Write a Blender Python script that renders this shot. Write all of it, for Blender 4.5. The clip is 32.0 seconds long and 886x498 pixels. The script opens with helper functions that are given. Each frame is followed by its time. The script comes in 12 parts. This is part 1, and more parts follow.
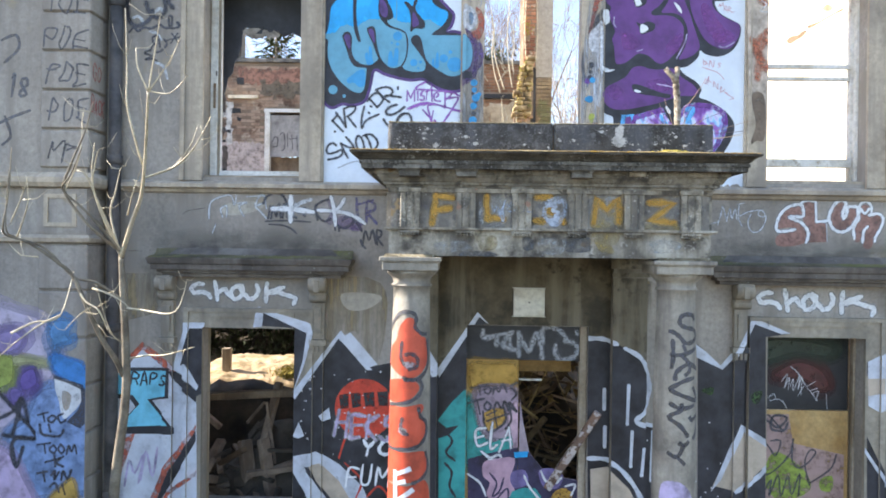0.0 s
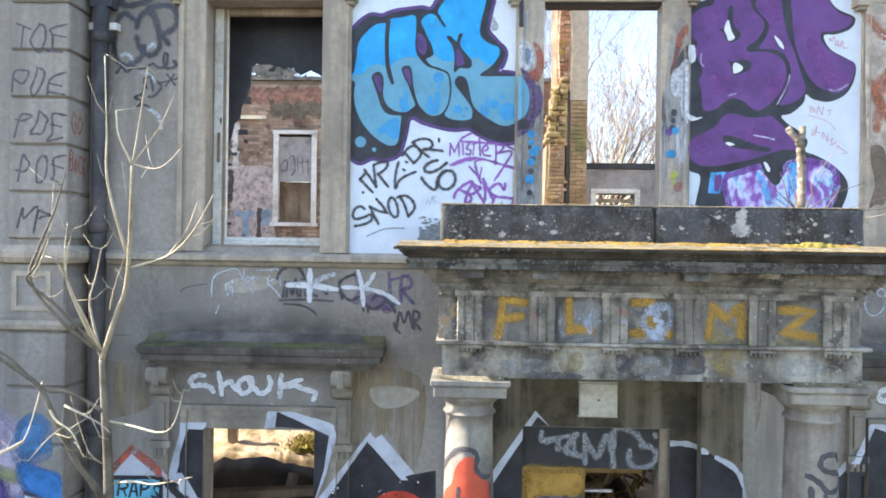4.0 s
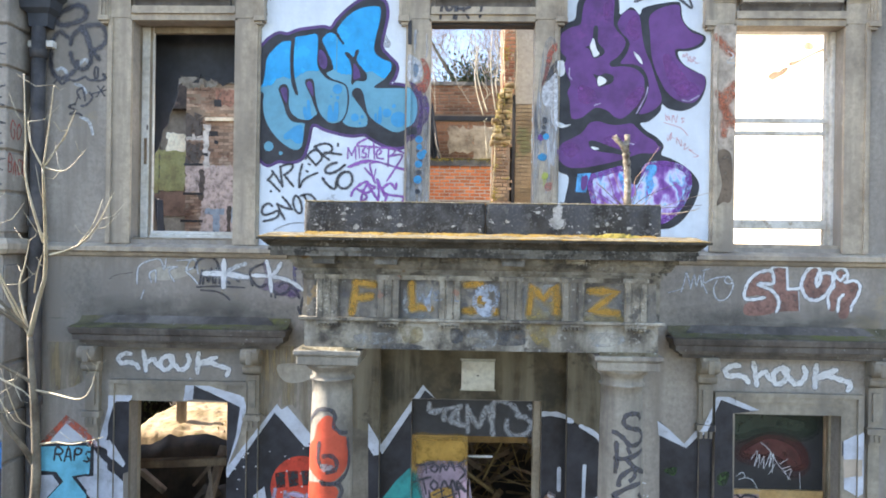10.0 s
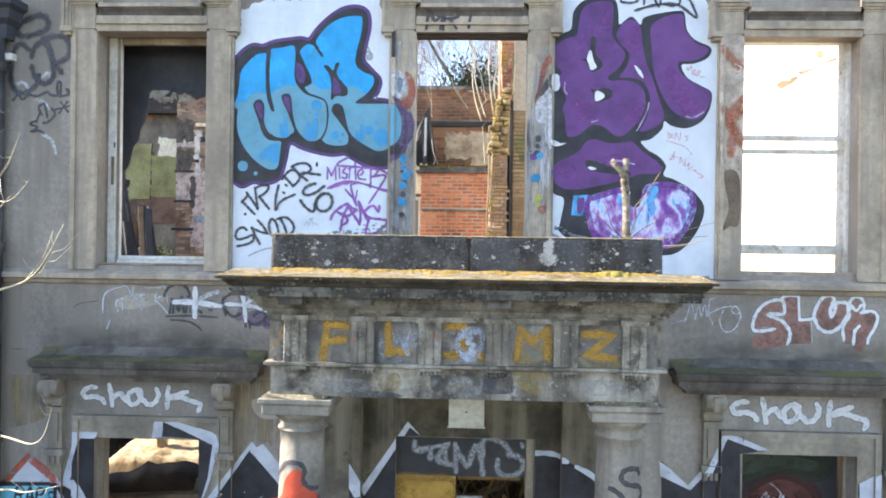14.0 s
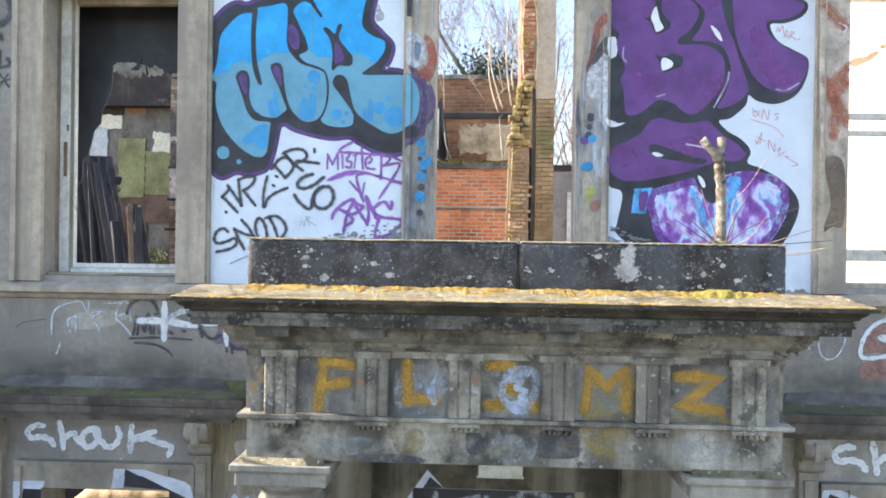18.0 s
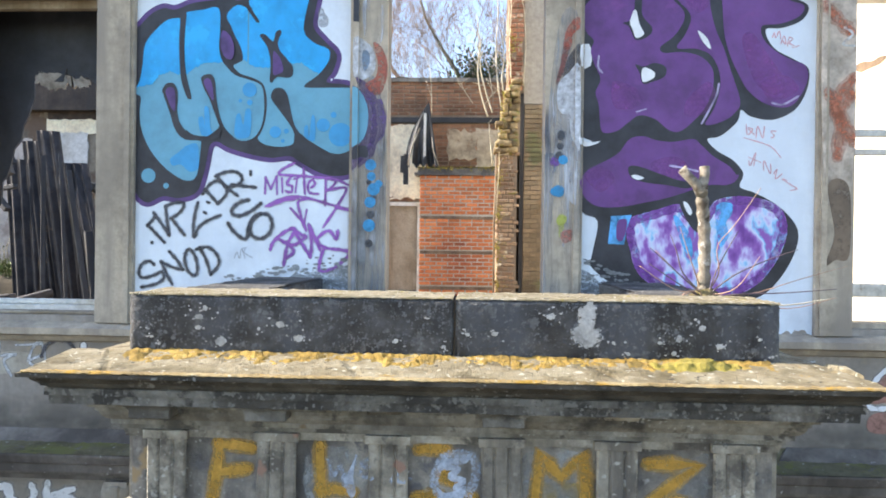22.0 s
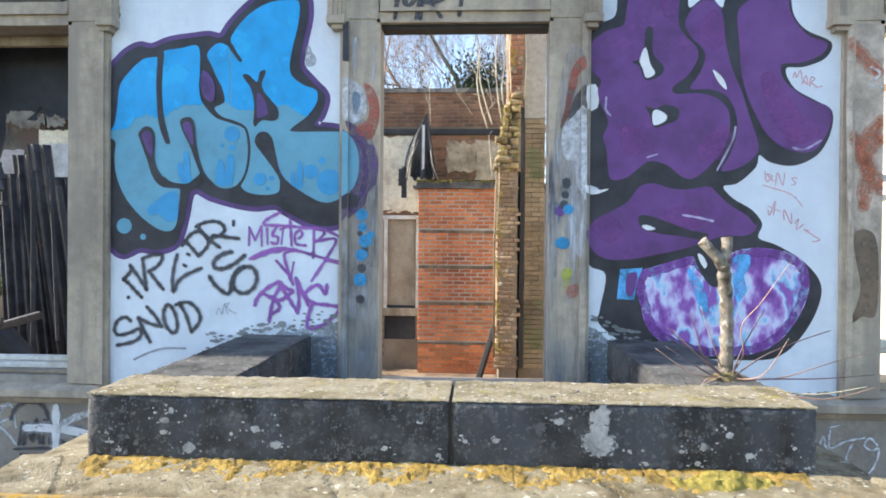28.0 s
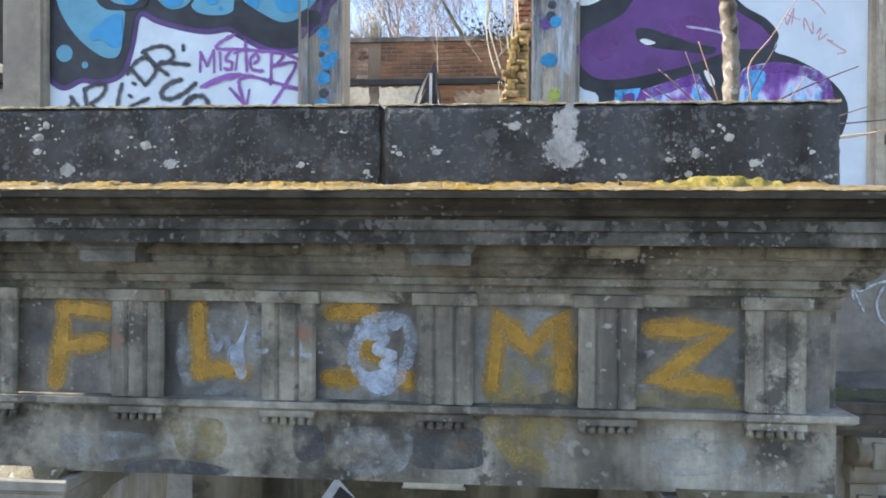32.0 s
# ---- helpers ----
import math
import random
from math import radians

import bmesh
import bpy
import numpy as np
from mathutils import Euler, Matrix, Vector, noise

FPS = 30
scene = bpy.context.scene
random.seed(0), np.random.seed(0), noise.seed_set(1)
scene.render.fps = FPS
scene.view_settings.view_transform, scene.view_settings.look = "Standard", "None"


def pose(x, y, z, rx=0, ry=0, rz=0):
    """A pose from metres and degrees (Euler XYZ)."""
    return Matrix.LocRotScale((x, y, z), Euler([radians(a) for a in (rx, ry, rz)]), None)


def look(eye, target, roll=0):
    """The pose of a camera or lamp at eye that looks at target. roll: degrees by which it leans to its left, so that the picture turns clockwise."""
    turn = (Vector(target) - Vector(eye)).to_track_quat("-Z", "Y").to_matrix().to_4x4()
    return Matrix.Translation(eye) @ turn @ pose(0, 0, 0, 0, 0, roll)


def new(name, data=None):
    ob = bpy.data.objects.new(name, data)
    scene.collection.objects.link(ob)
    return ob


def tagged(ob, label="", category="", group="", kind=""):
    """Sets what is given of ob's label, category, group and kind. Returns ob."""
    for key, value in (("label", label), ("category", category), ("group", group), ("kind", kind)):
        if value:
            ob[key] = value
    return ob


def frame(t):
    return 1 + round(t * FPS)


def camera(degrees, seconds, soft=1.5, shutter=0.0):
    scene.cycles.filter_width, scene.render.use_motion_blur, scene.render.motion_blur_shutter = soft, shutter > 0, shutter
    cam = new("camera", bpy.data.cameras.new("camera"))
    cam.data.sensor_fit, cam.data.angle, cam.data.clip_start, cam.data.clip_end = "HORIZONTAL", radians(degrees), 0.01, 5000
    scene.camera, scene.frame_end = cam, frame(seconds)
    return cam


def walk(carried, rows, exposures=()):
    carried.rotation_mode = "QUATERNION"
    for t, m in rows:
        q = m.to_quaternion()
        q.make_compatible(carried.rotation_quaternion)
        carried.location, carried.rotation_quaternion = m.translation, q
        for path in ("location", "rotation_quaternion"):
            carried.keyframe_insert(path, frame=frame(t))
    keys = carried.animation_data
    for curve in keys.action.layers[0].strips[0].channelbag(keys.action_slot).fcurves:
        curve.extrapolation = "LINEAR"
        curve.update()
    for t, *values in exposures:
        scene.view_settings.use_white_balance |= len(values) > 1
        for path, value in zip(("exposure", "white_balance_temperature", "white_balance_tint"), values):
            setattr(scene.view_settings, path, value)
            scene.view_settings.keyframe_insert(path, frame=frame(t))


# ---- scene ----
cam = camera(64.8, 32.0, soft=1.8)
METRES, EYE, TILT, LEAN, TURN = 10.5, 3.5, 0.0, 0.0, 1.3
ROWS = [
    (0.0, 0.0, 0.0, 0.0, 0.0, -0.05, -0.82),
    (0.5, -0.0017, 0.0381, -0.0002, 0.05, -0.09, -0.8),
    (1.0, -0.0092, 0.0689, -0.0012, 0.17, -0.11, -0.79),
    (1.5, -0.0218, 0.0945, 0.0006, 0.29, -0.09, -0.8),
    (2.0, -0.0363, 0.1212, 0.0438, 0.44, -0.19, -0.73),
    (2.5, -0.0484, 0.1393, 0.0652, 0.47, -0.02, -0.8),
    (4.5, -0.0211, 0.1056, 0.0673, 0.41, 0.06, -0.81),
    (5.0, 0.0067, 0.0992, 0.0688, 0.34, 0.01, -0.78),
    (5.5, 0.0226, 0.098, 0.0698, 0.37, 0.02, -0.82),
    (6.0, 0.0281, 0.0969, 0.0706, 0.38, 0.02, -0.82),
    (6.5, 0.0287, 0.0943, 0.0706, 0.43, 0.01, -0.83),
    (7.0, 0.0315, 0.0905, 0.0705, 0.48, 0.02, -0.85),
    (7.5, 0.0381, 0.0831, 0.0704, 0.43, 0.01, -0.84),
    (8.0, 0.0376, 0.0726, 0.0702, 0.46, -0.01, -0.83),
    (8.5, 0.0281, 0.0619, 0.0692, 0.52, -0.0, -0.84),
    (9.0, 0.0237, 0.0564, 0.0673, 0.56, -0.01, -0.84),
    (9.5, 0.0398, 0.0515, 0.0648, 0.54, -0.02, -0.83),
    (10.0, 0.0566, 0.0458, 0.0621, 0.56, -0.04, -0.84),
    (10.5, 0.0614, 0.0415, 0.0588, 0.53, -0.06, -0.84),
    (11.0, 0.0539, 0.0445, 0.0613, 0.6, -0.11, -0.86),
    (11.5, 0.0471, 0.0494, 0.0865, 0.7, -0.13, -0.85),
    (12.0, 0.0456, 0.0474, 0.09, 0.69, -0.09, -0.85),
    (12.5, 0.0473, 0.0427, 0.0878, 0.73, -0.08, -0.86),
    (13.0, 0.0553, 0.0466, 0.0866, 0.76, -0.09, -0.86),
    (13.5, 0.065, 0.0636, 0.0865, 0.76, -0.14, -0.84),
    (14.0, 0.0702, 0.088, 0.0866, 0.83, -0.19, -0.84),
    (14.5, 0.0714, 0.1118, 0.0862, 0.86, -0.18, -0.86),
    (16.5, 0.0716, 0.1708, 0.0849, 1.08, -0.24, -0.78),
    (17.0, 0.0566, 0.1738, 0.0853, 1.21, -0.22, -0.81),
    (17.5, 0.0507, 0.1836, 0.0871, 1.3, -0.21, -0.81),
    (18.0, 0.0539, 0.2024, 0.0907, 1.36, -0.25, -0.81),
    (18.5, 0.063, 0.2102, 0.0946, 1.41, -0.26, -0.79),
    (19.0, 0.0684, 0.2104, 0.0976, 1.41, -0.26, -0.76),
    (19.5, 0.07, 0.2213, 0.1011, 1.45, -0.29, -0.77),
    (20.0, 0.0688, 0.2415, 0.1042, 1.53, -0.34, -0.76),
    (20.5, 0.069, 0.2586, 0.1065, 1.61, -0.32, -0.77),
    (21.0, 0.0734, 0.2669, 0.1085, 1.68, -0.33, -0.75),
    (21.5, 0.0786, 0.2656, 0.1109, 1.65, -0.34, -0.73),
    (22.0, 0.0828, 0.2576, 0.1125, 1.63, -0.33, -0.71),
    (22.5, 0.0873, 0.2484, 0.114, 1.61, -0.33, -0.7),
    (23.0, 0.0869, 0.2407, 0.115, 1.55, -0.34, -0.66),
    (23.5, 0.0684, 0.2383, 0.1157, 1.54, -0.35, -0.67),
    (24.0, 0.0478, 0.2427, 0.1167, 1.69, -0.38, -0.69),
    (24.5, 0.0534, 0.249, 0.1176, 1.81, -0.38, -0.65),
    (25.0, 0.0728, 0.2686, 0.1204, 1.77, -0.42, -0.64),
    (25.5, 0.087, 0.2882, 0.1217, 1.75, -0.41, -0.61),
    (26.0, 0.0866, 0.2912, 0.1367, 1.68, -0.55, -0.58),
    (26.5, 0.0782, 0.2835, 0.1514, 1.63, -0.42, -0.51),
    (28.5, 0.0912, 0.2892, 0.1401, 1.66, -0.51, -0.48),
    (29.0, 0.1081, 0.3193, 0.135, 1.75, -0.5, -0.45),
    (29.5, 0.1159, 0.3298, 0.1267, 5.18, -0.51, -0.33),
    (30.0, 0.1166, 0.3273, 0.1172, 8.69, -0.5, -0.29),
    (30.5, 0.1119, 0.3216, 0.1054, 6.92, -0.49, -0.35),
    (31.0, 0.1032, 0.3113, 0.0898, 4.59, -0.51, -0.37),
    (31.5, 0.0991, 0.3069, 0.0739, 3.55, -0.54, -0.38),
    (32.0, 0.1074, 0.3294, 0.0568, 3.39, -0.56, -0.42),
]
walk(cam, [(t, pose(0, 0, EYE, TILT, LEAN, TURN) @ pose(METRES * x, METRES * y, METRES * z, 90 + pitch, roll, yaw)) for t, x, y, z, yaw, pitch, roll in ROWS],
     exposures=[(0.0, 1.82, 6720, 14.0), (2.0, 1.90, 6650, 13.0), (5.0, 1.84, 6720, 14.0), (14.0, 1.81, 6780, 14.0), (20.0, 1.75, 6780, 13.0), (24.0, 1.66, 6650, 12.0), (26.0, 1.63, 6560, 11.0), (28.5, 1.46, 6500, 11.0), (30.0, 1.43, 6500, 12.0), (32.0, 1.50, 6500, 13.0)])

# ---- world, sun, exposure ----
SUN_TO = Vector((-0.96, 0.02, 0.60)).normalized()
world = bpy.data.worlds.new("sky")
scene.world = world
world.use_nodes = True
wn = world.node_tree
sky = wn.nodes.new("ShaderNodeTexSky")
sky.sky_type, sky.sun_disc = "NISHITA", False
sky.sun_elevation = math.asin(SUN_TO.z)
sky.sun_rotation = math.atan2(SUN_TO.x, SUN_TO.y)
sky.air_density, sky.dust_density, sky.ozone_density = 1.0, 0.6, 1.6
wn.links.new(sky.outputs["Color"], wn.nodes["Background"].inputs["Color"])
wn.nodes["Background"].inputs["Strength"].default_value = 0.15
sun = new("sun", bpy.data.lights.new("sun", "SUN"))
sun.data.energy, sun.data.angle, sun.data.color = 4.6, radians(0.5), (1.0, 0.93, 0.82)
sun.matrix_world = look((0, 0, 30), Vector((0, 0, 30)) - SUN_TO)


# ---- materials ----
def ramp(nt, fac, stops):
    r = nt.nodes.new("ShaderNodeValToRGB")
    while len(r.color_ramp.elements) < len(stops):
        r.color_ramp.elements.new(0.5)
    for e, (p, c) in zip(r.color_ramp.elements, stops):
        e.position, e.color = p, (*c, 1) if len(c) == 3 else c
    nt.links.new(fac, r.inputs["Fac"])
    return r.outputs["Color"]


def noise_fac(nt, scale, detail=6.0, rough=0.6, stretch=(1, 1, 1), shift=0.0):
    co = nt.nodes.new("ShaderNodeNewGeometry")
    mp = nt.nodes.new("ShaderNodeMapping")
    mp.inputs["Scale"].default_value = stretch
    mp.inputs["Location"].default_value = (shift, shift * 1.7, shift * 0.3)
    nt.links.new(co.outputs["Position"], mp.inputs["Vector"])
    n = nt.nodes.new("ShaderNodeTexNoise")
    n.inputs["Scale"].default_value, n.inputs["Detail"].default_value, n.inputs["Roughness"].default_value = scale, detail, rough
    nt.links.new(mp.outputs["Vector"], n.inputs["Vector"])
    return n.outputs["Fac"]


def mix(nt, fac, a, b, kind="MIX"):
    m = nt.nodes.new("ShaderNodeMix")
    m.data_type, m.blend_type = "RGBA", kind
    for sock, v in ((m.inputs[0], fac), (m.inputs[6], a), (m.inputs[7], b)):
        if isinstance(v, (int, float)):
            sock.default_value = v
        elif isinstance(v, tuple):
            sock.default_value = (*v, 1)
        else:
            nt.links.new(v, sock)
    return m.outputs[2]


def lichen_dots(nt, scale, size, cluster, seed):
    """Roundish specks of different size, in clusters, of two scales."""
    masks = []
    for k, sc in enumerate((scale, scale * 0.42)):
        co = nt.nodes.new("ShaderNodeNewGeometry")
        ns = nt.nodes.new("ShaderNodeTexNoise")
        ns.inputs["Scale"].default_value, ns.inputs["Detail"].default_value = sc * 1.3, 3
        nt.links.new(co.outputs["Position"], ns.inputs["Vector"])
        warp = nt.nodes.new("ShaderNodeVectorMath")
        warp.operation = "MULTIPLY_ADD"
        warp.inputs[1].default_value = (1.1 / sc,) * 3
        nt.links.new(ns.outputs["Color"], warp.inputs[0])
        nt.links.new(co.outputs["Position"], warp.inputs[2])
        vo = nt.nodes.new("ShaderNodeTexVoronoi")
        vo.inputs["Scale"].default_value = sc
        nt.links.new(warp.outputs[0], vo.inputs["Vector"])
        sx = nt.nodes.new("ShaderNodeSeparateXYZ")
        nt.links.new(vo.outputs["Color"], sx.inputs[0])
        rad = nt.nodes.new("ShaderNodeMath")
        rad.operation = "MULTIPLY"
        rad.inputs[1].default_value = size * (1.0 if k == 0 else 0.85)
        nt.links.new(sx.outputs[0], rad.inputs[0])
        sub_ = nt.nodes.new("ShaderNodeMath")
        sub_.operation = "SUBTRACT"
        nt.links.new(rad.outputs[0], sub_.inputs[0])
        nt.links.new(vo.outputs["Distance"], sub_.inputs[1])
        m = ramp(nt, sub_.outputs[0], [(0.0, (0, 0, 0)), (0.14, (1, 1, 1))])
        c = ramp(nt, noise_fac(nt, cluster * (1 if k == 0 else 0.5), 5, 0.65, shift=seed + 41 + k * 7), [(0.49, (0, 0, 0)), (0.66, (0.85, 0.85, 0.85))])
        masks.append(mix(nt, 1.0, m, c, "MULTIPLY"))
    return mix(nt, 1.0, masks[0], masks[1], "LIGHTEN")


def material(name, base, dark=None, light=None, rough=0.85, metal=0.0, big=0.9, fine=14.0, bump=0.3, spots=None, streak=None, spread=(0.35, 0.7), patch=None, rand=0.0, spots2=None, grit=0.75):
    """base colour with large stains (dark), fine grain (light), round-ish lichen spots, vertical streaks, and patches."""
    m = bpy.data.materials.new(name)
    m.use_nodes = True
    nt = m.node_tree
    bsdf = nt.nodes["Principled BSDF"]
    dark = dark or tuple(c * 0.6 for c in base)
    light = light or tuple(min(1, c * 1.25) for c in base)
    seed = sum(ord(c) for c in name) * 0.37
    col = ramp(nt, noise_fac(nt, big, 8, 0.62, shift=seed), [(spread[0], dark), (0.5, base), (spread[1], light)])
    grain = noise_fac(nt, fine, 9, 0.7, shift=seed + 3)
    g = ramp(nt, grain, [(0.3, (0.62, 0.62, 0.62)), (0.5, (0.95, 0.95, 0.95)), (0.72, (1.25, 1.25, 1.25))])
    col = mix(nt, grit, col, g, "MULTIPLY")
    if streak:
        f = ramp(nt, noise_fac(nt, 3.2, 6, 0.6, (1.6, 1.6, 0.16), seed + 9), [(0.47, (0, 0, 0)), (0.66, (1, 1, 1))])
        col = mix(nt, f, col, streak)
    if patch:
        f = ramp(nt, noise_fac(nt, patch[1], 7, 0.68, shift=seed + 17), [(patch[2], (0, 0, 0)), (patch[2] + 0.06, (1, 1, 1))])
        col = mix(nt, f, col, patch[0])
    if spots:
        if len(spots) > 3:
            f = lichen_dots(nt, spots[1], spots[2], spots[3], seed)
        else:
            f = ramp(nt, noise_fac(nt, spots[1], 5, 0.55, shift=seed + 23), [(spots[2], (0, 0, 0)), (spots[2] + 0.045, (1, 1, 1))])
        col = mix(nt, f, col, spots[0])
    if spots2:
        f = ramp(nt, noise_fac(nt, spots2[1], 3, 0.5, shift=seed + 31), [(spots2[2], (0, 0, 0)), (spots2[2] + 0.03, (1, 1, 1))])
        col = mix(nt, f, col, spots2[0])
    if rand:
        oi = nt.nodes.new("ShaderNodeObjectInfo")
        gi = nt.nodes.new("ShaderNodeNewGeometry")
        ad = nt.nodes.new("ShaderNodeMath")
        ad.operation = "ADD"
        nt.links.new(oi.outputs["Random"], ad.inputs[0])
        nt.links.new(gi.outputs["Random Per Island"], ad.inputs[1])
        fr = nt.nodes.new("ShaderNodeMath")
        fr.operation = "FRACT"
        nt.links.new(ad.outputs[0], fr.inputs[0])
        v = ramp(nt, fr.outputs[0], [(0.0, (1 - rand,) * 3), (0.5, (1, 1 - rand * 0.2, 1 - rand * 0.3)), (1.0, (1 + rand * 0.5,) * 3)])
        col = mix(nt, 1.0, col, v, "MULTIPLY")
    nt.links.new(col, bsdf.inputs["Base Color"])
    bsdf.inputs["Metallic"].default_value = metal
    rr = ramp(nt, grain, [(0.3, (max(rough - 0.15, 0.02),) * 3), (0.7, (min(rough + 0.1, 1),) * 3)])
    nt.links.new(rr, bsdf.inputs["Roughness"])
    if bump:
        b = nt.nodes.new("ShaderNodeBump")
        b.inputs["Strength"].default_value, b.inputs["Distance"].default_value = bump, 0.012
        nt.links.new(grain, b.inputs["Height"])
        nt.links.new(b.outputs["Normal"], bsdf.inputs["Normal"])
    return m


DARKMORTAR = material("dirty brown mortar", (0.22, 0.165, 0.115), (0.13, 0.10, 0.07), (0.30, 0.24, 0.18), fine=40)
# Stained stucco under the porch, darkened further to stand in for shade.
STAINSHADE = material("damp stained stucco", (0.115, 0.095, 0.06), (0.045, 0.04, 0.027), (0.19, 0.165, 0.115), big=2.2, fine=22, streak=(0.20, 0.175, 0.125), patch=((0.055, 0.047, 0.032), 2.0, 0.55))
HOODSTONE = material("dark weathered hood stone", (0.15, 0.132, 0.115), (0.075, 0.066, 0.058), (0.22, 0.20, 0.175), big=2.4, fine=26, streak=(0.07, 0.06, 0.052), spots=((0.34, 0.33, 0.31), 30.0, 0.68))
HOODTOP = material("grimy hood top", (0.135, 0.12, 0.065), (0.06, 0.055, 0.032), (0.20, 0.18, 0.11), rough=1.0, big=3.0, fine=30, bump=0.9, patch=((0.15, 0.15, 0.05), 2.6, 0.54), spots=((0.36, 0.35, 0.32), 26.0, 0.66))
# Pilaster tone between clean and stained stucco, with porch shade mixed in.
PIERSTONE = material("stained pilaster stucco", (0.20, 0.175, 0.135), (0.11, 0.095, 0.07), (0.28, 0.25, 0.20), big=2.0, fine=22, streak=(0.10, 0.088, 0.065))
STUCCO = material("grey stucco", (0.335, 0.30, 0.26), (0.22, 0.20, 0.172), (0.405, 0.37, 0.32), big=0.8, fine=24, streak=(0.24, 0.215, 0.185), patch=((0.33, 0.275, 0.19), 1.1, 0.6), spots=((0.43, 0.40, 0.35), 3.0, 0.70))
SOOTY = material("soot-stained stucco", (0.21, 0.19, 0.16), (0.09, 0.085, 0.08), (0.30, 0.27, 0.23), big=1.7, fine=20, streak=(0.07, 0.065, 0.06), patch=((0.42, 0.41, 0.38), 4.0, 0.66))
STONE = material("window surround stone", (0.447, 0.380, 0.289), (0.302, 0.256, 0.198), (0.537, 0.460, 0.354), big=1.6, fine=18, streak=(0.280, 0.240, 0.193))
GSTONE = material("grimy lower window stone", (0.344, 0.304, 0.237), (0.232, 0.205, 0.162), (0.413, 0.368, 0.290), big=1.6, fine=18, streak=(0.215, 0.192, 0.158))
LICHEN = material("lichen-spotted dark stone", (0.050, 0.048, 0.046), (0.018, 0.016, 0.015), (0.105, 0.106, 0.108), big=5.2, fine=50, bump=1.0, spots=((0.202, 0.202, 0.202), 85.0, 0.58, 7.0), patch=((0.115, 0.117, 0.118), 17.0, 0.565), streak=(0.075, 0.079, 0.088), spots2=((0.123, 0.128, 0.132), 66.0, 0.615), spread=(0.36, 0.66))
PORTICO = material("weathered portico stone", (0.303, 0.275, 0.218), (0.071, 0.062, 0.052), (0.477, 0.450, 0.385), big=3.8, fine=34, bump=0.8, spots=((0.541, 0.537, 0.494), 60.0, 0.46, 3.4), patch=((0.109, 0.100, 0.083), 6.0, 0.57), streak=(0.115, 0.104, 0.086), spots2=((0.244, 0.163, 0.081), 4.0, 0.66), spread=(0.40, 0.64))
METOPE = material("dirty metope stone", (0.219, 0.201, 0.175), (0.089, 0.083, 0.076), (0.343, 0.316, 0.264), big=5.0, fine=34, bump=0.8, spots=((0.474, 0.471, 0.433), 60.0, 0.42, 3.4), patch=((0.118, 0.115, 0.117), 7.0, 0.56), streak=(0.089, 0.083, 0.075), spots2=((0.319, 0.230, 0.127), 5.0, 0.64), spread=(0.38, 0.64))
TRIGLYPH = material("pale triglyph stone", (0.319, 0.287, 0.227), (0.106, 0.094, 0.076), (0.450, 0.414, 0.339), big=5.2, fine=34, bump=0.8, spots=((0.545, 0.529, 0.466), 60.0, 0.42, 3.4), patch=((0.118, 0.110, 0.095), 8.0, 0.56), streak=(0.118, 0.106, 0.090), spots2=((0.284, 0.172, 0.127), 6.0, 0.66), spread=(0.39, 0.64))
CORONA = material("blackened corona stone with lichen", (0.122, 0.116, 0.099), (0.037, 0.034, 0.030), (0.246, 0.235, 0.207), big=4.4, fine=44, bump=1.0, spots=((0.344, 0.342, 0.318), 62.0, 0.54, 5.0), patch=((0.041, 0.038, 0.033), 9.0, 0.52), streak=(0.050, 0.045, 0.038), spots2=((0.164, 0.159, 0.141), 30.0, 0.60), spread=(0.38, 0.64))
REVEAL = material("brown-stained reveal stone", (0.26, 0.215, 0.155), (0.15, 0.12, 0.085), (0.36, 0.31, 0.24), big=2.4, fine=24, streak=(0.15, 0.12, 0.085))
COLUMN = material("column stone", (0.310, 0.282, 0.232), (0.172, 0.154, 0.129), (0.396, 0.368, 0.307), big=2.6, fine=26, streak=(0.163, 0.145, 0.124))
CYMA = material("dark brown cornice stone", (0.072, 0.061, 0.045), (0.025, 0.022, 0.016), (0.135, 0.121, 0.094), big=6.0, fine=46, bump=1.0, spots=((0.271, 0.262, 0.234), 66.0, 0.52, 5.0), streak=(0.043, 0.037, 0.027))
# Darker copy of the portico stone; shade under the corona is in the colour.
BEDSHADE = material("sooty bed moulding stone", (0.201, 0.182, 0.144), (0.047, 0.041, 0.034), (0.316, 0.298, 0.255), big=3.8, fine=34, bump=0.8, spots=((0.359, 0.356, 0.328), 60.0, 0.46, 3.4), patch=((0.072, 0.066, 0.055), 6.0, 0.57), streak=(0.076, 0.069, 0.057), spots2=((0.162, 0.108, 0.053), 4.0, 0.66), spread=(0.40, 0.64))
MUTULE = material("dark mutule stone", (0.145, 0.135, 0.112), (0.055, 0.050, 0.042), (0.27, 0.255, 0.22), big=7.0, fine=40, bump=1.0, spots=((0.36, 0.36, 0.34), 60.0, 0.48, 4.0), streak=(0.07, 0.062, 0.05))
EDGE = material("golden crust of the cornice edge", (0.324, 0.238, 0.109), (0.180, 0.132, 0.059), (0.450, 0.370, 0.218), rough=1.0, big=7.0, fine=60, bump=1.0, patch=((0.396, 0.238, 0.038), 6.0, 0.55), spots=((0.504, 0.458, 0.353), 40.0, 0.62))
MOSSY = material("mossy cornice top", (0.217, 0.179, 0.106), (0.104, 0.081, 0.038), (0.321, 0.286, 0.196), big=9.0, fine=40, bump=1.0, patch=((0.331, 0.206, 0.043), 7.0, 0.62), spots=((0.452, 0.438, 0.349), 34.0, 0.62), spots2=((0.052, 0.044, 0.030), 30.0, 0.66))
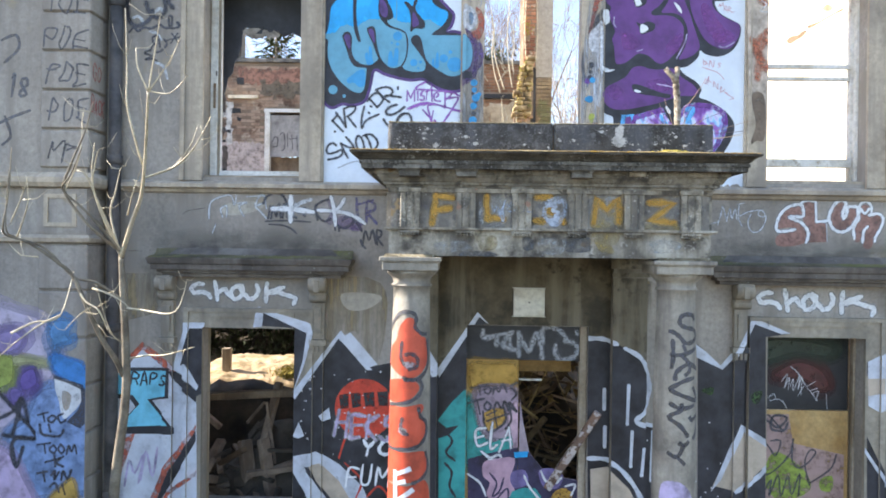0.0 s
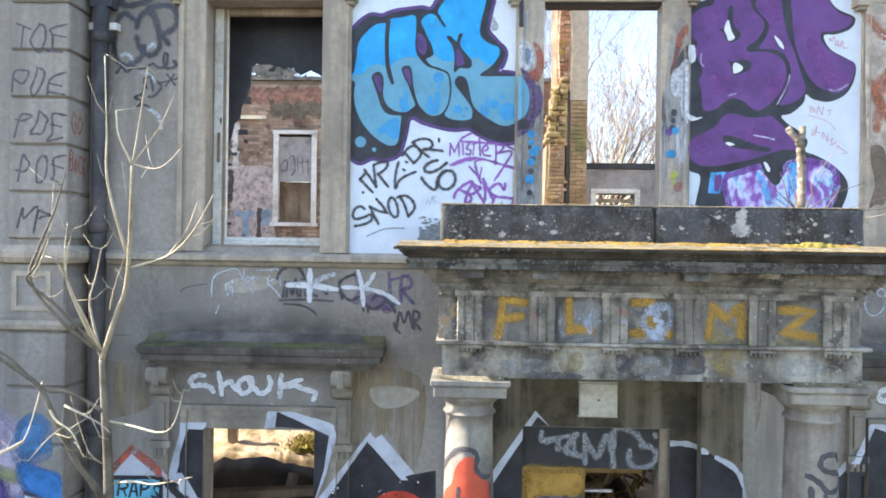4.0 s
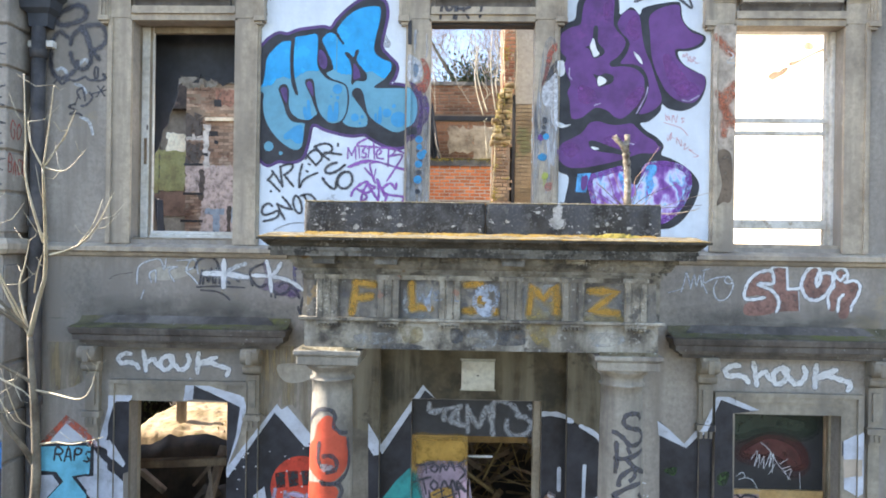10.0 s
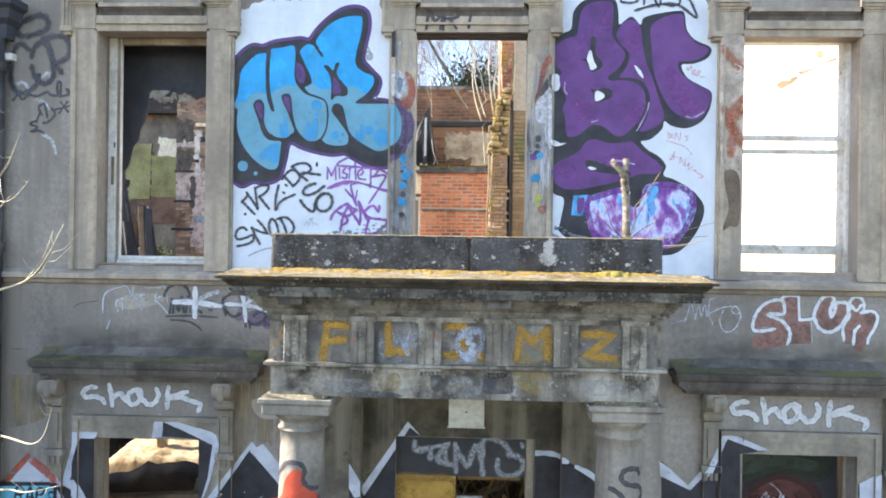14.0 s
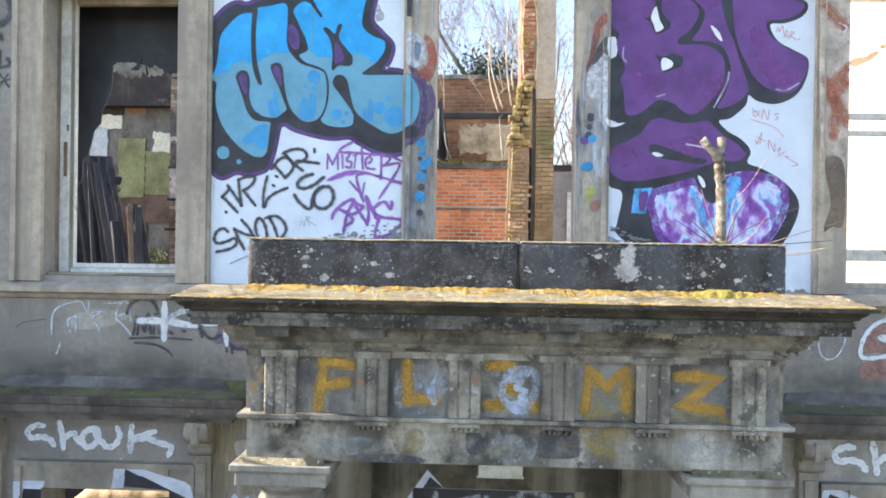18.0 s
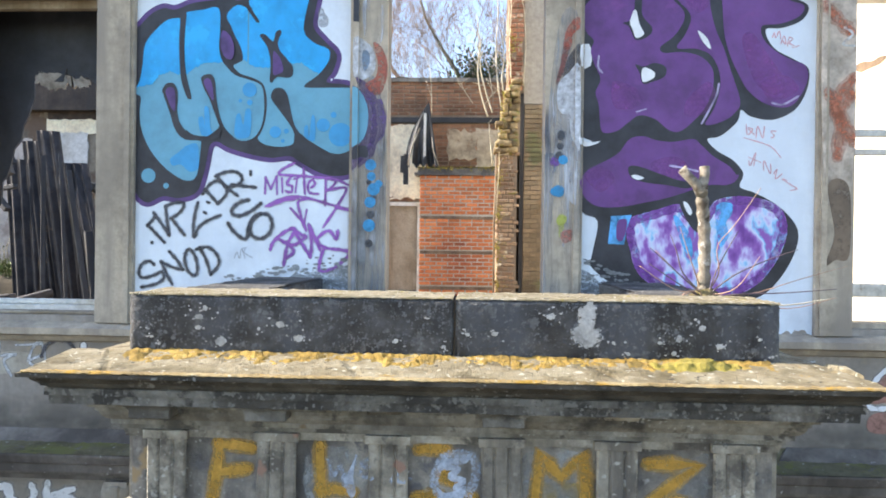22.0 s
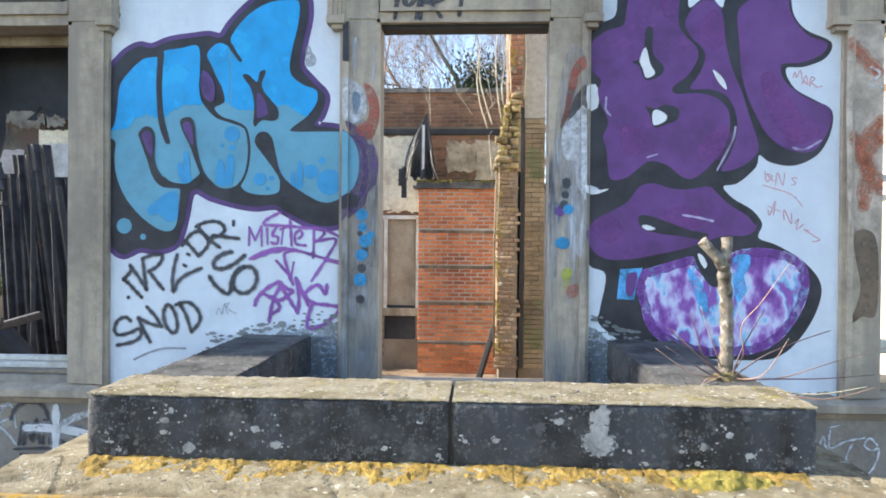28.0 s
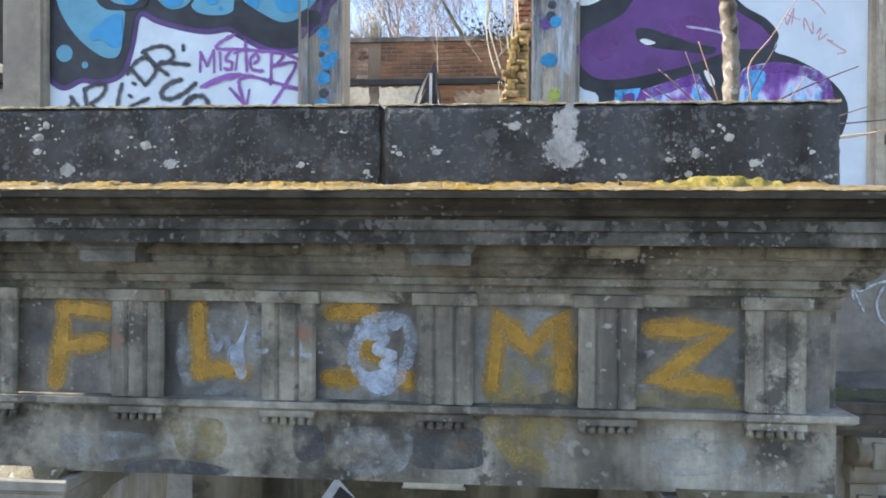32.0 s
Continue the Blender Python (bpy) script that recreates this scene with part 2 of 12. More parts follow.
TOPLICHEN = material("pale yellow lichen on the parapet top", (0.259, 0.220, 0.140), (0.154, 0.126, 0.059), (0.329, 0.294, 0.210), rough=1.0, big=9.0, fine=60, bump=1.0, patch=((0.280, 0.238, 0.056), 9.0, 0.60), spots=((0.462, 0.441, 0.378), 50.0, 0.60), spots2=((0.084, 0.070, 0.042), 34.0, 0.68))
# Darker than the tops of the front blocks.
RETURNTOP = material("sooty damp stone top", (0.085, 0.083, 0.078), (0.03, 0.03, 0.029), (0.17, 0.165, 0.155), rough=0.9, big=4.0, fine=40, bump=0.8, spots=((0.30, 0.29, 0.26), 40.0, 0.64))
MOSS = material("moss", (0.306, 0.246, 0.043), (0.119, 0.111, 0.025), (0.425, 0.340, 0.085), rough=1.0, big=14, fine=90, bump=1.0)
DARKMOSS = material("dark green moss", (0.06, 0.075, 0.03), (0.035, 0.04, 0.025), (0.11, 0.12, 0.05), rough=1.0, big=3, fine=60, bump=1.0)
WHITEWALL = material("white painted wall", (0.72, 0.79, 0.86), (0.62, 0.69, 0.77), (0.77, 0.83, 0.88), rough=0.6, big=1.1, fine=7, bump=0.15, spots=((0.50, 0.50, 0.48), 14.0, 0.735), streak=(0.64, 0.70, 0.77), grit=0.3)
BRICK = material("red brick", (0.670, 0.215, 0.073), (0.432, 0.130, 0.052), (0.778, 0.310, 0.120), big=1.1, fine=30, bump=0.5, rand=0.3, patch=((0.432, 0.250, 0.155), 1.4, 0.66))
OLDBRICK = material("old brown brick", (0.27, 0.135, 0.075), (0.14, 0.08, 0.05), (0.38, 0.21, 0.12), big=1.3, fine=30, bump=0.5, rand=0.3, patch=((0.34, 0.27, 0.19), 1.2, 0.6))
MORTAR = material("lime mortar", (0.46, 0.40, 0.32), (0.36, 0.31, 0.25), (0.6, 0.55, 0.47), fine=40)
SOOTPLASTER = material("smoke-stained plaster", (0.20, 0.17, 0.135), (0.09, 0.075, 0.06), (0.30, 0.265, 0.215), big=1.2, fine=12, patch=((0.11, 0.075, 0.055), 1.0, 0.56))
PLASTER = material("peeling plaster", (0.848, 0.747, 0.557), (0.556, 0.446, 0.305), (0.900, 0.900, 0.716), big=1.2, fine=12, patch=((0.380, 0.216, 0.119), 1.0, 0.62))
SUNPLASTER = material("bright white plaster", (0.76, 0.70, 0.58), (0.62, 0.52, 0.34), (0.83, 0.80, 0.72), big=2.2, fine=10, patch=((0.44, 0.31, 0.15), 1.6, 0.66))
RENDER = material("grey render", (0.36, 0.33, 0.28), (0.27, 0.25, 0.21), (0.43, 0.40, 0.34), fine=16)
GREENPLASTER = material("yellow-green plaster", (0.30, 0.29, 0.12), (0.20, 0.17, 0.08), (0.40, 0.39, 0.20), big=1.5, fine=14)
CHARSHEET = material("bluish black charred sheet", (0.050, 0.056, 0.068), (0.032, 0.036, 0.045), (0.08, 0.088, 0.105), rough=0.8, big=1.6, fine=16, spots=((0.16, 0.18, 0.20), 5.0, 0.73))
CHARRED = material("charred black sheet", (0.029, 0.029, 0.031), (0.016, 0.016, 0.017), (0.055, 0.055, 0.058), rough=0.7, big=1.4, fine=20)
TIMBER = material("weathered timber", (0.22, 0.15, 0.09), (0.11, 0.075, 0.045), (0.33, 0.25, 0.16), big=2.0, fine=40, streak=(0.12, 0.08, 0.05))
GREYWOOD = material("grey boarding", (0.36, 0.30, 0.22), (0.24, 0.19, 0.13), (0.45, 0.39, 0.30), big=1.3, fine=30, streak=(0.22, 0.17, 0.11))
WHITEWOOD = material("flaking white paint on wood", (0.70, 0.68, 0.62), (0.5, 0.46, 0.38), (0.78, 0.77, 0.73), rough=0.6, big=2.5, fine=24, patch=((0.30, 0.23, 0.15), 7.0, 0.63))
PLY = material("yellow plywood", (0.46, 0.30, 0.12), (0.36, 0.21, 0.07), (0.55, 0.38, 0.17), big=2.6, fine=20)
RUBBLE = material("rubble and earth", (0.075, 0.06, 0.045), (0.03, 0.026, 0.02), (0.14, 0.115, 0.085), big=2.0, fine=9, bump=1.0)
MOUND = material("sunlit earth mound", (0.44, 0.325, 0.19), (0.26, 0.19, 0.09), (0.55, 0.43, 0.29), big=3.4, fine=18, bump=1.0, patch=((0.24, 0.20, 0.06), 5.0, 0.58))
PALEBRICK = material("pale limewashed brick", (0.33, 0.235, 0.17), (0.19, 0.12, 0.085), (0.43, 0.34, 0.26), big=1.6, fine=26, bump=0.7, rand=0.42, patch=((0.40, 0.34, 0.27), 1.7, 0.55), spots=((0.15, 0.09, 0.06), 3.0, 0.60))
GROUND = material("dull grass, gravel and leaf litter", (0.081, 0.063, 0.039), (0.039, 0.033, 0.018), (0.120, 0.099, 0.066), rough=1.0, big=0.6, fine=12, bump=1.0)
BARK = material("grey bark", (0.20, 0.17, 0.125), (0.11, 0.09, 0.065), (0.30, 0.265, 0.20), big=5, fine=45, bump=0.6)
TWIG = material("pale yellow-grey twig bark", (0.53, 0.46, 0.32), (0.36, 0.30, 0.20), (0.64, 0.57, 0.42), rough=0.45, big=5, fine=50)
FARTWIG = material("reddish winter twigs", (0.23, 0.155, 0.115), (0.14, 0.095, 0.07), (0.32, 0.24, 0.18), big=0.5, fine=8, bump=0)
IRON = material("blackened cast iron", (0.085, 0.08, 0.08), (0.03, 0.028, 0.028), (0.15, 0.13, 0.115), rough=0.75, metal=0.1, big=3, fine=30)
TARP = material("black plastic sheet", (0.014, 0.014, 0.016), (0.007, 0.007, 0.009), (0.04, 0.038, 0.036), rough=0.55, big=5, fine=14, bump=0.6)
PALESTRIP = material("dusty pale plastic fold", (0.27, 0.235, 0.18), (0.09, 0.08, 0.06), (0.38, 0.34, 0.27), big=5, fine=20)
BOXWHITE = material("off-white painted box", (0.694, 0.683, 0.594), (0.560, 0.526, 0.426), (0.762, 0.750, 0.672), rough=0.5, big=3, fine=20, bump=0.1)
SHEET = material("dark corrugated sheet", (0.040, 0.037, 0.038), (0.016, 0.015, 0.016), (0.058, 0.054, 0.056), rough=0.95, metal=0.0, big=3.5, fine=20, patch=((0.085, 0.06, 0.045), 3.0, 0.60), streak=(0.02, 0.018, 0.018))
IVY = material("evergreen leaves", (0.04, 0.06, 0.02), (0.02, 0.032, 0.012), (0.08, 0.10, 0.04), rough=0.75, big=3, fine=20, bump=0, rand=0.3)


# ---- building helpers ----
def part(name, bm, mat, parent=None, label=""):
    me = bpy.data.meshes.new(name)
    bm.normal_update()
    bm.to_mesh(me)
    bm.free()
    me.materials.append(mat)
    ob = new(name, me)
    ob.parent = parent
    if label:
        ob["label"] = label
    return ob


def thing(name, label, category, at=(0, 0, 0), group="", kind=""):
    ob = new(name)
    ob.location = at
    return tagged(ob, label, category, group, kind)


def setting(name, bm, mat, label, category):
    return tagged(part(name, bm, mat), label, category, kind="structure")


def box(bm, x0, x1, y0, y1, z0, z1, bevel=0.0):
    vs = [bm.verts.new((x, y, z)) for x in (x0, x1) for y in (y0, y1) for z in (z0, z1)]
    fs = [bm.faces.new([vs[i] for i in q]) for q in ((0, 1, 3, 2), (4, 6, 7, 5), (0, 4, 5, 1), (2, 3, 7, 6), (0, 2, 6, 4), (1, 5, 7, 3))]
    if bevel:
        es = {e for f in fs for e in f.edges}
        bmesh.ops.bevel(bm, geom=list(es), offset=bevel, segments=1, affect="EDGES", profile=0.5)
    return vs


def boxes(*bs, bevel=0.0):
    bm = bmesh.new()
    for b in bs:
        if bevel:
            t = bmesh.new()
            box(t, *b, bevel)
            me = bpy.data.meshes.new("t")
            t.to_mesh(me)
            t.free()
            bm.from_mesh(me)
            bpy.data.meshes.remove(me)
        else:
            box(bm, *b)
    return bm


def sweep(path, profile, closed_profile=True, bm=None):
    """Sweeps a profile of (outward, z) along a path of (x, y) with mitred corners; outward is to the right of the way."""
    bm = bm or bmesh.new()
    n = len(path)
    rings = []
    for i, (x, y) in enumerate(path):
        p = Vector((x, y))
        a = (p - Vector(path[i - 1])).normalized() if i else None
        b = (Vector(path[i + 1]) - p).normalized() if i < n - 1 else None
        d = (a + b).normalized() if a and b else (a or b)
        o = Vector((d.y, -d.x))
        k = 1.0 / max(0.3, o.dot(Vector(((b or a).y, -(b or a).x))))
        rings.append([bm.verts.new((x + o.x * u * k, y + o.y * u * k, z)) for u, z in profile])
    m = len(profile)
    for r, s in zip(rings, rings[1:]):
        for j in range(m if closed_profile else m - 1):
            bm.faces.new((r[j], r[(j + 1) % m], s[(j + 1) % m], s[j]))
    bm.faces.new(rings[0][::-1])
    bm.faces.new(rings[-1])
    bmesh.ops.recalc_face_normals(bm, faces=bm.faces)
    return bm


def lathe(bm, cx, cy, profile, seg=40):
    rings = [[bm.verts.new((cx + r * math.cos(2 * math.pi * i / seg), cy + r * math.sin(2 * math.pi * i / seg), z)) for i in range(seg)] for r, z in profile]
    for a, b in zip(rings, rings[1:]):
        for i in range(seg):
            f = bm.faces.new((a[i], a[(i + 1) % seg], b[(i + 1) % seg], b[i]))
            f.smooth = True
    bm.faces.new(rings[0][::-1])
    bm.faces.new(rings[-1])
    bmesh.ops.recalc_face_normals(bm, faces=bm.faces)
    return bm


def wall(x0, x1, z0, z1, y0, y1, holes, axis="x"):
    """A wall with rectangular openings (a0, a1, z0, z1), along x or y, as cells."""
    bm = bmesh.new()
    xs = sorted({x0, x1, *[v for h in holes for v in h[:2]]})
    zs = sorted({z0, z1, *[v for h in holes for v in h[2:]]})
    for a, b in zip(xs, xs[1:]):
        run = None
        for c, d in zip(zs, zs[1:]):
            mx, mz = (a + b) / 2, (c + d) / 2
            solid = not any(h[0] < mx < h[1] and h[2] < mz < h[3] for h in holes)
            if solid and run:
                run[1] = d
            elif solid:
                run = [c, d]
            if run and (not solid or d == zs[-1]):
                if axis == "x":
                    box(bm, a, b, y0, y1, *run)
                else:
                    box(bm, y0, y1, a, b, *run)
                run = None
    return bm


def rough_up(bm, amount, scale=3.0, seed=0.0):
    for v in bm.verts:
        v.co += noise.noise_vector(v.co * scale + Vector((seed, seed, seed))) * amount
    return bm


def grid_sheet(x0, x1, y0, y1, nx, ny, height):
    bm = bmesh.new()
    rows = [[bm.verts.new((x0 + (x1 - x0) * i / nx, y0 + (y1 - y0) * j / ny, 0)) for i in range(nx + 1)] for j in range(ny + 1)]
    for r in rows:
        for v in r:
            v.co.z = height(v.co.x, v.co.y)
    for a, b in zip(rows, rows[1:]):
        for i in range(nx):
            f = bm.faces.new((a[i], a[i + 1], b[i + 1], b[i]))
            f.smooth = True
    return bm


def tube(bm, pts, radii, seg=6):
    rings = []
    for i, p in enumerate(pts):
        p = Vector(p)
        d = (Vector(pts[min(i + 1, len(pts) - 1)]) - Vector(pts[max(i - 1, 0)])).normalized()
        u = d.cross(Vector((0.3, 1, 0.1))).normalized()
        w = d.cross(u)
        rings.append([bm.verts.new(p + (u * math.cos(2 * math.pi * k / seg) + w * math.sin(2 * math.pi * k / seg)) * radii[i]) for k in range(seg)])
    for a, b in zip(rings, rings[1:]):
        for k in range(seg):
            bm.faces.new((a[k], a[(k + 1) % seg], b[(k + 1) % seg], b[k])).smooth = True
    bm.faces.new(rings[0][::-1])
    bm.faces.new(rings[-1])


def spline(pts, steps=6, closed=True):
    """Catmull-Rom through control points."""
    n = len(pts)
    out = []
    for i in range(n if closed else n - 1):
        p = [Vector(pts[(i + k) % n] if closed else pts[min(max(i + k, 0), n - 1)]) for k in (-1, 0, 1, 2)]
        for s in range(steps):
            t = s / steps
            out.append(0.5 * ((2 * p[1]) + (p[2] - p[0]) * t + (2 * p[0] - 5 * p[1] + 4 * p[2] - p[3]) * t * t + (3 * p[1] - p[0] - 3 * p[2] + p[3]) * t ** 3))
    if not closed:
        out.append(Vector(pts[-1]))
    return out


def dense_box(x0, x1, y0, y1, z0, z1, step, rough=()):
    """A block with every face cut into small cells, so that its worn surface is real relief."""
    bm = bmesh.new()
    nx, ny, nz = (max(1, int(round((b - a) / step))) for a, b in ((x0, x1), (y0, y1), (z0, z1)))
    vs = {}

    def vert(i, j, k):
        if (i, j, k) not in vs:
            p = Vector((x0 + (x1 - x0) * i / nx, y0 + (y1 - y0) * j / ny, z0 + (z1 - z0) * k / nz))
            on = (i in (0, nx)) + (j in (0, ny)) + (k in (0, nz))
            if on > 1:
                c = Vector(((x0 + x1) / 2, (y0 + y1) / 2, (z0 + z1) / 2))
                p += Vector((((c - p).x > 0) * 2 - 1 if i in (0, nx) else 0, ((c - p).y > 0) * 2 - 1 if j in (0, ny) else 0, ((c - p).z > 0) * 2 - 1 if k in (0, nz) else 0)) * 0.006
            for amount, scale, seed in rough:
                p += noise.noise_vector(p * scale + Vector((seed, seed, seed))) * amount
            vs[i, j, k] = bm.verts.new(p)
        return vs[i, j, k]

    for a, b, put_in in ((nx, ny, lambda u, v, e: (u, v, nz * e)), (nx, nz, lambda u, v, e: (u, ny * e, v)), (ny, nz, lambda u, v, e: (nx * e, u, v))):
        for e in (0, 1):
            for u in range(a):
                for v in range(b):
                    f = bm.faces.new([vert(*put_in(*q, e)) for q in ((u, v), (u + 1, v), (u + 1, v + 1), (u, v + 1))])
                    f.smooth = True
    bmesh.ops.recalc_face_normals(bm, faces=bm.faces)
    return bm


# ---- the front wall ----
WY, WB = 7.09, 7.62          # front and back of the front wall
WIN_L, WIN_M, WIN_R = (-2.63, -1.635), (0.228, 1.205), (3.065, 4.06)
SILL, HEAD = 4.20, 6.29
GWIN_L, GWIN_R, GHEAD = (-2.60, -1.655), (3.10, 4.07), 2.66
DOOR = (0.095, 1.32)
holes = [(*WIN_L, SILL, HEAD), (*WIN_M, 4.13, HEAD), (*WIN_R, SILL, 6.26), (*GWIN_L, 0.75, GHEAD), (*GWIN_R, 0.75, GHEAD), (*DOOR, 0.15, 2.727)]
wall_front = setting("wall_front", wall(-3.63, 8.2, -0.3, 6.95, WY, WY + 0.14, holes), STUCCO, "weathered grey stucco front wall of a roofless ruin covered in graffiti", "wall")

wide = [(WIN_M[0] - 0.22, WIN_M[1] + 0.16, 4.13, 6.85) if h[:2] == WIN_M else h if h[:2] == DOOR else (h[0] - 0.16, h[1] + 0.16, h[2], h[3] + 0.14) for h in holes]
part("inner_face", wall(-3.63, 8.2, -0.3, 6.95, WY + 0.1405, WB, wide), STUCCO, wall_front, "rough inner leaf of the front wall")

# projecting wing with rusticated blocks
wing = setting("wall_wing", boxes((-5.298, -3.66, 6.78, WB, -0.3, 6.95)), STUCCO, "projecting stucco wing with channelled corner blocks and graffiti tags", "wall")
z = 4.23
k = 0
while z < 6.6:
    bm = bmesh.new()
    box(bm, -4.12 - 0.0 * (k % 2), -3.632, 6.75, WY, z + 0.012, z + 0.372, 0.012)
    part("corner_block", bm, STUCCO, wing)
    z += 0.384
    k += 1
z = -0.2
while z < 3.5:
    bm = bmesh.new()
    box(bm, -4.12, -3.632, 6.75, WY, z + 0.012, z + 0.45, 0.012)
    part("corner_block", bm, STUCCO, wing)
    z += 0.462
part("sill_band", sweep([(-4.75, 6.75), (-3.632, 6.75), (-3.632, WY)], [(0, 4.04), (0.05, 4.05), (0.075, 4.09), (0.075, 4.14), (0.02, 4.19), (0, 4.19)]), STONE, wing)
part("band", sweep([(-4.75, 6.75), (-3.632, 6.75), (-3.632, WY)], [(0, 3.50), (0.03, 3.51), (0.04, 3.55), (0, 3.58)]), STONE, wing)
part("sunk_panel", boxes((-4.15, -3.64, 6.74, 6.80, 3.60, 4.03)), STUCCO, wing)
part("panel_frame", boxes((-4.06, -3.74, 6.725, 6.745, 3.66, 3.70), (-4.06, -3.74, 6.725, 6.745, 3.94, 3.98), (-4.06, -4.02, 6.725, 6.745, 3.70, 3.94), (-3.78, -3.74, 6.725, 6.745, 3.70, 3.94)), STONE, wing)

# plain unseen walls added beside the views to block sun and sky light
setting("wall_left_wing", boxes((-9.6, -5.3, 6.48, WB, -0.3, 12.0)), STUCCO, "unseen plain stucco wall added to block light beyond the corner", "wall")
setting("wall_garden", boxes((-7.4, -7.1, 0.0, 6.478, -0.3, 4.0)), STUCCO, "unseen plain stucco wall added to shade the lower front", "wall")
setting("wall_cross", boxes((-5.4, -5.15, WB + 0.012, 9.8, -0.3, 3.04)), PLASTER, "unseen plain plastered wall added to shade the rubble inside", "wall")

# string course under the upper windows
setting("trim_coping", sweep([(-3.63, WY), (8.2, WY)], [(-0.5, 6.9), (0.04, 6.9), (0.06, 6.93), (0.06, 6.97), (-0.5, 6.99)]), SOOTY, "plain coping along the wall head", "coping")
setting("trim_string_course", sweep([(-3.63, WY), (8.2, WY)], [(0, 4.03), (0.03, 4.04), (0.05, 4.07), (0.085, 4.085), (0.085, 4.125), (0.03, 4.15), (0, 4.16)]), STONE, "moulded stone string course under the upper windows", "string course")


def upper_window(w, head, name, label, s0=0.235, s1=0.235):
    win = tagged(new(name), label, "window", kind="structure")
    x0, x1 = w
    for a, b in ((x0 - s0, x0), (x1, x1 + s1)):
        part("jamb", boxes((a, b, WY - 0.035, WY, 4.16, head + 0.02)), STONE, win)
        part("jamb_moulding", boxes((a + 0.02 if a < x0 - 0.1 else b - 0.055, a + 0.055 if a < x0 - 0.1 else b - 0.02, WY - 0.055, WY - 0.035, 4.16, head + 0.02)), STONE, win)
    # crossetted frame: square ears stepping down to the hood between them
    for out, inn in ((x0 - 0.30, x0 + 0.036), (x1 + 0.29, x1 - 0.045)):
        sg = 1 if inn > out else -1
        top = head + 0.305
        ear = part("ear", boxes((*sorted((out + sg * 0.094, inn - sg * 0.047)), WY - 0.040, WY, head + 0.021, top - 0.094)), STONE, win)
        off = 0.0
        for wide_by, deep in ((0.028, 0.088), (0.026, 0.074), (0.022, 0.060), (0.018, 0.048)):
            o, e = out + sg * off, inn - sg * off * 0.5
            part("ear_moulding", boxes((*sorted((o, o + sg * wide_by)), WY - deep, WY, head + 0.031, top - off - wide_by), (*sorted((o, e)), WY - deep, WY, top - off - wide_by, top - off), (*sorted((e - sg * wide_by * 0.5, e)), WY - deep, WY, head + 0.2405, top - off - wide_by)), STONE, ear)
            off += wide_by
        part("ear_stop", boxes((*sorted((out - sg * 0.006, out + sg * 0.10)), WY - 0.092, WY, head - 0.018, head + 0.03), (*sorted((out + sg * 0.02, out + sg * 0.085)), WY - 0.07, WY, head - 0.045, head - 0.0181), bevel=0.003), STONE, ear)
    part("lintel", boxes((x0 - 0.02, x1 + 0.02, WY - 0.035, WY, head, head + 0.06), (x0, x1, WY - 0.058, WY, head + 0.0601, head + 0.08), (x0, x1, WY - 0.045, WY, head + 0.0801, head + 0.1345)), STONE, win)
    # The darker stone puts the shade below the fillet into the cyma's colour.
    part("hood_moulding", sweep([(x0 + 0.037, WY), (x1 - 0.046, WY)], [(0, head + 0.135), (0.046, head + 0.136), (0.048, head + 0.150), (0.056, head + 0.168), (0.072, head + 0.185), (0.078, head + 0.199), (0, head + 0.199)]), HOODSTONE, win)
    part("hood_fillet", sweep([(x0 + 0.037, WY), (x1 - 0.046, WY)], [(0, head + 0.1995), (0.088, head + 0.200), (0.090, head + 0.232), (0.02, head + 0.240), (0, head + 0.240)]), STONE, win)
    return win


w1 = upper_window(WIN_L, HEAD, "window_1", "tall upper window opening with moulded stone surround and white box frame", 0.235, 0.245)
w2 = upper_window(WIN_M, HEAD, "window_2", "tall middle window opening with moulded stone surround spattered with paint")
part("timber_lintel", boxes((WIN_M[0] + 0.001, WIN_M[1] - 0.001, WY + 0.012, WY + 0.139, HEAD - 0.022, HEAD - 0.001)), CHARRED, w2, "dark timber lintel")
w3 = upper_window(WIN_R, 6.26, "window_3", "tall upper window with remains of a white sash frame", 0.22, 0.235)
# remains of sash frames
x0, x1 = WIN_L
part("stone_reveal", boxes((x0 - 0.155, x0, WY + 0.141, WY + 0.19, SILL, HEAD + 0.1), (x0 + 0.001, x1 + 0.15, WY + 0.141, WY + 0.19, HEAD, HEAD + 0.1)), REVEAL, w1, "brown-stained stone reveal")
part("frame_post", boxes((x0 - 0.12, x0 + 0.070, WY + 0.191, WY + 0.245, SILL, HEAD + 0.1), bevel=0.004), WHITEWOOD, w1, "flaking white box frame")
part("sash_channel", boxes((x0 + 0.071, x0 + 0.100, WY + 0.205, WY + 0.245, SILL, HEAD + 0.05), bevel=0.003), GREYWOOD, w1)
part("parting_bead", boxes((x0 + 0.101, x0 + 0.113, WY + 0.198, WY + 0.235, SILL + 0.05, HEAD + 0.05), bevel=0.003), WHITEWOOD, w1)
part("pulley", boxes((x0 + 0.052, x0 + 0.068, WY + 0.182, WY + 0.1905, 5.28, 5.33), bevel=0.004), IRON, w1)
part("access_slot", boxes((x0 + 0.028, x0 + 0.056, WY + 0.188, WY + 0.1907, 4.94, 5.20)), TIMBER, w1)
part("frame_head", boxes((x0 + 0.114, x1 + 0.1, WY + 0.191, WY + 0.245, HEAD - 0.055, HEAD + 0.1), bevel=0.004), GREYWOOD, w1)
part("window_sill", boxes((x0 + 0.001, x1 - 0.001, WY + 0.03, WY + 0.139, SILL + 0.001, SILL + 0.02), bevel=0.006), GREYWOOD, w1, "weathered timber sill with flakes of paint")
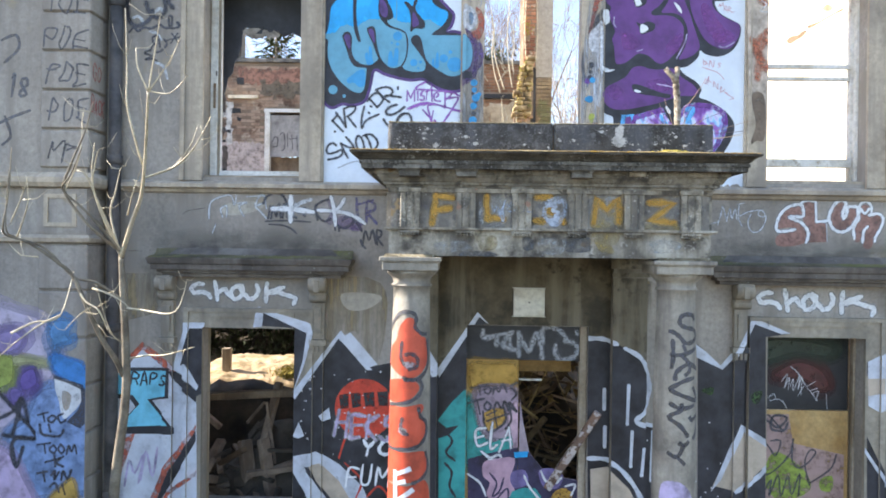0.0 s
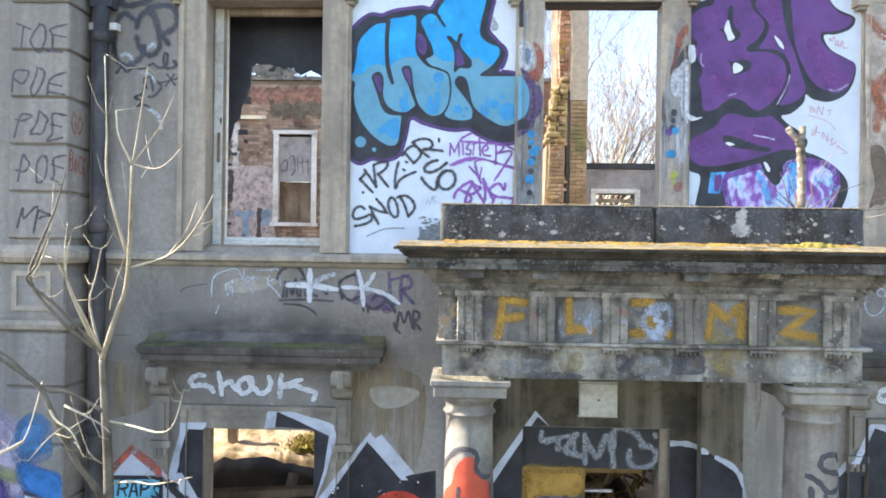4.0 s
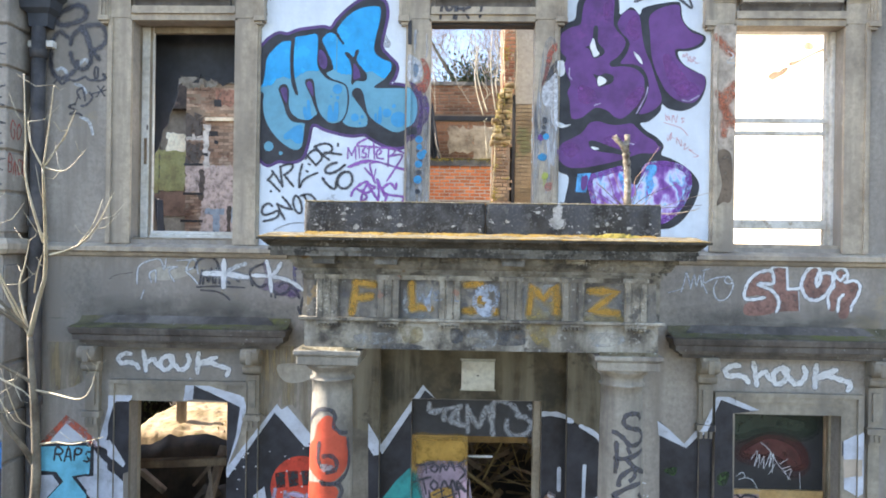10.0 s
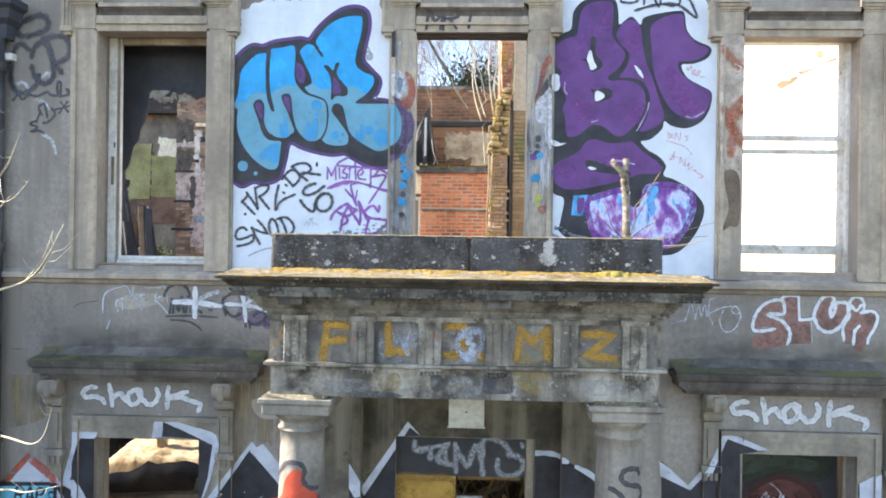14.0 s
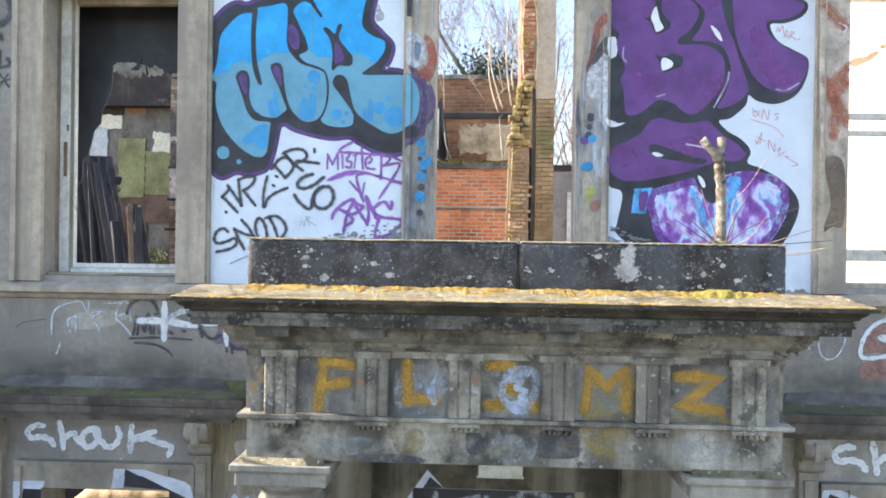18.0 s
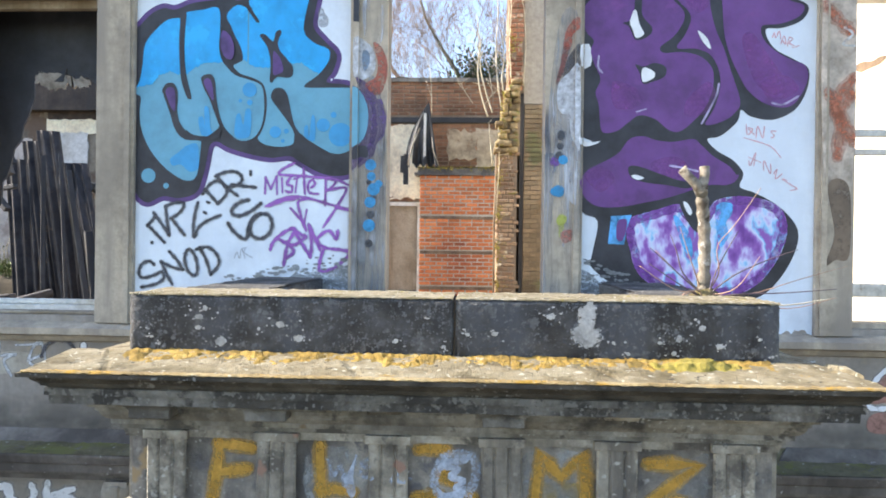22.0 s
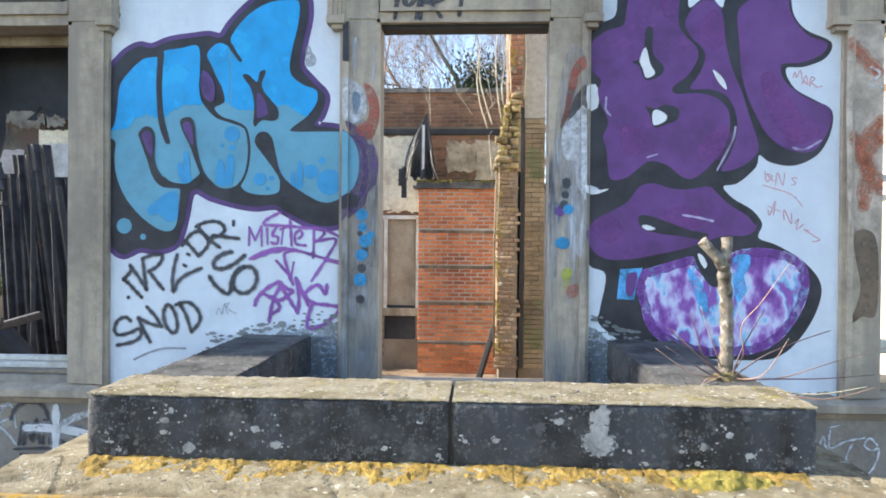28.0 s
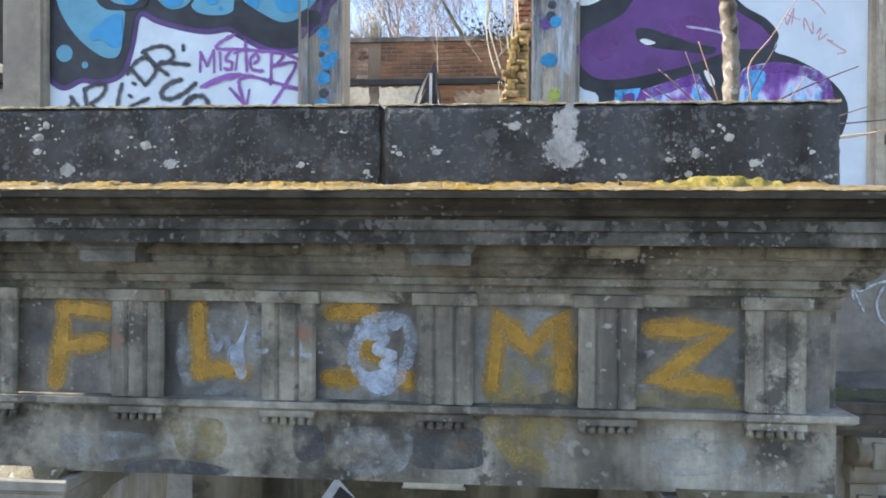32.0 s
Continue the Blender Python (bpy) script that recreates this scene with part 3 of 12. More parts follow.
part("bottom_rail", boxes((x0 + 0.114, x1 + 0.1, WY + 0.142, WY + 0.24, SILL + 0.001, SILL + 0.05), (x0 + 0.114, x1 + 0.1, WY + 0.195, WY + 0.235, SILL + 0.051, SILL + 0.085), bevel=0.006), WHITEWOOD, w1)
x0, x1 = WIN_R
part("frame_post", boxes((x1 - 0.055, x1 + 0.12, WY + 0.195, WY + 0.26, SILL, 6.36), (x1 - 0.028, x1 + 0.12, WY + 0.142, WY + 0.194, SILL, 6.36), bevel=0.004), WHITEWOOD, w3)
part("frame_post", boxes((x0 - 0.12, x0 + 0.02, WY + 0.142, WY + 0.26, SILL, 6.36), bevel=0.004), WHITEWOOD, w3)
part("frame_head", boxes((x0 + 0.021, x1 - 0.056, WY + 0.142, WY + 0.26, 6.262, 6.36), bevel=0.004), WHITEWOOD, w3)
part("meeting_rail", boxes((x0 + 0.021, x1 - 0.056, WY + 0.15, WY + 0.19, 5.395, 5.44), bevel=0.005), WHITEWOOD, w3)
part("meeting_rail", boxes((x0 + 0.021, x1 - 0.056, WY + 0.20, WY + 0.24, 5.285, 5.325), bevel=0.005), WHITEWOOD, w3)
part("bottom_rail", boxes((x0 + 0.021, x1 - 0.056, WY + 0.15, WY + 0.20, 4.385, 4.47), bevel=0.006), WHITEWOOD, w3)
part("window_sill", boxes((x0 + 0.001, x1 - 0.001, WY + 0.03, WY + 0.139, SILL + 0.001, SILL + 0.035)), STONE, w3)


CONSOLES = {GWIN_L: (-2.957, -1.414), GWIN_R: (2.828, 4.371)}
HOOD_MID = {GWIN_L: -2.08, GWIN_R: 3.49}


def ground_window(w, name, label):
    win = tagged(new(name), label, "window", kind="structure")
    x0, x1 = w
    c = HOOD_MID[w]
    s = 0.19
    for sg, e in ((-1, x0), (1, x1)):
        a, b = sorted((e, e + sg * s))
        part("jamb", boxes((a, b, WY - 0.04, WY, 0.7, GHEAD + 0.16)), GSTONE, win)
        a, b = sorted((e + sg * (s - 0.05), e + sg * s))
        part("jamb_moulding", boxes((a, b, WY - 0.065, WY - 0.04, 0.7, GHEAD + 0.16)), GSTONE, win)
        k0 = CONSOLES[w][sg > 0]
        con = part("console", sweep([(k0, WY), (k0, WY - 0.001)], [(-0.06, 2.95), (0.06, 2.95), (0.06, 3.2), (-0.06, 3.2)]), GSTONE, win)
        bm = bmesh.new()
        prof = [(0, 3.19), (0.17, 3.19), (0.18, 3.13), (0.16, 3.06), (0.11, 3.03), (0.10, 2.98), (0.06, 2.96), (0, 2.94)]
        ring = [[bm.verts.new((k0 + dx, WY - y, zz)) for y, zz in prof] for dx in (-0.072, 0.072)]
        for j in range(len(prof)):
            bm.faces.new((ring[0][j], ring[0][(j + 1) % len(prof)], ring[1][(j + 1) % len(prof)], ring[1][j]))
        bm.faces.new(ring[0][::-1])
        bm.faces.new(ring[1])
        part("scroll", bm, GSTONE, con)
        for vy, vz, vr in ((0.115, 3.115, 0.075), (0.06, 2.985, 0.048)):
            bm = bmesh.new()
            tube(bm, [(k0 - 0.088, WY - vy, vz), (k0 - 0.084, WY - vy, vz), (k0 + 0.084, WY - vy, vz), (k0 + 0.088, WY - vy, vz)], [vr * 0.8, vr, vr, vr * 0.8], 14)
            part("volute", bm, GSTONE, con)
        for dx in (-0.045, 0, 0.045):
            part("drop", boxes((k0 + dx - 0.014, k0 + dx + 0.014, WY - 0.075, WY - 0.062, 2.43, 2.495), bevel=0.004), GSTONE, con)
        part("scroll_band", boxes((k0 - 0.03, k0 + 0.03, WY - 0.195, WY - 0.17, 3.04, 3.17), bevel=0.008), GSTONE, con)
        part("drop_panel", boxes((k0 - 0.065, k0 + 0.065, WY - 0.055, WY, 2.56, 2.93), (k0 - 0.035, k0 + 0.035, WY - 0.075, WY - 0.055, 2.62, 2.88)), GSTONE, con)
        part("corbel", boxes((k0 - 0.085, k0 + 0.085, WY - 0.08, WY, 2.50, 2.555), (k0 - 0.06, k0 + 0.06, WY - 0.06, WY, 2.40, 2.498)), GSTONE, con)
        part("side_strip", boxes((k0 - 0.05, k0 + 0.05, WY - 0.03, WY, 0.7, 2.395)), GSTONE, con)
    part("architrave", boxes((x0, x1, WY - 0.04, WY, GHEAD, GHEAD + 0.11), (x0 - s, x1 + s, WY - 0.065, WY - 0.0, GHEAD + 0.161, GHEAD + 0.2), (x0, x1, WY - 0.055, WY - 0.0, GHEAD + 0.111, GHEAD + 0.16)), GSTONE, win)
    hood = part("hood", sweep([(c - 0.885, WY), (c - 0.885, WY - 0.10), (c + 0.885, WY - 0.10), (c + 0.885, WY)], [(-0.1, 3.18), (0.015, 3.18), (0.02, 3.215), (0.06, 3.222), (0.062, 3.25), (0.105, 3.255), (0.108, 3.305), (0.125, 3.315), (0.14, 3.36), (0.14, 3.372), (-0.02, 3.40), (-0.1, 3.47)]), HOODSTONE, win, "dark stone hood with moss on top")
    part("grimy_top", grid_sheet(c - 1.012, c + 1.012, WY - 0.238, WY - 0.002, 150, 22, lambda x, y: 3.376 + max(0.0, (y - WY + 0.238)) * 0.17 + 0.05 * max(0.0, (y - WY + 0.08) / 0.08) ** 2 + 0.004 * noise.noise(Vector((x * 9, y * 9, 1))) + 0.005 * noise.noise(Vector((x * 40, y * 40, 3)))), HOODTOP, hood, "grimy hood top with green algae")
    return win


g1 = ground_window(GWIN_L, "window_4", "ground floor window opening with bracketed stone hood and painted surround")
g2 = ground_window(GWIN_R, "window_5", "ground floor window boarded with plywood under a bracketed stone hood")
part("frame_post", boxes((GWIN_L[0] - 0.10, GWIN_L[0] + 0.004, WY + 0.142, WY + 0.20, 0.75, GHEAD + 0.1)), GREYWOOD, g1)
part("window_sill", boxes((GWIN_L[0] - 0.15, GWIN_L[1] + 0.15, WY - 0.08, WY - 0.001, 0.62, 0.70)), GSTONE, g1)
part("window_sill", boxes((GWIN_R[0] - 0.15, GWIN_R[1] + 0.15, WY - 0.08, WY - 0.001, 0.62, 0.70)), GSTONE, g2)
part("board", boxes((GWIN_R[0] - 0.1, GWIN_R[1] - 0.032, WY + 0.20, WY + 0.22, 0.76, 1.88)), PLY, g2, "spray-painted plywood board")
part("dark_board", boxes((GWIN_R[0] - 0.1, GWIN_R[1] - 0.032, WY + 0.22, WY + 0.24, 1.885, GHEAD + 0.12)), CHARRED, g2, "black painted board")
part("frame_post", boxes((GWIN_R[1] - 0.02, GWIN_R[1] + 0.10, WY + 0.142, WY + 0.19, 0.76, GHEAD + 0.1)), GREYWOOD, g2)

# doorway behind the porch
door = tagged(new("door_1"), "doorway half closed with graffiti-covered boards and a broken plank", "doorway", kind="structure")
part("transom_panel", boxes((DOOR[0] + 0.002, DOOR[1] - 0.08, WY + 0.05, WY + 0.09, 2.372, 2.725)), CHARRED, door, "black painted transom panel")
part("frame_post", boxes((DOOR[1] - 0.075, DOOR[1] - 0.002, WY + 0.04, WY + 0.14, 0.16, 2.725), bevel=0.005), GREYWOOD, door)
part("board", boxes((DOOR[0] + 0.002, 0.63, WY + 0.06, WY + 0.085, 0.16, 2.37)), PLY, door, "yellow board covered in tags")
bm = bmesh.new()
pr = [(0.65, 1.97), (0.68, 1.75), (0.75, 1.43), (0.92, 1.22), (1.12, 1.17), (1.30, 1.14), (1.24, 0.16), (0.63, 0.16)]
rg = [[bm.verts.new((x, y, zz)) for x, zz in pr] for y in (WY + 0.065, WY + 0.09)]
bm.faces.new(rg[0])
bm.faces.new(rg[1][::-1])
for j in range(len(pr)):
    bm.faces.new((rg[0][j], rg[0][(j + 1) % len(pr)], rg[1][(j + 1) % len(pr)], rg[1][j]))
bmesh.ops.recalc_face_normals(bm, faces=bm.faces)
MAUVEBOARD = material("faded mauve paint on board", (0.36, 0.29, 0.33), (0.27, 0.21, 0.25), (0.45, 0.38, 0.42), big=3, fine=20)
part("broken_board", bm, MAUVEBOARD, door, "broken board painted with pink and blue graffiti")
part("rail", boxes((0.635, 0.87, WY + 0.10, WY + 0.14, 2.155, 2.17)), WHITEWOOD, door)
for sx in (-0.37, 1.715):
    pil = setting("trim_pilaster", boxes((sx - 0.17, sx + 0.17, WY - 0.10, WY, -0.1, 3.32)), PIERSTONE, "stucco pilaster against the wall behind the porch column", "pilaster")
    part("cap", boxes((sx - 0.20, sx + 0.20, WY - 0.13, WY, 3.322, 3.42), (sx - 0.185, sx + 0.185, WY - 0.115, WY, 3.24, 3.28)), STAINSHADE, pil, "stained pilaster cap, darkened as in the porch's shade")

# rainwater pipe and hopper
pipe = thing("drainpipe", "blackened cast iron drainpipe with hopper head in the wall corner", "drainpipe", (-3.5, WY - 0.09, 0))
bm = bmesh.new()
tube(bm, [(0, 0, z) for z in (-0.1, 2, 4, 6.2)], [0.062] * 4, 14)
part("pipe", bm, IRON, pipe)
for z in (0.9, 2.6, 4.3, 5.9):
    bm = bmesh.new()
    lathe(bm, 0, 0, [(0.063, z), (0.078, z + 0.01), (0.078, z + 0.09), (0.063, z + 0.1)], 16)
    part("collar", bm, IRON, pipe)
part("hopper", sweep([(-0.11, 0.085), (-0.11, -0.06), (0.13, -0.06), (0.13, 0.085)], [(-0.06, 6.2), (-0.03, 6.2), (-0.02, 6.32), (0.03, 6.36), (0.05, 6.44), (0.09, 6.47), (0.09, 6.53), (-0.06, 6.53)]), CHARSHEET, pipe, "moulded hopper head")
part("strap", boxes((-0.12, 0.12, 0.02, 0.088, 6.02, 6.08)), WHITEWOOD, pipe)

# ---- porch ----
porch = thing("porch", "weathered classical stone porch with two columns and a triglyph frieze", "porch", (0.67, 5.5, 0))


def pp(name, bm, mat, label="", parent=None):
    bmesh.ops.translate(bm, verts=bm.verts, vec=(-0.67, -5.5, 0))
    return part(name, bm, mat, parent or porch, label)


EX0, EX1, EY = -0.54, 1.918, 5.36
u_path = [(EX0, WY - 0.001), (EX0, EY), (EX1, EY), (EX1, WY - 0.001)]
# architrave, frieze and cornice run along three sides
pp("architrave", sweep(u_path, [(0, 3.443), (0, 3.638), (-0.34, 3.638), (-0.34, 3.443)]), PORTICO, "stone architrave with traces of paint")
pp("taenia", sweep(u_path, [(-0.2, 3.638), (0.03, 3.638), (0.038, 3.645), (0.038, 3.662), (-0.2, 3.662)]), PORTICO)
pp("frieze", sweep(u_path, [(-0.012, 3.662), (-0.012, 3.93), (-0.34, 3.93), (-0.34, 3.662)]), METOPE, "frieze with spray-painted yellow letters")
pp("frieze_cap", sweep(u_path, [(-0.2, 3.93), (0.006, 3.93), (0.012, 3.962), (-0.2, 3.962)]), PORTICO)
pp("bed_moulding", sweep(u_path, [(-0.2, 3.962), (0.022, 3.963), (0.022, 3.984), (0.045, 3.985), (0.046, 4.004), (0.058, 4.008), (0.072, 4.026), (0.078, 4.042), (0.086, 4.043), (0.086, 4.060), (0.106, 4.061), (0.106, 4.098), (-0.2, 4.098)]), BEDSHADE)
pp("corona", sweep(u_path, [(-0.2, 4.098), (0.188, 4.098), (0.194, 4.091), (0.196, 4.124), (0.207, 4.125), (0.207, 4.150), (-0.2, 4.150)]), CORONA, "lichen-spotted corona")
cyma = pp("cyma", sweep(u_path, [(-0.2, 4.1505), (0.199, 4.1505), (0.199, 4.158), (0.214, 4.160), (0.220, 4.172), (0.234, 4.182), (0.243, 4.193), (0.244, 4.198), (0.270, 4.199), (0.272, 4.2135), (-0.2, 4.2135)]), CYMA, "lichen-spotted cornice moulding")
# sloping weathered top with moss
bm = sweep(u_path, [(0.27, 4.214), (0.15, 4.226), (0.05, 4.241), (-0.06, 4.250), (-0.2, 4.250), (-0.2, 4.214)])
top = pp("cornice_top", bm, MOSSY, "lichened cornice top with orange moss along the block")
bm = grid_sheet(EX0 - 0.255, EX1 + 0.255, EY - 0.262, EY + 0.05, 250, 30, lambda x, y: 4.2195 + 0.034 * min(1, (y - EY + 0.262) / 0.30) + 0.0025 * noise.noise(Vector((x * 14, y * 14, 1))) + 0.003 * noise.noise(Vector((x * 48, y * 48, 2))) - 0.02 * (1 if abs(noise.noise(Vector((x * 1.1 + y * 0.5, 4, 7)))) < 0.006 else 0))
pp("weathered_ledge", bm, MOSSY, "crumbled, lichened ledge", top)
pp("edge_crust", dense_box(EX0 - 0.262, EX1 + 0.262, EY - 0.2725, EY - 0.235, 4.212, 4.2235, 0.007, ((0.001, 18, 3), (0.002, 42, 1), (0.0025, 95, 2))), EDGE, "crumbling lichen crust on the cornice edge", top)
for i in range(6):
    cx = -0.379 + 0.4275 * i
    bm = bmesh.new()
    outline = [(-0.075, -0.0111), (-0.075, -0.02), (-0.068, -0.028), (-0.036, -0.028), (-0.0275, -0.0195), (-0.019, -0.028), (0.019, -0.028), (0.0275, -0.0195), (0.036, -0.028), (0.068, -0.028), (0.075, -0.02), (0.075, -0.0111)]
    lo, hi = ([bm.verts.new((cx + x, EY + y, z)) for x, y in outline] for z in (3.664, 3.927))
    for j in range(len(outline)):
        bm.faces.new((lo[j], lo[(j + 1) % 12], hi[(j + 1) % 12], hi[j]))
    bm.faces.new(lo)
    bm.faces.new(hi)
    bmesh.ops.recalc_face_normals(bm, faces=bm.faces)
    tg = pp("triglyph", bm, TRIGLYPH)
    pp("triglyph_cap", boxes((cx - 0.087, cx + 0.087, EY - 0.036, EY - 0.0111, 3.928, 3.9615), bevel=0.002), TRIGLYPH, parent=tg)
    pp("regula", boxes((cx - 0.075, cx + 0.075, EY - 0.032, EY - 0.0, 3.62, 3.637)), PORTICO, parent=tg)
    for j in range(6):
        gx = cx - 0.0625 + 0.025 * j
        bm = bmesh.new()
        lathe(bm, gx, EY - 0.017, [(0.012, 3.598), (0.008, 3.62)], 8)
        pp("gutta", bm, PORTICO, parent=tg)
    if i in (0, 1, 3):
        pp("mutule", sweep([(cx - 0.07, EY - 0.06), (cx - 0.07, EY - 0.165), (cx + 0.07, EY - 0.165), (cx + 0.07, EY - 0.06)], [(-0.06, 4.038), (0.002, 4.038), (0.004, 4.041), (0.004, 4.070), (0.008, 4.072), (0.010, 4.079), (0.018, 4.086), (0.021, 4.090), (0.021, 4.0975), (-0.06, 4.0975)]), MUTULE)
    else:
        pp("mutule_scar", dense_box(cx - 0.07, cx + 0.066, EY - 0.113, EY - 0.09, 4.058, 4.0965, 0.008, ((0.004, 12, 3), (0.003, 40, 5))), PORTICO, "stub of a broken mutule")
# side triglyph
for sx, sg in ((EX0, -1), (EX1, 1)):
    for yy in (5.5, 6.0, 6.5):
        a, b = sorted((sx - sg * 0.01, sx + sg * 0.028))
        for p, q in ((-0.072, -0.034), (-0.019, 0.019), (0.034, 0.072)):
            pp("triglyph_bar", boxes((a, b, yy + p, yy + q, 3.664, 3.93)), TRIGLYPH)
# blocking course, in two lengths with a gap and a return on each side
WORN = ((0.0025, 5, 0), (0.003, 26, 4), (0.0028, 75, 9))


def lichen_skin(x0, x1, y0, y1, z, front, seed):
    """The sunlit crust on top of a block, with a crumbling edge that hangs a little over its front."""
    nx, ny = int((x1 - x0) / 0.011), int((y1 - y0) / 0.014) + 2
    bm = bmesh.new()
    rows = []
    for j in range(ny + 1):
        row = []
        for i in range(nx + 1):
            x = x0 + (x1 - x0) * i / nx
            y = y0 + (y1 - y0) * max(0, j - 2) / (ny - 2)
            zz = z + 0.003 * noise.noise(Vector((x * 12, y * 12, seed))) + 0.005 * noise.noise(Vector((x * 55, y * 55, seed)))
            if j < 2:
                drop = (0.006 + 0.003 * noise.noise(Vector((x * 60, seed, 3))) + 0.006 * max(0.0, noise.noise(Vector((x * 17, seed, 8))))) * (2 - j) / 2
                y, zz = y0 - 0.0025 * front + 0.0015 * noise.noise(Vector((x * 50, j, seed))), z - drop
            row.append(bm.verts.new((x, y, zz)))
        rows.append(row)
    for p, q in zip(rows, rows[1:]):
        for i in range(nx):
            bm.faces.new((p[i], p[i + 1], q[i + 1], q[i])).smooth = True
    return bm


pp("joint_mortar", boxes((0.70, 0.735, 5.43, 5.72, 4.25, 4.462)), DARKMORTAR)
for a, b in ((-0.562, 0.714), (0.722, 1.942)):
    blk = pp("parapet_block", dense_box(a, b, 5.40, 5.74, 4.245, 4.475, 0.013, WORN), LICHEN, "lichen-spotted dark parapet block")
    pp("lichen_top", lichen_skin(a + 0.002, b - 0.002, 5.402, 5.738, 4.479, 1, a), TOPLICHEN, "sunlit pale yellow lichen on the block's top", blk)
for a, b in ((-0.562, -0.17), (1.55, 1.942)):
    blk = pp("parapet_return", dense_box(a, b, 5.745, WY - 0.002, 4.245, 4.462, 0.03, WORN), LICHEN)
    pp("lichen_top", lichen_skin(a + 0.004, b - 0.004, 5.75, WY - 0.02, 4.466, 0, a + 5), RETURNTOP, "dark top of the return", blk)
pp("roof_slab", boxes((-0.3, 1.7, 5.6, WY - 0.002, 4.0, 4.2)), SOOTY)
pp("porch_ceiling", boxes((EX0 + 0.33, EX1 - 0.33, EY + 0.33, WY - 0.002, 3.5, 3.56)), STUCCO)
for cx in (-0.37, 1.715):
    col = bmesh.new()
    prof = [(0.172, 0.1), (0.171, 0.8), (0.168, 1.4), (0.163, 2.0), (0.157, 2.5), (0.150, 2.9), (0.145, 3.10), (0.145, 3.195), (0.158, 3.2), (0.163, 3.208), (0.158, 3.216), (0.147, 3.222), (0.147, 3.25), (0.152, 3.265), (0.170, 3.28), (0.192, 3.30), (0.203, 3.325)]
    lathe(col, cx, 5.54, prof, 48)
    c = pp("column", col, COLUMN, "stone column with sprayed graffiti letters")
    pp("abacus", boxes((cx - 0.215, cx + 0.215, 5.325, 5.755, 3.326, 3.388), (cx - 0.225, cx + 0.225, 5.315, 5.765, 3.388, 3.398), (cx - 0.236, cx + 0.236, 5.304, 5.776, 3.398, 3.43), bevel=0.004), COLUMN, parent=c)
    pp("abacus_weathering", sweep([(cx - 0.2, 5.35), (cx + 0.2, 5.35)], [(0.03, 3.431), (-0.005, 3.452), (-0.3, 3.452), (-0.3, 3.431)]), MOSSY, parent=c)
    bm = bmesh.new()
    lathe(bm, cx, 5.54, [(0.23, 0.0), (0.23, 0.06), (0.20, 0.08), (0.185, 0.11)], 40)
    pp("base", bm, COLUMN, parent=c)



# ---- paint on walls ----
import itertools
from mathutils.geometry import tessellate_polygon


def spray(name, colour, vary=0.12, rough=0.55, blot=None, thin=0.0, speck=160.0, soft=0.14):
    """Spray paint; thin: how much of it has worn or never reached the wall, in fine specks."""
    d = tuple(c * (1 - vary * 2) for c in colour)
    l = tuple(min(1, c * (1 + vary) + 0.01) for c in colour)
    m = material(name, colour, d, l, rough=rough, big=5.0, fine=16, bump=0.08, patch=blot, grit=0.25)
    if thin:
        nt = m.node_tree
        f = ramp(nt, noise_fac(nt, speck, 4, 0.7, shift=5), [(max(0.0, thin - soft), (0, 0, 0)), (min(1.0, thin + soft), (1, 1, 1))])
        nt.links.new(f, nt.nodes["Principled BSDF"].inputs["Alpha"])
    return m


BLACK = spray("black spray paint", (0.025, 0.026, 0.034), 0.3)
INK = spray("thin black marker paint", (0.06, 0.06, 0.072), 0.3, thin=0.34, speck=60, soft=0.25)
PURPLE = spray("purple spray paint", (0.132, 0.043, 0.205), 0.14, blot=((0.175, 0.052, 0.235), 2.2, 0.56))
HALO = spray("dark violet spray paint", (0.10, 0.045, 0.19), 0.25)
CYAN = spray("bright blue spray paint", (0.0, 0.36, 0.76), 0.08, blot=((0.01, 0.44, 0.83), 5.0, 0.54))
STEEL = spray("grey-blue spray paint", (0.125, 0.365, 0.50), 0.06)
WHITE = spray("white spray paint", (0.78, 0.80, 0.82), 0.06)
MURALWHITE = spray("dirty bluish white mural paint", (0.55, 0.59, 0.66), 0.12, thin=0.26, speck=22, soft=0.14)
FADED = spray("faded white spray paint", (0.62, 0.63, 0.63), 0.1, thin=0.44, speck=26)
MIST_W = spray("white overspray", (0.7, 0.71, 0.72), 0.1, thin=0.58, soft=0.34)
MIST_O = spray("orange overspray", (0.5, 0.16, 0.08), 0.1, thin=0.52, speck=30)
DIMGREEN = spray("dull green spray paint", (0.03, 0.075, 0.02), 0.3, thin=0.45, speck=14)
MIST_K = spray("black overspray", (0.03, 0.03, 0.035), 0.1, thin=0.58, soft=0.34)
MIST_V = spray("violet overspray", (0.14, 0.06, 0.24), 0.1, thin=0.58, soft=0.34)
RED = spray("red spray paint", (0.62, 0.06, 0.03), 0.2, thin=0.3, speck=14)
ORANGE = spray("orange-red spray paint", (0.50, 0.11, 0.06), 0.25, thin=0.46, speck=12, soft=0.16)
YELLOW = spray("ochre yellow spray paint", (0.50, 0.285, 0.05), 0.25, thin=0.40, speck=26, soft=0.2)
TEAL = spray("teal spray paint", (0.03, 0.34, 0.33), 0.2)
SKY = spray("light blue spray paint", (0.16, 0.55, 0.72), 0.15)
LILAC = spray("lilac spray paint", (0.46, 0.40, 0.60), 0.25, blot=((0.66, 0.60, 0.72), 4.0, 0.55), thin=0.34, speck=5, soft=0.2)
DEEPVIO = spray("deep violet streaks", (0.16, 0.06, 0.30), 0.1, thin=0.42, speck=24, soft=0.25)
HEART = spray("streaked lilac, white and blue paint", (0.40, 0.22, 0.54), 0.2)
ht = HEART.node_tree
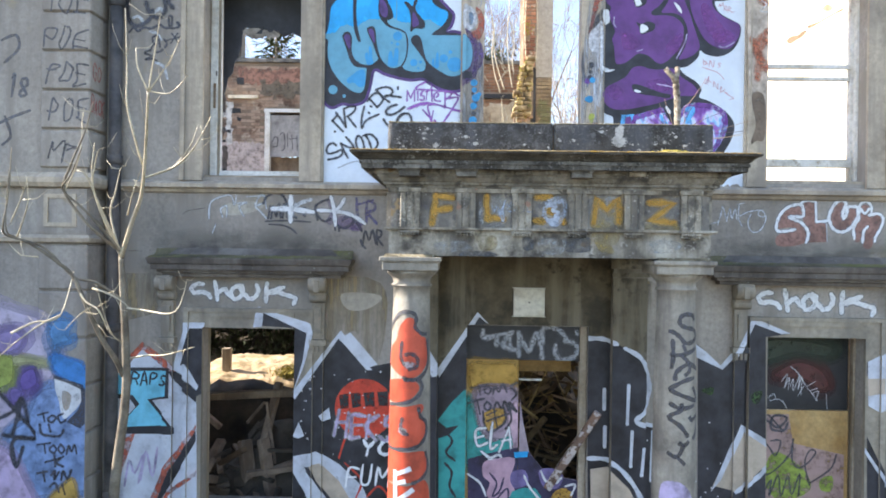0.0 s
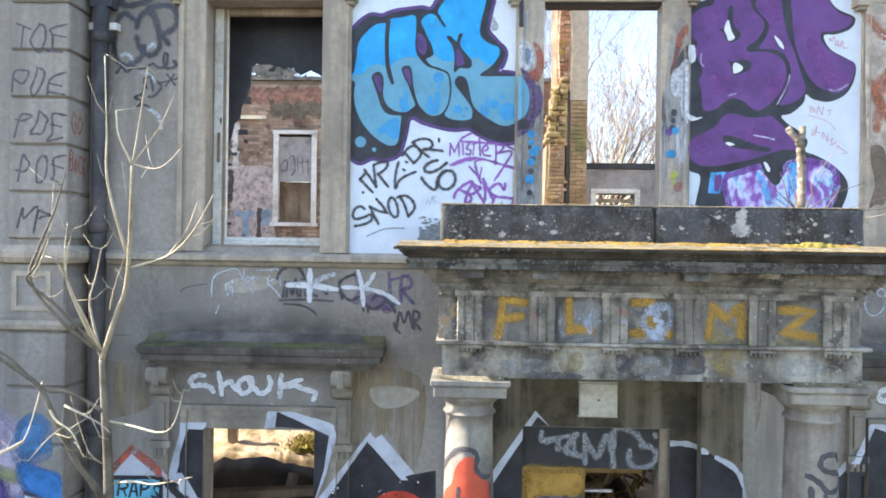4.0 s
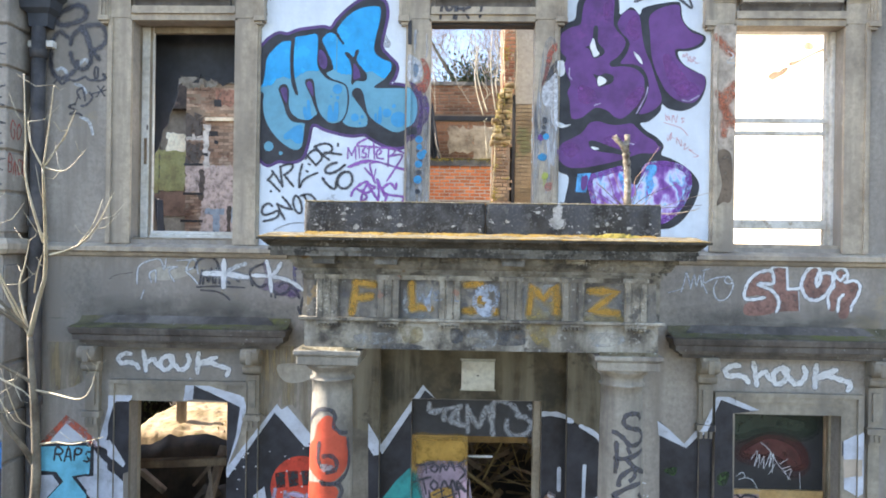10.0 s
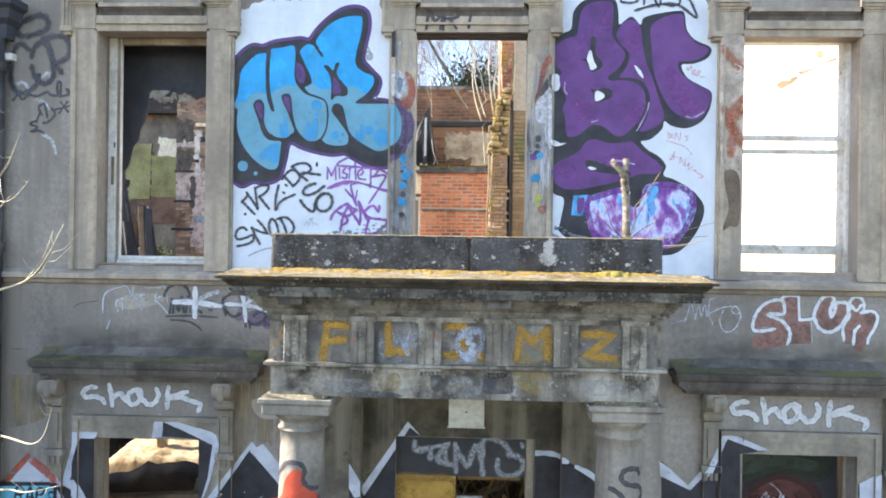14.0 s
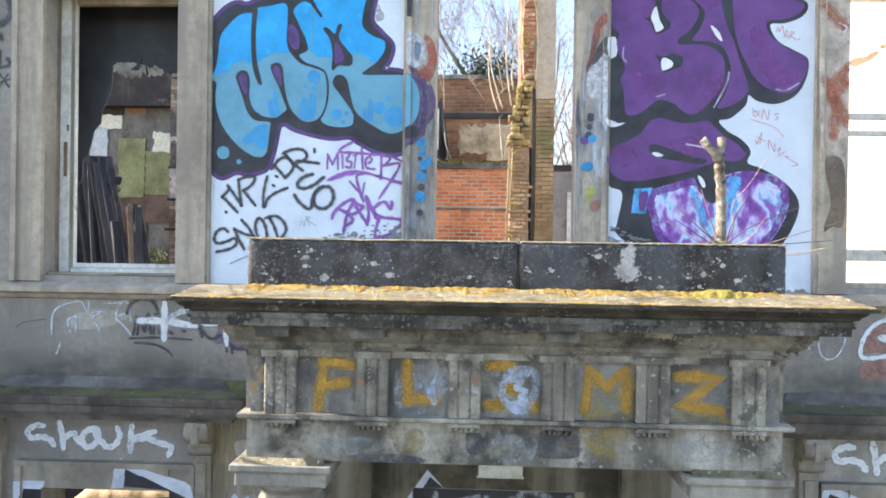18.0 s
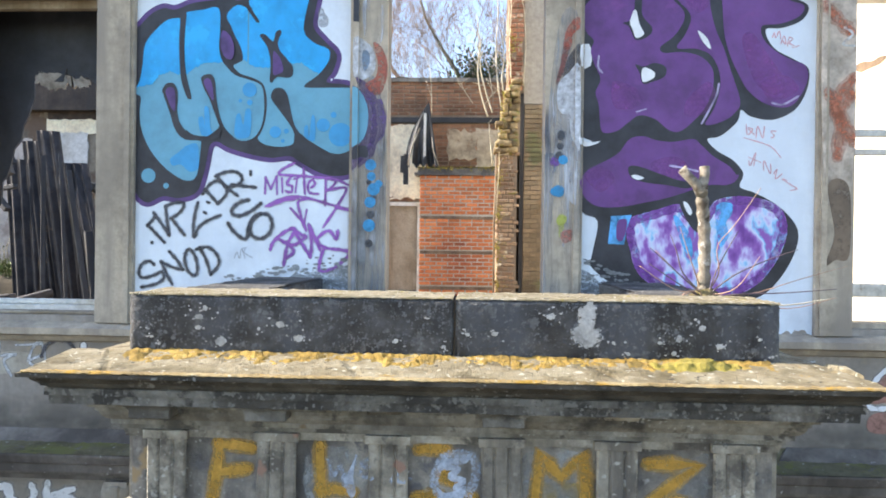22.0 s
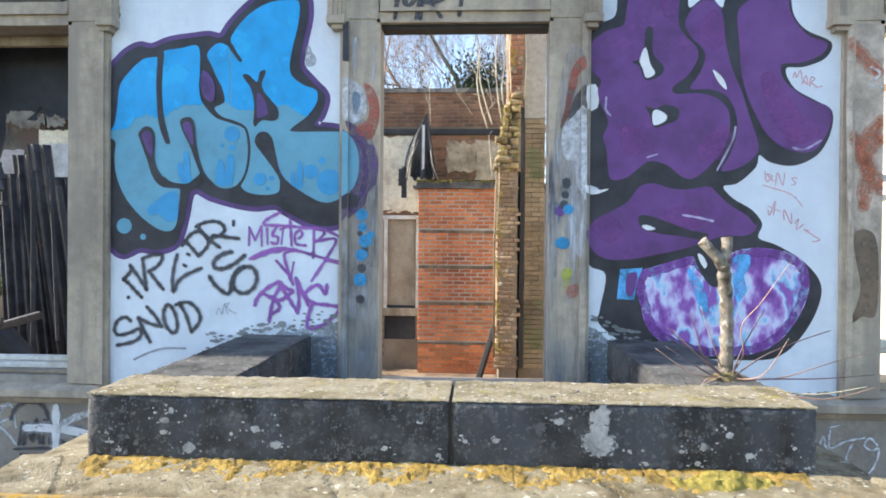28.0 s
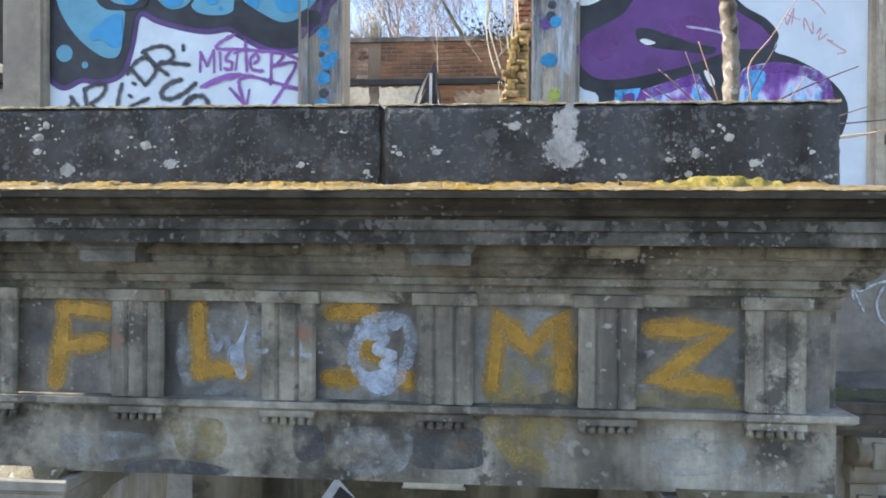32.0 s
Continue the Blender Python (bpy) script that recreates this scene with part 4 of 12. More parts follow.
ht.links.new(ramp(ht, noise_fac(ht, 9.5, 3, 0.5, (1.1, 1, 0.6), 2.0), [(0.34, (0.15, 0.04, 0.27)), (0.43, (0.28, 0.11, 0.44)), (0.49, (0.46, 0.38, 0.70)), (0.545, (0.62, 0.66, 0.84)), (0.60, (0.24, 0.54, 0.80)), (0.66, (0.26, 0.10, 0.42))]), ht.nodes["Principled BSDF"].inputs["Base Color"])
CYANMIST = spray("streaky light blue paint", (0.10, 0.42, 0.80), 0.2, thin=0.42, speck=10)

THINGREY = spray("thin grey spray paint", (0.42, 0.44, 0.47), 0.1, thin=0.5, speck=30, soft=0.3)
CHALK = spray("chalky white spray paint", (0.72, 0.74, 0.76), 0.08, thin=0.32, speck=30)
DUSTY = spray("dusty pink paint", (0.36, 0.24, 0.22), 0.2, thin=0.36, speck=8)
LIMEGREEN = spray("lime green spray paint", (0.24, 0.32, 0.05), 0.2, thin=0.42, speck=10)
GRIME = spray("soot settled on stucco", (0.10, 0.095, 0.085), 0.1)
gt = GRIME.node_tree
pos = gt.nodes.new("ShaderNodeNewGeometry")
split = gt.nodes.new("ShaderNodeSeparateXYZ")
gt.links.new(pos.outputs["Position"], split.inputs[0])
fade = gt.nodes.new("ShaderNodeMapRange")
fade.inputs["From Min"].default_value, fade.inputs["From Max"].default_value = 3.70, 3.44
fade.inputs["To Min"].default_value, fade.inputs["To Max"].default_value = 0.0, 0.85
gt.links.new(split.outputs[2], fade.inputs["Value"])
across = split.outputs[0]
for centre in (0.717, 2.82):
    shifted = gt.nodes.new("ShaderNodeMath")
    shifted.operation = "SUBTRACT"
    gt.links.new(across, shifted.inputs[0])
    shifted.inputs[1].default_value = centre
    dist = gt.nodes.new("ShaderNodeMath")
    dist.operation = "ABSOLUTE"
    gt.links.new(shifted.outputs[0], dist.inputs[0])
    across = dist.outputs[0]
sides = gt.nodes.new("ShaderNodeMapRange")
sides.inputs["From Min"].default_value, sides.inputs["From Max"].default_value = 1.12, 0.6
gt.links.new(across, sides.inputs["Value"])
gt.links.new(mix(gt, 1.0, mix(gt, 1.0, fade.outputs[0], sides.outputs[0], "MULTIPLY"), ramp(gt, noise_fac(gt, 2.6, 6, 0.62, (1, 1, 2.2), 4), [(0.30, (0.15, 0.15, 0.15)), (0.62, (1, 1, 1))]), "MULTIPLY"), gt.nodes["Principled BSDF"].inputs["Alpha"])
CREAM = spray("cream spray paint", (0.50, 0.42, 0.33), 0.1)

# flat pieces of the front: x from, to, z from, to, y of the surface
ZONES = []
for a, b in ((-3.63, -2.865), (-1.39, -0.007), (1.44, 2.845), (4.295, 8.2)):
    ZONES.append((a, b, 4.16, 6.95, WY))
ZONES.append((-3.63, 8.2, 3.425, 4.03, WY))
for x0, x1, head in ((*WIN_L, HEAD), (*WIN_M, HEAD), (*WIN_R, 6.26)):
    ZONES += [(x0 - 0.22, x0 - 0.215, 4.16, head, WY - 0.035), (x0 - 0.215, x0 - 0.18, 4.16, head, WY - 0.055), (x0 - 0.18, x0, 4.16, head, WY - 0.035),
              (x1, x1 + 0.18, 4.16, head, WY - 0.035), (x1 + 0.18, x1 + 0.215, 4.16, head, WY - 0.055), (x1 + 0.215, x1 + 0.23, 4.16, head, WY - 0.035),
              (x0, x1, head + 0.001, head + 0.059, WY - 0.035), (x0, x1, head + 0.081, head + 0.134, WY - 0.045), (x0 - 0.235, x1 + 0.235, head + 0.31, 6.95, WY)]
for a, b in ((-3.63, -3.007), (-2.907, -2.79), (-1.3635, -0.54), (-0.20, 0.095), (1.32, 1.545), (1.885, 2.7775), (2.8785, 2.91), (4.28, 4.3205), (4.4215, 8.2)):
    ZONES.append((a, b, 0.0, 3.2, WY))
ZONES += [(-0.54, -0.20, 0.0, 3.23, WY - 0.10), (1.545, 1.885, 0.0, 3.23, WY - 0.10), (0.095, 1.32, 2.73, 3.5, WY)]
for x0, x1 in (GWIN_L, GWIN_R):
    c = (x0 + x1) / 2
    for sg, e in ((-1, x0), (1, x1)):
        for p, q, y in ((0, 0.14, 0.04), (0.14, 0.19, 0.065)):
            a, b = sorted((e + sg * p, e + sg * q))
            ZONES.append((a, b, 0.7, GHEAD + 0.16, WY - y))
        k0 = CONSOLES[x0, x1][sg > 0]
        ZONES += [(k0 - 0.05, k0 + 0.05, 0.7, 2.395, WY - 0.03), (k0 - 0.06, k0 + 0.06, 2.40, 2.498, WY - 0.06), (k0 - 0.075, k0 + 0.075, 2.498, 2.555, WY - 0.08), (k0 - 0.05, k0 + 0.05, 2.56, 2.93, WY - 0.075)]
    ZONES += [(x0, x1, GHEAD + 0.001, GHEAD + 0.11, WY - 0.04), (x0, x1, GHEAD + 0.111, GHEAD + 0.16, WY - 0.055), (c - 0.74, c + 0.74, GHEAD + 0.21, 3.19, WY)]
WING = [(-4.12, -3.634, -0.2, 6.95, 6.75), (-4.75, -4.12, -0.2, 3.5, 6.78), (-4.75, -4.12, 4.2, 6.95, 6.78)]
BOARD_R = [(GWIN_R[0] - 0.05, GWIN_R[1] - 0.035, 0.76, 1.88, WY + 0.20), (GWIN_R[0] - 0.05, GWIN_R[1] - 0.035, 1.886, GHEAD, WY + 0.22)]
DOORZ = [(DOOR[0] + 0.003, DOOR[1] - 0.08, 2.373, 2.724, WY + 0.05), (DOOR[0] + 0.003, 0.63, 0.2, 2.37, WY + 0.06)]
FRIEZE = [(EX0, EX1, 3.664, 3.93, EY + 0.012), (EX0, EX1, 3.444, 3.637, EY)]
for i in range(6):
    cx = -0.379 + 0.4275 * i
    FRIEZE = [z for q in FRIEZE for z in ([q] if q[2] < 3.6 or not q[0] < cx < q[1] else [(q[0], cx - 0.075, *q[2:]), (cx + 0.075, q[1], *q[2:])])]
    for p, q in ((-0.068, -0.036), (-0.019, 0.019), (0.036, 0.068)):
        FRIEZE.append((cx + p, cx + q, 3.664, 3.926, EY - 0.028))


def clip(poly, k, v, keep_above):
    out = []
    s = 1 if keep_above else -1
    for i, p in enumerate(poly):
        q = poly[i - 1]
        a, b = (q[k] - v) * s, (p[k] - v) * s
        if (a < 0) != (b < 0):
            t = a / (a - b)
            out.append(Vector((q[0] + (p[0] - q[0]) * t, q[1] + (p[1] - q[1]) * t)))
        if b >= 0:
            out.append(Vector(p[:2]))
    return out


def put(bm, poly, zones, lift):
    for x0, x1, z0, z1, y in zones:
        p = poly
        for k, v, up in ((0, x0, True), (0, x1, False), (1, z0, True), (1, z1, False)):
            p = clip(p, k, v, up) if len(p) > 2 else []
        if len(p) < 3:
            continue
        vs = [bm.verts.new((q[0], y - lift, q[1])) for q in p]
        for tri in tessellate_polygon([[Vector((q[0], q[1], 0)) for q in p]]):
            try:
                f = bm.faces.new([vs[i] for i in tri])
                if f.calc_area() < 1e-9:
                    bm.faces.remove(f)
            except ValueError:
                pass


def grow(poly, d):
    n = len(poly)
    area = sum(poly[i - 1][0] * poly[i][1] - poly[i][0] * poly[i - 1][1] for i in range(n))
    s = 1 if area < 0 else -1
    out = []
    for i in range(n):
        t = (Vector(poly[(i + 1) % n][:2]) - Vector(poly[i - 1][:2])).normalized()
        out.append(Vector((poly[i][0] - t.y * d * s, poly[i][1] + t.x * d * s)))
    return out


def finish(name, bm, mat, parent, label=""):
    for f in bm.faces:
        if f.normal.y > 0:
            f.normal_flip()
    return part(name, bm, mat, parent, label)


CALLS = itertools.count()


def paint(name, loops, mat, parent, layer=1, zones=None, smooth=5, label="", swell=0.0, above=None, shift=(0, 0, 0)):
    """Flat patches of paint: closed loops of control points laid on the flat pieces of a wall."""
    bm = bmesh.new()
    up = 0.000023 * (next(CALLS) % 29)
    for i, loop in enumerate(loops):
        p = spline(loop, smooth) if smooth else [Vector(q) for q in loop]
        p = grow(p, swell) if swell else p
        if above is not None:
            p = clip(p, 1, above, True)
        if len(p) > 2:
            put(bm, p, zones or ZONES, 0.0016 * layer + 0.00002 * i + up)
    bm.normal_update()
    bmesh.ops.translate(bm, verts=bm.verts, vec=shift)
    return finish(name, bm, mat, parent, label)


def ribbon(pts, width, taper=0.25):
    n = len(pts)
    L, R = [], []
    for i, p in enumerate(pts):
        t = Vector(pts[min(i + 1, n - 1)][:2]) - Vector(pts[max(i - 1, 0)][:2])
        t = t.normalized() if t.length > 1e-7 else Vector((1, 0))
        w = width / 2 * (1 + 0.18 * math.sin(i * 1.7 + pts[0][0] * 9))
        if i in (0, n - 1):
            w *= 1 - taper
        nrm = Vector((-t.y, t.x))
        L.append(Vector(p[:2]) + nrm * w)
        R.append(Vector(p[:2]) - nrm * w)
    return L, R


def strokes(name, lines, width, mat, parent, layer=3, zones=None, smooth=5, label="", shift=(0, 0, 0)):
    bm = bmesh.new()
    k = 0
    up = 0.000023 * (next(CALLS) % 29)
    for line in lines:
        p = spline(line, smooth, False) if smooth and len(line) > 2 else [Vector(q) for q in line]
        L, R = ribbon(p, width)
        for i in range(len(p) - 1):
            put(bm, [L[i], L[i + 1], R[i + 1], R[i]], zones or ZONES, 0.0016 * layer + 0.000003 * k + up)
            k += 1
        for e in (0, -1):
            c, r = Vector(p[e][:2]), width * 0.42
            put(bm, [c + Vector((math.cos(a) * r, math.sin(a) * r)) for a in [j * math.pi / 4 for j in range(8)]], zones or ZONES, 0.0016 * layer + 0.000003 * k + 0.0001 + up)
            k += 1
    bm.normal_update()
    bmesh.ops.translate(bm, verts=bm.verts, vec=shift)
    return finish(name, bm, mat, parent, label)


# hand-drawn capitals on a 6 by 9 grid
GLYPHS = {
    "A": "00 29 50|13 43", "B": "00 09 39 57 35 05|35 54 51 30 00", "C": "57 39 18 04 11 30 52", "D": "00 09 39 56 53 30 00", "E": "59 09 05 01 00 50|05 45", "F": "00 09 59|05 45",
    "G": "57 39 18 04 11 30 52 54 34", "H": "00 09|50 59|05 55", "I": "20 29", "K": "00 09|59 05 50", "L": "09 00 50", "M": "00 09 34 69 60", "N": "00 09 50 59", "O": "29 06 02 20 42 56 48 29",
    "P": "00 09 39 57 35 05", "R": "00 09 39 57 35 05|25 50", "S": "58 39 17 25 44 52 30 01", "T": "09 69|39 30", "U": "09 02 20 42 49", "V": "09 20 49", "W": "09 10 25 40 59", "X": "09 50|00 59", "Y": "09 25 49|25 20", "Z": "09 59 00 50",
    "8": "24 06 08 29 48 46 24 02 01 20 41 42 24", "1": "07 29 20", "9": "45 16 08 29 48 45 30", "*": "03 46|06 43|28 21"}


def lettering(text, x0, z0, x1, height, slope=0.0, lean=0.15, jitter=0.05, seed=0):
    """Stroke lines of a word from x0 to x1 on a baseline at z0 that climbs by slope."""
    rnd = random.Random(seed + len(text) * 7 + int(x0 * 100))
    n = len(text)
    cw = (x1 - x0) / n
    lines = []
    for i, ch in enumerate(text):
        if ch not in GLYPHS:
            continue
        h = height * (1 + rnd.uniform(-0.12, 0.12))
        dz = rnd.uniform(-0.06, 0.06) * height
        for s in GLYPHS[ch].split("|"):
            line = []
            for q in s.split():
                u, v = int(q[0]) / 6 * 0.86, int(q[1]) / 9
                u += rnd.uniform(-jitter, jitter)
                v += rnd.uniform(-jitter, jitter)
                line.append((x0 + cw * (i + u) + lean * v * h, z0 + dz + v * h + slope * cw * (i + u)))
            lines.append(line)
    return lines


def tag(text, a, b, height, width, mat, slope=0.0, layer=4, zones=None, parent=None, label="", lean=0.15, jitter=0.05, smooth=4, seed=0, name="tag", shift=(0, 0, 0), mist=None):
    """a: start of the baseline; b: x of its end."""
    lines = lettering(text, a[0], a[1], b, height, slope, lean, jitter, seed)
    t = strokes(name, lines, width, mat, parent or wall_front, layer, zones, smooth, label, shift)
    if mist:
        strokes("overspray", lines, width * 1.75, mist, parent or wall_front, layer - 0.4, zones, smooth, "", shift)
    return t


def disc(c, r, n=14):
    return [(c[0] + math.cos(6.2832 * i / n) * r, c[1] + math.sin(6.2832 * i / n) * r) for i in range(n)]


# stains deepened with painted shade under the porch, and worn patches of the coat
paint("damp_stain", [[(-0.2, 2.2), (0.095, 2.3), (0.095, 2.73), (1.32, 2.73), (1.32, 2.3), (1.545, 2.2), (1.545, 3.5), (-0.2, 3.5)]], STAINSHADE, wall_front, 0.5, zones=[(-0.2, 1.545, 2.2, 3.5, 7.09)], smooth=0, label="dark stain, deepened by painted porch shade, on the wall")
paint("damp_stain", [[(-0.54, 2.5), (-0.2, 2.4), (-0.2, 3.23), (-0.54, 3.23)], [(1.545, 2.4), (1.885, 2.5), (1.885, 3.23), (1.545, 3.23)]], STAINSHADE, wall_front, 0.5, smooth=0, label="dark stain, deepened by painted porch shade, on the pilasters")
PALE = material("pale patch of plaster", (0.42, 0.385, 0.32), (0.34, 0.31, 0.255), (0.47, 0.44, 0.37), big=3, fine=22)
paint("worn_patch", [[(-1.19, 3.02), (-1.01, 3.04), (-0.82, 3.02), (-0.78, 2.97), (-0.90, 2.88), (-1.07, 2.85), (-1.17, 2.91)], [(-2.42, 3.90), (-2.21, 3.96), (-1.98, 3.92), (-2.15, 3.83), (-2.39, 3.81)]], PALE, wall_front, 0.6, smooth=3, label="pale worn patch of plaster")



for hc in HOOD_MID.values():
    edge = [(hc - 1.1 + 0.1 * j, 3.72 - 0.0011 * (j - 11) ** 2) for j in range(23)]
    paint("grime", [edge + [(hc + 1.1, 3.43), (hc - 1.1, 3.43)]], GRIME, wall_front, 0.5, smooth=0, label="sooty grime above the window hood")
# white ground coats of the two upper pieces
def ragged(loop, amount=0.022):
    """A brushed edge: the outline cut fine and frayed."""
    out = []
    for (ax, az), (bx, bz) in zip(loop, loop[1:] + loop[:1]):
        n = max(1, int(math.hypot(bx - ax, bz - az) / 0.02))
        for k in range(n):
            x, z = ax + (bx - ax) * k / n, az + (bz - az) * k / n
            out.append((x + amount * noise.noise(Vector((x * 30, z * 30, 2))) + amount * 0.6 * noise.noise(Vector((x * 90, z * 90, 5))), z + amount * 1.5 * noise.noise(Vector((x * 26, z * 26, 8))) + amount * noise.noise(Vector((x * 85, z * 85, 3)))))
    return out


paint("white_ground_coat", [ragged([(-1.43, 4.13), (-1.45, 5.13), (-1.46, 5.94), (-1.43, 6.10), (-1.35, 6.29), (-1.34, 6.49), (-1.23, 6.54), (-1.07, 6.60), (-0.90, 6.58), (-0.69, 6.62), (-0.20, 6.63), (-0.12, 6.59), (-0.07, 6.48), (-0.06, 6.32), (0.01, 6.22), (0.08, 6.16), (0.10, 5.68), (0.09, 5.15), (0.02, 4.99), (0.04, 4.15)])], WHITEWALL, wall_front, 1, zones=[(-1.389, -0.008, 4.16, 6.95, WY)], smooth=0, label="white painted ground of the blue graffiti piece")
paint("white_ground_coat", [ragged([(1.42, 4.16), (1.40, 5.16), (1.38, 5.53), (1.34, 5.96), (1.37, 6.28), (1.46, 6.44), (1.47, 6.82), (2.44, 6.82), (2.67, 6.76), (2.75, 6.55), (2.81, 6.31), (2.90, 6.18), (2.92, 5.18), (2.92, 4.65), (2.94, 4.17)])], WHITEWALL, wall_front, 1, zones=[(1.441, 2.844, 4.16, 6.95, WY), (1.205, 1.441, 6.62, 6.95, WY), (2.844, 3.0, 6.62, 6.95, WY)], smooth=0, label="white painted ground of the purple graffiti piece")

# blue piece
OUT0 = [(-1.45, 5.99), (-1.37, 6.06), (-1.30, 6.13), (-1.22, 6.17), (-1.14, 6.16), (-1.03, 6.20), (-0.89, 6.22), (-0.80, 6.23), (-0.72, 6.22), (-0.66, 6.30), (-0.55, 6.41), (-0.43, 6.49), (-0.31, 6.51), (-0.22, 6.47), (-0.20, 6.35), (-0.23, 6.19), (-0.25, 6.05), (-0.17, 5.95), (-0.10, 5.87), (-0.12, 5.77), (-0.16, 5.70), (-0.03, 5.68), (0.10, 5.62)]
OUT1 = [(0.16, 5.50), (0.16, 5.35), (0.11, 5.25), (0.03, 5.15), (-0.05, 5.11), (-0.18, 5.12), (-0.32, 5.19), (-0.39, 5.23), (-0.51, 5.22), (-0.64, 5.24), (-0.78, 5.28), (-0.86, 5.32), (-0.91, 5.29), (-0.94, 5.14), (-0.99, 5.00), (-1.10, 4.96), (-1.21, 4.97), (-1.31, 4.93), (-1.38, 4.98), (-1.41, 5.08), (-1.42, 5.24), (-1.41, 5.43), (-1.44, 5.67), (-1.45, 5.86)]
OUTLINE = OUT0 + OUT1
blue = paint("blue_graffiti_piece", [OUTLINE], HALO, wall_front, 2, swell=0.03, zones=[(-1.39, -0.007, 4.3, 6.95, WY)], label="bright blue and grey-blue letters with black outline and violet halo")

soft_v = spray("violet halo on the jamb", (0.11, 0.06, 0.18), 0.2, thin=0.46, speck=30, soft=0.3)
paint("outline", [OUTLINE], BLACK, blue, 3, zones=[(-1.39, -0.007, 4.16, 6.95, WY)])
paint("outline_on_jamb", [OUTLINE], soft_v, blue, 3, zones=[z for z in ZONES if -0.02 < z[0] < 0.2 and z[4] < WY - 0.01])
LETTER_M = [(-1.333, 5.940), (-1.266, 6.030), (-1.195, 6.090), (-1.138, 6.104), (-1.092, 6.107), (-1.062, 6.141), (-0.965, 6.156), (-0.859, 6.166), (-0.849, 6.028), (-0.854, 5.933), (-0.843, 5.856), (-0.812, 5.804), (-0.750, 5.744), (-0.662, 5.714), (-0.592, 5.687), (-0.569, 5.649), (-0.559, 5.563), (-0.564, 5.477), (-0.581, 5.408), (-0.624, 5.347), (-0.686, 5.326)]
LETTER_M += [(-0.739, 5.338), (-0.801, 5.381), (-0.842, 5.421), (-0.868, 5.384), (-0.924, 5.356), (-0.986, 5.358), (-1.031, 5.371), (-1.063, 5.392), (-1.080, 5.340), (-1.030, 5.328), (-0.970, 5.323), (-0.966, 5.285), (-0.980, 5.147), (-0.997, 5.094), (-1.029, 5.072), (-1.091, 5.081), (-1.189, 5.145), (-1.270, 5.231), (-1.324, 5.318), (-1.357, 5.414), (-1.366, 5.509), (-1.360, 5.600), (-1.397, 5.627), (-1.392, 5.657), (-1.367, 5.709), (-1.350, 5.805)]
LETTER_R = [(-0.806, 6.117), (-0.767, 6.169), (-0.722, 6.186), (-0.662, 6.165), (-0.659, 6.228), (-0.564, 6.345), (-0.437, 6.420), (-0.288, 6.437), (-0.253, 6.399), (-0.264, 6.283), (-0.294, 6.155), (-0.312, 6.043), (-0.290, 5.983), (-0.228, 5.937), (-0.154, 5.906), (-0.144, 5.854), (-0.166, 5.803), (-0.217, 5.743), (-0.298, 5.683), (-0.286, 5.663), (-0.121, 5.663), (-0.000, 5.661), (0.052, 5.641), (0.096, 5.564), (0.110, 5.479)]
LETTER_R += [(0.097, 5.376), (0.055, 5.308), (-0.048, 5.253), (-0.118, 5.250), (-0.187, 5.281), (-0.284, 5.340), (-0.327, 5.375), (-0.362, 5.371), (-0.370, 5.314), (-0.414, 5.293), (-0.493, 5.291), (-0.563, 5.308), (-0.598, 5.342), (-0.581, 5.373), (-0.555, 5.442), (-0.542, 5.546), (-0.549, 5.632), (-0.574, 5.692), (-0.636, 5.726), (-0.715, 5.752), (-0.760, 5.800), (-0.725, 5.821), (-0.698, 5.847), (-0.716, 5.924), (-0.752, 5.993), (-0.779, 6.054)]
paint("letter_fill", [LETTER_M], STEEL, blue, 4, label="grey-blue lower half of a letter")
paint("letter_fill", [LETTER_R], STEEL, blue, 4, label="grey-blue lower half of a letter")
paint("letter_fill", [disc((-1.305, 5.101), 0.046), disc((-1.189, 5.037), 0.018)], STEEL, blue, 4)
WAVE = [(-1.568, 5.662), (-1.407, 5.662), (-1.290, 5.683), (-1.246, 5.739), (-1.175, 5.765), (-1.111, 5.744), (-1.065, 5.749), (-1.016, 5.787), (-0.945, 5.821), (-0.848, 5.821), (-0.751, 5.856), (-0.695, 5.838), (-0.654, 5.807), (-0.610, 5.790), (-0.528, 5.790), (-0.383, 5.815), (-0.331, 5.821), (-0.287, 5.790), (-0.243, 5.760), (-0.200, 5.748), (-0.122, 5.735)]
strips = [(x0, x0 + 0.009, float(np.interp(x0, [p[0] for p in WAVE], [p[1] for p in WAVE])) + 0.010 * noise.noise(Vector((x0 * 60, 5, 0))), 6.95, WY) for x0 in [-1.39 + 0.009 * k for k in range(154)]]
paint("bright_fill", [LETTER_M], CYAN, blue, 5, zones=strips, label="bright blue upper half of a letter")
paint("bright_fill", [LETTER_R], CYAN, blue, 5, zones=strips, label="bright blue upper half of a letter")
paint("black_gap", [[(-1.106, 6.124), (-1.067, 6.136), (-1.072, 6.046), (-1.077, 5.908), (-1.065, 5.752), (-1.029, 5.605), (-1.039, 5.590), (-1.057, 5.600), (-1.089, 5.683), (-1.104, 5.770), (-1.112, 5.943), (-1.106, 6.081)]], BLACK, blue, 6)
paint("black_gap", [[(-1.219, 5.648), (-1.192, 5.687), (-1.148, 5.690), (-1.121, 5.648), (-1.117, 5.579), (-1.120, 5.510), (-1.102, 5.441), (-1.057, 5.385), (-0.986, 5.354), (-0.924, 5.353), (-0.843, 5.407), (-0.850, 5.346), (-0.942, 5.330), (-1.030, 5.330), (-1.093, 5.347), (-1.137, 5.406), (-1.165, 5.492), (-1.210, 5.614)]], BLACK, blue, 6)
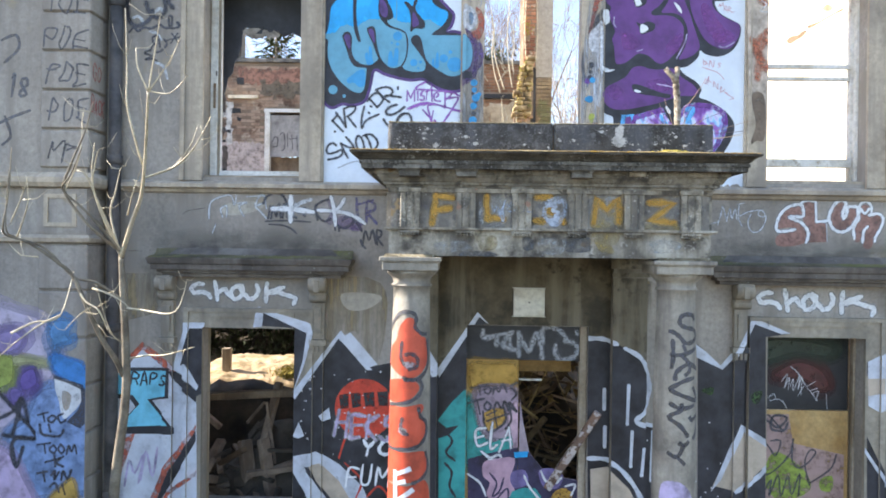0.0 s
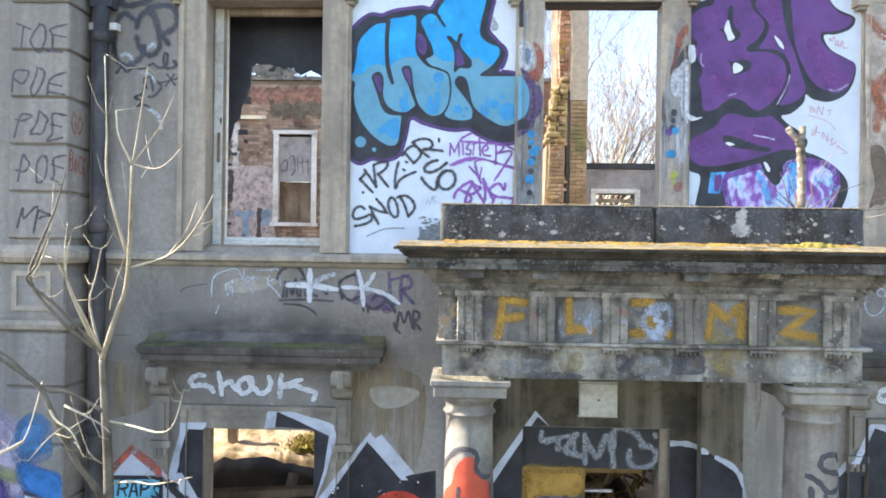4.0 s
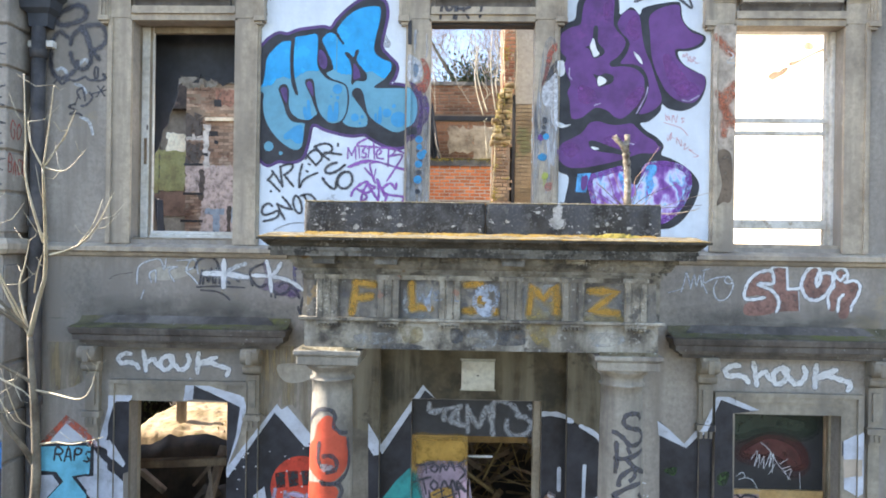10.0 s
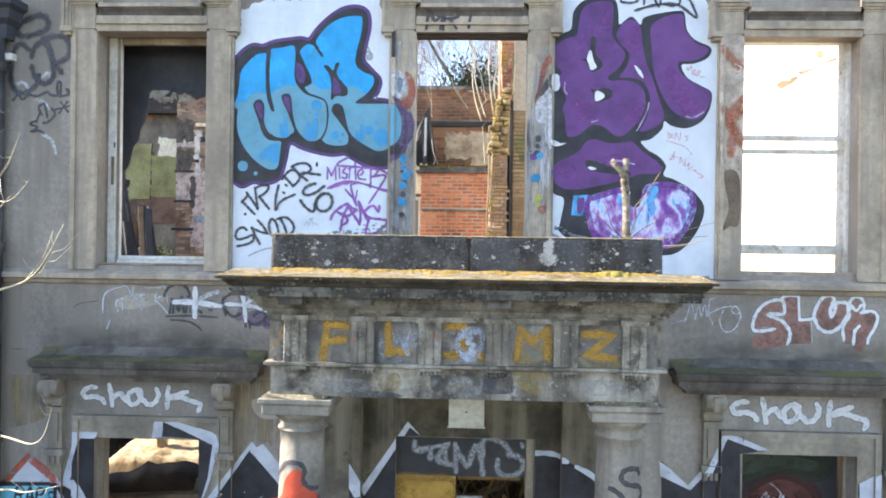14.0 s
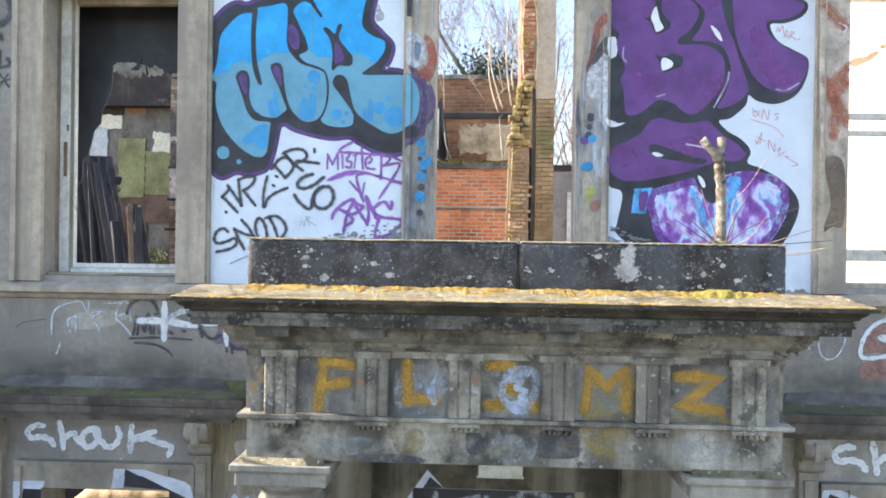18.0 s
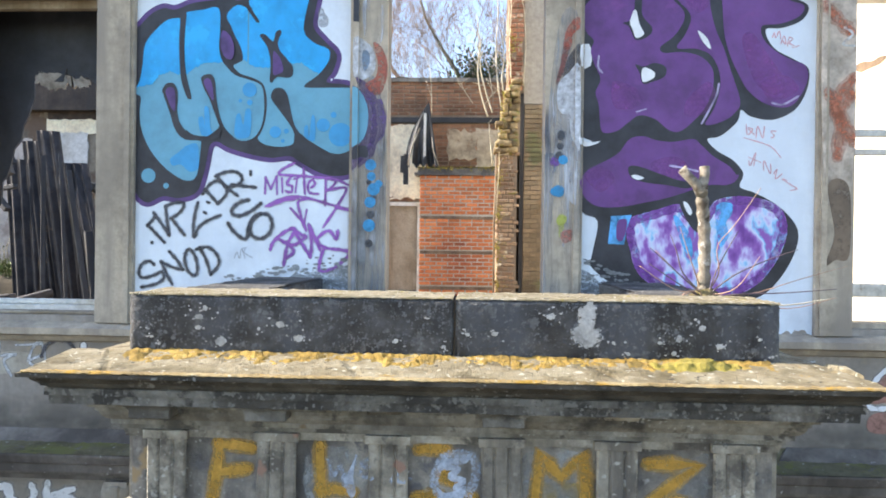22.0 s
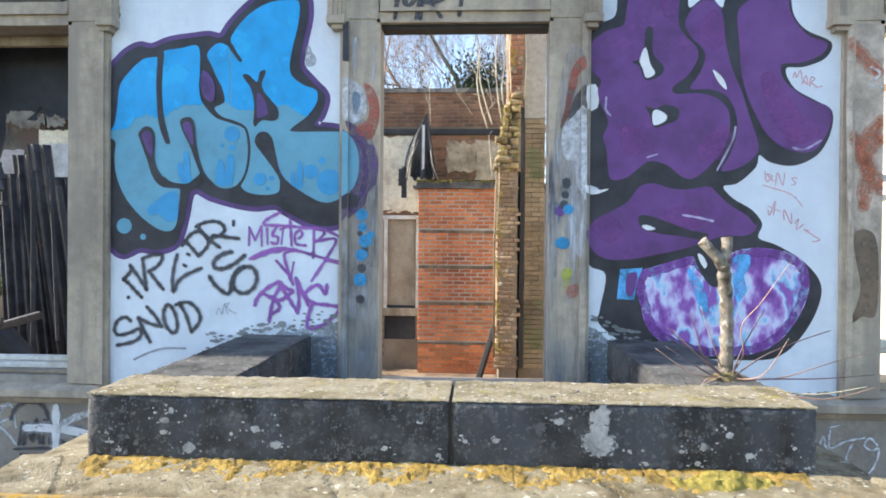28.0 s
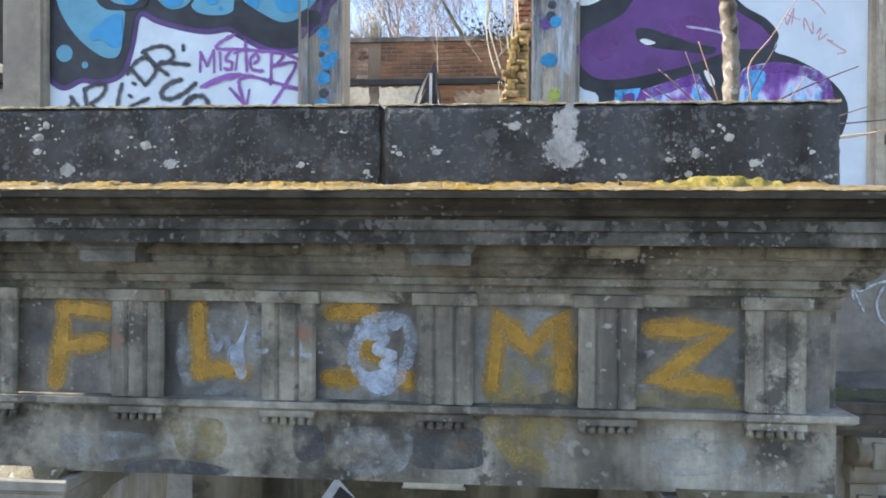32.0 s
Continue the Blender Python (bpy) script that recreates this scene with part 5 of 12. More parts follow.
paint("black_gap", [[(-0.967, 5.718), (-0.944, 5.744), (-0.900, 5.744), (-0.877, 5.700), (-0.867, 5.597), (-0.846, 5.493), (-0.810, 5.407), (-0.748, 5.342), (-0.792, 5.355), (-0.836, 5.403), (-0.872, 5.485), (-0.908, 5.580), (-0.944, 5.649)]], BLACK, blue, 6)
paint("black_gap", [[(-0.683, 6.174), (-0.655, 6.179), (-0.630, 6.134), (-0.595, 6.082), (-0.612, 6.075), (-0.644, 6.117)]], BLACK, blue, 6)
paint("black_gap", [[(-0.591, 5.996), (-0.556, 5.998), (-0.506, 5.955), (-0.489, 6.010), (-0.463, 6.027), (-0.454, 6.006), (-0.475, 5.949), (-0.462, 5.898), (-0.418, 5.846), (-0.379, 5.795), (-0.379, 5.743), (-0.409, 5.726), (-0.470, 5.730), (-0.496, 5.714), (-0.513, 5.692), (-0.526, 5.714), (-0.522, 5.769), (-0.523, 5.838), (-0.541, 5.915), (-0.576, 5.967)]], BLACK, blue, 6)
paint("black_gap", [[(-0.516, 5.615), (-0.495, 5.654), (-0.452, 5.661), (-0.413, 5.623), (-0.390, 5.529), (-0.363, 5.426), (-0.310, 5.349), (-0.353, 5.357), (-0.380, 5.409), (-0.415, 5.460), (-0.468, 5.529), (-0.507, 5.580)]], BLACK, blue, 6)
paint("counter", [[(-1.201, 5.640), (-1.175, 5.669), (-1.139, 5.657), (-1.128, 5.596), (-1.131, 5.510), (-1.159, 5.527), (-1.188, 5.596)]], HALO, blue, 7, swell=-0.004)
paint("counter", [[(-0.953, 5.700), (-0.927, 5.726), (-0.895, 5.700), (-0.880, 5.597), (-0.894, 5.580), (-0.926, 5.631)]], HALO, blue, 7, swell=-0.004)
paint("counter", [[(-0.506, 5.889), (-0.485, 5.889), (-0.450, 5.838), (-0.435, 5.769), (-0.470, 5.743), (-0.505, 5.743), (-0.509, 5.821)]], HALO, blue, 7, swell=-0.004)
paint("counter", [[(-0.840, 6.011), (-0.823, 6.028), (-0.779, 5.993), (-0.752, 5.924), (-0.760, 5.847), (-0.795, 5.838), (-0.831, 5.873), (-0.849, 5.942)]], HALO, blue, 7, swell=-0.004)
BLUEDOT = spray("thin bright blue paint", (0.035, 0.32, 0.62), 0.06)
paint("paint_dot", [disc((-0.653, 5.649), 0.046)], BLUEDOT, blue, 6)
paint("paint_dot", [disc((-0.712, 5.58), 0.012)], BLUEDOT, blue, 6)
paint("paint_dot", [disc((-0.652, 5.568), 0.018)], BLUEDOT, blue, 6)
paint("paint_dot", [disc((-0.485, 5.382), 0.037)], BLUEDOT, blue, 6)
paint("paint_dot", [disc((-0.415, 5.388), 0.016)], BLUEDOT, blue, 6)
paint("paint_dot", [disc((-0.437, 5.326), 0.012)], BLUEDOT, blue, 6)
paint("paint_dot", [disc((-0.18, 5.427), 0.042)], BLUEDOT, blue, 6)
paint("paint_dot", [disc((-0.115, 5.492), 0.019)], BLUEDOT, blue, 6)
paint("paint_dot", [disc((-0.07, 5.367), 0.074)], BLUEDOT, blue, 6)
paint("paint_run", [[(-1.163, 5.206), (-1.101, 5.258), (-1.057, 5.293), (-0.991, 5.306), (-0.977, 5.233), (-0.983, 5.146), (-1.038, 5.129), (-1.091, 5.172), (-1.145, 5.166)]], BLUEDOT, blue, 6)
paint("paint_run", [[(-0.982, 5.467), (-0.952, 5.476), (-0.942, 5.424), (-0.943, 5.536), (-0.916, 5.528), (-0.903, 5.407), (-0.880, 5.363), (-0.942, 5.355), (-0.969, 5.380)]], BLUEDOT, blue, 6)
paint("paint_run", [[(-0.740, 5.476), (-0.713, 5.497), (-0.692, 5.425), (-0.678, 5.520), (-0.643, 5.514), (-0.646, 5.373), (-0.677, 5.342), (-0.744, 5.355)]], BLUEDOT, blue, 6)
paint("paint_run", [[(-0.301, 5.409), (-0.279, 5.423), (-0.271, 5.349), (-0.255, 5.478), (-0.234, 5.469), (-0.233, 5.332), (-0.292, 5.349)]], BLUEDOT, blue, 6)
lines = [[(-1.310, 4.783), (-1.290, 4.802), (-1.270, 4.825), (-1.257, 4.848)], [(-1.310, 4.783), (-1.279, 4.759), (-1.235, 4.714), (-1.195, 4.674)], [(-1.270, 4.867), (-1.251, 4.842), (-1.211, 4.788), (-1.167, 4.721)], [(-1.167, 4.721), (-1.177, 4.788), (-1.185, 4.846), (-1.192, 4.907)], [(-1.192, 4.907), (-1.134, 4.929), (-1.079, 4.930), (-1.074, 4.904), (-1.102, 4.865), (-1.157, 4.828)], [(-1.154, 4.834), (-1.109, 4.776), (-1.065, 4.723)], [(-0.981, 4.934), (-1.000, 4.859), (-1.009, 4.775), (-1.003, 4.710), (-0.976, 4.772), (-0.922, 4.815), (-0.834, 4.853)], [(-1.281, 4.676), (-1.275, 4.672)]]
t = strokes("tag", lines, 0.016, INK, wall_front, 4, label="black sprayed two-letter tag")
strokes("overspray", lines, 0.030, MIST_K, t, 3.5)
lines = [[(-0.935, 5.017), (-0.893, 4.972), (-0.852, 4.927)], [(-0.952, 4.985), (-0.911, 5.042), (-0.866, 5.07), (-0.818, 5.054), (-0.794, 5.009), (-0.808, 4.972), (-0.852, 4.924)], [(-0.859, 5.099), (-0.808, 5.041), (-0.764, 5.006), (-0.723, 4.977)], [(-0.87, 5.099), (-0.818, 5.123), (-0.757, 5.132), (-0.713, 5.116), (-0.696, 5.081), (-0.723, 5.05), (-0.781, 5.035)], [(-0.77, 5.047), (-0.689, 5.04), (-0.608, 5.03)], [(-0.642, 5.134), (-0.642, 5.109)], [(-0.921, 4.937), (-0.907, 4.931)], [(-0.941, 4.871), (-0.928, 4.864)]]
t = strokes("tag", lines, 0.017, INK, wall_front, 4, label="black sprayed tag reading DR")
strokes("overspray", lines, 0.029, MIST_K, t, 3.5)
lines = [[(-0.651, 4.952), (-0.705, 4.938), (-0.755, 4.899), (-0.755, 4.860), (-0.705, 4.851), (-0.635, 4.882), (-0.597, 4.913), (-0.572, 4.932)], [(-0.785, 4.805), (-0.751, 4.755), (-0.691, 4.707), (-0.660, 4.715), (-0.655, 4.764), (-0.635, 4.817), (-0.581, 4.863)], [(-0.581, 4.863), (-0.527, 4.859), (-0.500, 4.803), (-0.518, 4.742), (-0.572, 4.707), (-0.627, 4.726), (-0.642, 4.779), (-0.620, 4.840), (-0.578, 4.865)]]
t = strokes("tag", lines, 0.019, INK, wall_front, 4, label="black sprayed looping tag")
strokes("overspray", lines, 0.034, MIST_K, t, 3.5)
lines = [[(-1.262, 4.532), (-1.297, 4.556), (-1.344, 4.533), (-1.362, 4.479), (-1.335, 4.448), (-1.265, 4.465), (-1.214, 4.487), (-1.198, 4.450), (-1.248, 4.410), (-1.346, 4.387)], [(-1.218, 4.554), (-1.183, 4.481), (-1.143, 4.408)], [(-1.218, 4.554), (-1.147, 4.520), (-1.073, 4.503)], [(-1.073, 4.503), (-1.116, 4.567), (-1.166, 4.620)], [(-1.049, 4.629), (-1.064, 4.575), (-1.042, 4.499), (-1.001, 4.466), (-0.979, 4.500), (-0.991, 4.576), (-1.022, 4.629), (-1.049, 4.629)], [(-0.968, 4.645), (-0.928, 4.577), (-0.892, 4.474)], [(-0.990, 4.634), (-0.913, 4.649), (-0.854, 4.601), (-0.842, 4.540), (-0.892, 4.474)]]
t = strokes("tag", lines, 0.016, INK, wall_front, 4, label="black sprayed tag reading SNOD")
strokes("overspray", lines, 0.030, MIST_K, t, 3.5)
lines = [[(-1.240, 4.304), (-1.154, 4.344), (-1.060, 4.373), (-0.927, 4.375)]]
t = strokes("tag", lines, 0.014, MIST_K, wall_front, 4, label="grey flourish")
lines = [[(-0.742, 4.580), (-0.726, 4.618), (-0.706, 4.580), (-0.696, 4.641), (-0.672, 4.581)], [(-0.696, 4.641), (-0.665, 4.649), (-0.680, 4.619), (-0.625, 4.586)]]
t = strokes("tag", lines, 0.006, MIST_K, wall_front, 4, label="faint grey scribble")
MAUVE = spray("violet marker paint, thinned", (0.30, 0.10, 0.42), 0.2, thin=0.24, speck=50, soft=0.25)
VIORIM = spray("violet marker rim", (0.34, 0.18, 0.46), 0.1, thin=0.64, soft=0.3)


def marker(lines, width=0.016, mat=None, label="", rim=True):
    t = strokes("tag", lines, width, mat or MAUVE, wall_front, 4, label=label)
    if rim:
        strokes("overspray", lines, width * 1.6, VIORIM, t, 3.6)


lines = [[(-0.548, 4.993), (-0.546, 5.096)], [(-0.546, 5.096), (-0.511, 5.023)], [(-0.511, 5.023), (-0.475, 5.104)], [(-0.475, 5.104), (-0.471, 4.990)], [(-0.441, 5.092), (-0.436, 5.001)], [(-0.383, 5.100), (-0.410, 5.055), (-0.375, 5.040), (-0.382, 5.002), (-0.416, 5.009)], [(-0.360, 5.088), (-0.324, 5.101)], [(-0.343, 5.094), (-0.354, 5.002)], [(-0.303, 5.154), (-0.298, 5.078), (-0.293, 4.992)], [(-0.252, 5.033), (-0.229, 5.056), (-0.245, 5.083), (-0.272, 5.056), (-0.265, 5.003), (-0.206, 4.993)], [(-0.164, 4.921), (-0.160, 5.011), (-0.156, 5.087), (-0.098, 5.075), (-0.119, 5.039), (-0.160, 5.011)]]
t = strokes("tag", lines, 0.014, MAUVE, wall_front, 4, label="violet marker tag reading MISTER")
strokes("overspray", lines, 0.022, VIORIM, t, 3.6)
lines = [[(-0.360, 5.188), (-0.422, 5.157), (-0.460, 5.127), (-0.444, 5.112), (-0.337, 5.108), (-0.214, 5.098), (-0.107, 5.090), (-0.015, 5.050)], [(-0.137, 5.019), (-0.030, 5.031), (-0.083, 4.922), (-0.173, 4.785)], [(-0.543, 4.911), (-0.458, 4.953), (-0.366, 4.975), (-0.267, 4.965), (-0.136, 4.929), (0.001, 4.892)], [(-0.384, 4.903), (-0.311, 4.821), (-0.280, 4.761)], [(-0.280, 4.892), (-0.296, 4.798)], [(-0.267, 4.965), (-0.332, 4.946), (-0.327, 4.889), (-0.285, 4.765)]]
t = strokes("tag", lines, 0.015, MAUVE, wall_front, 4, label="violet flourish and underline")
strokes("overspray", lines, 0.024, VIORIM, t, 3.6)
lines = [[(-0.520, 4.917), (-0.428, 4.954), (-0.336, 4.970)], [(-0.090, 4.909), (0.004, 4.892)]]
t = strokes("tag", lines, 0.024, MAUVE, wall_front, 4, label="violet underline of a tag")
strokes("overspray", lines, 0.038, VIORIM, t, 3.6)
lines = [[(-0.510, 4.636), (-0.495, 4.682), (-0.441, 4.736), (-0.372, 4.775), (-0.355, 4.760), (-0.392, 4.691), (-0.413, 4.615), (-0.424, 4.539)], [(-0.365, 4.767), (-0.311, 4.734), (-0.284, 4.723), (-0.364, 4.669), (-0.457, 4.705)], [(-0.407, 4.688), (-0.367, 4.646), (-0.367, 4.615), (-0.417, 4.584)], [(-0.357, 4.752), (-0.310, 4.684), (-0.253, 4.594)], [(-0.253, 4.594), (-0.247, 4.693), (-0.265, 4.799)], [(-0.265, 4.799), (-0.229, 4.723), (-0.192, 4.641)], [(-0.081, 4.763), (-0.089, 4.710), (-0.138, 4.762), (-0.211, 4.708), (-0.164, 4.656), (-0.057, 4.642), (0.001, 4.628), (-0.011, 4.605), (-0.102, 4.528), (-0.191, 4.509), (-0.191, 4.573), (-0.170, 4.641)]]
t = strokes("tag", lines, 0.019, MAUVE, wall_front, 4, label="violet marker tag reading BNS")
strokes("overspray", lines, 0.030, VIORIM, t, 3.6)
BLUSH = spray("faint pink marker", (0.76, 0.38, 0.42), 0.1, thin=0.42, speck=60, soft=0.3)
marker([[(2.58, 5.97), (2.59, 6.00), (2.60, 5.97), (2.62, 6.01), (2.63, 5.96)], [(2.63, 5.93), (2.65, 5.98), (2.66, 5.93), (2.64, 5.95)], [(2.67, 5.92), (2.68, 5.97), (2.70, 5.96), (2.68, 5.94), (2.71, 5.92)], [(2.70, 5.91), (2.74, 5.92)]], 0.007, BLUSH, "faint pink marker scrawl", False)
marker([[(2.43, 5.44), (2.44, 5.38), (2.47, 5.41), (2.44, 5.42), (2.48, 5.38)], [(2.49, 5.36), (2.50, 5.43), (2.53, 5.36), (2.54, 5.43)], [(2.61, 5.40), (2.58, 5.40), (2.60, 5.37), (2.58, 5.36)], [(2.42, 5.36), (2.55, 5.32), (2.60, 5.29), (2.64, 5.24)]], 0.007, BLUSH, "faint pink marker scrawl", False)
marker([[(2.45, 5.22), (2.46, 5.19), (2.49, 5.27), (2.48, 5.19)], [(2.45, 5.24), (2.52, 5.21)], [(2.54, 5.16), (2.54, 5.22), (2.58, 5.14), (2.58, 5.20)], [(2.60, 5.14), (2.62, 5.17), (2.61, 5.11), (2.65, 5.14)], [(2.68, 5.10), (2.65, 5.11), (2.71, 5.07), (2.74, 5.05), (2.70, 5.04)]], 0.007, BLUSH, "faint pink marker scrawl", False)

# purple piece
OUT2 = [(1.38, 6.17), (1.49, 6.28), (1.58, 6.33), (1.60, 6.48), (1.69, 6.58), (1.84, 6.61), (1.96, 6.58), (1.99, 6.46), (2.00, 6.37), (2.10, 6.44), (2.18, 6.37), (2.21, 6.43), (2.35, 6.47), (2.52, 6.49), (2.56, 6.46), (2.58, 6.33), (2.65, 6.24), (2.79, 6.17), (2.76, 6.08), (2.64, 6.03), (2.54, 6.02), (2.59, 5.91), (2.71, 5.84), (2.80, 5.78), (2.79, 5.65), (2.72, 5.53), (2.59, 5.47), (2.46, 5.49), (2.40, 5.53), (2.38, 5.46), (2.28, 5.37), (2.20, 5.35), (2.26, 5.28), (2.36, 5.22), (2.42, 5.14), (2.40, 5.06)]
OUT3 = [(2.40, 5.06), (2.50, 5.02), (2.65, 4.93), (2.75, 4.80), (2.73, 4.65), (2.64, 4.49), (2.53, 4.39), (2.39, 4.36), (2.00, 4.37), (1.72, 4.41), (1.51, 4.55), (1.51, 4.64), (1.54, 4.84), (1.44, 4.90), (1.39, 5.10), (1.41, 5.29), (1.50, 5.33), (1.40, 5.40), (1.42, 5.64), (1.39, 5.79), (1.47, 5.85), (1.38, 5.95), (1.38, 6.09)]
purple = paint("purple_graffiti_piece", [OUT2 + OUT3[1:]], BLACK, wall_front, 2, zones=[(1.425, 2.845, 4.16, 6.95, WY)], label="purple bubble letters with heavy black outline", smooth=4)
LETTER_B = [(1.626, 6.275), (1.645, 6.375), (1.663, 6.475), (1.712, 6.539), (1.810, 6.571), (1.919, 6.565), (1.945, 6.506), (1.937, 6.297), (1.973, 6.217), (2.044, 6.138), (2.045, 6.069), (1.987, 5.979), (1.909, 5.918), (1.929, 5.879), (2.038, 5.884), (2.146, 5.860), (2.216, 5.797), (2.233, 5.722), (2.219, 5.623), (2.162, 5.513), (2.045, 5.402)]
LETTER_B += [(1.966, 5.405), (1.886, 5.470), (1.787, 5.495), (1.718, 5.449), (1.650, 5.398), (1.567, 5.388), (1.546, 5.457), (1.538, 5.557), (1.517, 5.637), (1.546, 5.717), (1.505, 5.816), (1.484, 5.896), (1.502, 5.956), (1.452, 6.015), (1.441, 6.115), (1.455, 6.185), (1.538, 6.245)]
paint("letter_fill", [LETTER_B], PURPLE, purple, 3, smooth=4)
paint("letter_fill", [[(1.988, 6.321), (2.030, 6.383), (2.093, 6.413), (2.152, 6.393), (2.185, 6.328), (2.207, 6.159), (2.242, 6.020), (2.293, 5.901), (2.331, 5.782), (2.393, 5.594), (2.374, 5.525), (2.300, 5.464), (2.186, 5.439), (2.240, 5.543), (2.273, 5.673), (2.260, 5.782), (2.205, 5.871), (2.116, 5.904), (2.008, 5.909), (2.056, 5.989), (2.090, 6.079), (2.073, 6.138), (2.013, 6.198), (1.977, 6.267)]], PURPLE, purple, 3, smooth=4)
paint("letter_fill", [[(2.267, 6.328), (2.315, 6.398), (2.423, 6.448), (2.540, 6.458), (2.557, 6.359), (2.602, 6.270), (2.672, 6.201), (2.764, 6.168), (2.751, 6.112), (2.683, 6.072), (2.605, 6.052), (2.517, 6.042), (2.528, 5.962), (2.608, 5.884), (2.697, 5.835), (2.776, 5.806), (2.796, 5.726), (2.759, 5.627), (2.701, 5.557), (2.613, 5.547), (2.514, 5.585), (2.435, 5.654), (2.384, 5.743), (2.329, 5.862), (2.292, 6.001), (2.280, 6.159)]], PURPLE, purple, 3, smooth=4)
paint("letter_fill", [[(1.428, 5.091), (1.478, 5.159), (1.579, 5.211), (1.663, 5.263), (1.729, 5.349), (1.813, 5.366), (1.897, 5.341), (1.998, 5.333), (2.115, 5.351), (2.165, 5.314), (2.232, 5.250), (2.333, 5.186), (2.380, 5.132), (2.394, 5.145), (2.376, 5.097), (2.317, 5.070), (2.208, 5.069), (2.084, 5.028), (1.959, 4.987), (1.803, 4.953), (1.693, 4.932), (1.566, 4.927), (1.487, 4.958), (1.438, 5.022), (1.422, 5.086)]], PURPLE, purple, 3, smooth=4)
HEART_SHAPE = [(1.718, 4.801), (1.741, 4.862), (1.819, 4.891), (1.929, 4.924), (2.007, 4.948), (2.070, 4.940), (2.149, 4.854), (2.226, 4.942), (2.272, 4.982), (2.396, 5.002), (2.520, 4.988), (2.613, 4.954), (2.669, 4.894), (2.686, 4.797), (2.663, 4.689), (2.610, 4.581), (2.534, 4.484), (2.443, 4.420), (2.342, 4.392), (2.218, 4.384), (2.093, 4.382), (1.983, 4.412), (1.888, 4.448), (1.809, 4.501), (1.763, 4.578), (1.739, 4.673), (1.720, 4.737)]
paint("heart_fill", [HEART_SHAPE], HEART, purple, 3, label="streaked lilac, white and blue fill")
RIMVIO = spray("violet rim paint", (0.20, 0.06, 0.34), 0.15, thin=0.44, speck=20, soft=0.3)
RIM = grow(spline(HEART_SHAPE, 4), -0.026)
strokes("violet_rim", [RIM + RIM[:1]], 0.05, RIMVIO, purple, 3.5, smooth=0)
paint("counter", [[(1.678, 6.063), (1.728, 6.080), (1.745, 6.131), (1.755, 6.250), (1.793, 6.249), (1.795, 6.114), (1.855, 6.037), (1.839, 5.986), (1.759, 5.958), (1.717, 6.038)]], BLACK, purple, 4)
paint("counter", [[(1.757, 5.808), (1.808, 5.795), (1.874, 5.817), (1.942, 5.791), (1.934, 5.732), (1.868, 5.703), (1.806, 5.689), (1.783, 5.757)]], BLACK, purple, 4)
paint("counter", [[(1.721, 5.160), (1.737, 5.184), (1.800, 5.177), (1.910, 5.138), (2.021, 5.099), (2.115, 5.079), (2.084, 5.047), (1.958, 5.066), (1.833, 5.081), (1.746, 5.109)]], BLACK, purple, 4)
paint("counter", [[(2.046, 4.972), (2.209, 5.000), (2.199, 4.807), (2.150, 4.777), (2.103, 4.818), (2.062, 4.892)]], BLACK, purple, 4)
paint("white_glint", [[(1.753, 6.148), (1.720, 6.072), (1.738, 6.021), (1.758, 5.970), (1.808, 5.995), (1.779, 6.054)]], WHITE, purple, 5, smooth=3)
paint("white_glint", [[(1.799, 5.778), (1.825, 5.788), (1.875, 5.757), (1.867, 5.723), (1.809, 5.698), (1.795, 5.732)]], WHITE, purple, 5, smooth=3)
paint("white_glint", [[(2.131, 6.016), (2.189, 5.968), (2.212, 5.901), (2.165, 5.943)]], WHITE, purple, 5, smooth=3)
paint("white_glint", [[(1.741, 5.120), (1.769, 5.129), (1.820, 5.108), (1.777, 5.097)]], WHITE, purple, 5, smooth=3)
paint("white_glint", [[(2.058, 4.964), (2.085, 4.956), (2.112, 4.909), (2.102, 4.882), (2.078, 4.909)]], WHITE, purple, 5, smooth=3)
paint("white_glint", [[(1.415, 5.911), (1.472, 5.936), (1.490, 5.873), (1.484, 5.800), (1.423, 5.788)]], WHITE, purple, 2.6, zones=[z for z in ZONES if 1.19 < z[0] < 1.45], smooth=2)
paint("white_glint", [[(1.416, 5.354), (1.476, 5.327), (1.552, 5.334), (1.485, 5.303), (1.422, 5.310)]], WHITE, purple, 5, smooth=3)
paint("blue_block", [[(1.622, 4.872), (1.749, 4.881), (1.718, 4.798), (1.704, 4.697), (1.604, 4.700)]], CYANMIST, purple, 5, smooth=0)
paint("blue_block_shade", [[(1.662, 4.840), (1.717, 4.852), (1.711, 4.769), (1.688, 4.720), (1.656, 4.736)]], PURPLE, purple, 5.3, smooth=3)
paint("blue_block", [[(2.257, 4.942), (2.350, 4.959), (2.351, 4.888), (2.320, 4.840), (2.337, 4.761), (2.291, 4.689), (2.267, 4.760)]], CYANMIST, purple, 4, smooth=3, label="light blue streak in the heart")
paint("blue_block", [[(2.000, 4.876), (2.031, 4.868), (2.103, 4.758), (2.121, 4.631), (2.073, 4.662), (2.025, 4.789)]], CYANMIST, purple, 4, smooth=3)
strokes("highlight", [[(1.534, 5.860), (1.531, 5.791), (1.556, 5.757)], [(1.769, 5.516), (1.824, 5.533)], [(2.263, 5.689), (2.244, 5.605), (2.163, 5.444)], [(2.583, 5.572), (2.649, 5.563), (2.739, 5.614)], [(1.973, 5.186), (2.067, 5.171), (2.145, 5.152)]], 0.012, LILAC, purple, 5)
HAZE = spray("magenta-violet haze", (0.27, 0.075, 0.33), 0.15, thin=0.60, speck=16, soft=0.3)
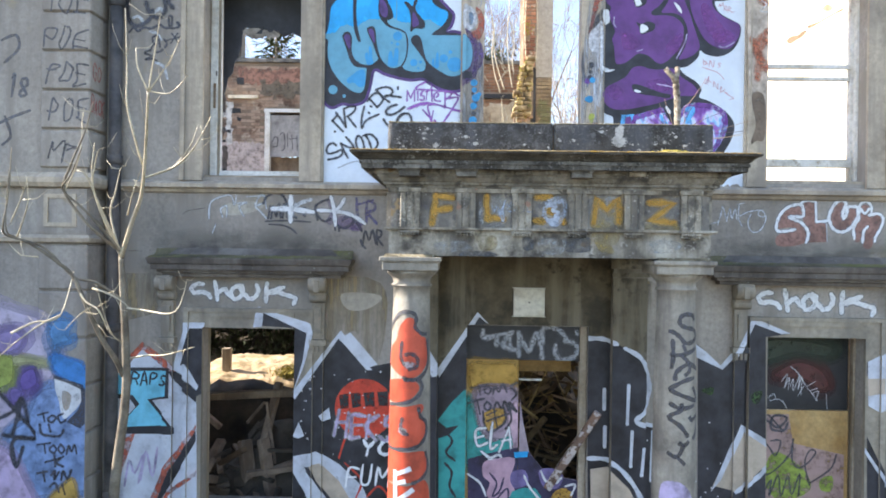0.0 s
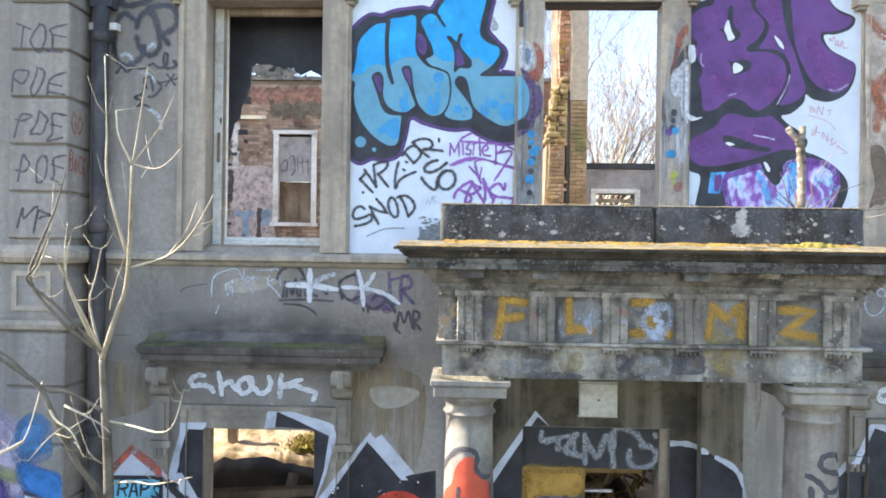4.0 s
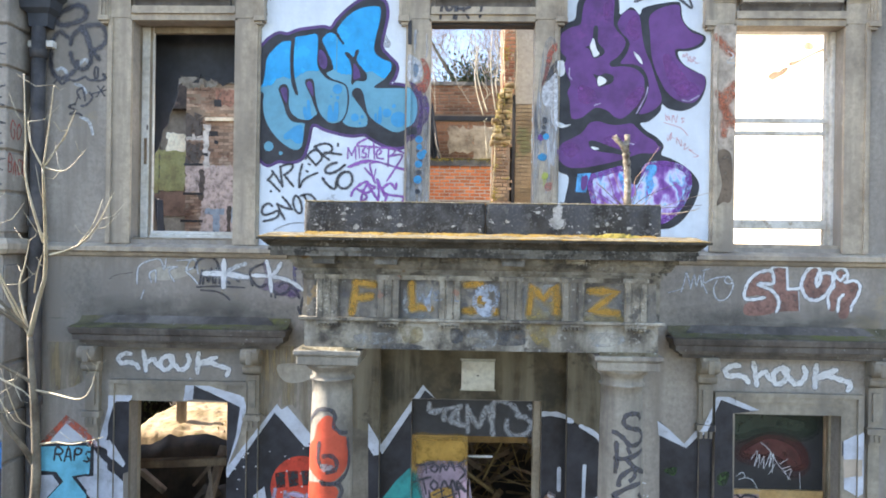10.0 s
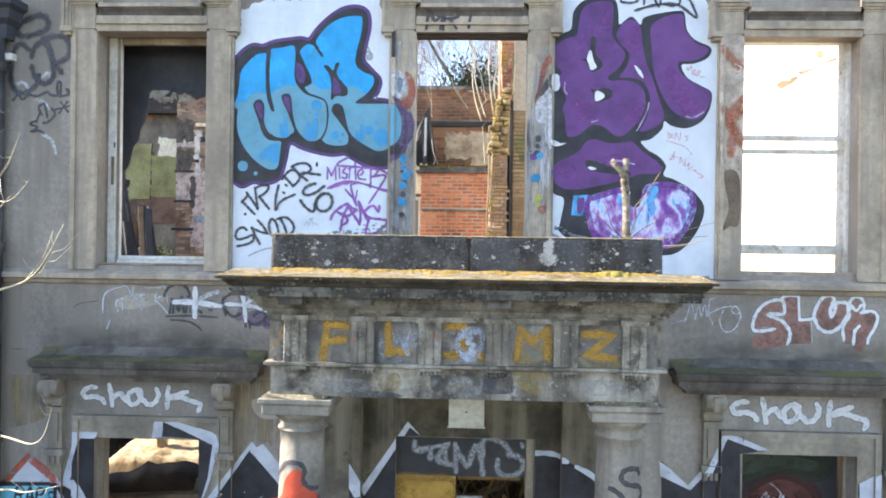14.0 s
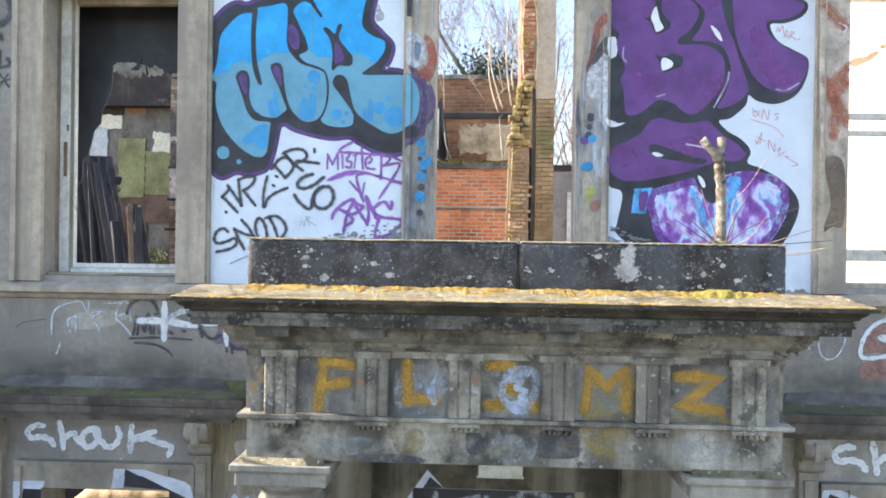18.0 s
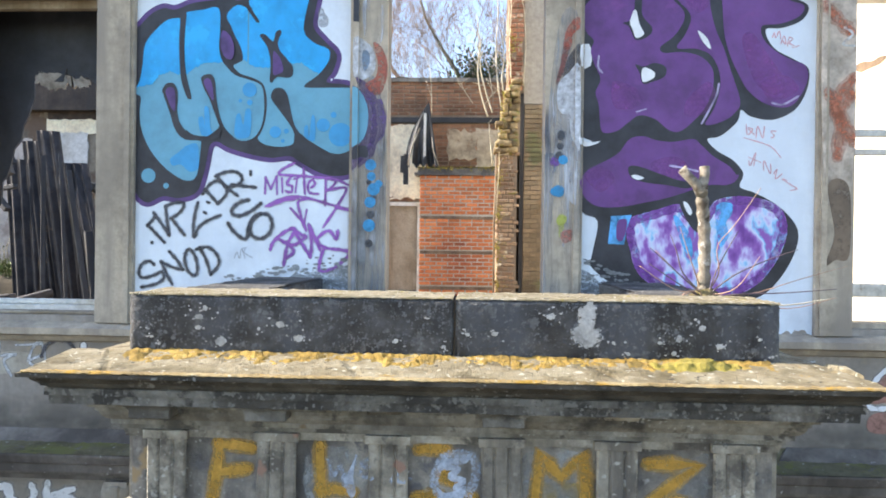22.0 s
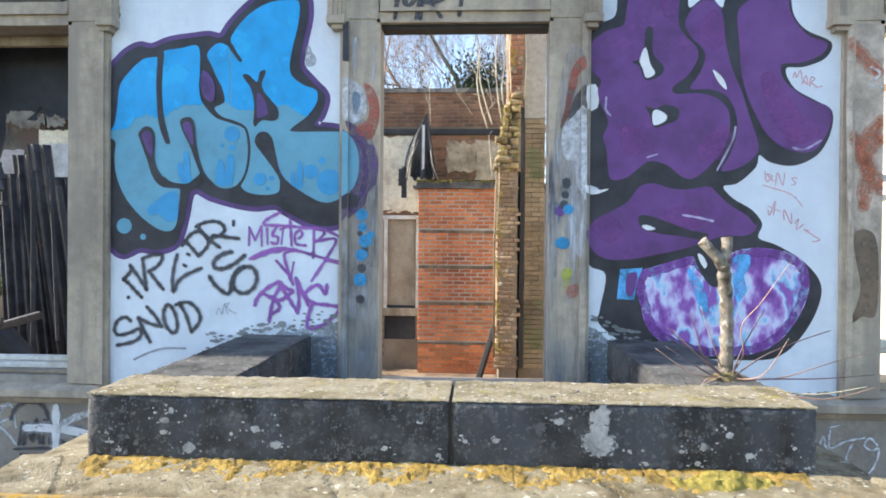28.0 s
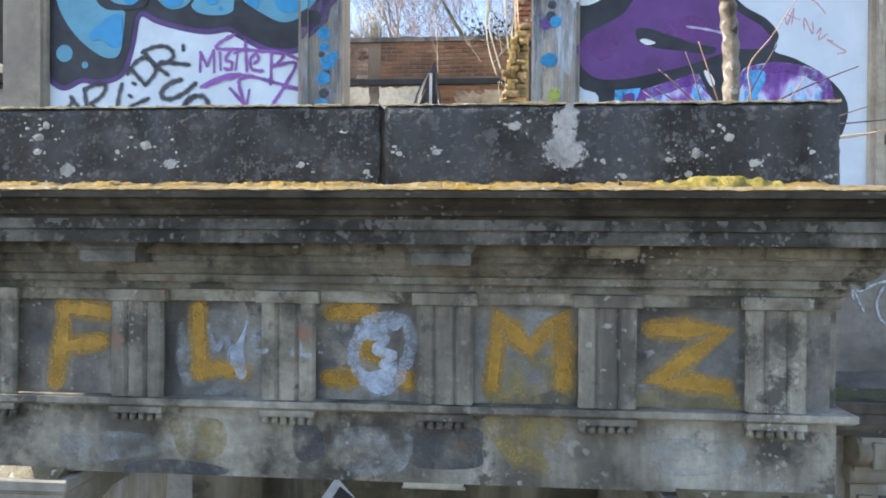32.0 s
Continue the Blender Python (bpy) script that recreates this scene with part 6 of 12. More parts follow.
for loop in ([(2.40, 5.95), (2.46, 6.00), (2.56, 5.86), (2.66, 5.70), (2.60, 5.62), (2.48, 5.70)], [(2.52, 5.70), (2.66, 5.74), (2.74, 5.66), (2.66, 5.60), (2.56, 5.60)], [(2.08, 5.60), (2.20, 5.70), (2.25, 5.60), (2.17, 5.50), (2.06, 5.50)], [(2.05, 6.24), (2.14, 6.36), (2.20, 6.20), (2.12, 6.12)], [(1.62, 5.70), (1.76, 5.66), (1.80, 5.56), (1.64, 5.54)], [(1.46, 5.12), (1.56, 5.18), (1.64, 5.10), (1.55, 5.02)], [(1.86, 5.20), (2.02, 5.24), (2.10, 5.14), (1.94, 5.10)], [(1.84, 6.44), (1.92, 6.50), (1.93, 6.34), (1.86, 6.32)]):
    paint("haze", [loop], HAZE, purple, 3.6, label="magenta-violet haze")
tag("BNS", [(2.01, 6.57)][0], [(2.57, 6.57)][0][0], 0.17, 0.022, INK, -0.12, label="black tag above the purple piece")
strokes("tag", [[(2.13, 6.49), (2.31, 6.54), (2.50, 6.54), (2.66, 6.43), (2.61, 6.57)], [(2.61, 6.57), (2.57, 6.61)]], 0.024, INK, wall_front, 4, label="black underline")

# paint on the middle window's jambs
SOFTDARK = spray("soft dark smear paint", (0.06, 0.06, 0.07), 0.25, thin=0.44, speck=24, soft=0.3)
SPLASH = spray("brick red spray paint", (0.42, 0.10, 0.06), 0.2, thin=0.44, speck=22, soft=0.24)
SPLASHDARK = spray("dark red spray paint", (0.17, 0.055, 0.045), 0.2, thin=0.42, speck=22, soft=0.26)
RINGWHITE = spray("thin white ring paint", (0.66, 0.69, 0.74), 0.1, thin=0.44, speck=26, soft=0.28)
RINGBLUE = spray("thin grey-blue ring paint", (0.20, 0.30, 0.42), 0.1, thin=0.44, speck=26, soft=0.28)
paint("paint_splash", [[(0.135, 5.936), (0.191, 5.906), (0.226, 5.810), (0.222, 5.709), (0.180, 5.611), (0.112, 5.638), (0.091, 5.684), (0.154, 5.722), (0.165, 5.818)]], SPLASH, wall_front, 4, label="red paint swoosh on the jamb", smooth=3)
paint("paint_splash", [[(0.023, 5.628), (0.064, 5.611), (0.089, 5.566), (0.058, 5.571)]], SPLASH, wall_front, 4, label="small red paint splash", smooth=3)
paint("paint_splash", [[(1.36, 6.06), (1.38, 6.08), (1.409, 6.077), (1.407, 6.015), (1.369, 5.986), (1.364, 5.927), (1.346, 5.898), (1.311, 5.898), (1.317, 5.957), (1.331, 6.016)]], SPLASH, wall_front, 3, label="orange-red paint splash", smooth=3)
paint("paint_splash", [[(1.311, 5.904), (1.352, 5.904), (1.332, 5.824), (1.313, 5.745), (1.275, 5.677), (1.272, 5.706), (1.294, 5.795)]], SPLASHDARK, wall_front, 2.8, label="dark red run of the splash", smooth=3)
paint("paint_ring", [[(0.017, 5.959), (0.092, 5.941), (0.144, 5.874), (0.151, 5.776), (0.104, 5.716), (0.019, 5.722)]], RINGWHITE, wall_front, 3, label="white sprayed ring on the jamb", smooth=3)
paint("ring_core", [[(0.072, 5.886), (0.110, 5.877), (0.115, 5.810), (0.087, 5.756), (0.069, 5.810)]], RINGBLUE, wall_front, 3.4, label="grey-blue middle of the ring", smooth=3)
paint("white_smear", [[(1.284, 5.677), (1.348, 5.75), (1.412, 5.78), (1.419, 5.307), (1.399, 5.292), (1.366, 5.366), (1.35, 5.484), (1.306, 5.499), (1.279, 5.558)]], RINGWHITE, wall_front, 3, label="thick white paint on the jamb", smooth=3)
paint("dark_smear", [[(1.361, 5.874), (1.411, 5.921), (1.415, 5.794), (1.363, 5.75), (1.313, 5.721), (1.33, 5.81)]], SOFTDARK, wall_front, 2.4, label="dark smear beside the red splash", smooth=3)
# Black strip painted for the shade in the gap of the broken moulding.
paint("dark_crack", [[(0.012, 6.316), (0.050, 6.315), (0.050, 6.060), (0.013, 6.063)]], BLACK, wall_front, 3, smooth=0, label="shade in the moulding's broken gap, painted black")
paint("round_mark", [[(-0.217, 6.157), (-0.192, 6.162), (-0.180, 6.132), (-0.157, 6.098), (-0.162, 6.055), (-0.196, 6.044), (-0.217, 6.068)]], THINGREY, wall_front, 2, label="pale grey round mark")
def streaky(m, scale, lo, hi, shift=3.0):
    """Paint dragged downwards: coverage in upright streaks."""
    nt = m.node_tree
    nt.links.new(ramp(nt, noise_fac(nt, scale, 5, 0.6, (1.6, 1.6, 0.16), shift), [(lo, (0, 0, 0)), (hi, (0.9, 0.9, 0.9))]), nt.nodes["Principled BSDF"].inputs["Alpha"])
    return m


WHITEDRAG = streaky(spray("white paint dragged down the jamb", (0.60, 0.64, 0.70), 0.1), 11, 0.44, 0.62)
paint("white_smear", [[(1.25, 5.61), (1.33, 5.72), (1.41, 5.75), (1.42, 5.00), (1.34, 5.00), (1.29, 5.21)], [(0.07, 6.19), (0.20, 6.16), (0.19, 5.95), (0.10, 5.90)]], WHITEDRAG, wall_front, 2, label="smear of white paint")
DOTBLUE = spray("bright blue paint dots", (0.02, 0.27, 0.54), 0.2, thin=0.30, speck=30, soft=0.25)
JAMBWASH = streaky(spray("blue-grey wash on the jamb", (0.36, 0.37, 0.385), 0.25), 9, 0.42, 0.70)
JAMBDARK = streaky(spray("dark smears on the jamb", (0.10, 0.11, 0.14), 0.25), 13, 0.50, 0.68, 8.0)
paint("dark_smear", [[(0.14, 4.9), (0.225, 4.95), (0.225, 5.45), (0.15, 5.5)], [(1.21, 4.9), (1.27, 4.9), (1.27, 5.6), (1.21, 5.5)]], JAMBDARK, wall_front, 1.7, label="dark smears of paint on the jamb")
paint("white_smear", [[(1.30, 4.75), (1.35, 4.75), (1.36, 5.35), (1.30, 5.3)]], WHITEDRAG, wall_front, 2.2, label="smear of white paint")
paint("jamb_wash", [[(0.0, 4.25), (0.2, 4.3), (0.225, 5.2), (0.16, 5.7), (0.0, 5.6)]], JAMBWASH, wall_front, 1.5, label="blue-grey wash of paint on the jamb")
paint("jamb_wash", [[(1.21, 4.3), (1.42, 4.25), (1.43, 5.9), (1.3, 6.1), (1.22, 5.4)]], JAMBWASH, wall_front, 1.5, label="blue-grey wash of paint on the jamb")
paint("worn_patch", [[(2.91, 5.08), (2.98, 5.11), (3.04, 5.02), (3.04, 4.65), (2.96, 4.62), (2.90, 4.59), (2.95, 4.77), (2.92, 4.96)]], spray("brown worn stone", (0.17, 0.12, 0.08), 0.2, thin=0.34, speck=20), wall_front, 1.5, label="brown worn patch on the jamb")
DOTDARK = spray("soft black paint dots", (0.045, 0.05, 0.062), 0.2, thin=0.32, speck=40, soft=0.25)
BLUEDRAG = streaky(spray("blue paint dragged down the jamb", (0.07, 0.20, 0.36), 0.2), 14, 0.40, 0.66)
REDMIST = spray("faint red mist", (0.46, 0.16, 0.12), 0.1, thin=0.50, speck=30, soft=0.3)
ORANGEMIST = spray("orange mist on the jamb", (0.50, 0.20, 0.12), 0.1, thin=0.60, speck=50, soft=0.36)
TANSTAIN = spray("bare tan stone", (0.58, 0.49, 0.40), 0.15, thin=0.40, speck=7, soft=0.22)
LIMEDRIP = spray("yellow-green paint", (0.46, 0.50, 0.10), 0.15, thin=0.30, speck=40, soft=0.2)
VIOBAND = spray("violet band paint", (0.10, 0.055, 0.175), 0.22, thin=0.44, speck=16, soft=0.3)
for p, r in (((0.129, 5.175), 0.0347), ((0.133, 5.103), 0.0270), ((0.149, 5.023), 0.0385), ((0.180, 5.057), 0.0231), ((0.127, 4.942), 0.0347), ((0.122, 4.797), 0.0385), ((1.319, 5.213), 0.0289), ((1.293, 5.021), 0.0366), ((1.270, 5.019), 0.0270)):
    paint("paint_spot", [disc(p, r, 14)], DOTBLUE, wall_front, 4, label="light blue paint dot")
for p, r in (((0.117, 5.066), 0.0154), ((0.146, 4.973), 0.0192), ((0.131, 4.865), 0.0250), ((0.122, 4.685), 0.0250), ((1.305, 5.372), 0.0231), ((1.306, 5.354), 0.0231), ((1.300, 5.297), 0.0212), ((1.295, 5.240), 0.0250)):
    paint("paint_spot", [disc(p, r, 14)], DOTDARK, wall_front, 4.2, label="black paint dot")
paint("paint_spot", [disc((1.268, 5.202), 0.030, 14)], DEEPVIO, wall_front, 4.1, label="violet paint dot")
paint("pale_blue_smear", [[(1.208, 5.245), (1.268, 5.244), (1.263, 5.124), (1.224, 5.109), (1.197, 5.155)]], BLUEDRAG, wall_front, 2.6, label="faint blue paint on the jamb")
paint("paint_splash", [[(1.31, 4.763), (1.375, 4.784), (1.373, 4.718), (1.326, 4.703)]], REDMIST, wall_front, 3.2, label="faint red dab on the jamb")
paint("paint_face", [[(1.289, 4.859), (1.306, 4.877), (1.342, 4.868), (1.345, 4.841), (1.325, 4.814), (1.295, 4.811), (1.283, 4.835)]], LIMEDRIP, wall_front, 4, label="small yellow-green mark with drips")
strokes("paint_drip", [[(1.301, 4.826), (1.302, 4.742)], [(1.313, 4.826), (1.313, 4.772)], [(1.325, 4.829), (1.325, 4.787)]], 0.007, LIMEDRIP, wall_front, 4, None, 0, "thin yellow-green drips")
paint("violet_band", [[(0.038, 5.718), (0.095, 5.686), (0.146, 5.623), (0.165, 5.585), (0.196, 5.578), (0.222, 5.491), (0.213, 5.368), (0.166, 5.307), (0.148, 5.239), (0.097, 5.191), (0.028, 5.145), (0.021, 5.204), (0.059, 5.228), (0.11, 5.293), (0.128, 5.385), (0.134, 5.493), (0.108, 5.587), (0.063, 5.65), (0.019, 5.669)]], VIOBAND, wall_front, 3.1, label="violet outline sprayed across the jamb")
paint("outline_end", [[(0.018, 5.279), (0.078, 5.296), (0.107, 5.277), (0.104, 5.222), (0.059, 5.222), (0.018, 5.204)]], BLACK, wall_front, 3.3, label="black end of the letter outline")
for line in ([(2.88, 6.15), (2.95, 6.07), (3.03, 5.99)], [(3.05, 5.72), (2.97, 5.61), (2.94, 5.53), (2.99, 5.46), (3.05, 5.33)], [(3.04, 5.62), (2.96, 5.49)], [(2.90, 5.63), (2.97, 5.46), (2.96, 5.24)]):
    strokes("orange_stroke", [line], 0.05, MIST_O, wall_front, 3, label="faded orange stroke on the jamb")
    strokes("overspray", [line], 0.085, ORANGEMIST, wall_front, 2.8)
strokes("white_stroke", [[(2.99, 6.02), (3.04, 5.98), (2.98, 5.92), (3.05, 5.91)]], 0.014, FADED, wall_front, 3.2, label="thin white scribble on the jamb")
paint("tan_stain", [[(2.86, 6.3), (3.05, 6.3), (3.05, 5.1), (2.95, 4.9), (2.87, 5.2)]], TANSTAIN, wall_front, 1.2, label="tan stain of bare stone on the jamb")
tag("MRT", [(0.31, 6.32)][0], [(0.77, 6.33)][0][0], 0.14, 0.03, INK, 0.02, label="black tag on the lintel")
tag("DFFOE", [(0.38, 6.63)][0], [(1.10, 6.64)][0][0], 0.2, 0.035, INK, 0.02, label="black tag above the middle window")

VIOTAG = spray("faded blue-violet marker", (0.13, 0.11, 0.24), 0.2, thin=0.42, speck=30, soft=0.25)
OCHRESTAIN = streaky(spray("ochre damp stain", (0.34, 0.265, 0.15), 0.2), 5, 0.44, 0.70, 6.0)
strokes("tag", [[(-0.98, 3.507), (-0.956, 3.668), (-0.914, 3.575), (-0.879, 3.679), (-0.846, 3.535)], [(-0.83, 3.524), (-0.837, 3.669), (-0.79, 3.659), (-0.8, 3.608), (-0.831, 3.597), (-0.773, 3.52)]], 0.022, INK, wall_front, 3, label="small black tag beside the porch")
strokes("tag", [[(-1.049, 3.997), (-1.025, 3.749), (-0.963, 3.755)], [(-0.942, 3.75), (-0.94, 3.962), (-0.862, 3.938), (-0.871, 3.875), (-0.933, 3.854), (-0.838, 3.741)], [(-1.028, 3.936), (-0.883, 3.979)]], 0.03, VIOTAG, wall_front, 2.8, label="faded blue-violet tag beside the porch")
paint("ochre_stain", [[(-1.41, 3.192), (-0.792, 3.136), (-0.734, 2.684), (-0.845, 2.294), (-1.045, 2.647), (-1.369, 2.544)]], OCHRESTAIN, wall_front, 0.4, label="ochre damp stain beside the column", smooth=4)
paint("ochre_stain", [[(-4.346, 3.345), (-3.02, 3.396), (-3.045, 2.841), (-3.739, 2.699), (-4.274, 2.887)]], OCHRESTAIN, wall_front, 0.4, label="ochre damp stain beside the hood", smooth=4)
paint("ochre_stain", [[(0.296, 3.346), (1.639, 3.352), (1.647, 2.757), (0.882, 2.744), (0.302, 2.927)]], OCHRESTAIN, wall_front, 0.4, label="ochre damp streaks under the porch", smooth=4)
paint("ochre_stain", [[(1.639, 3.352), (2.02, 3.339), (2.029, 2.731), (1.649, 2.629)]], OCHRESTAIN, wall_front, 0.4, label="ochre damp streaks under the porch", smooth=4)
PINKTAG = spray("faded magenta paint", (0.36, 0.12, 0.22), 0.2, thin=0.50, speck=20, soft=0.3)
strokes("tag", [[(-1.16, 6.66), (-1.10, 6.72), (-1.04, 6.67), (-1.08, 6.62)], [(-0.93, 6.68), (-0.84, 6.70), (-0.72, 6.67)]], 0.04, PINKTAG, wall_front, 2, label="remnant of a magenta tag above the white coat")
# soot on the wall head above the upper windows
SOOTHEAD = spray("soot stains on the wall head", (0.085, 0.085, 0.10), 0.25, thin=0.46, speck=7, soft=0.2)
paint("soot_stain", [[(-3.3, 6.66), (-2.9, 6.70), (-2.3, 6.62), (-1.7, 6.66), (-1.45, 6.62), (-1.4, 6.94), (-3.3, 6.94)]], SOOTHEAD, wall_front, 0.6, smooth=3, label="blue-black soot over the window head")
paint("soot_stain", [[(-0.02, 6.64), (0.3, 6.60), (0.9, 6.62), (1.4, 6.58), (1.43, 6.94), (-0.02, 6.94)]], SOOTHEAD, wall_front, 0.6, smooth=3, label="blue-black soot over the window head")
paint("soot_stain", [[(2.86, 6.60), (3.3, 6.62), (4.0, 6.58), (4.6, 6.66), (4.6, 6.94), (2.86, 6.94)]], SOOTHEAD, wall_front, 0.6, smooth=3, label="blue-black soot over the window head")

# tags on the band between the storeys

# lower murals on the front
paint("black_mural", [[(-1.66, 2.00), (-1.21, 2.62), (-0.90, 2.28), (-0.63, 2.34), (-0.61, 0.85), (-1.65, 0.82)], [(-0.30, 2.35), (-0.20, 2.22), (0.22, 2.83), (0.30, 2.74), (0.09, 2.70), (0.12, 0.86), (-0.28, 0.85)], [(1.31, 2.61), (1.57, 2.58), (1.77, 2.49), (1.89, 2.30), (1.94, 2.05), (1.84, 1.80), (2.07, 1.71), (2.08, 0.91), (1.34, 0.89)], [(2.42, 2.57), (2.66, 2.35), (2.81, 2.55), (2.95, 2.83), (3.08, 2.80), (3.29, 2.69), (3.08, 2.66), (3.10, 0.93), (2.44, 0.92)], [(-2.78, 2.68), (-2.69, 2.68), (-2.53, 2.66), (-2.52, 2.02), (-2.65, 1.96), (-2.86, 2.25)]], BLACK, wall_front, 2, smooth=0, label="black ground of the long lower mural")
paint("black_mural", [[(-2.05, 2.69), (-1.99, 2.85), (-1.49, 2.67), (-1.55, 2.33), (-1.66, 2.04), (-1.67, 2.67)], [(4.09, 1.69), (4.31, 1.24), (4.72, 0.97), (4.10, 0.95)], [(4.08, 2.43), (4.21, 2.37), (4.08, 2.29)]], BLACK, wall_front, 2, smooth=0, label="black ground of the long lower mural")
paint("white_edge", [[(-1.70, 1.98), (-1.19, 2.65), (-0.86, 2.25), (-0.92, 2.25), (-1.21, 2.57), (-1.64, 1.95)], [(-1.21, 2.56), (-1.09, 2.63), (-0.81, 2.31), (-0.89, 2.28)], [(-0.30, 2.51), (-0.20, 2.35), (-0.19, 2.22), (-0.25, 2.21), (-0.30, 2.29)], [(-0.21, 2.26), (0.20, 2.86), (0.32, 2.73), (0.22, 2.81), (-0.18, 2.19)], [(2.40, 2.57), (2.50, 2.50), (2.65, 2.36), (2.79, 2.53), (2.94, 2.86), (3.32, 2.70), (3.24, 2.69), (2.96, 2.79), (2.83, 2.49), (2.67, 2.32), (2.41, 2.44)]], MURALWHITE, wall_front, 3, smooth=0, label="white outlines of the lower mural")
paint("white_edge", [[(-2.79, 2.71), (-2.57, 2.71), (-2.59, 2.65), (-2.73, 2.65), (-2.84, 2.26), (-2.77, 2.29), (-2.63, 2.06), (-2.65, 2.02), (-2.84, 2.18), (-2.92, 2.22)], [(-2.08, 2.67), (-2.04, 2.88), (-1.49, 2.72), (-1.46, 2.62), (-1.56, 2.27), (-1.66, 2.02), (-1.64, 2.09), (-1.57, 2.33), (-1.53, 2.62), (-1.97, 2.82), (-1.99, 2.68)], [(4.09, 2.43), (4.29, 2.54), (4.30, 1.98), (4.21, 1.93), (4.10, 1.99)], [(4.09, 2.31), (4.29, 2.39), (4.30, 2.09), (4.12, 2.06)]], MURALWHITE, wall_front, 3, smooth=0, label="white outlines of the lower mural")
strokes("white_edge", [[(1.31, 2.61), (1.46, 2.61), (1.59, 2.57)], [(1.67, 2.53), (1.84, 2.42), (1.94, 2.16), (1.89, 1.92), (1.79, 1.80), (2.04, 1.73)], [(1.49, 2.10), (1.49, 1.90)], [(1.71, 2.16), (1.70, 1.78)], [(1.50, 1.72), (1.50, 1.52)], [(1.75, 1.70), (1.74, 1.36)], [(1.98, 1.68), (1.97, 1.19)], [(1.87, 1.53), (1.85, 1.27)], [(1.33, 1.40), (1.56, 1.38), (1.76, 1.19), (1.91, 0.91)], [(4.07, 1.55), (4.31, 1.19)], [(2.81, 1.10), (3.03, 1.27), (3.10, 1.36)]], 0.045, MURALWHITE, wall_front, 4, label="white lines of the lower mural")
paint("cream_block", [[(2.59, 1.15), (2.86, 1.77), (3.10, 1.60), (3.10, 1.38), (2.81, 1.10)], [(-1.51, 1.32), (-1.36, 1.34), (-1.13, 1.12), (-0.95, 0.84), (-1.18, 0.83), (-1.42, 1.12)], [(1.36, 1.29), (1.53, 1.32), (1.73, 1.13), (1.85, 0.90), (1.37, 0.89)], [(4.09, 2.26), (4.25, 2.27), (4.25, 2.12), (4.10, 2.09)]], CREAM, wall_front, 3, smooth=0, label="cream block in the mural")
paint("white_ring", [[(-1.65, 1.37), (-1.42, 1.42), (-1.19, 1.29), (-0.95, 1.07), (-0.84, 0.84), (-1.01, 0.84), (-1.19, 1.12), (-1.39, 1.30), (-1.54, 1.26), (-1.24, 0.83), (-1.42, 0.83), (-1.65, 1.20)], [(2.57, 1.09), (2.85, 1.78), (2.90, 1.74), (2.67, 1.21)], [(2.85, 1.78), (3.09, 1.64), (3.10, 1.56), (2.87, 1.71)], [(-1.40, 1.78), (-1.30, 1.86), (-1.28, 1.75), (-1.36, 1.72)], [(-1.66, 1.57), (-1.60, 1.72), (-1.54, 1.58), (-1.60, 1.55)]], MURALWHITE, wall_front, 4, smooth=0, label="white shapes in the mural")
paint("red_ball", [disc([(-0.94, 1.86)][0], 0.30, 22)], RED, wall_front, 3, label="red painted ball")
soft_bar = spray("worn black paint", (0.03, 0.026, 0.03), 0.3, thin=0.34, speck=22, soft=0.2)
for bar in ([(-1.20, 1.99), (-1.10, 2.01), (-1.10, 1.86), (-1.18, 1.85)], [(-1.08, 2.01), (-0.98, 2.02), (-0.97, 1.88), (-1.06, 1.86)], [(-0.95, 2.02), (-0.84, 2.03), (-0.83, 1.88), (-0.93, 1.88)], [(-0.81, 2.03), (-0.70, 2.04), (-0.70, 1.89), (-0.79, 1.89)], [(-0.68, 2.04), (-0.62, 2.05), (-0.61, 1.89), (-0.66, 1.89)]):
    paint("black_bar", [bar], soft_bar, wall_front, 4, smooth=0, label="dark block on the red ball")
tag("HEKS", [(-1.24, 1.58)][0], [(-0.62, 1.59)][0][0], 0.24, 0.03, LILAC, -0.05, layer=5, label="pale lilac tag", jitter=0.1, mist=MIST_W)
tag("YC", [(-0.96, 1.39)][0], [(-0.61, 1.39)][0][0], 0.15, 0.035, WHITE, 0.0, layer=5, label="white tag")
tag("FUM", [(-1.12, 1.07)][0], [(-0.67, 1.08)][0][0], 0.2, 0.025, WHITE, 0.0, layer=5, label="white tag")
strokes("tag", [[(-1.19, 1.35), (-1.11, 1.58), (-0.96, 1.62)], [(-1.13, 1.30), (-0.96, 1.13), (-1.01, 0.95)], [(-0.90, 0.96), (-0.78, 1.07), (-0.67, 0.96)]], 0.02, RED, wall_front, 4, label="red scribble")
paint("teal_letter", [[(-0.19, 1.75), (-0.05, 1.94), (0.08, 2.07), (0.10, 2.07), (0.12, 0.86), (-0.17, 0.86), (-0.18, 1.57), (-0.07, 1.61), (0.03, 1.71), (-0.10, 1.68)]], TEAL, wall_front, 3, smooth=0, label="teal letter beside the doorway")
strokes("tag", [[(-0.13, 1.66), (-0.04, 1.55), (-0.10, 1.43), (-0.01, 1.35)], [(-0.11, 1.32), (-0.04, 1.23), (-0.06, 1.09), (0.00, 0.98)]], 0.025, BLACK, wall_front, 4, label="black drips on teal")
paint("green_marks", [[(2.46, 2.11), (2.58, 2.14), (2.56, 2.06)], [(2.94, 2.09), (3.05, 2.12), (3.02, 2.00), (2.95, 2.01)], [(2.05, 1.14), (2.16, 1.15), (2.15, 0.91), (2.05, 0.91)]], DIMGREEN, wall_front, 4, label="green paint marks")
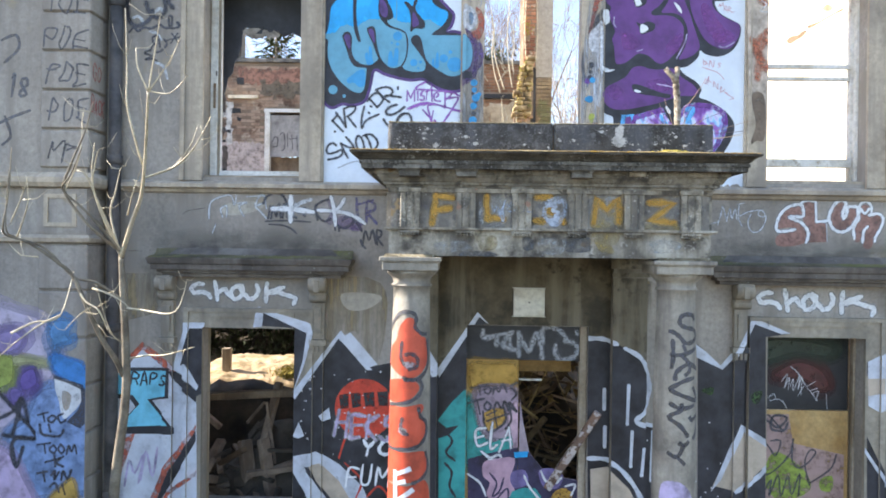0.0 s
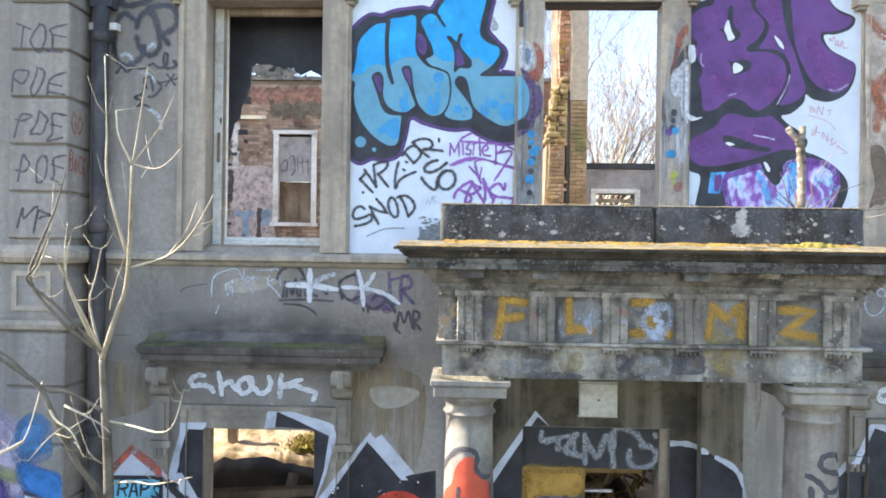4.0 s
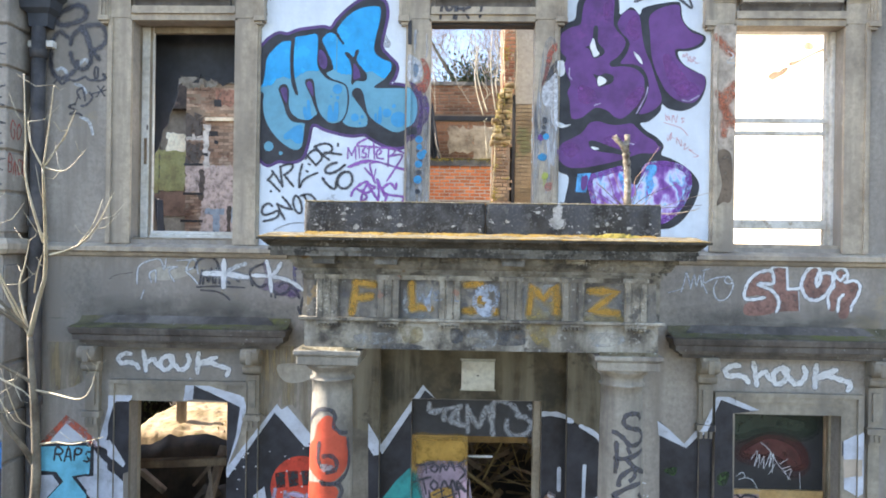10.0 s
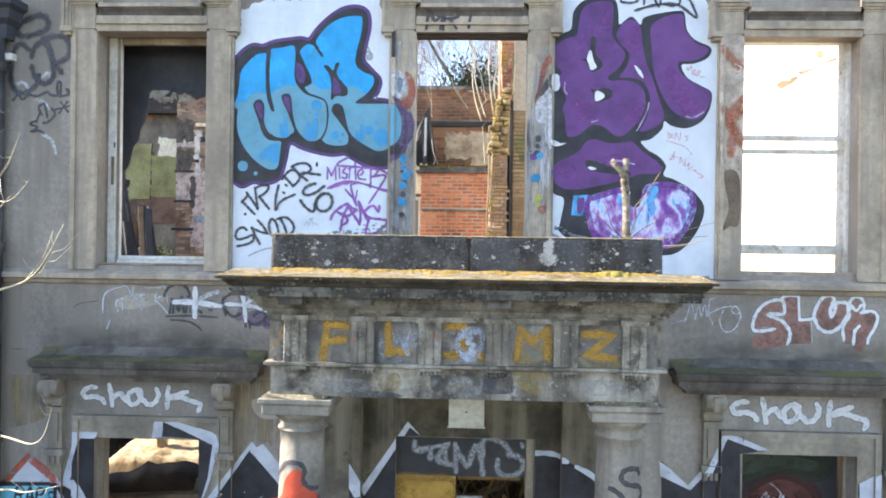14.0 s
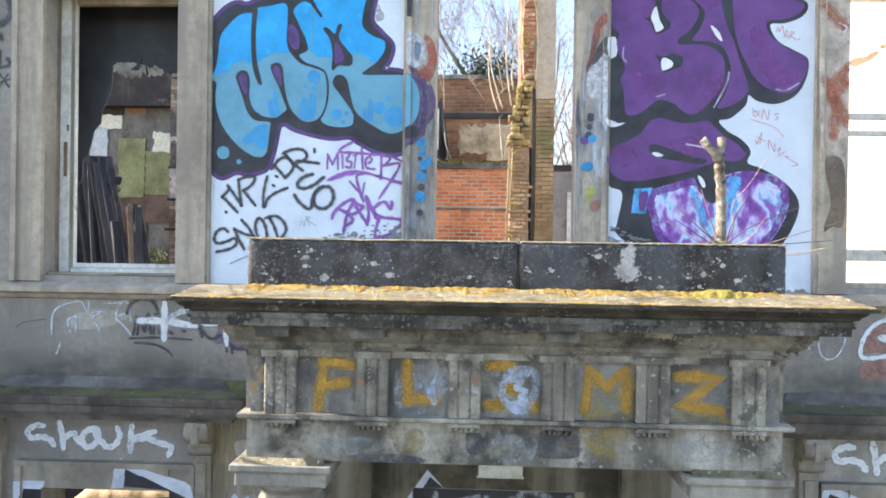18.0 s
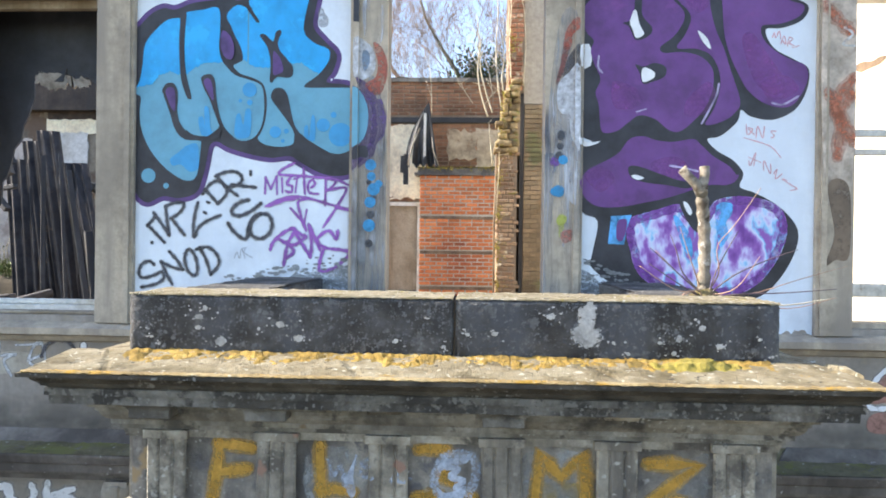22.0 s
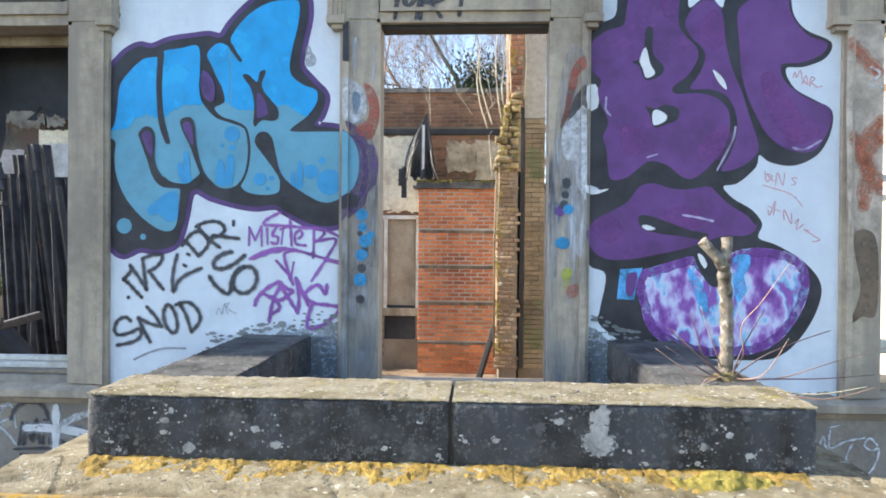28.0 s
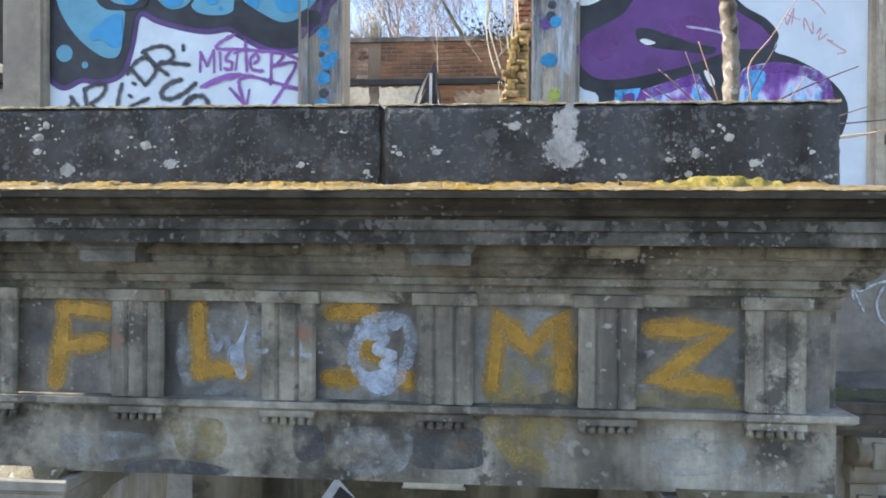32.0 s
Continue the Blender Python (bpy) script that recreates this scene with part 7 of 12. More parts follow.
# blue tag by the first ground floor window
paint("white_mural", [[(-3.55, 2.00), (-3.23, 2.46), (-2.95, 2.30), (-2.65, 1.96), (-2.63, 0.80), (-3.54, 0.78)]], MURALWHITE, wall_front, 2, smooth=0, label="white ground of the blue mural")
paint("red_edge", [[(-3.49, 2.22), (-3.23, 2.50), (-2.89, 2.26), (-2.65, 1.96), (-2.65, 1.89), (-2.95, 2.19), (-3.23, 2.42), (-3.45, 2.18)], [(-2.65, 1.67), (-2.65, 1.55), (-2.93, 1.20), (-3.10, 0.79), (-3.17, 0.79), (-2.99, 1.23)], [(-2.64, 1.20), (-2.64, 1.15), (-2.93, 0.94), (-2.99, 0.79), (-3.04, 0.79), (-2.95, 0.98)], [(-3.54, 1.42), (-3.29, 1.57), (-3.51, 0.90), (-3.54, 0.90)]], ORANGE, wall_front, 3, smooth=0, label="orange-red border lines")
paint("dark_band", [[(-2.95, 2.21), (-2.83, 2.19), (-2.65, 1.99), (-2.65, 1.89), (-2.89, 2.10)], [(-2.65, 1.61), (-2.65, 1.50), (-2.99, 0.91), (-3.10, 0.79), (-2.93, 1.20)]], BLACK, wall_front, 3, smooth=0, label="dark band in the mural")
paint("blue_block_outline", [[(-3.53, 2.23), (-2.94, 2.24), (-2.94, 1.93), (-3.12, 1.90), (-2.89, 1.62), (-2.89, 1.56), (-3.55, 1.55), (-3.29, 1.83), (-3.36, 1.92), (-3.53, 1.91)]], BLACK, wall_front, 4, smooth=0, label="black outline of the blue tag")
paint("blue_block", [[(-3.49, 2.19), (-2.97, 2.21), (-2.98, 1.95), (-3.17, 1.91), (-2.95, 1.65), (-3.47, 1.62), (-3.25, 1.86), (-3.32, 1.95), (-3.48, 1.96)]], SKY, wall_front, 5, smooth=0, label="light blue block tag")
tag("RAPS", [(-3.34, 2.06)][0], [(-2.96, 2.07)][0][0], 0.12, 0.02, BLACK, 0.0, layer=6, label="black letters on light blue")
tag("MN", [(-3.39, 1.02)][0], [(-3.05, 1.02)][0][0], 0.28, 0.025, LILAC, 0.3, layer=4, label="lilac tag")

# door boards and window boards
paint("tan_board", [[(3.42, 1.85), (3.99, 1.87), (4.00, 1.45), (3.48, 1.54)]], PLY, g2, 1, zones=BOARD_R, smooth=0, label="bare plywood patch")
paint("pink_patch", [[(3.08, 1.83), (3.43, 1.84), (3.48, 1.54), (4.00, 1.43), (4.00, 0.95), (3.09, 0.93)]], DUSTY, g2, 1, zones=BOARD_R, smooth=0, label="faded pink paint")
paint("lime_patch", [[(3.21, 1.33), (3.32, 1.45), (3.59, 1.27), (3.66, 1.06), (3.37, 0.94), (3.20, 1.10)], [(3.76, 1.17), (3.88, 1.21), (3.88, 1.06), (3.77, 1.06)]], LIMEGREEN, g2, 2, zones=BOARD_R, smooth=3, label="lime green paint")

# tags on the corner wing
WINGINK = spray("faded black marker paint", (0.10, 0.10, 0.115), 0.3, thin=0.40, speck=30, soft=0.2)
for w, p in (("POE", [(-4.09, 5.41), (-3.64, 5.42)]), ("POE", [(-4.07, 5.06), (-3.63, 5.06)]), ("POE", [(-4.05, 4.69), (-3.62, 4.70)]), ("MP", [(-4.04, 4.31), (-3.73, 4.31)]), ("TOE", [(-4.09, 5.76), (-3.63, 5.76)])):
    tag(w, p[0], p[1][0], 0.19, 0.02, WINGINK, 0.02, jitter=0.16, zones=WING, parent=wing, layer=1, label="black tag on a corner block")
tag("18", [(-4.45, 4.93)][0], [(-4.25, 4.94)][0][0], 0.2, 0.03, WINGINK, 0.0, zones=WING, parent=wing, layer=1, label="black tag")
strokes("tag", [[(-4.57, 4.66), (-4.40, 4.74), (-4.24, 4.80)], [(-4.49, 4.74), (-4.43, 4.55), (-4.51, 4.46)], [(-4.53, 5.49), (-4.39, 5.54), (-4.36, 5.41), (-4.50, 5.27)]], 0.03, WINGINK, wing, 1, zones=WING, label="black tag")

# yellow letters on the frieze and traces of paint
OFF = (-0.67, -5.5, 0)
YELLOWPAINT = spray("ochre yellow sprayed letters", (0.56, 0.315, 0.05), 0.2, thin=0.45, speck=20, soft=0.36)
MISTY = [spray("ochre mist %d" % k, (0.52, 0.31, 0.07), 0.1, thin=0.54 + 0.06 * k, speck=90, soft=0.36) for k in range(3)]
for lines in ([[(-0.18, 3.91), (-0.19, 3.81), (-0.21, 3.69)], [(-0.19, 3.90), (-0.12, 3.90), (-0.05, 3.89)], [(-0.20, 3.79), (-0.13, 3.80), (-0.07, 3.81)]], [[(0.21, 3.91), (0.21, 3.84), (0.22, 3.74), (0.22, 3.73)], [(0.21, 3.73), (0.27, 3.74), (0.34, 3.73)]], [[(0.59, 3.90), (0.65, 3.91), (0.70, 3.90)], [(0.58, 3.72), (0.63, 3.72), (0.67, 3.73)], [(0.68, 3.82), (0.69, 3.80), (0.73, 3.78)], [(0.79, 3.73), (0.80, 3.71)]], [[(1.03, 3.71), (1.04, 3.81), (1.05, 3.90), (1.09, 3.85), (1.13, 3.81), (1.17, 3.86), (1.21, 3.90), (1.22, 3.81), (1.22, 3.72)]], [[(1.45, 3.87), (1.54, 3.87), (1.64, 3.87), (1.55, 3.80), (1.46, 3.73), (1.55, 3.73), (1.64, 3.72)]]):
    letter = strokes("yellow_letter", lines, 0.034, YELLOWPAINT, porch, 1.2, FRIEZE, 0, "ochre yellow spray-painted letter", shift=OFF)
    for k in range(3):
        strokes("overspray", lines, 0.046 + 0.013 * k, MISTY[k], porch, 1.0 - 0.1 * k, FRIEZE, 0, "faint ochre overspray", shift=OFF)
PALEBLUE = spray("thin pale blue paint", (0.58, 0.68, 0.84), 0.1, thin=0.48, speck=22, soft=0.3)
PALEMIST = spray("pale blue mist", (0.55, 0.64, 0.78), 0.1, thin=0.62, speck=60, soft=0.36)
strokes("pale_scribble", [[(0.24, 3.86), (0.26, 3.79), (0.29, 3.83), (0.31, 3.75), (0.35, 3.87)], [(0.37, 3.83), (0.40, 3.83), (0.40, 3.86), (0.37, 3.84), (0.38, 3.79), (0.42, 3.80)], [(0.49, 3.79), (0.51, 3.82), (0.52, 3.79), (0.56, 3.79)]], 0.014, PALEMIST, porch, 2, FRIEZE, label="faint pale scribble on the frieze", shift=OFF)
paint("pale_smear", [[(0.30, 3.80), (0.32, 3.81), (0.35, 3.87), (0.35, 3.87), (0.34, 3.79), (0.35, 3.73), (0.33, 3.71), (0.31, 3.75)]], PALEBLUE, porch, 2.2, FRIEZE, 3, "pale blue smear", shift=OFF)


SLATE = spray("slate-dark damp on the architrave", (0.085, 0.09, 0.10), 0.2, thin=0.47, speck=14, soft=0.2)
PALEWASH = spray("pale limewash on the frieze", (0.40, 0.42, 0.42), 0.12, thin=0.60, speck=15, soft=0.2)
YWASH = spray("thin yellow wash", (0.40, 0.30, 0.10), 0.15, thin=0.59, speck=14, soft=0.24)
paint("damp_patch", [[(0.812, 3.6), (0.992, 3.596), (1.003, 3.533), (0.993, 3.49), (0.832, 3.484), (0.804, 3.526)]], SLATE, porch, 0.5, FRIEZE, 4, "slate-dark damp patch under a triglyph", shift=OFF)
paint("damp_patch", [[(0.487, 3.591), (0.55, 3.593), (0.574, 3.534), (0.551, 3.495), (0.495, 3.501)]], SLATE, porch, 0.5, FRIEZE, 4, "dark damp patch on the architrave", shift=OFF)
paint("damp_patch", [[(0.009, 3.466), (0.132, 3.486), (0.295, 3.466), (0.263, 3.443), (0.034, 3.432)]], SLATE, porch, 0.5, FRIEZE, 4, "dark damp patch on the architrave", shift=OFF)
paint("yellow_wash", [[(1.017, 3.628), (1.217, 3.623), (1.203, 3.554), (1.166, 3.538), (1.193, 3.481), (1.121, 3.468), (1.076, 3.504), (1.042, 3.549)]], YWASH, porch, 0.6, FRIEZE, 4, "thin yellow wash below a letter", shift=OFF)
paint("yellow_wash", [[(0.137, 3.6), (0.27, 3.601), (0.298, 3.549), (0.271, 3.497), (0.173, 3.493), (0.145, 3.545)]], YWASH, porch, 0.55, FRIEZE, 4, "thin yellow wash below a letter", shift=OFF)
paint("yellow_wash", [[(1.021, 3.777), (1.231, 3.781), (1.242, 3.668), (1.026, 3.663)]], YWASH, porch, 0.55, FRIEZE, 4, "thin yellow wash round a letter", shift=OFF)
paint("yellow_wash", [[(1.435, 3.711), (1.669, 3.709), (1.663, 3.65), (1.44, 3.644)]], YWASH, porch, 0.55, FRIEZE, 4, "thin yellow wash round a letter", shift=OFF)
paint("pale_wash", [[(0.997, 3.898), (1.222, 3.902), (1.231, 3.811), (1.194, 3.705), (1.104, 3.688), (1.029, 3.701), (0.99, 3.776)]], PALEWASH, porch, 0.4, FRIEZE, 4, "pale limewash behind a letter", shift=OFF)
paint("pale_wash", [[(0.172, 3.885), (0.341, 3.895), (0.409, 3.826), (0.374, 3.732), (0.294, 3.675), (0.197, 3.657), (0.145, 3.758)]], PALEWASH, porch, 0.4, FRIEZE, 4, "pale limewash behind a letter", shift=OFF)
paint("pale_wash", [[(1.503, 3.802), (1.66, 3.916), (1.672, 3.85), (1.665, 3.717), (1.562, 3.692), (1.482, 3.705)]], PALEWASH, porch, 0.4, FRIEZE, 4, "pale limewash behind a letter", shift=OFF)
paint("pale_wash", [[(1.11, 3.915), (1.158, 3.916), (1.163, 3.863), (1.133, 3.849), (1.115, 3.867)]], PALEWASH, porch, 0.7, FRIEZE, 4, "pale blue dab of paint", shift=OFF)
paint("pale_wash", [[(0.613, 3.582), (0.8, 3.58), (0.808, 3.503), (0.754, 3.463), (0.629, 3.474)]], PALEWASH, porch, 0.4, FRIEZE, 4, "pale limewash on the architrave", shift=OFF)
paint("pale_wash", [[(1.447, 3.577), (1.664, 3.576), (1.679, 3.51), (1.491, 3.488)]], PALEWASH, porch, 0.4, FRIEZE, 4, "pale limewash on the architrave", shift=OFF)
paint("pale_wash", [[(-0.183, 3.543), (0.017, 3.557), (0.149, 3.521), (0.009, 3.482), (-0.166, 3.471)]], PALEWASH, porch, 0.4, FRIEZE, 4, "pale limewash on the architrave", shift=OFF)
# letters down the columns
def column_paint(name, cx, loops, mat, layer, label, smooth=4, lines=None, width=0.03):
    prof = [(0.172, 0.1), (0.171, 0.8), (0.168, 1.4), (0.163, 2.0), (0.157, 2.5), (0.150, 2.9), (0.145, 3.19)]
    zs = [(s * 0.02, s * 0.02 + 0.02, 0.12 + j * 0.1, 0.22 + j * 0.1, 0.0) for s in range(-12, 12) for j in range(30)]
    bm = bmesh.new()
    for i, l in enumerate(loops):
        put(bm, spline(l, smooth) if smooth else [Vector(q) for q in l], [q for q in zs], 0.00005 * i)
    for i, l in enumerate(lines or []):
        p = spline(l, 4, False) if len(l) > 2 else [Vector(q) for q in l]
        L, R = ribbon(p, width)
        for j in range(len(p) - 1):
            q4 = [L[j], L[j + 1], R[j + 1], R[j]]
            lo, hi = min(q[1] for q in q4), max(q[1] for q in q4)
            put(bm, q4, [q for q in zs if q[3] > lo and q[2] < hi], 0.00002 * (i * 20 + j))
    for v in bm.verts:
        s, z, d = v.co.x, v.co.z, -v.co.y
        for (ra, za), (rb, zb) in zip(prof, prof[1:]):
            if za <= z <= zb:
                r = ra + (rb - ra) * (z - za) / (zb - za)
        a = s / 0.16
        rr = r + 0.0022 * layer + d
        v.co = Vector((cx + rr * math.sin(a) - 0.67, 5.54 - rr * math.cos(a) - 5.5, z))
    return part(name, bm, mat, porch, label)


column_paint("paint_smears", 1.715, [[(-0.14, 1.7), (-0.02, 1.74), (0.08, 1.66), (0.12, 1.5), (0.0, 1.4), (-0.14, 1.45)]], LILAC, 1, "lilac smear at the column")


# ---- loose hand-sprayed tags ----
def soft(colour, name, k):
    return spray(name, colour, 0.12, thin=k, speck=90.0, soft=0.36)


def cloud(name, loop, colour, parent, layer, zones, label="", feather=0.035):
    """A patch sprayed from some way off: solid inside, fading in two thinner rings."""
    core = paint(name, [loop], spray(name + " paint", colour, 0.18, thin=0.30, speck=9.0, soft=0.2), parent, layer, zones, 5, label, swell=-feather * 0.5)
    for k in range(3):
        rim = [(x + 1.1 * feather * noise.noise(Vector((x * 14, z * 14, k))), z + 1.1 * feather * noise.noise(Vector((x * 14, z * 14, k + 9)))) for x, z in loop]
        paint("overspray", [rim], soft(colour, name + " mist", 0.46 + 0.075 * k), core, layer - 0.06 * (k + 1), zones, 5, "", swell=feather * (0.15 + 0.65 * k))
    return core


DAMPGRIT = spray("damp grey grit on the coat", (0.24, 0.255, 0.265), 0.15, thin=0.30, speck=80, soft=0.3)
DAMPMIST = spray("damp grey mist on the coat", (0.30, 0.32, 0.335), 0.12, thin=0.50, speck=60, soft=0.36)
rw = random.Random(4)
for x0, x1, top, rise in ((-0.80, -0.012, 4.56, 0.10), (1.445, 2.02, 4.50, -0.16)):
    grit = []
    while len(grit) < 620:
        x = rw.uniform(x0, x1)
        u = (x - x0) / (x1 - x0)
        edge = top + rise * (u - 0.5) * 1.6 + 0.05 * noise.noise(Vector((x * 9, 2, 7)))
        z = rw.uniform(4.17, edge)
        if rw.random() < 1.0 - 0.75 * (z - 4.17) / (edge - 4.17):
            r = rw.uniform(0.003, 0.016)
            grit.append([(x + r * 2.2 * math.cos(k * 1.257) * rw.uniform(0.6, 1), z + r * math.sin(k * 1.257) * rw.uniform(0.6, 1)) for k in range(5)])
    paint("worn_base", grit, DAMPGRIT, wall_front, 2.0, None, 0, "worn gritty damp base of the white coat")["kind"] = "stuff"
    low = [(x0, 4.165), (x1, 4.165)] + [(x1 - (x1 - x0) * k / 14, top - 0.10 + rise * (0.5 - k / 14) * 1.6 + 0.06 * noise.noise(Vector((k * 0.9, 3, x0)))) for k in range(15)]
    paint("worn_base", [low], DAMPMIST, wall_front, 1.8, None, 0, "grey damp mist at the base of the white coat")


def scrawl(lines, width, mat, parent=None, layer=4, zones=None, label="", mist=None, name="tag"):
    """One tag, drawn in loose strokes, with a softer rim of overspray."""
    t = strokes(name, lines, width, mat, parent or wall_front, layer, zones, 5, label)
    if mist:
        strokes("overspray", lines, width * 1.7, mist, t, layer - 0.4, zones, 5)
    return t


WASHY = spray("washed-out white spray paint", (0.60, 0.63, 0.66), 0.1, thin=0.40, speck=36, soft=0.2)
ROSE = spray("rose-brown spray paint", (0.30, 0.155, 0.125), 0.2, thin=0.30, speck=24, soft=0.25)
SOFTINK = spray("soft dark spray paint", (0.07, 0.07, 0.085), 0.25, thin=0.34, speck=60, soft=0.3)
INKRIM = spray("dark spray rim", (0.08, 0.08, 0.09), 0.2, thin=0.62, soft=0.3)
GREYRIM = spray("pale spray rim", (0.55, 0.57, 0.60), 0.1, thin=0.62, soft=0.3)
NAVY = spray("dark navy paint", (0.035, 0.03, 0.075), 0.3, blot=((0.09, 0.055, 0.16), 5.0, 0.58))
ROSEPINK = spray("pink spray paint", (0.52, 0.33, 0.42), 0.15, thin=0.25, speck=12)

# white name in joined script on each window frieze
SCRIPT = ([(-2.61, 3.10), (-2.67, 3.10), (-2.73, 3.06), (-2.70, 3.01), (-2.63, 3.02), (-2.56, 3.00), (-2.53, 2.96)], [(-2.49, 3.13), (-2.47, 3.03), (-2.46, 2.94)], [(-2.46, 3.01), (-2.42, 3.04), (-2.38, 3.05), (-2.36, 3.01), (-2.32, 2.98)], [(-2.25, 3.09), (-2.30, 3.06), (-2.32, 3.02), (-2.30, 2.96), (-2.25, 2.96), (-2.21, 3.00), (-2.20, 3.07), (-2.24, 3.09), (-2.20, 3.02), (-2.15, 2.97)], [(-2.06, 3.10), (-2.04, 3.04), (-2.08, 2.97), (-2.14, 2.96), (-2.17, 3.00)], [(-1.95, 3.12), (-1.96, 3.03), (-1.96, 2.93)], [(-1.78, 3.08), (-1.87, 3.05), (-1.96, 3.01), (-1.85, 3.03), (-1.75, 3.00), (-1.66, 2.97), (-1.68, 2.91)])
scrawl(SCRIPT, 0.042, CHALK, label="white joined-up tag sprayed on the window frieze", mist=GREYRIM)
w0, w1 = [(-2.73, 3.11), (3.02, 3.11)]
scrawl([[(w1[0] + (x - w0[0]) * 1.07, w1[1] + (z - w0[1]) * 1.1) for x, z in l] for l in SCRIPT], 0.046, CHALK, label="white joined-up tag sprayed on the window frieze", mist=GREYRIM)

# rose letters with a white outline
paint("tag_fill", [[(3.19, 3.75), (3.20, 3.84), (3.26, 3.92), (3.36, 3.98), (3.43, 3.98), (3.44, 3.90), (3.37, 3.87), (3.33, 3.86), (3.37, 3.83), (3.46, 3.79), (3.49, 3.72), (3.47, 3.61), (3.32, 3.57), (3.19, 3.58), (3.19, 3.67), (3.29, 3.71), (3.36, 3.73), (3.32, 3.76)]], ROSE, wall_front, 3, smooth=3, label="rose-brown fill of a letter")
paint("tag_fill", [[(3.45, 3.99), (3.46, 4.02), (3.57, 4.02), (3.58, 3.82), (3.67, 3.81), (3.69, 3.72), (3.69, 3.62), (3.50, 3.61), (3.49, 3.74), (3.45, 3.82)]], ROSE, wall_front, 3, smooth=0)
paint("tag_fill", [[(3.72, 3.93), (3.78, 4.01), (3.85, 4.03), (3.87, 3.99), (3.83, 3.89), (3.85, 3.85), (3.87, 3.91), (3.88, 3.96), (3.96, 3.97), (3.98, 3.91), (3.96, 3.81), (3.88, 3.73), (3.81, 3.72), (3.74, 3.77), (3.71, 3.85)]], ROSE, wall_front, 3, smooth=3)
paint("tag_fill", [[(3.95, 3.65), (3.95, 3.78), (3.99, 3.86), (4.01, 3.96), (4.06, 4.00), (4.11, 3.96), (4.10, 3.90), (4.19, 3.91), (4.23, 3.86), (4.22, 3.76), (4.16, 3.65), (4.12, 3.56), (4.05, 3.57), (4.06, 3.68), (4.08, 3.78), (4.03, 3.67), (4.00, 3.62)]], ROSE, wall_front, 3, smooth=3)
scrawl([[(3.37, 3.74), (3.27, 3.72), (3.19, 3.73), (3.19, 3.81), (3.23, 3.90), (3.31, 3.97), (3.42, 3.99), (3.45, 3.93), (3.44, 3.87), (3.34, 3.87), (3.31, 3.86), (3.36, 3.84), (3.43, 3.81), (3.49, 3.74), (3.50, 3.67), (3.48, 3.61)]], 0.028, CHALK, label="white outline of a rose letter", mist=GREYRIM, name="tag_outline")
scrawl([[(3.42, 3.99), (3.46, 4.03), (3.57, 4.03)], [(3.57, 4.03), (3.58, 3.82)], [(3.58, 3.82), (3.68, 3.83), (3.70, 3.85)]], 0.026, CHALK, mist=GREYRIM, name="tag_outline")
scrawl([[(3.68, 3.80), (3.69, 3.62)]], 0.012, WASHY, name="tag_outline")
scrawl([[(3.85, 3.85), (3.84, 3.91), (3.86, 3.97), (3.87, 4.01), (3.83, 4.04), (3.76, 4.00), (3.71, 3.90), (3.71, 3.83), (3.75, 3.75), (3.82, 3.72), (3.89, 3.74), (3.96, 3.81)], [(3.85, 3.85), (3.88, 3.91), (3.89, 3.97), (3.98, 3.97), (3.99, 3.88), (3.95, 3.81)]], 0.03, CHALK, mist=GREYRIM, name="tag_outline")
scrawl([[(3.96, 3.65), (3.95, 3.77), (4.00, 3.86), (4.00, 3.96), (4.02, 4.01), (4.07, 4.03), (4.12, 3.99), (4.12, 3.91), (4.10, 3.89), (4.19, 3.91), (4.24, 3.86), (4.22, 3.77), (4.17, 3.68), (4.16, 3.63)], [(4.04, 3.62), (4.05, 3.73), (4.09, 3.78)], [(4.01, 3.96), (4.06, 3.91), (4.10, 3.96)]], 0.026, CHALK, mist=GREYRIM, name="tag_outline")
scrawl([[(2.48, 3.77), (2.62, 3.81)], [(2.60, 3.78), (2.63, 3.88), (2.65, 3.96), (2.69, 3.81)], [(2.69, 3.82), (2.72, 3.94), (2.74, 3.83), (2.77, 3.94), (2.79, 3.83)], [(2.79, 3.98), (2.86, 4.00)], [(2.81, 3.97), (2.81, 3.87), (2.90, 3.91), (3.00, 3.93)], [(2.79, 3.88), (2.84, 3.77)], [(3.07, 3.89), (3.03, 3.93), (3.00, 3.89), (3.04, 3.86), (3.08, 3.87), (3.06, 3.78), (3.00, 3.71), (2.93, 3.72), (2.90, 3.81), (2.93, 3.89)]], 0.012, WASHY, label="faded pale blue tag", mist=GREYRIM)

# tags on the band between the storeys
scrawl([[(-2.00, 3.93), (-1.97, 4.00), (-1.89, 4.04), (-1.81, 4.02), (-1.77, 3.95), (-1.77, 3.86)], [(-1.95, 3.78), (-1.93, 3.91)], [(-1.92, 3.78), (-1.90, 3.91), (-1.87, 3.80), (-1.84, 3.93), (-1.82, 3.79)], [(-1.79, 3.93), (-1.80, 3.79)], [(-1.76, 3.94), (-1.76, 3.79)], [(-1.66, 3.93), (-1.75, 3.85), (-1.66, 3.79)], [(-1.57, 3.89), (-1.64, 3.87), (-1.57, 3.81)]], 0.02, SOFTINK, label="black arched tag on the band", mist=INKRIM)
scrawl([[(-1.98, 3.75), (-1.76, 3.76), (-1.52, 3.75)], [(-1.94, 3.72), (-1.79, 3.71), (-1.70, 3.67), (-1.66, 3.63)]], 0.018, SOFTINK, label="dark underline of a tag")
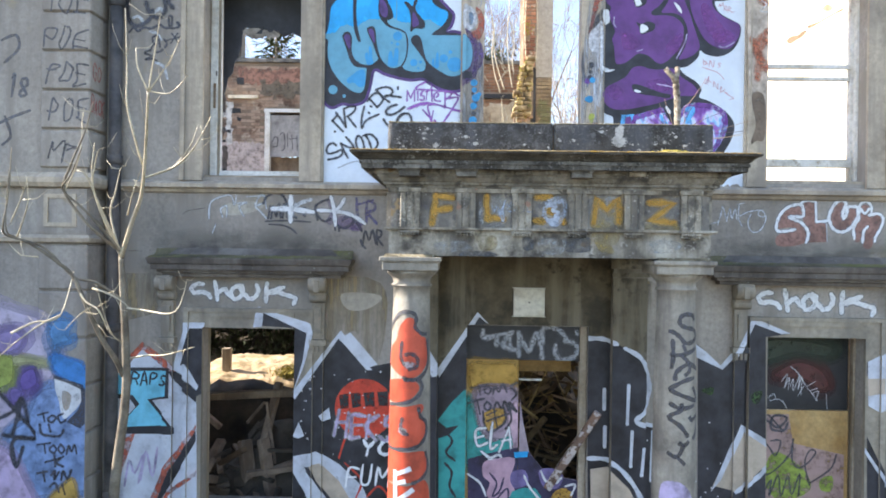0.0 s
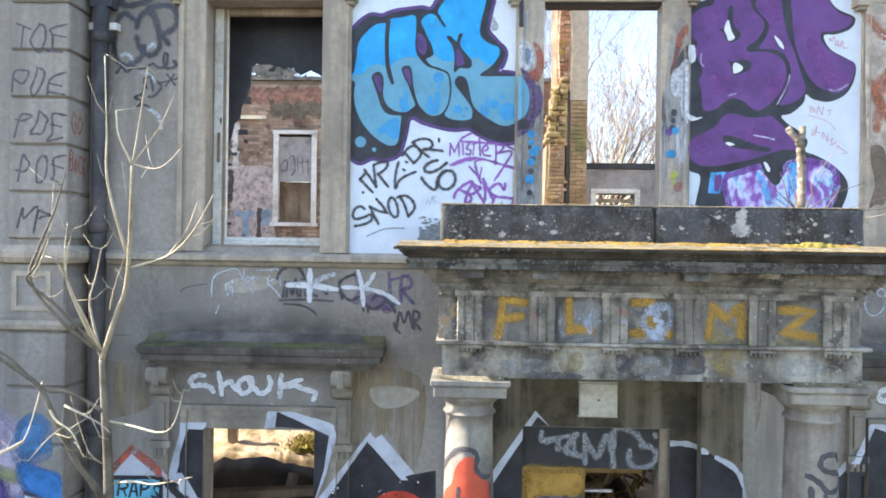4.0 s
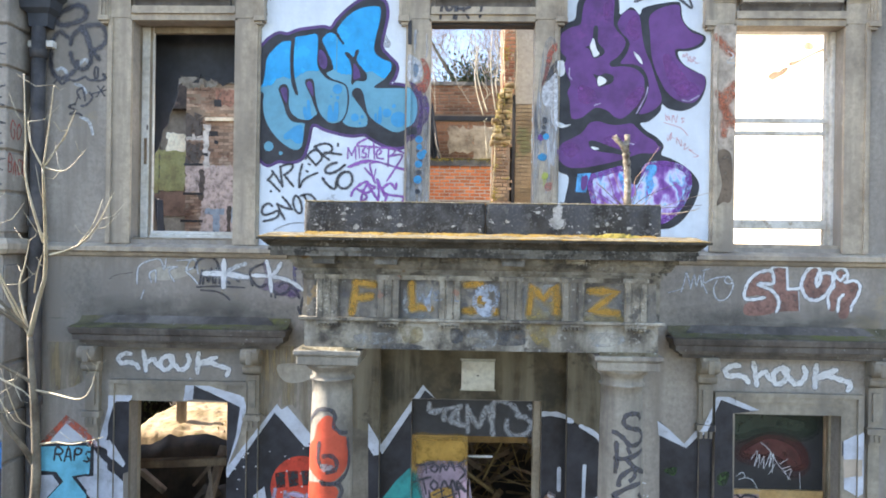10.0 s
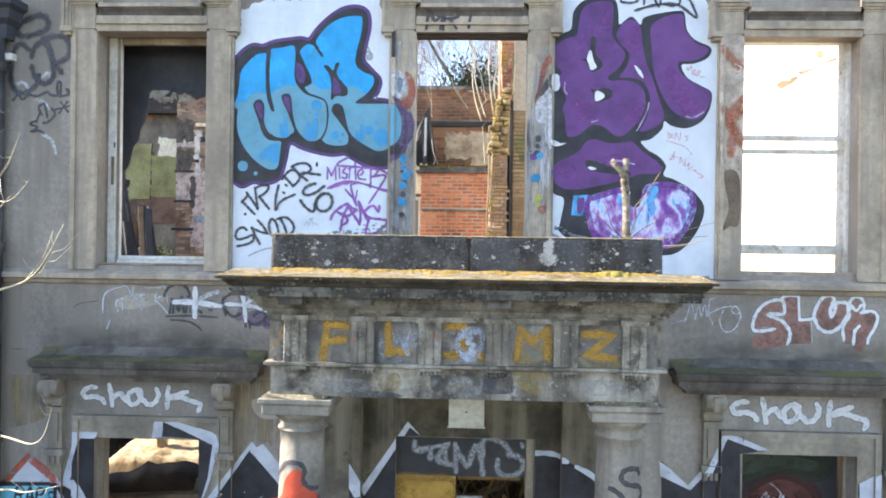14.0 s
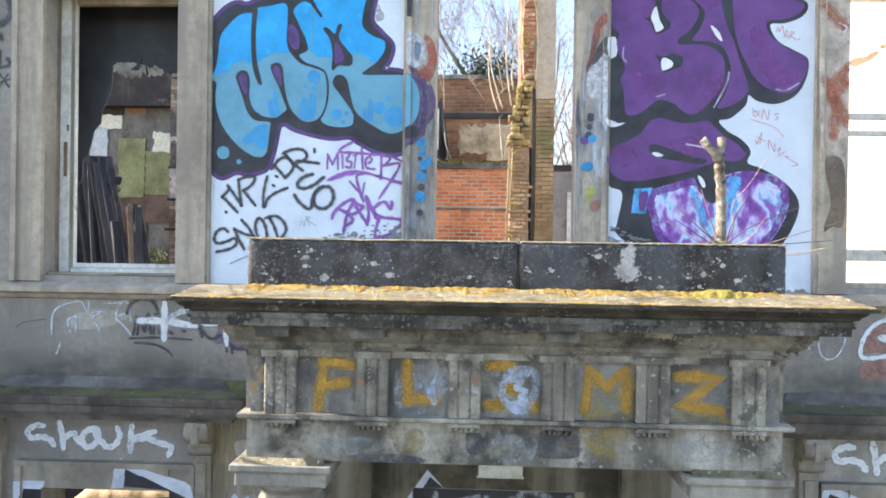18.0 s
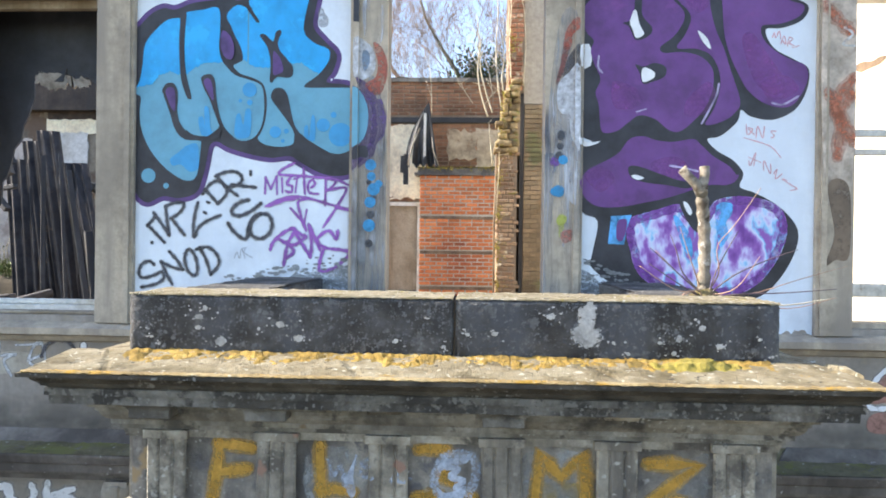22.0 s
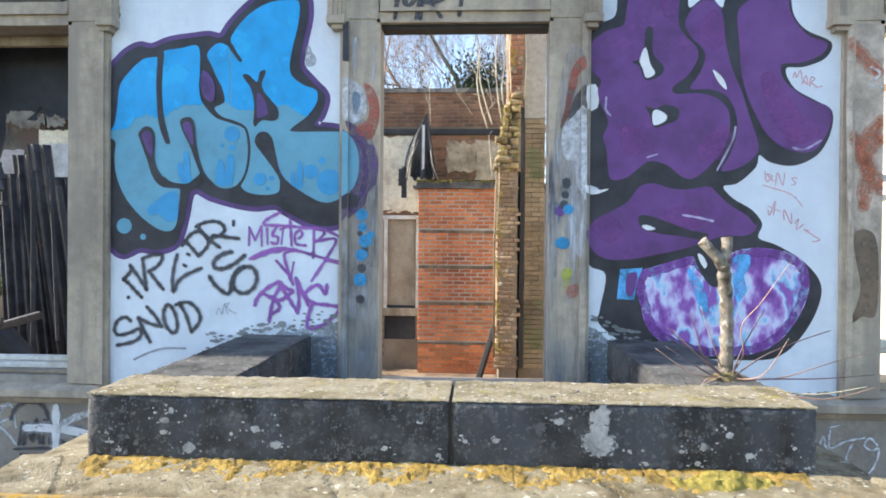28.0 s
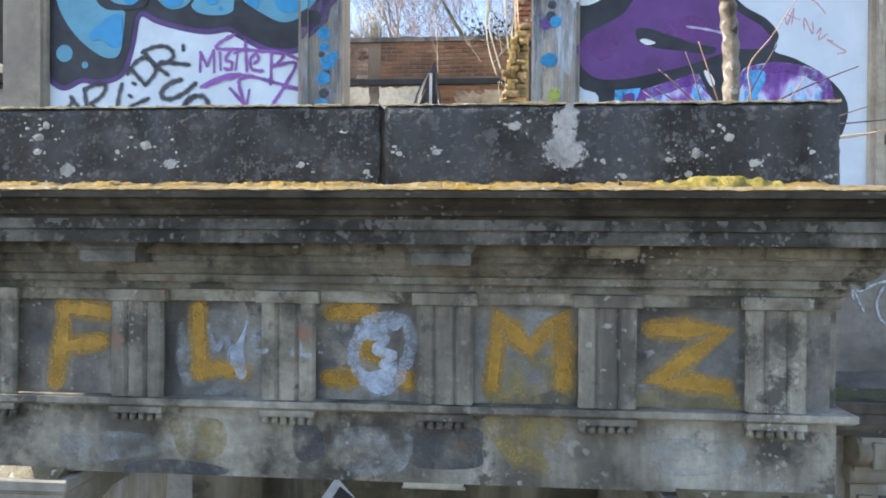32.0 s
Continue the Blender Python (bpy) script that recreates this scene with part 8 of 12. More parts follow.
scrawl([[(-1.34, 3.98), (-1.42, 3.95), (-1.47, 3.89), (-1.43, 3.80), (-1.37, 3.76), (-1.30, 3.79)], [(-1.46, 3.93), (-1.47, 3.86), (-1.44, 3.77)], [(-1.27, 3.75), (-1.19, 3.69), (-1.10, 3.73), (-1.08, 3.79), (-1.14, 3.81), (-1.19, 3.77)], [(-1.08, 3.78), (-1.03, 3.73), (-0.99, 3.66)], [(-1.16, 3.80), (-1.07, 3.81), (-1.03, 3.77)], [(-1.27, 3.73), (-1.26, 3.67)], [(-1.23, 3.72), (-1.22, 3.66)]], 0.018, SOFTINK, label="black looping tag on the band", mist=INKRIM)
paint("violet_smear", [[(-1.35, 3.99), (-1.29, 3.99), (-1.28, 3.87), (-1.29, 3.73), (-1.37, 3.75), (-1.32, 3.84)], [(-1.26, 3.77), (-1.15, 3.83), (-1.03, 3.77), (-0.98, 3.67), (-1.07, 3.68), (-1.19, 3.68)], [(-1.10, 3.74), (-1.01, 3.67), (-1.09, 3.66)]], MIST_V, wall_front, 3.2, label="violet paint behind the black tag")
scrawl([[(-1.72, 4.01), (-1.72, 3.89), (-1.72, 3.75)], [(-1.91, 3.88), (-1.73, 3.88), (-1.49, 3.85)]], 0.045, CHALK, layer=5, label="white sprayed cross", mist=GREYRIM)
scrawl([[(-1.70, 3.89), (-1.62, 3.94), (-1.51, 3.98)]], 0.04, WASHY, layer=5)
scrawl([[(-1.31, 4.01), (-1.28, 3.90), (-1.26, 3.72)], [(-1.44, 3.87), (-1.24, 3.86), (-1.08, 3.82), (-0.96, 3.74)], [(-1.26, 3.87), (-1.21, 3.92), (-1.17, 3.99)]], 0.034, CHALK, layer=5, label="white sprayed cross", mist=GREYRIM)
scrawl([[(-2.56, 3.77), (-2.55, 3.92), (-2.48, 3.98), (-2.34, 4.01), (-2.30, 3.91), (-2.28, 4.01)], [(-2.42, 3.79), (-2.44, 3.87), (-2.38, 3.90), (-2.38, 3.79)], [(-2.27, 3.93), (-2.17, 3.94), (-2.25, 3.90), (-2.20, 3.80)], [(-2.09, 3.90), (-2.05, 4.00), (-2.00, 4.02), (-1.97, 3.88)], [(-1.99, 3.94), (-2.08, 3.90), (-2.03, 3.85), (-1.97, 3.78)], [(-2.49, 3.71), (-2.52, 3.63)], [(-2.17, 4.00), (-2.01, 4.01)]], 0.016, WASHY, layer=3, label="faded white outline tag", mist=GREYRIM)
scrawl([[(-2.83, 3.81), (-2.77, 3.85), (-2.60, 3.88)]], 0.005, INK, layer=3, label="hairline crack")
scrawl([[(-1.00, 3.58), (-0.99, 3.53), (-0.95, 3.49)]], 0.022, SOFTINK, label="small black mark")

# tags between the corner and the first window
scrawl([[(-3.38, 6.28), (-3.35, 6.36), (-3.20, 6.43), (-3.12, 6.42), (-3.09, 6.35), (-3.14, 6.29), (-3.28, 6.25), (-3.35, 6.25), (-3.38, 6.28)]], 0.04, SOFTINK, label="large dark oval loop", mist=INKRIM)
scrawl([[(-3.27, 6.13), (-3.35, 6.18), (-3.41, 6.10), (-3.43, 5.95), (-3.42, 5.82), (-3.36, 5.74), (-3.27, 5.75), (-3.19, 5.82), (-3.17, 5.90)], [(-3.24, 6.06), (-3.22, 6.14), (-3.14, 6.21), (-3.09, 6.17), (-3.05, 6.01), (-3.04, 5.90), (-3.09, 5.83), (-3.15, 5.83), (-3.21, 5.89), (-3.24, 5.98)], [(-3.15, 6.21), (-3.09, 6.15), (-3.03, 6.01), (-2.96, 5.92)], [(-3.14, 6.23), (-3.00, 6.25), (-2.92, 6.22), (-2.89, 6.12), (-2.93, 6.05), (-3.02, 6.00)]], 0.036, SOFTINK, label="large black looping tag", mist=INKRIM)
scrawl([[(-3.41, 5.67), (-3.36, 5.72), (-3.32, 5.68), (-3.26, 5.72), (-3.19, 5.71), (-3.14, 5.73), (-3.09, 5.75), (-3.05, 5.72), (-2.98, 5.73), (-2.97, 5.83), (-3.00, 5.83), (-2.99, 5.72), (-2.90, 5.73), (-2.92, 5.78), (-2.88, 5.74)]], 0.018, SOFTINK, label="black scribbled underline", mist=INKRIM)
scrawl([[(-3.14, 5.54), (-3.17, 5.61), (-3.12, 5.64), (-3.10, 5.58), (-3.09, 5.52)], [(-3.05, 5.60), (-3.02, 5.55), (-3.08, 5.48), (-3.13, 5.47)], [(-3.19, 5.49), (-3.25, 5.46), (-3.18, 5.43), (-3.24, 5.39), (-3.17, 5.40), (-3.12, 5.38)], [(-3.16, 5.56), (-3.19, 5.48)]], 0.016, SOFTINK, label="black arrow doodle", mist=INKRIM)
scrawl([[(-3.02, 5.59), (-2.87, 5.63)], [(-2.97, 5.66), (-2.90, 5.57)], [(-2.98, 5.56), (-2.91, 5.66)]], 0.016, SOFTINK, label="black star doodle", mist=INKRIM)
scrawl([[(-3.37, 5.82), (-3.31, 5.83), (-3.27, 5.78)], [(-3.15, 5.87), (-3.10, 5.92), (-3.06, 5.88)], [(-3.19, 5.68), (-3.13, 5.66), (-3.08, 5.60)], [(-3.13, 5.36), (-3.05, 5.32), (-3.01, 5.20)]], 0.03, WASHY, layer=3, label="faded pale blue marks")

# small red tags on the return of the wing
REDTAG = spray("faded red marker paint", (0.42, 0.09, 0.07), 0.2, thin=0.36, speck=40, soft=0.25)
for word, u0, u1, z in (("GO", 6.80, 6.98, 5.12), ("BACK", 6.78, 7.04, 4.80)):
    t = strokes("red_tag", lettering(word, u0, z, u1, 0.15, -0.1, 0.05, 0.08), 0.013, REDTAG, wing, 0, [(6.7, 7.1, 4.2, 6.5, 0)], 3, "small red tag")
    for v in t.data.vertices:
        v.co = (-3.6305 + abs(v.co.y), v.co.x, v.co.z)
# flecks of white paint on the black mural
rf = random.Random(70)
paint("paint_flecks", [disc((rf.uniform(-1.6, -0.62), rf.uniform(1.3, 2.25)), rf.uniform(0.004, 0.011), 6) for k in range(46)] + [disc((rf.uniform(1.9, 2.7), rf.uniform(1.0, 2.0)), rf.uniform(0.004, 0.010), 6) for k in range(26)], CHALK, wall_front, 3, smooth=0, label="flecks of white paint")["kind"] = "stuff"

# transom and door boards
DB = [(DOOR[0] + 0.003, 0.63, 0.16, 1.95, WY + 0.052), (0.63, 1.24, 0.16, 1.95, WY + 0.064)]
scrawl([[(0.26, 2.67), (0.27, 2.59), (0.39, 2.61), (0.40, 2.52)], [(0.29, 2.60), (0.49, 2.64)], [(0.56, 2.66), (0.51, 2.60), (0.46, 2.52), (0.52, 2.49), (0.60, 2.47)], [(0.53, 2.65), (0.54, 2.49)], [(0.62, 2.66), (0.63, 2.41)], [(0.62, 2.64), (0.68, 2.53), (0.74, 2.47), (0.80, 2.65), (0.85, 2.53), (0.87, 2.37)], [(0.87, 2.56), (0.87, 2.70), (0.96, 2.71), (1.06, 2.66), (1.12, 2.57)]], 0.034, THINGREY, door, 1, DOORZ, "grey-white tag on the black transom", GREYRIM)
scrawl([[(1.00, 2.53), (1.00, 2.43), (1.09, 2.38), (1.19, 2.42), (1.23, 2.50), (1.17, 2.56), (1.09, 2.57)], [(1.21, 2.67), (1.22, 2.65)]], 0.034, THINGREY, door, 1, DOORZ, "", GREYRIM)
cloud("ochre_stain", [(0.13, 2.31), (0.35, 2.33), (0.60, 2.32), (0.60, 2.11), (0.41, 2.08), (0.24, 2.12), (0.15, 2.07)], (0.46, 0.27, 0.05), door, 1, DOORZ, "ochre stain on the board")
cloud("lilac_haze", [(0.21, 2.04), (0.52, 2.08), (0.63, 1.99), (0.63, 1.68), (0.53, 1.56), (0.30, 1.58), (0.21, 1.78)], (0.34, 0.26, 0.32), door, 1.6, DOORZ, "lilac haze on the board")
cloud("teal_paint", [(0.11, 1.98), (0.17, 1.84), (0.23, 1.64), (0.36, 1.53), (0.56, 1.61), (0.58, 1.48), (0.42, 1.38), (0.25, 1.37), (0.12, 1.24)], (0.03, 0.32, 0.30), door, 2, DOORZ, "teal paint", 0.02)
cloud("pink_paint", [(0.53, 1.79), (0.62, 1.94), (0.64, 1.45), (0.59, 1.48), (0.56, 1.62)], (0.60, 0.42, 0.50), door, 2, DOORZ, "pale pink paint", 0.015)
paint("orange_panel", [[(0.29, 1.83), (0.47, 1.88), (0.51, 1.76), (0.34, 1.64), (0.28, 1.72)]], YELLOW, door, 3, DOORZ, 3, "orange panel with black edges")
scrawl([[(0.27, 1.84), (0.29, 1.70), (0.35, 1.63), (0.50, 1.74), (0.48, 1.89)], [(0.31, 1.74), (0.47, 1.80)], [(0.38, 1.87), (0.42, 1.67)], [(0.53, 1.93), (0.56, 1.76), (0.50, 1.66)]], 0.018, SOFTINK, door, 4, DOORZ, "black edges", INKRIM)
scrawl([[(0.14, 2.08), (0.23, 2.09), (0.31, 2.12)], [(0.23, 2.09), (0.24, 2.01)], [(0.32, 2.10), (0.28, 2.05), (0.32, 2.02), (0.35, 2.06), (0.32, 2.10)], [(0.37, 2.02), (0.39, 2.10), (0.43, 2.04), (0.47, 2.13), (0.51, 2.04)], [(0.62, 2.14), (0.55, 2.10), (0.61, 2.03), (0.56, 1.96)]], 0.016, SOFTINK, door, 4, DOORZ, "black tag on the board", INKRIM)
scrawl([[(0.12, 1.92), (0.20, 1.95), (0.28, 1.97)], [(0.21, 1.95), (0.24, 1.81)], [(0.31, 1.94), (0.28, 1.89), (0.32, 1.85), (0.35, 1.90), (0.31, 1.94)], [(0.38, 1.86), (0.41, 1.94), (0.46, 1.87), (0.49, 1.95), (0.53, 1.85)], [(0.54, 1.94), (0.62, 1.84), (0.56, 1.88)], [(0.31, 1.80), (0.41, 1.85)], [(0.35, 1.76), (0.53, 1.82)]], 0.018, SOFTINK, door, 4, DOORZ, "black tag on the board", INKRIM)
scrawl([[(0.30, 1.67), (0.20, 1.64), (0.22, 1.49), (0.32, 1.52)], [(0.22, 1.57), (0.28, 1.59)], [(0.37, 1.73), (0.35, 1.47), (0.42, 1.50)], [(0.54, 1.68), (0.44, 1.43)], [(0.54, 1.68), (0.56, 1.47)], [(0.47, 1.54), (0.56, 1.56)], [(0.26, 1.43), (0.35, 1.37), (0.44, 1.40), (0.46, 1.34), (0.34, 1.35)]], 0.024, CHALK, door, 5, DOORZ, "white tag on the board", GREYRIM)
paint("dark_paint", [[(0.12, 1.35), (0.32, 1.41), (0.53, 1.46), (0.64, 1.48), (0.65, 0.88), (0.13, 0.86)]], NAVY, door, 3.6, DOORZ, 0, "dark navy graffiti across the boards")
paint("dark_paint", [[(0.635, 1.43)] + [(x, z) for x, z in pr[2:6]] + [(1.238, 0.2), (0.635, 0.2)]], NAVY, door, 1, DB, 0, "dark navy graffiti on the broken board")
paint("pink_shape", [[(0.28, 1.31), (0.37, 1.35), (0.60, 1.37), (0.56, 1.16), (0.61, 1.01), (0.48, 0.88), (0.32, 0.98), (0.35, 1.11), (0.28, 1.18)]], ROSEPINK, door, 2, DB, 3, "pink letter")
DUSKVIO = spray("dusky violet paint", (0.19, 0.15, 0.34), 0.2)
paint("violet_shape", [[(0.58, 1.23), (0.71, 1.24), (0.74, 1.11), (0.62, 1.06), (0.56, 1.13)], [(0.85, 1.24), (0.98, 1.27), (1.10, 1.20), (1.04, 1.07), (0.90, 1.08)]], DUSKVIO, door, 2, DB, 4, "violet shapes")
paint("teal_shape", [[(0.58, 1.03), (0.82, 1.06), (0.87, 0.89), (0.58, 0.89)]], TEAL, door, 2, DB, 2, "teal shape")
paint("ochre_shape", [[(1.02, 1.04), (1.13, 1.07), (1.20, 0.98), (0.97, 0.91)]], YELLOW, door, 2, DB, 2, "ochre shape")
paint("blue_bar", [[(0.59, 1.43), (0.74, 1.44), (0.73, 1.38), (0.60, 1.37)]], CYAN, door, 2, DB, 0, "bright blue bar")
scrawl([[(0.87, 1.24), (0.93, 1.13), (1.02, 1.12), (1.08, 1.18)], [(0.70, 1.19), (0.76, 1.07), (0.87, 0.94)], [(0.12, 1.20), (0.25, 1.11), (0.31, 0.98)], [(1.12, 1.09), (1.22, 1.11), (1.18, 1.00)]], 0.022, CHALK, door, 4, DB, "white marks in the graffiti")
scrawl([[(0.35, 1.21), (0.42, 1.11), (0.38, 0.98), (0.45, 1.03), (0.49, 1.16)], [(0.43, 0.96), (0.53, 1.06), (0.54, 0.93)]], 0.02, NAVY, door, 3, DB, "dark lines on the pink letter")

# window boards
scrawl([[(3.36, 2.17), (3.42, 2.25), (3.39, 2.10), (3.44, 2.22), (3.43, 2.09)], [(3.45, 2.12), (3.48, 2.20), (3.48, 2.08), (3.52, 2.17), (3.55, 2.24), (3.53, 2.09), (3.57, 2.23), (3.56, 2.04)], [(3.45, 2.33), (3.53, 2.26), (3.61, 2.13), (3.67, 2.06), (3.73, 1.98)], [(3.59, 2.13), (3.53, 2.03)], [(3.63, 2.13), (3.71, 2.18)], [(3.65, 2.08), (3.73, 2.11)], [(3.67, 2.05), (3.74, 2.08), (3.71, 1.98)], [(3.22, 2.00), (3.28, 2.04), (3.30, 1.99), (3.24, 1.97)], [(3.29, 1.99), (3.37, 1.97), (3.43, 1.87)], [(3.82, 2.05), (3.83, 1.88)]], 0.0065, WASHY, g2, 2, BOARD_R, "pale thin scribble on the dark board", GREYRIM)
cloud("red_haze", [(3.27, 2.25), (3.52, 2.39), (3.77, 2.31), (3.86, 2.14), (3.75, 2.08), (3.58, 2.19), (3.36, 2.19)], (0.085, 0.02, 0.018), g2, 1, BOARD_R, "dim red spray on the dark board", 0.05)
cloud("dark_green_paint", [(3.10, 2.58), (3.46, 2.62), (3.91, 2.54), (3.86, 2.42), (3.52, 2.46), (3.19, 2.38)], (0.022, 0.04, 0.024), g2, 1, BOARD_R, "dim green spray on the dark board", 0.05)
scrawl([[(3.09, 1.47), (3.13, 1.27), (3.21, 1.21), (3.34, 1.30), (3.45, 1.44), (3.48, 1.59), (3.47, 1.37), (3.54, 1.29), (3.63, 1.34), (3.71, 1.45), (3.65, 1.47), (3.60, 1.34), (3.65, 1.11)]], 0.014, SOFTINK, g2, 3, BOARD_R, "black looping scrawl", INKRIM)
scrawl([[(3.11, 1.64), (3.23, 1.50), (3.30, 1.41), (3.35, 1.56), (3.25, 1.56)], [(3.65, 1.13), (3.86, 1.28), (3.92, 1.43)], [(3.19, 1.04), (3.26, 1.16), (3.24, 0.99), (3.33, 1.21), (3.36, 0.99), (3.43, 1.20), (3.47, 1.01), (3.55, 1.23), (3.54, 1.00)], [(3.09, 1.78), (3.22, 1.83)]], 0.014, SOFTINK, g2, 3, BOARD_R, "black scrawl", INKRIM)
scrawl([[(3.21, 1.77), (3.32, 1.70), (3.41, 1.80), (3.28, 1.82), (3.25, 1.69), (3.38, 1.67), (3.42, 1.75)], [(3.23, 1.82), (3.36, 1.68)]], 0.022, SOFTINK, g2, 3, BOARD_R, "dense black scribble", INKRIM)

# mural on the corner wing
cloud("lilac_mural", [(-4.66, 2.80), (-4.26, 2.82), (-4.04, 2.71), (-3.92, 2.45), (-3.95, 2.18), (-4.14, 2.06), (-4.25, 1.75), (-4.64, 1.72)], (0.52, 0.46, 0.58), wing, 1, WING, "lilac cloud of paint", 0.07)
cloud("violet_patch", [(-4.29, 2.22), (-4.16, 2.27), (-4.12, 2.11), (-4.25, 2.03), (-4.32, 2.11)], (0.16, 0.11, 0.36), wing, 1.5, WING, "violet patch", 0.05)
cloud("violet_patch", [(-4.54, 2.60), (-4.35, 2.64), (-4.26, 2.53), (-4.37, 2.41), (-4.54, 2.41)], (0.30, 0.24, 0.46), wing, 1.5, WING, "", 0.06)
cloud("violet_patch", [(-4.41, 2.05), (-4.30, 2.06), (-4.28, 1.93), (-4.38, 1.91)], (0.20, 0.15, 0.40), wing, 1.5, WING, "", 0.04)
cloud("lime_patch", [(-4.65, 2.37), (-4.40, 2.38), (-4.36, 2.28), (-4.40, 2.10), (-4.65, 2.05)], (0.34, 0.40, 0.10), wing, 1.8, WING, "lime green patch", 0.04)
cloud("lime_streak", [(-4.37, 2.38), (-4.15, 2.36), (-3.92, 2.34), (-3.93, 2.28), (-4.20, 2.31), (-4.37, 2.30)], (0.44, 0.44, 0.24), wing, 1.7, WING, "", 0.03)
cloud("blue_patch", [(-4.01, 2.61), (-3.97, 2.73), (-3.86, 2.76), (-3.79, 2.72), (-3.82, 2.62), (-3.78, 2.54), (-3.90, 2.50), (-3.94, 2.44), (-3.98, 2.53)], (0.10, 0.27, 0.52), wing, 1.8, WING, "blue patch", 0.05)
cloud("blue_patch", [(-3.97, 2.40), (-3.82, 2.38), (-3.64, 2.29), (-3.60, 2.01), (-3.65, 2.07), (-3.92, 2.22)], (0.05, 0.24, 0.60), wing, 1.8, WING, "", 0.025)
cloud("periwinkle_ground", [(-4.13, 2.00), (-3.92, 2.10), (-3.61, 2.01), (-3.59, 1.13), (-3.85, 1.07), (-4.18, 1.00), (-4.36, 1.28), (-4.42, 1.61), (-4.25, 1.75)], (0.24, 0.36, 0.62), wing, 1.4, WING, "pale blue ground", 0.05)
cloud("pink_patch", [(-4.64, 1.44), (-4.41, 1.44), (-4.24, 1.17), (-4.15, 0.90), (-4.63, 0.88)], (0.58, 0.46, 0.66), wing, 1.8, WING, "pink-lilac patch", 0.05)
paint("white_patch", [[(-3.94, 2.17), (-3.69, 2.11), (-3.67, 1.95), (-3.78, 1.82), (-3.85, 1.78), (-3.89, 1.94)]], CHALK, wing, 2.2, WING, 2, "white patch in the mural")
paint("tan_mark", [[(-3.86, 2.05), (-3.77, 2.01), (-3.80, 1.87), (-3.85, 1.89)]], soft((0.42, 0.32, 0.22), "tan mist", 0.5), wing, 2.5, WING, 3, "tan smear")
paint("black_edge", [[(-3.95, 2.21), (-3.81, 2.16), (-3.66, 2.12), (-3.61, 2.01), (-3.61, 1.75), (-3.69, 1.69), (-3.81, 1.75), (-3.71, 1.86), (-3.67, 1.95), (-3.68, 2.07), (-3.81, 2.13), (-3.95, 2.17)]], SOFTINK, wing, 2.6, WING, 0, "black edge in the mural")
scrawl([[(-4.51, 2.02), (-4.36, 1.86), (-4.13, 1.58), (-4.46, 1.60)], [(-4.28, 1.97), (-4.32, 1.78), (-4.37, 1.60)], [(-4.51, 1.76), (-4.36, 1.84), (-4.28, 1.97), (-4.21, 1.73)]], 0.032, SOFTINK, wing, 3, WING, "black star in the mural", INKRIM)
scrawl([[(-4.15, 1.57), (-4.30, 1.58), (-4.38, 1.49), (-4.33, 1.29), (-4.26, 1.49)], [(-4.37, 1.53), (-4.33, 1.29)]], 0.03, SOFTINK, wing, 3, WING, "black arrow in the mural", INKRIM)
scrawl([[(-4.10, 1.81), (-4.00, 1.84)], [(-4.05, 1.83), (-4.03, 1.75)], [(-3.96, 1.81), (-4.00, 1.77), (-3.96, 1.74), (-3.92, 1.79), (-3.96, 1.81)], [(-3.85, 1.83), (-3.90, 1.80), (-3.87, 1.74), (-3.82, 1.77)]], 0.018, SOFTINK, wing, 3, WING, "black tag", INKRIM)
scrawl([[(-4.08, 1.72), (-4.06, 1.63), (-3.98, 1.61), (-3.88, 1.61), (-3.84, 1.67)], [(-3.99, 1.72), (-3.97, 1.65)]], 0.022, SOFTINK, wing, 3, WING, "", INKRIM)
scrawl([[(-4.10, 1.52), (-3.97, 1.54)], [(-4.03, 1.52), (-4.02, 1.44)], [(-3.94, 1.52), (-3.98, 1.48), (-3.94, 1.44), (-3.91, 1.48), (-3.94, 1.52)], [(-3.87, 1.53), (-3.89, 1.48), (-3.86, 1.44), (-3.83, 1.48), (-3.87, 1.53)], [(-3.81, 1.43), (-3.79, 1.52), (-3.76, 1.46), (-3.73, 1.53), (-3.71, 1.44)]], 0.016, SOFTINK, wing, 3, WING, "black tag", INKRIM)
scrawl([[(-4.02, 1.35), (-3.88, 1.39)], [(-3.84, 1.41), (-3.91, 1.35), (-3.84, 1.31)], [(-3.93, 1.42), (-3.92, 1.31)]], 0.02, SOFTINK, wing, 3, WING, "", INKRIM)
scrawl([[(-4.10, 1.24), (-4.00, 1.26)], [(-4.04, 1.26), (-4.02, 1.16)], [(-3.96, 1.22), (-3.92, 1.27), (-3.93, 1.18), (-3.88, 1.26)], [(-3.86, 1.18), (-3.84, 1.27), (-3.80, 1.19), (-3.76, 1.28)], [(-3.97, 1.11), (-3.92, 1.15), (-3.88, 1.06)], [(-3.85, 1.14), (-3.82, 1.04)]], 0.02, SOFTINK, wing, 3, WING, "black tag", INKRIM)
cloud("orange_patch", [(-3.97, 1.00), (-3.87, 1.10), (-3.74, 1.18), (-3.72, 0.91), (-3.96, 0.90)], (0.52, 0.33, 0.08), wing, 2.0, WING, "orange patch", 0.02)

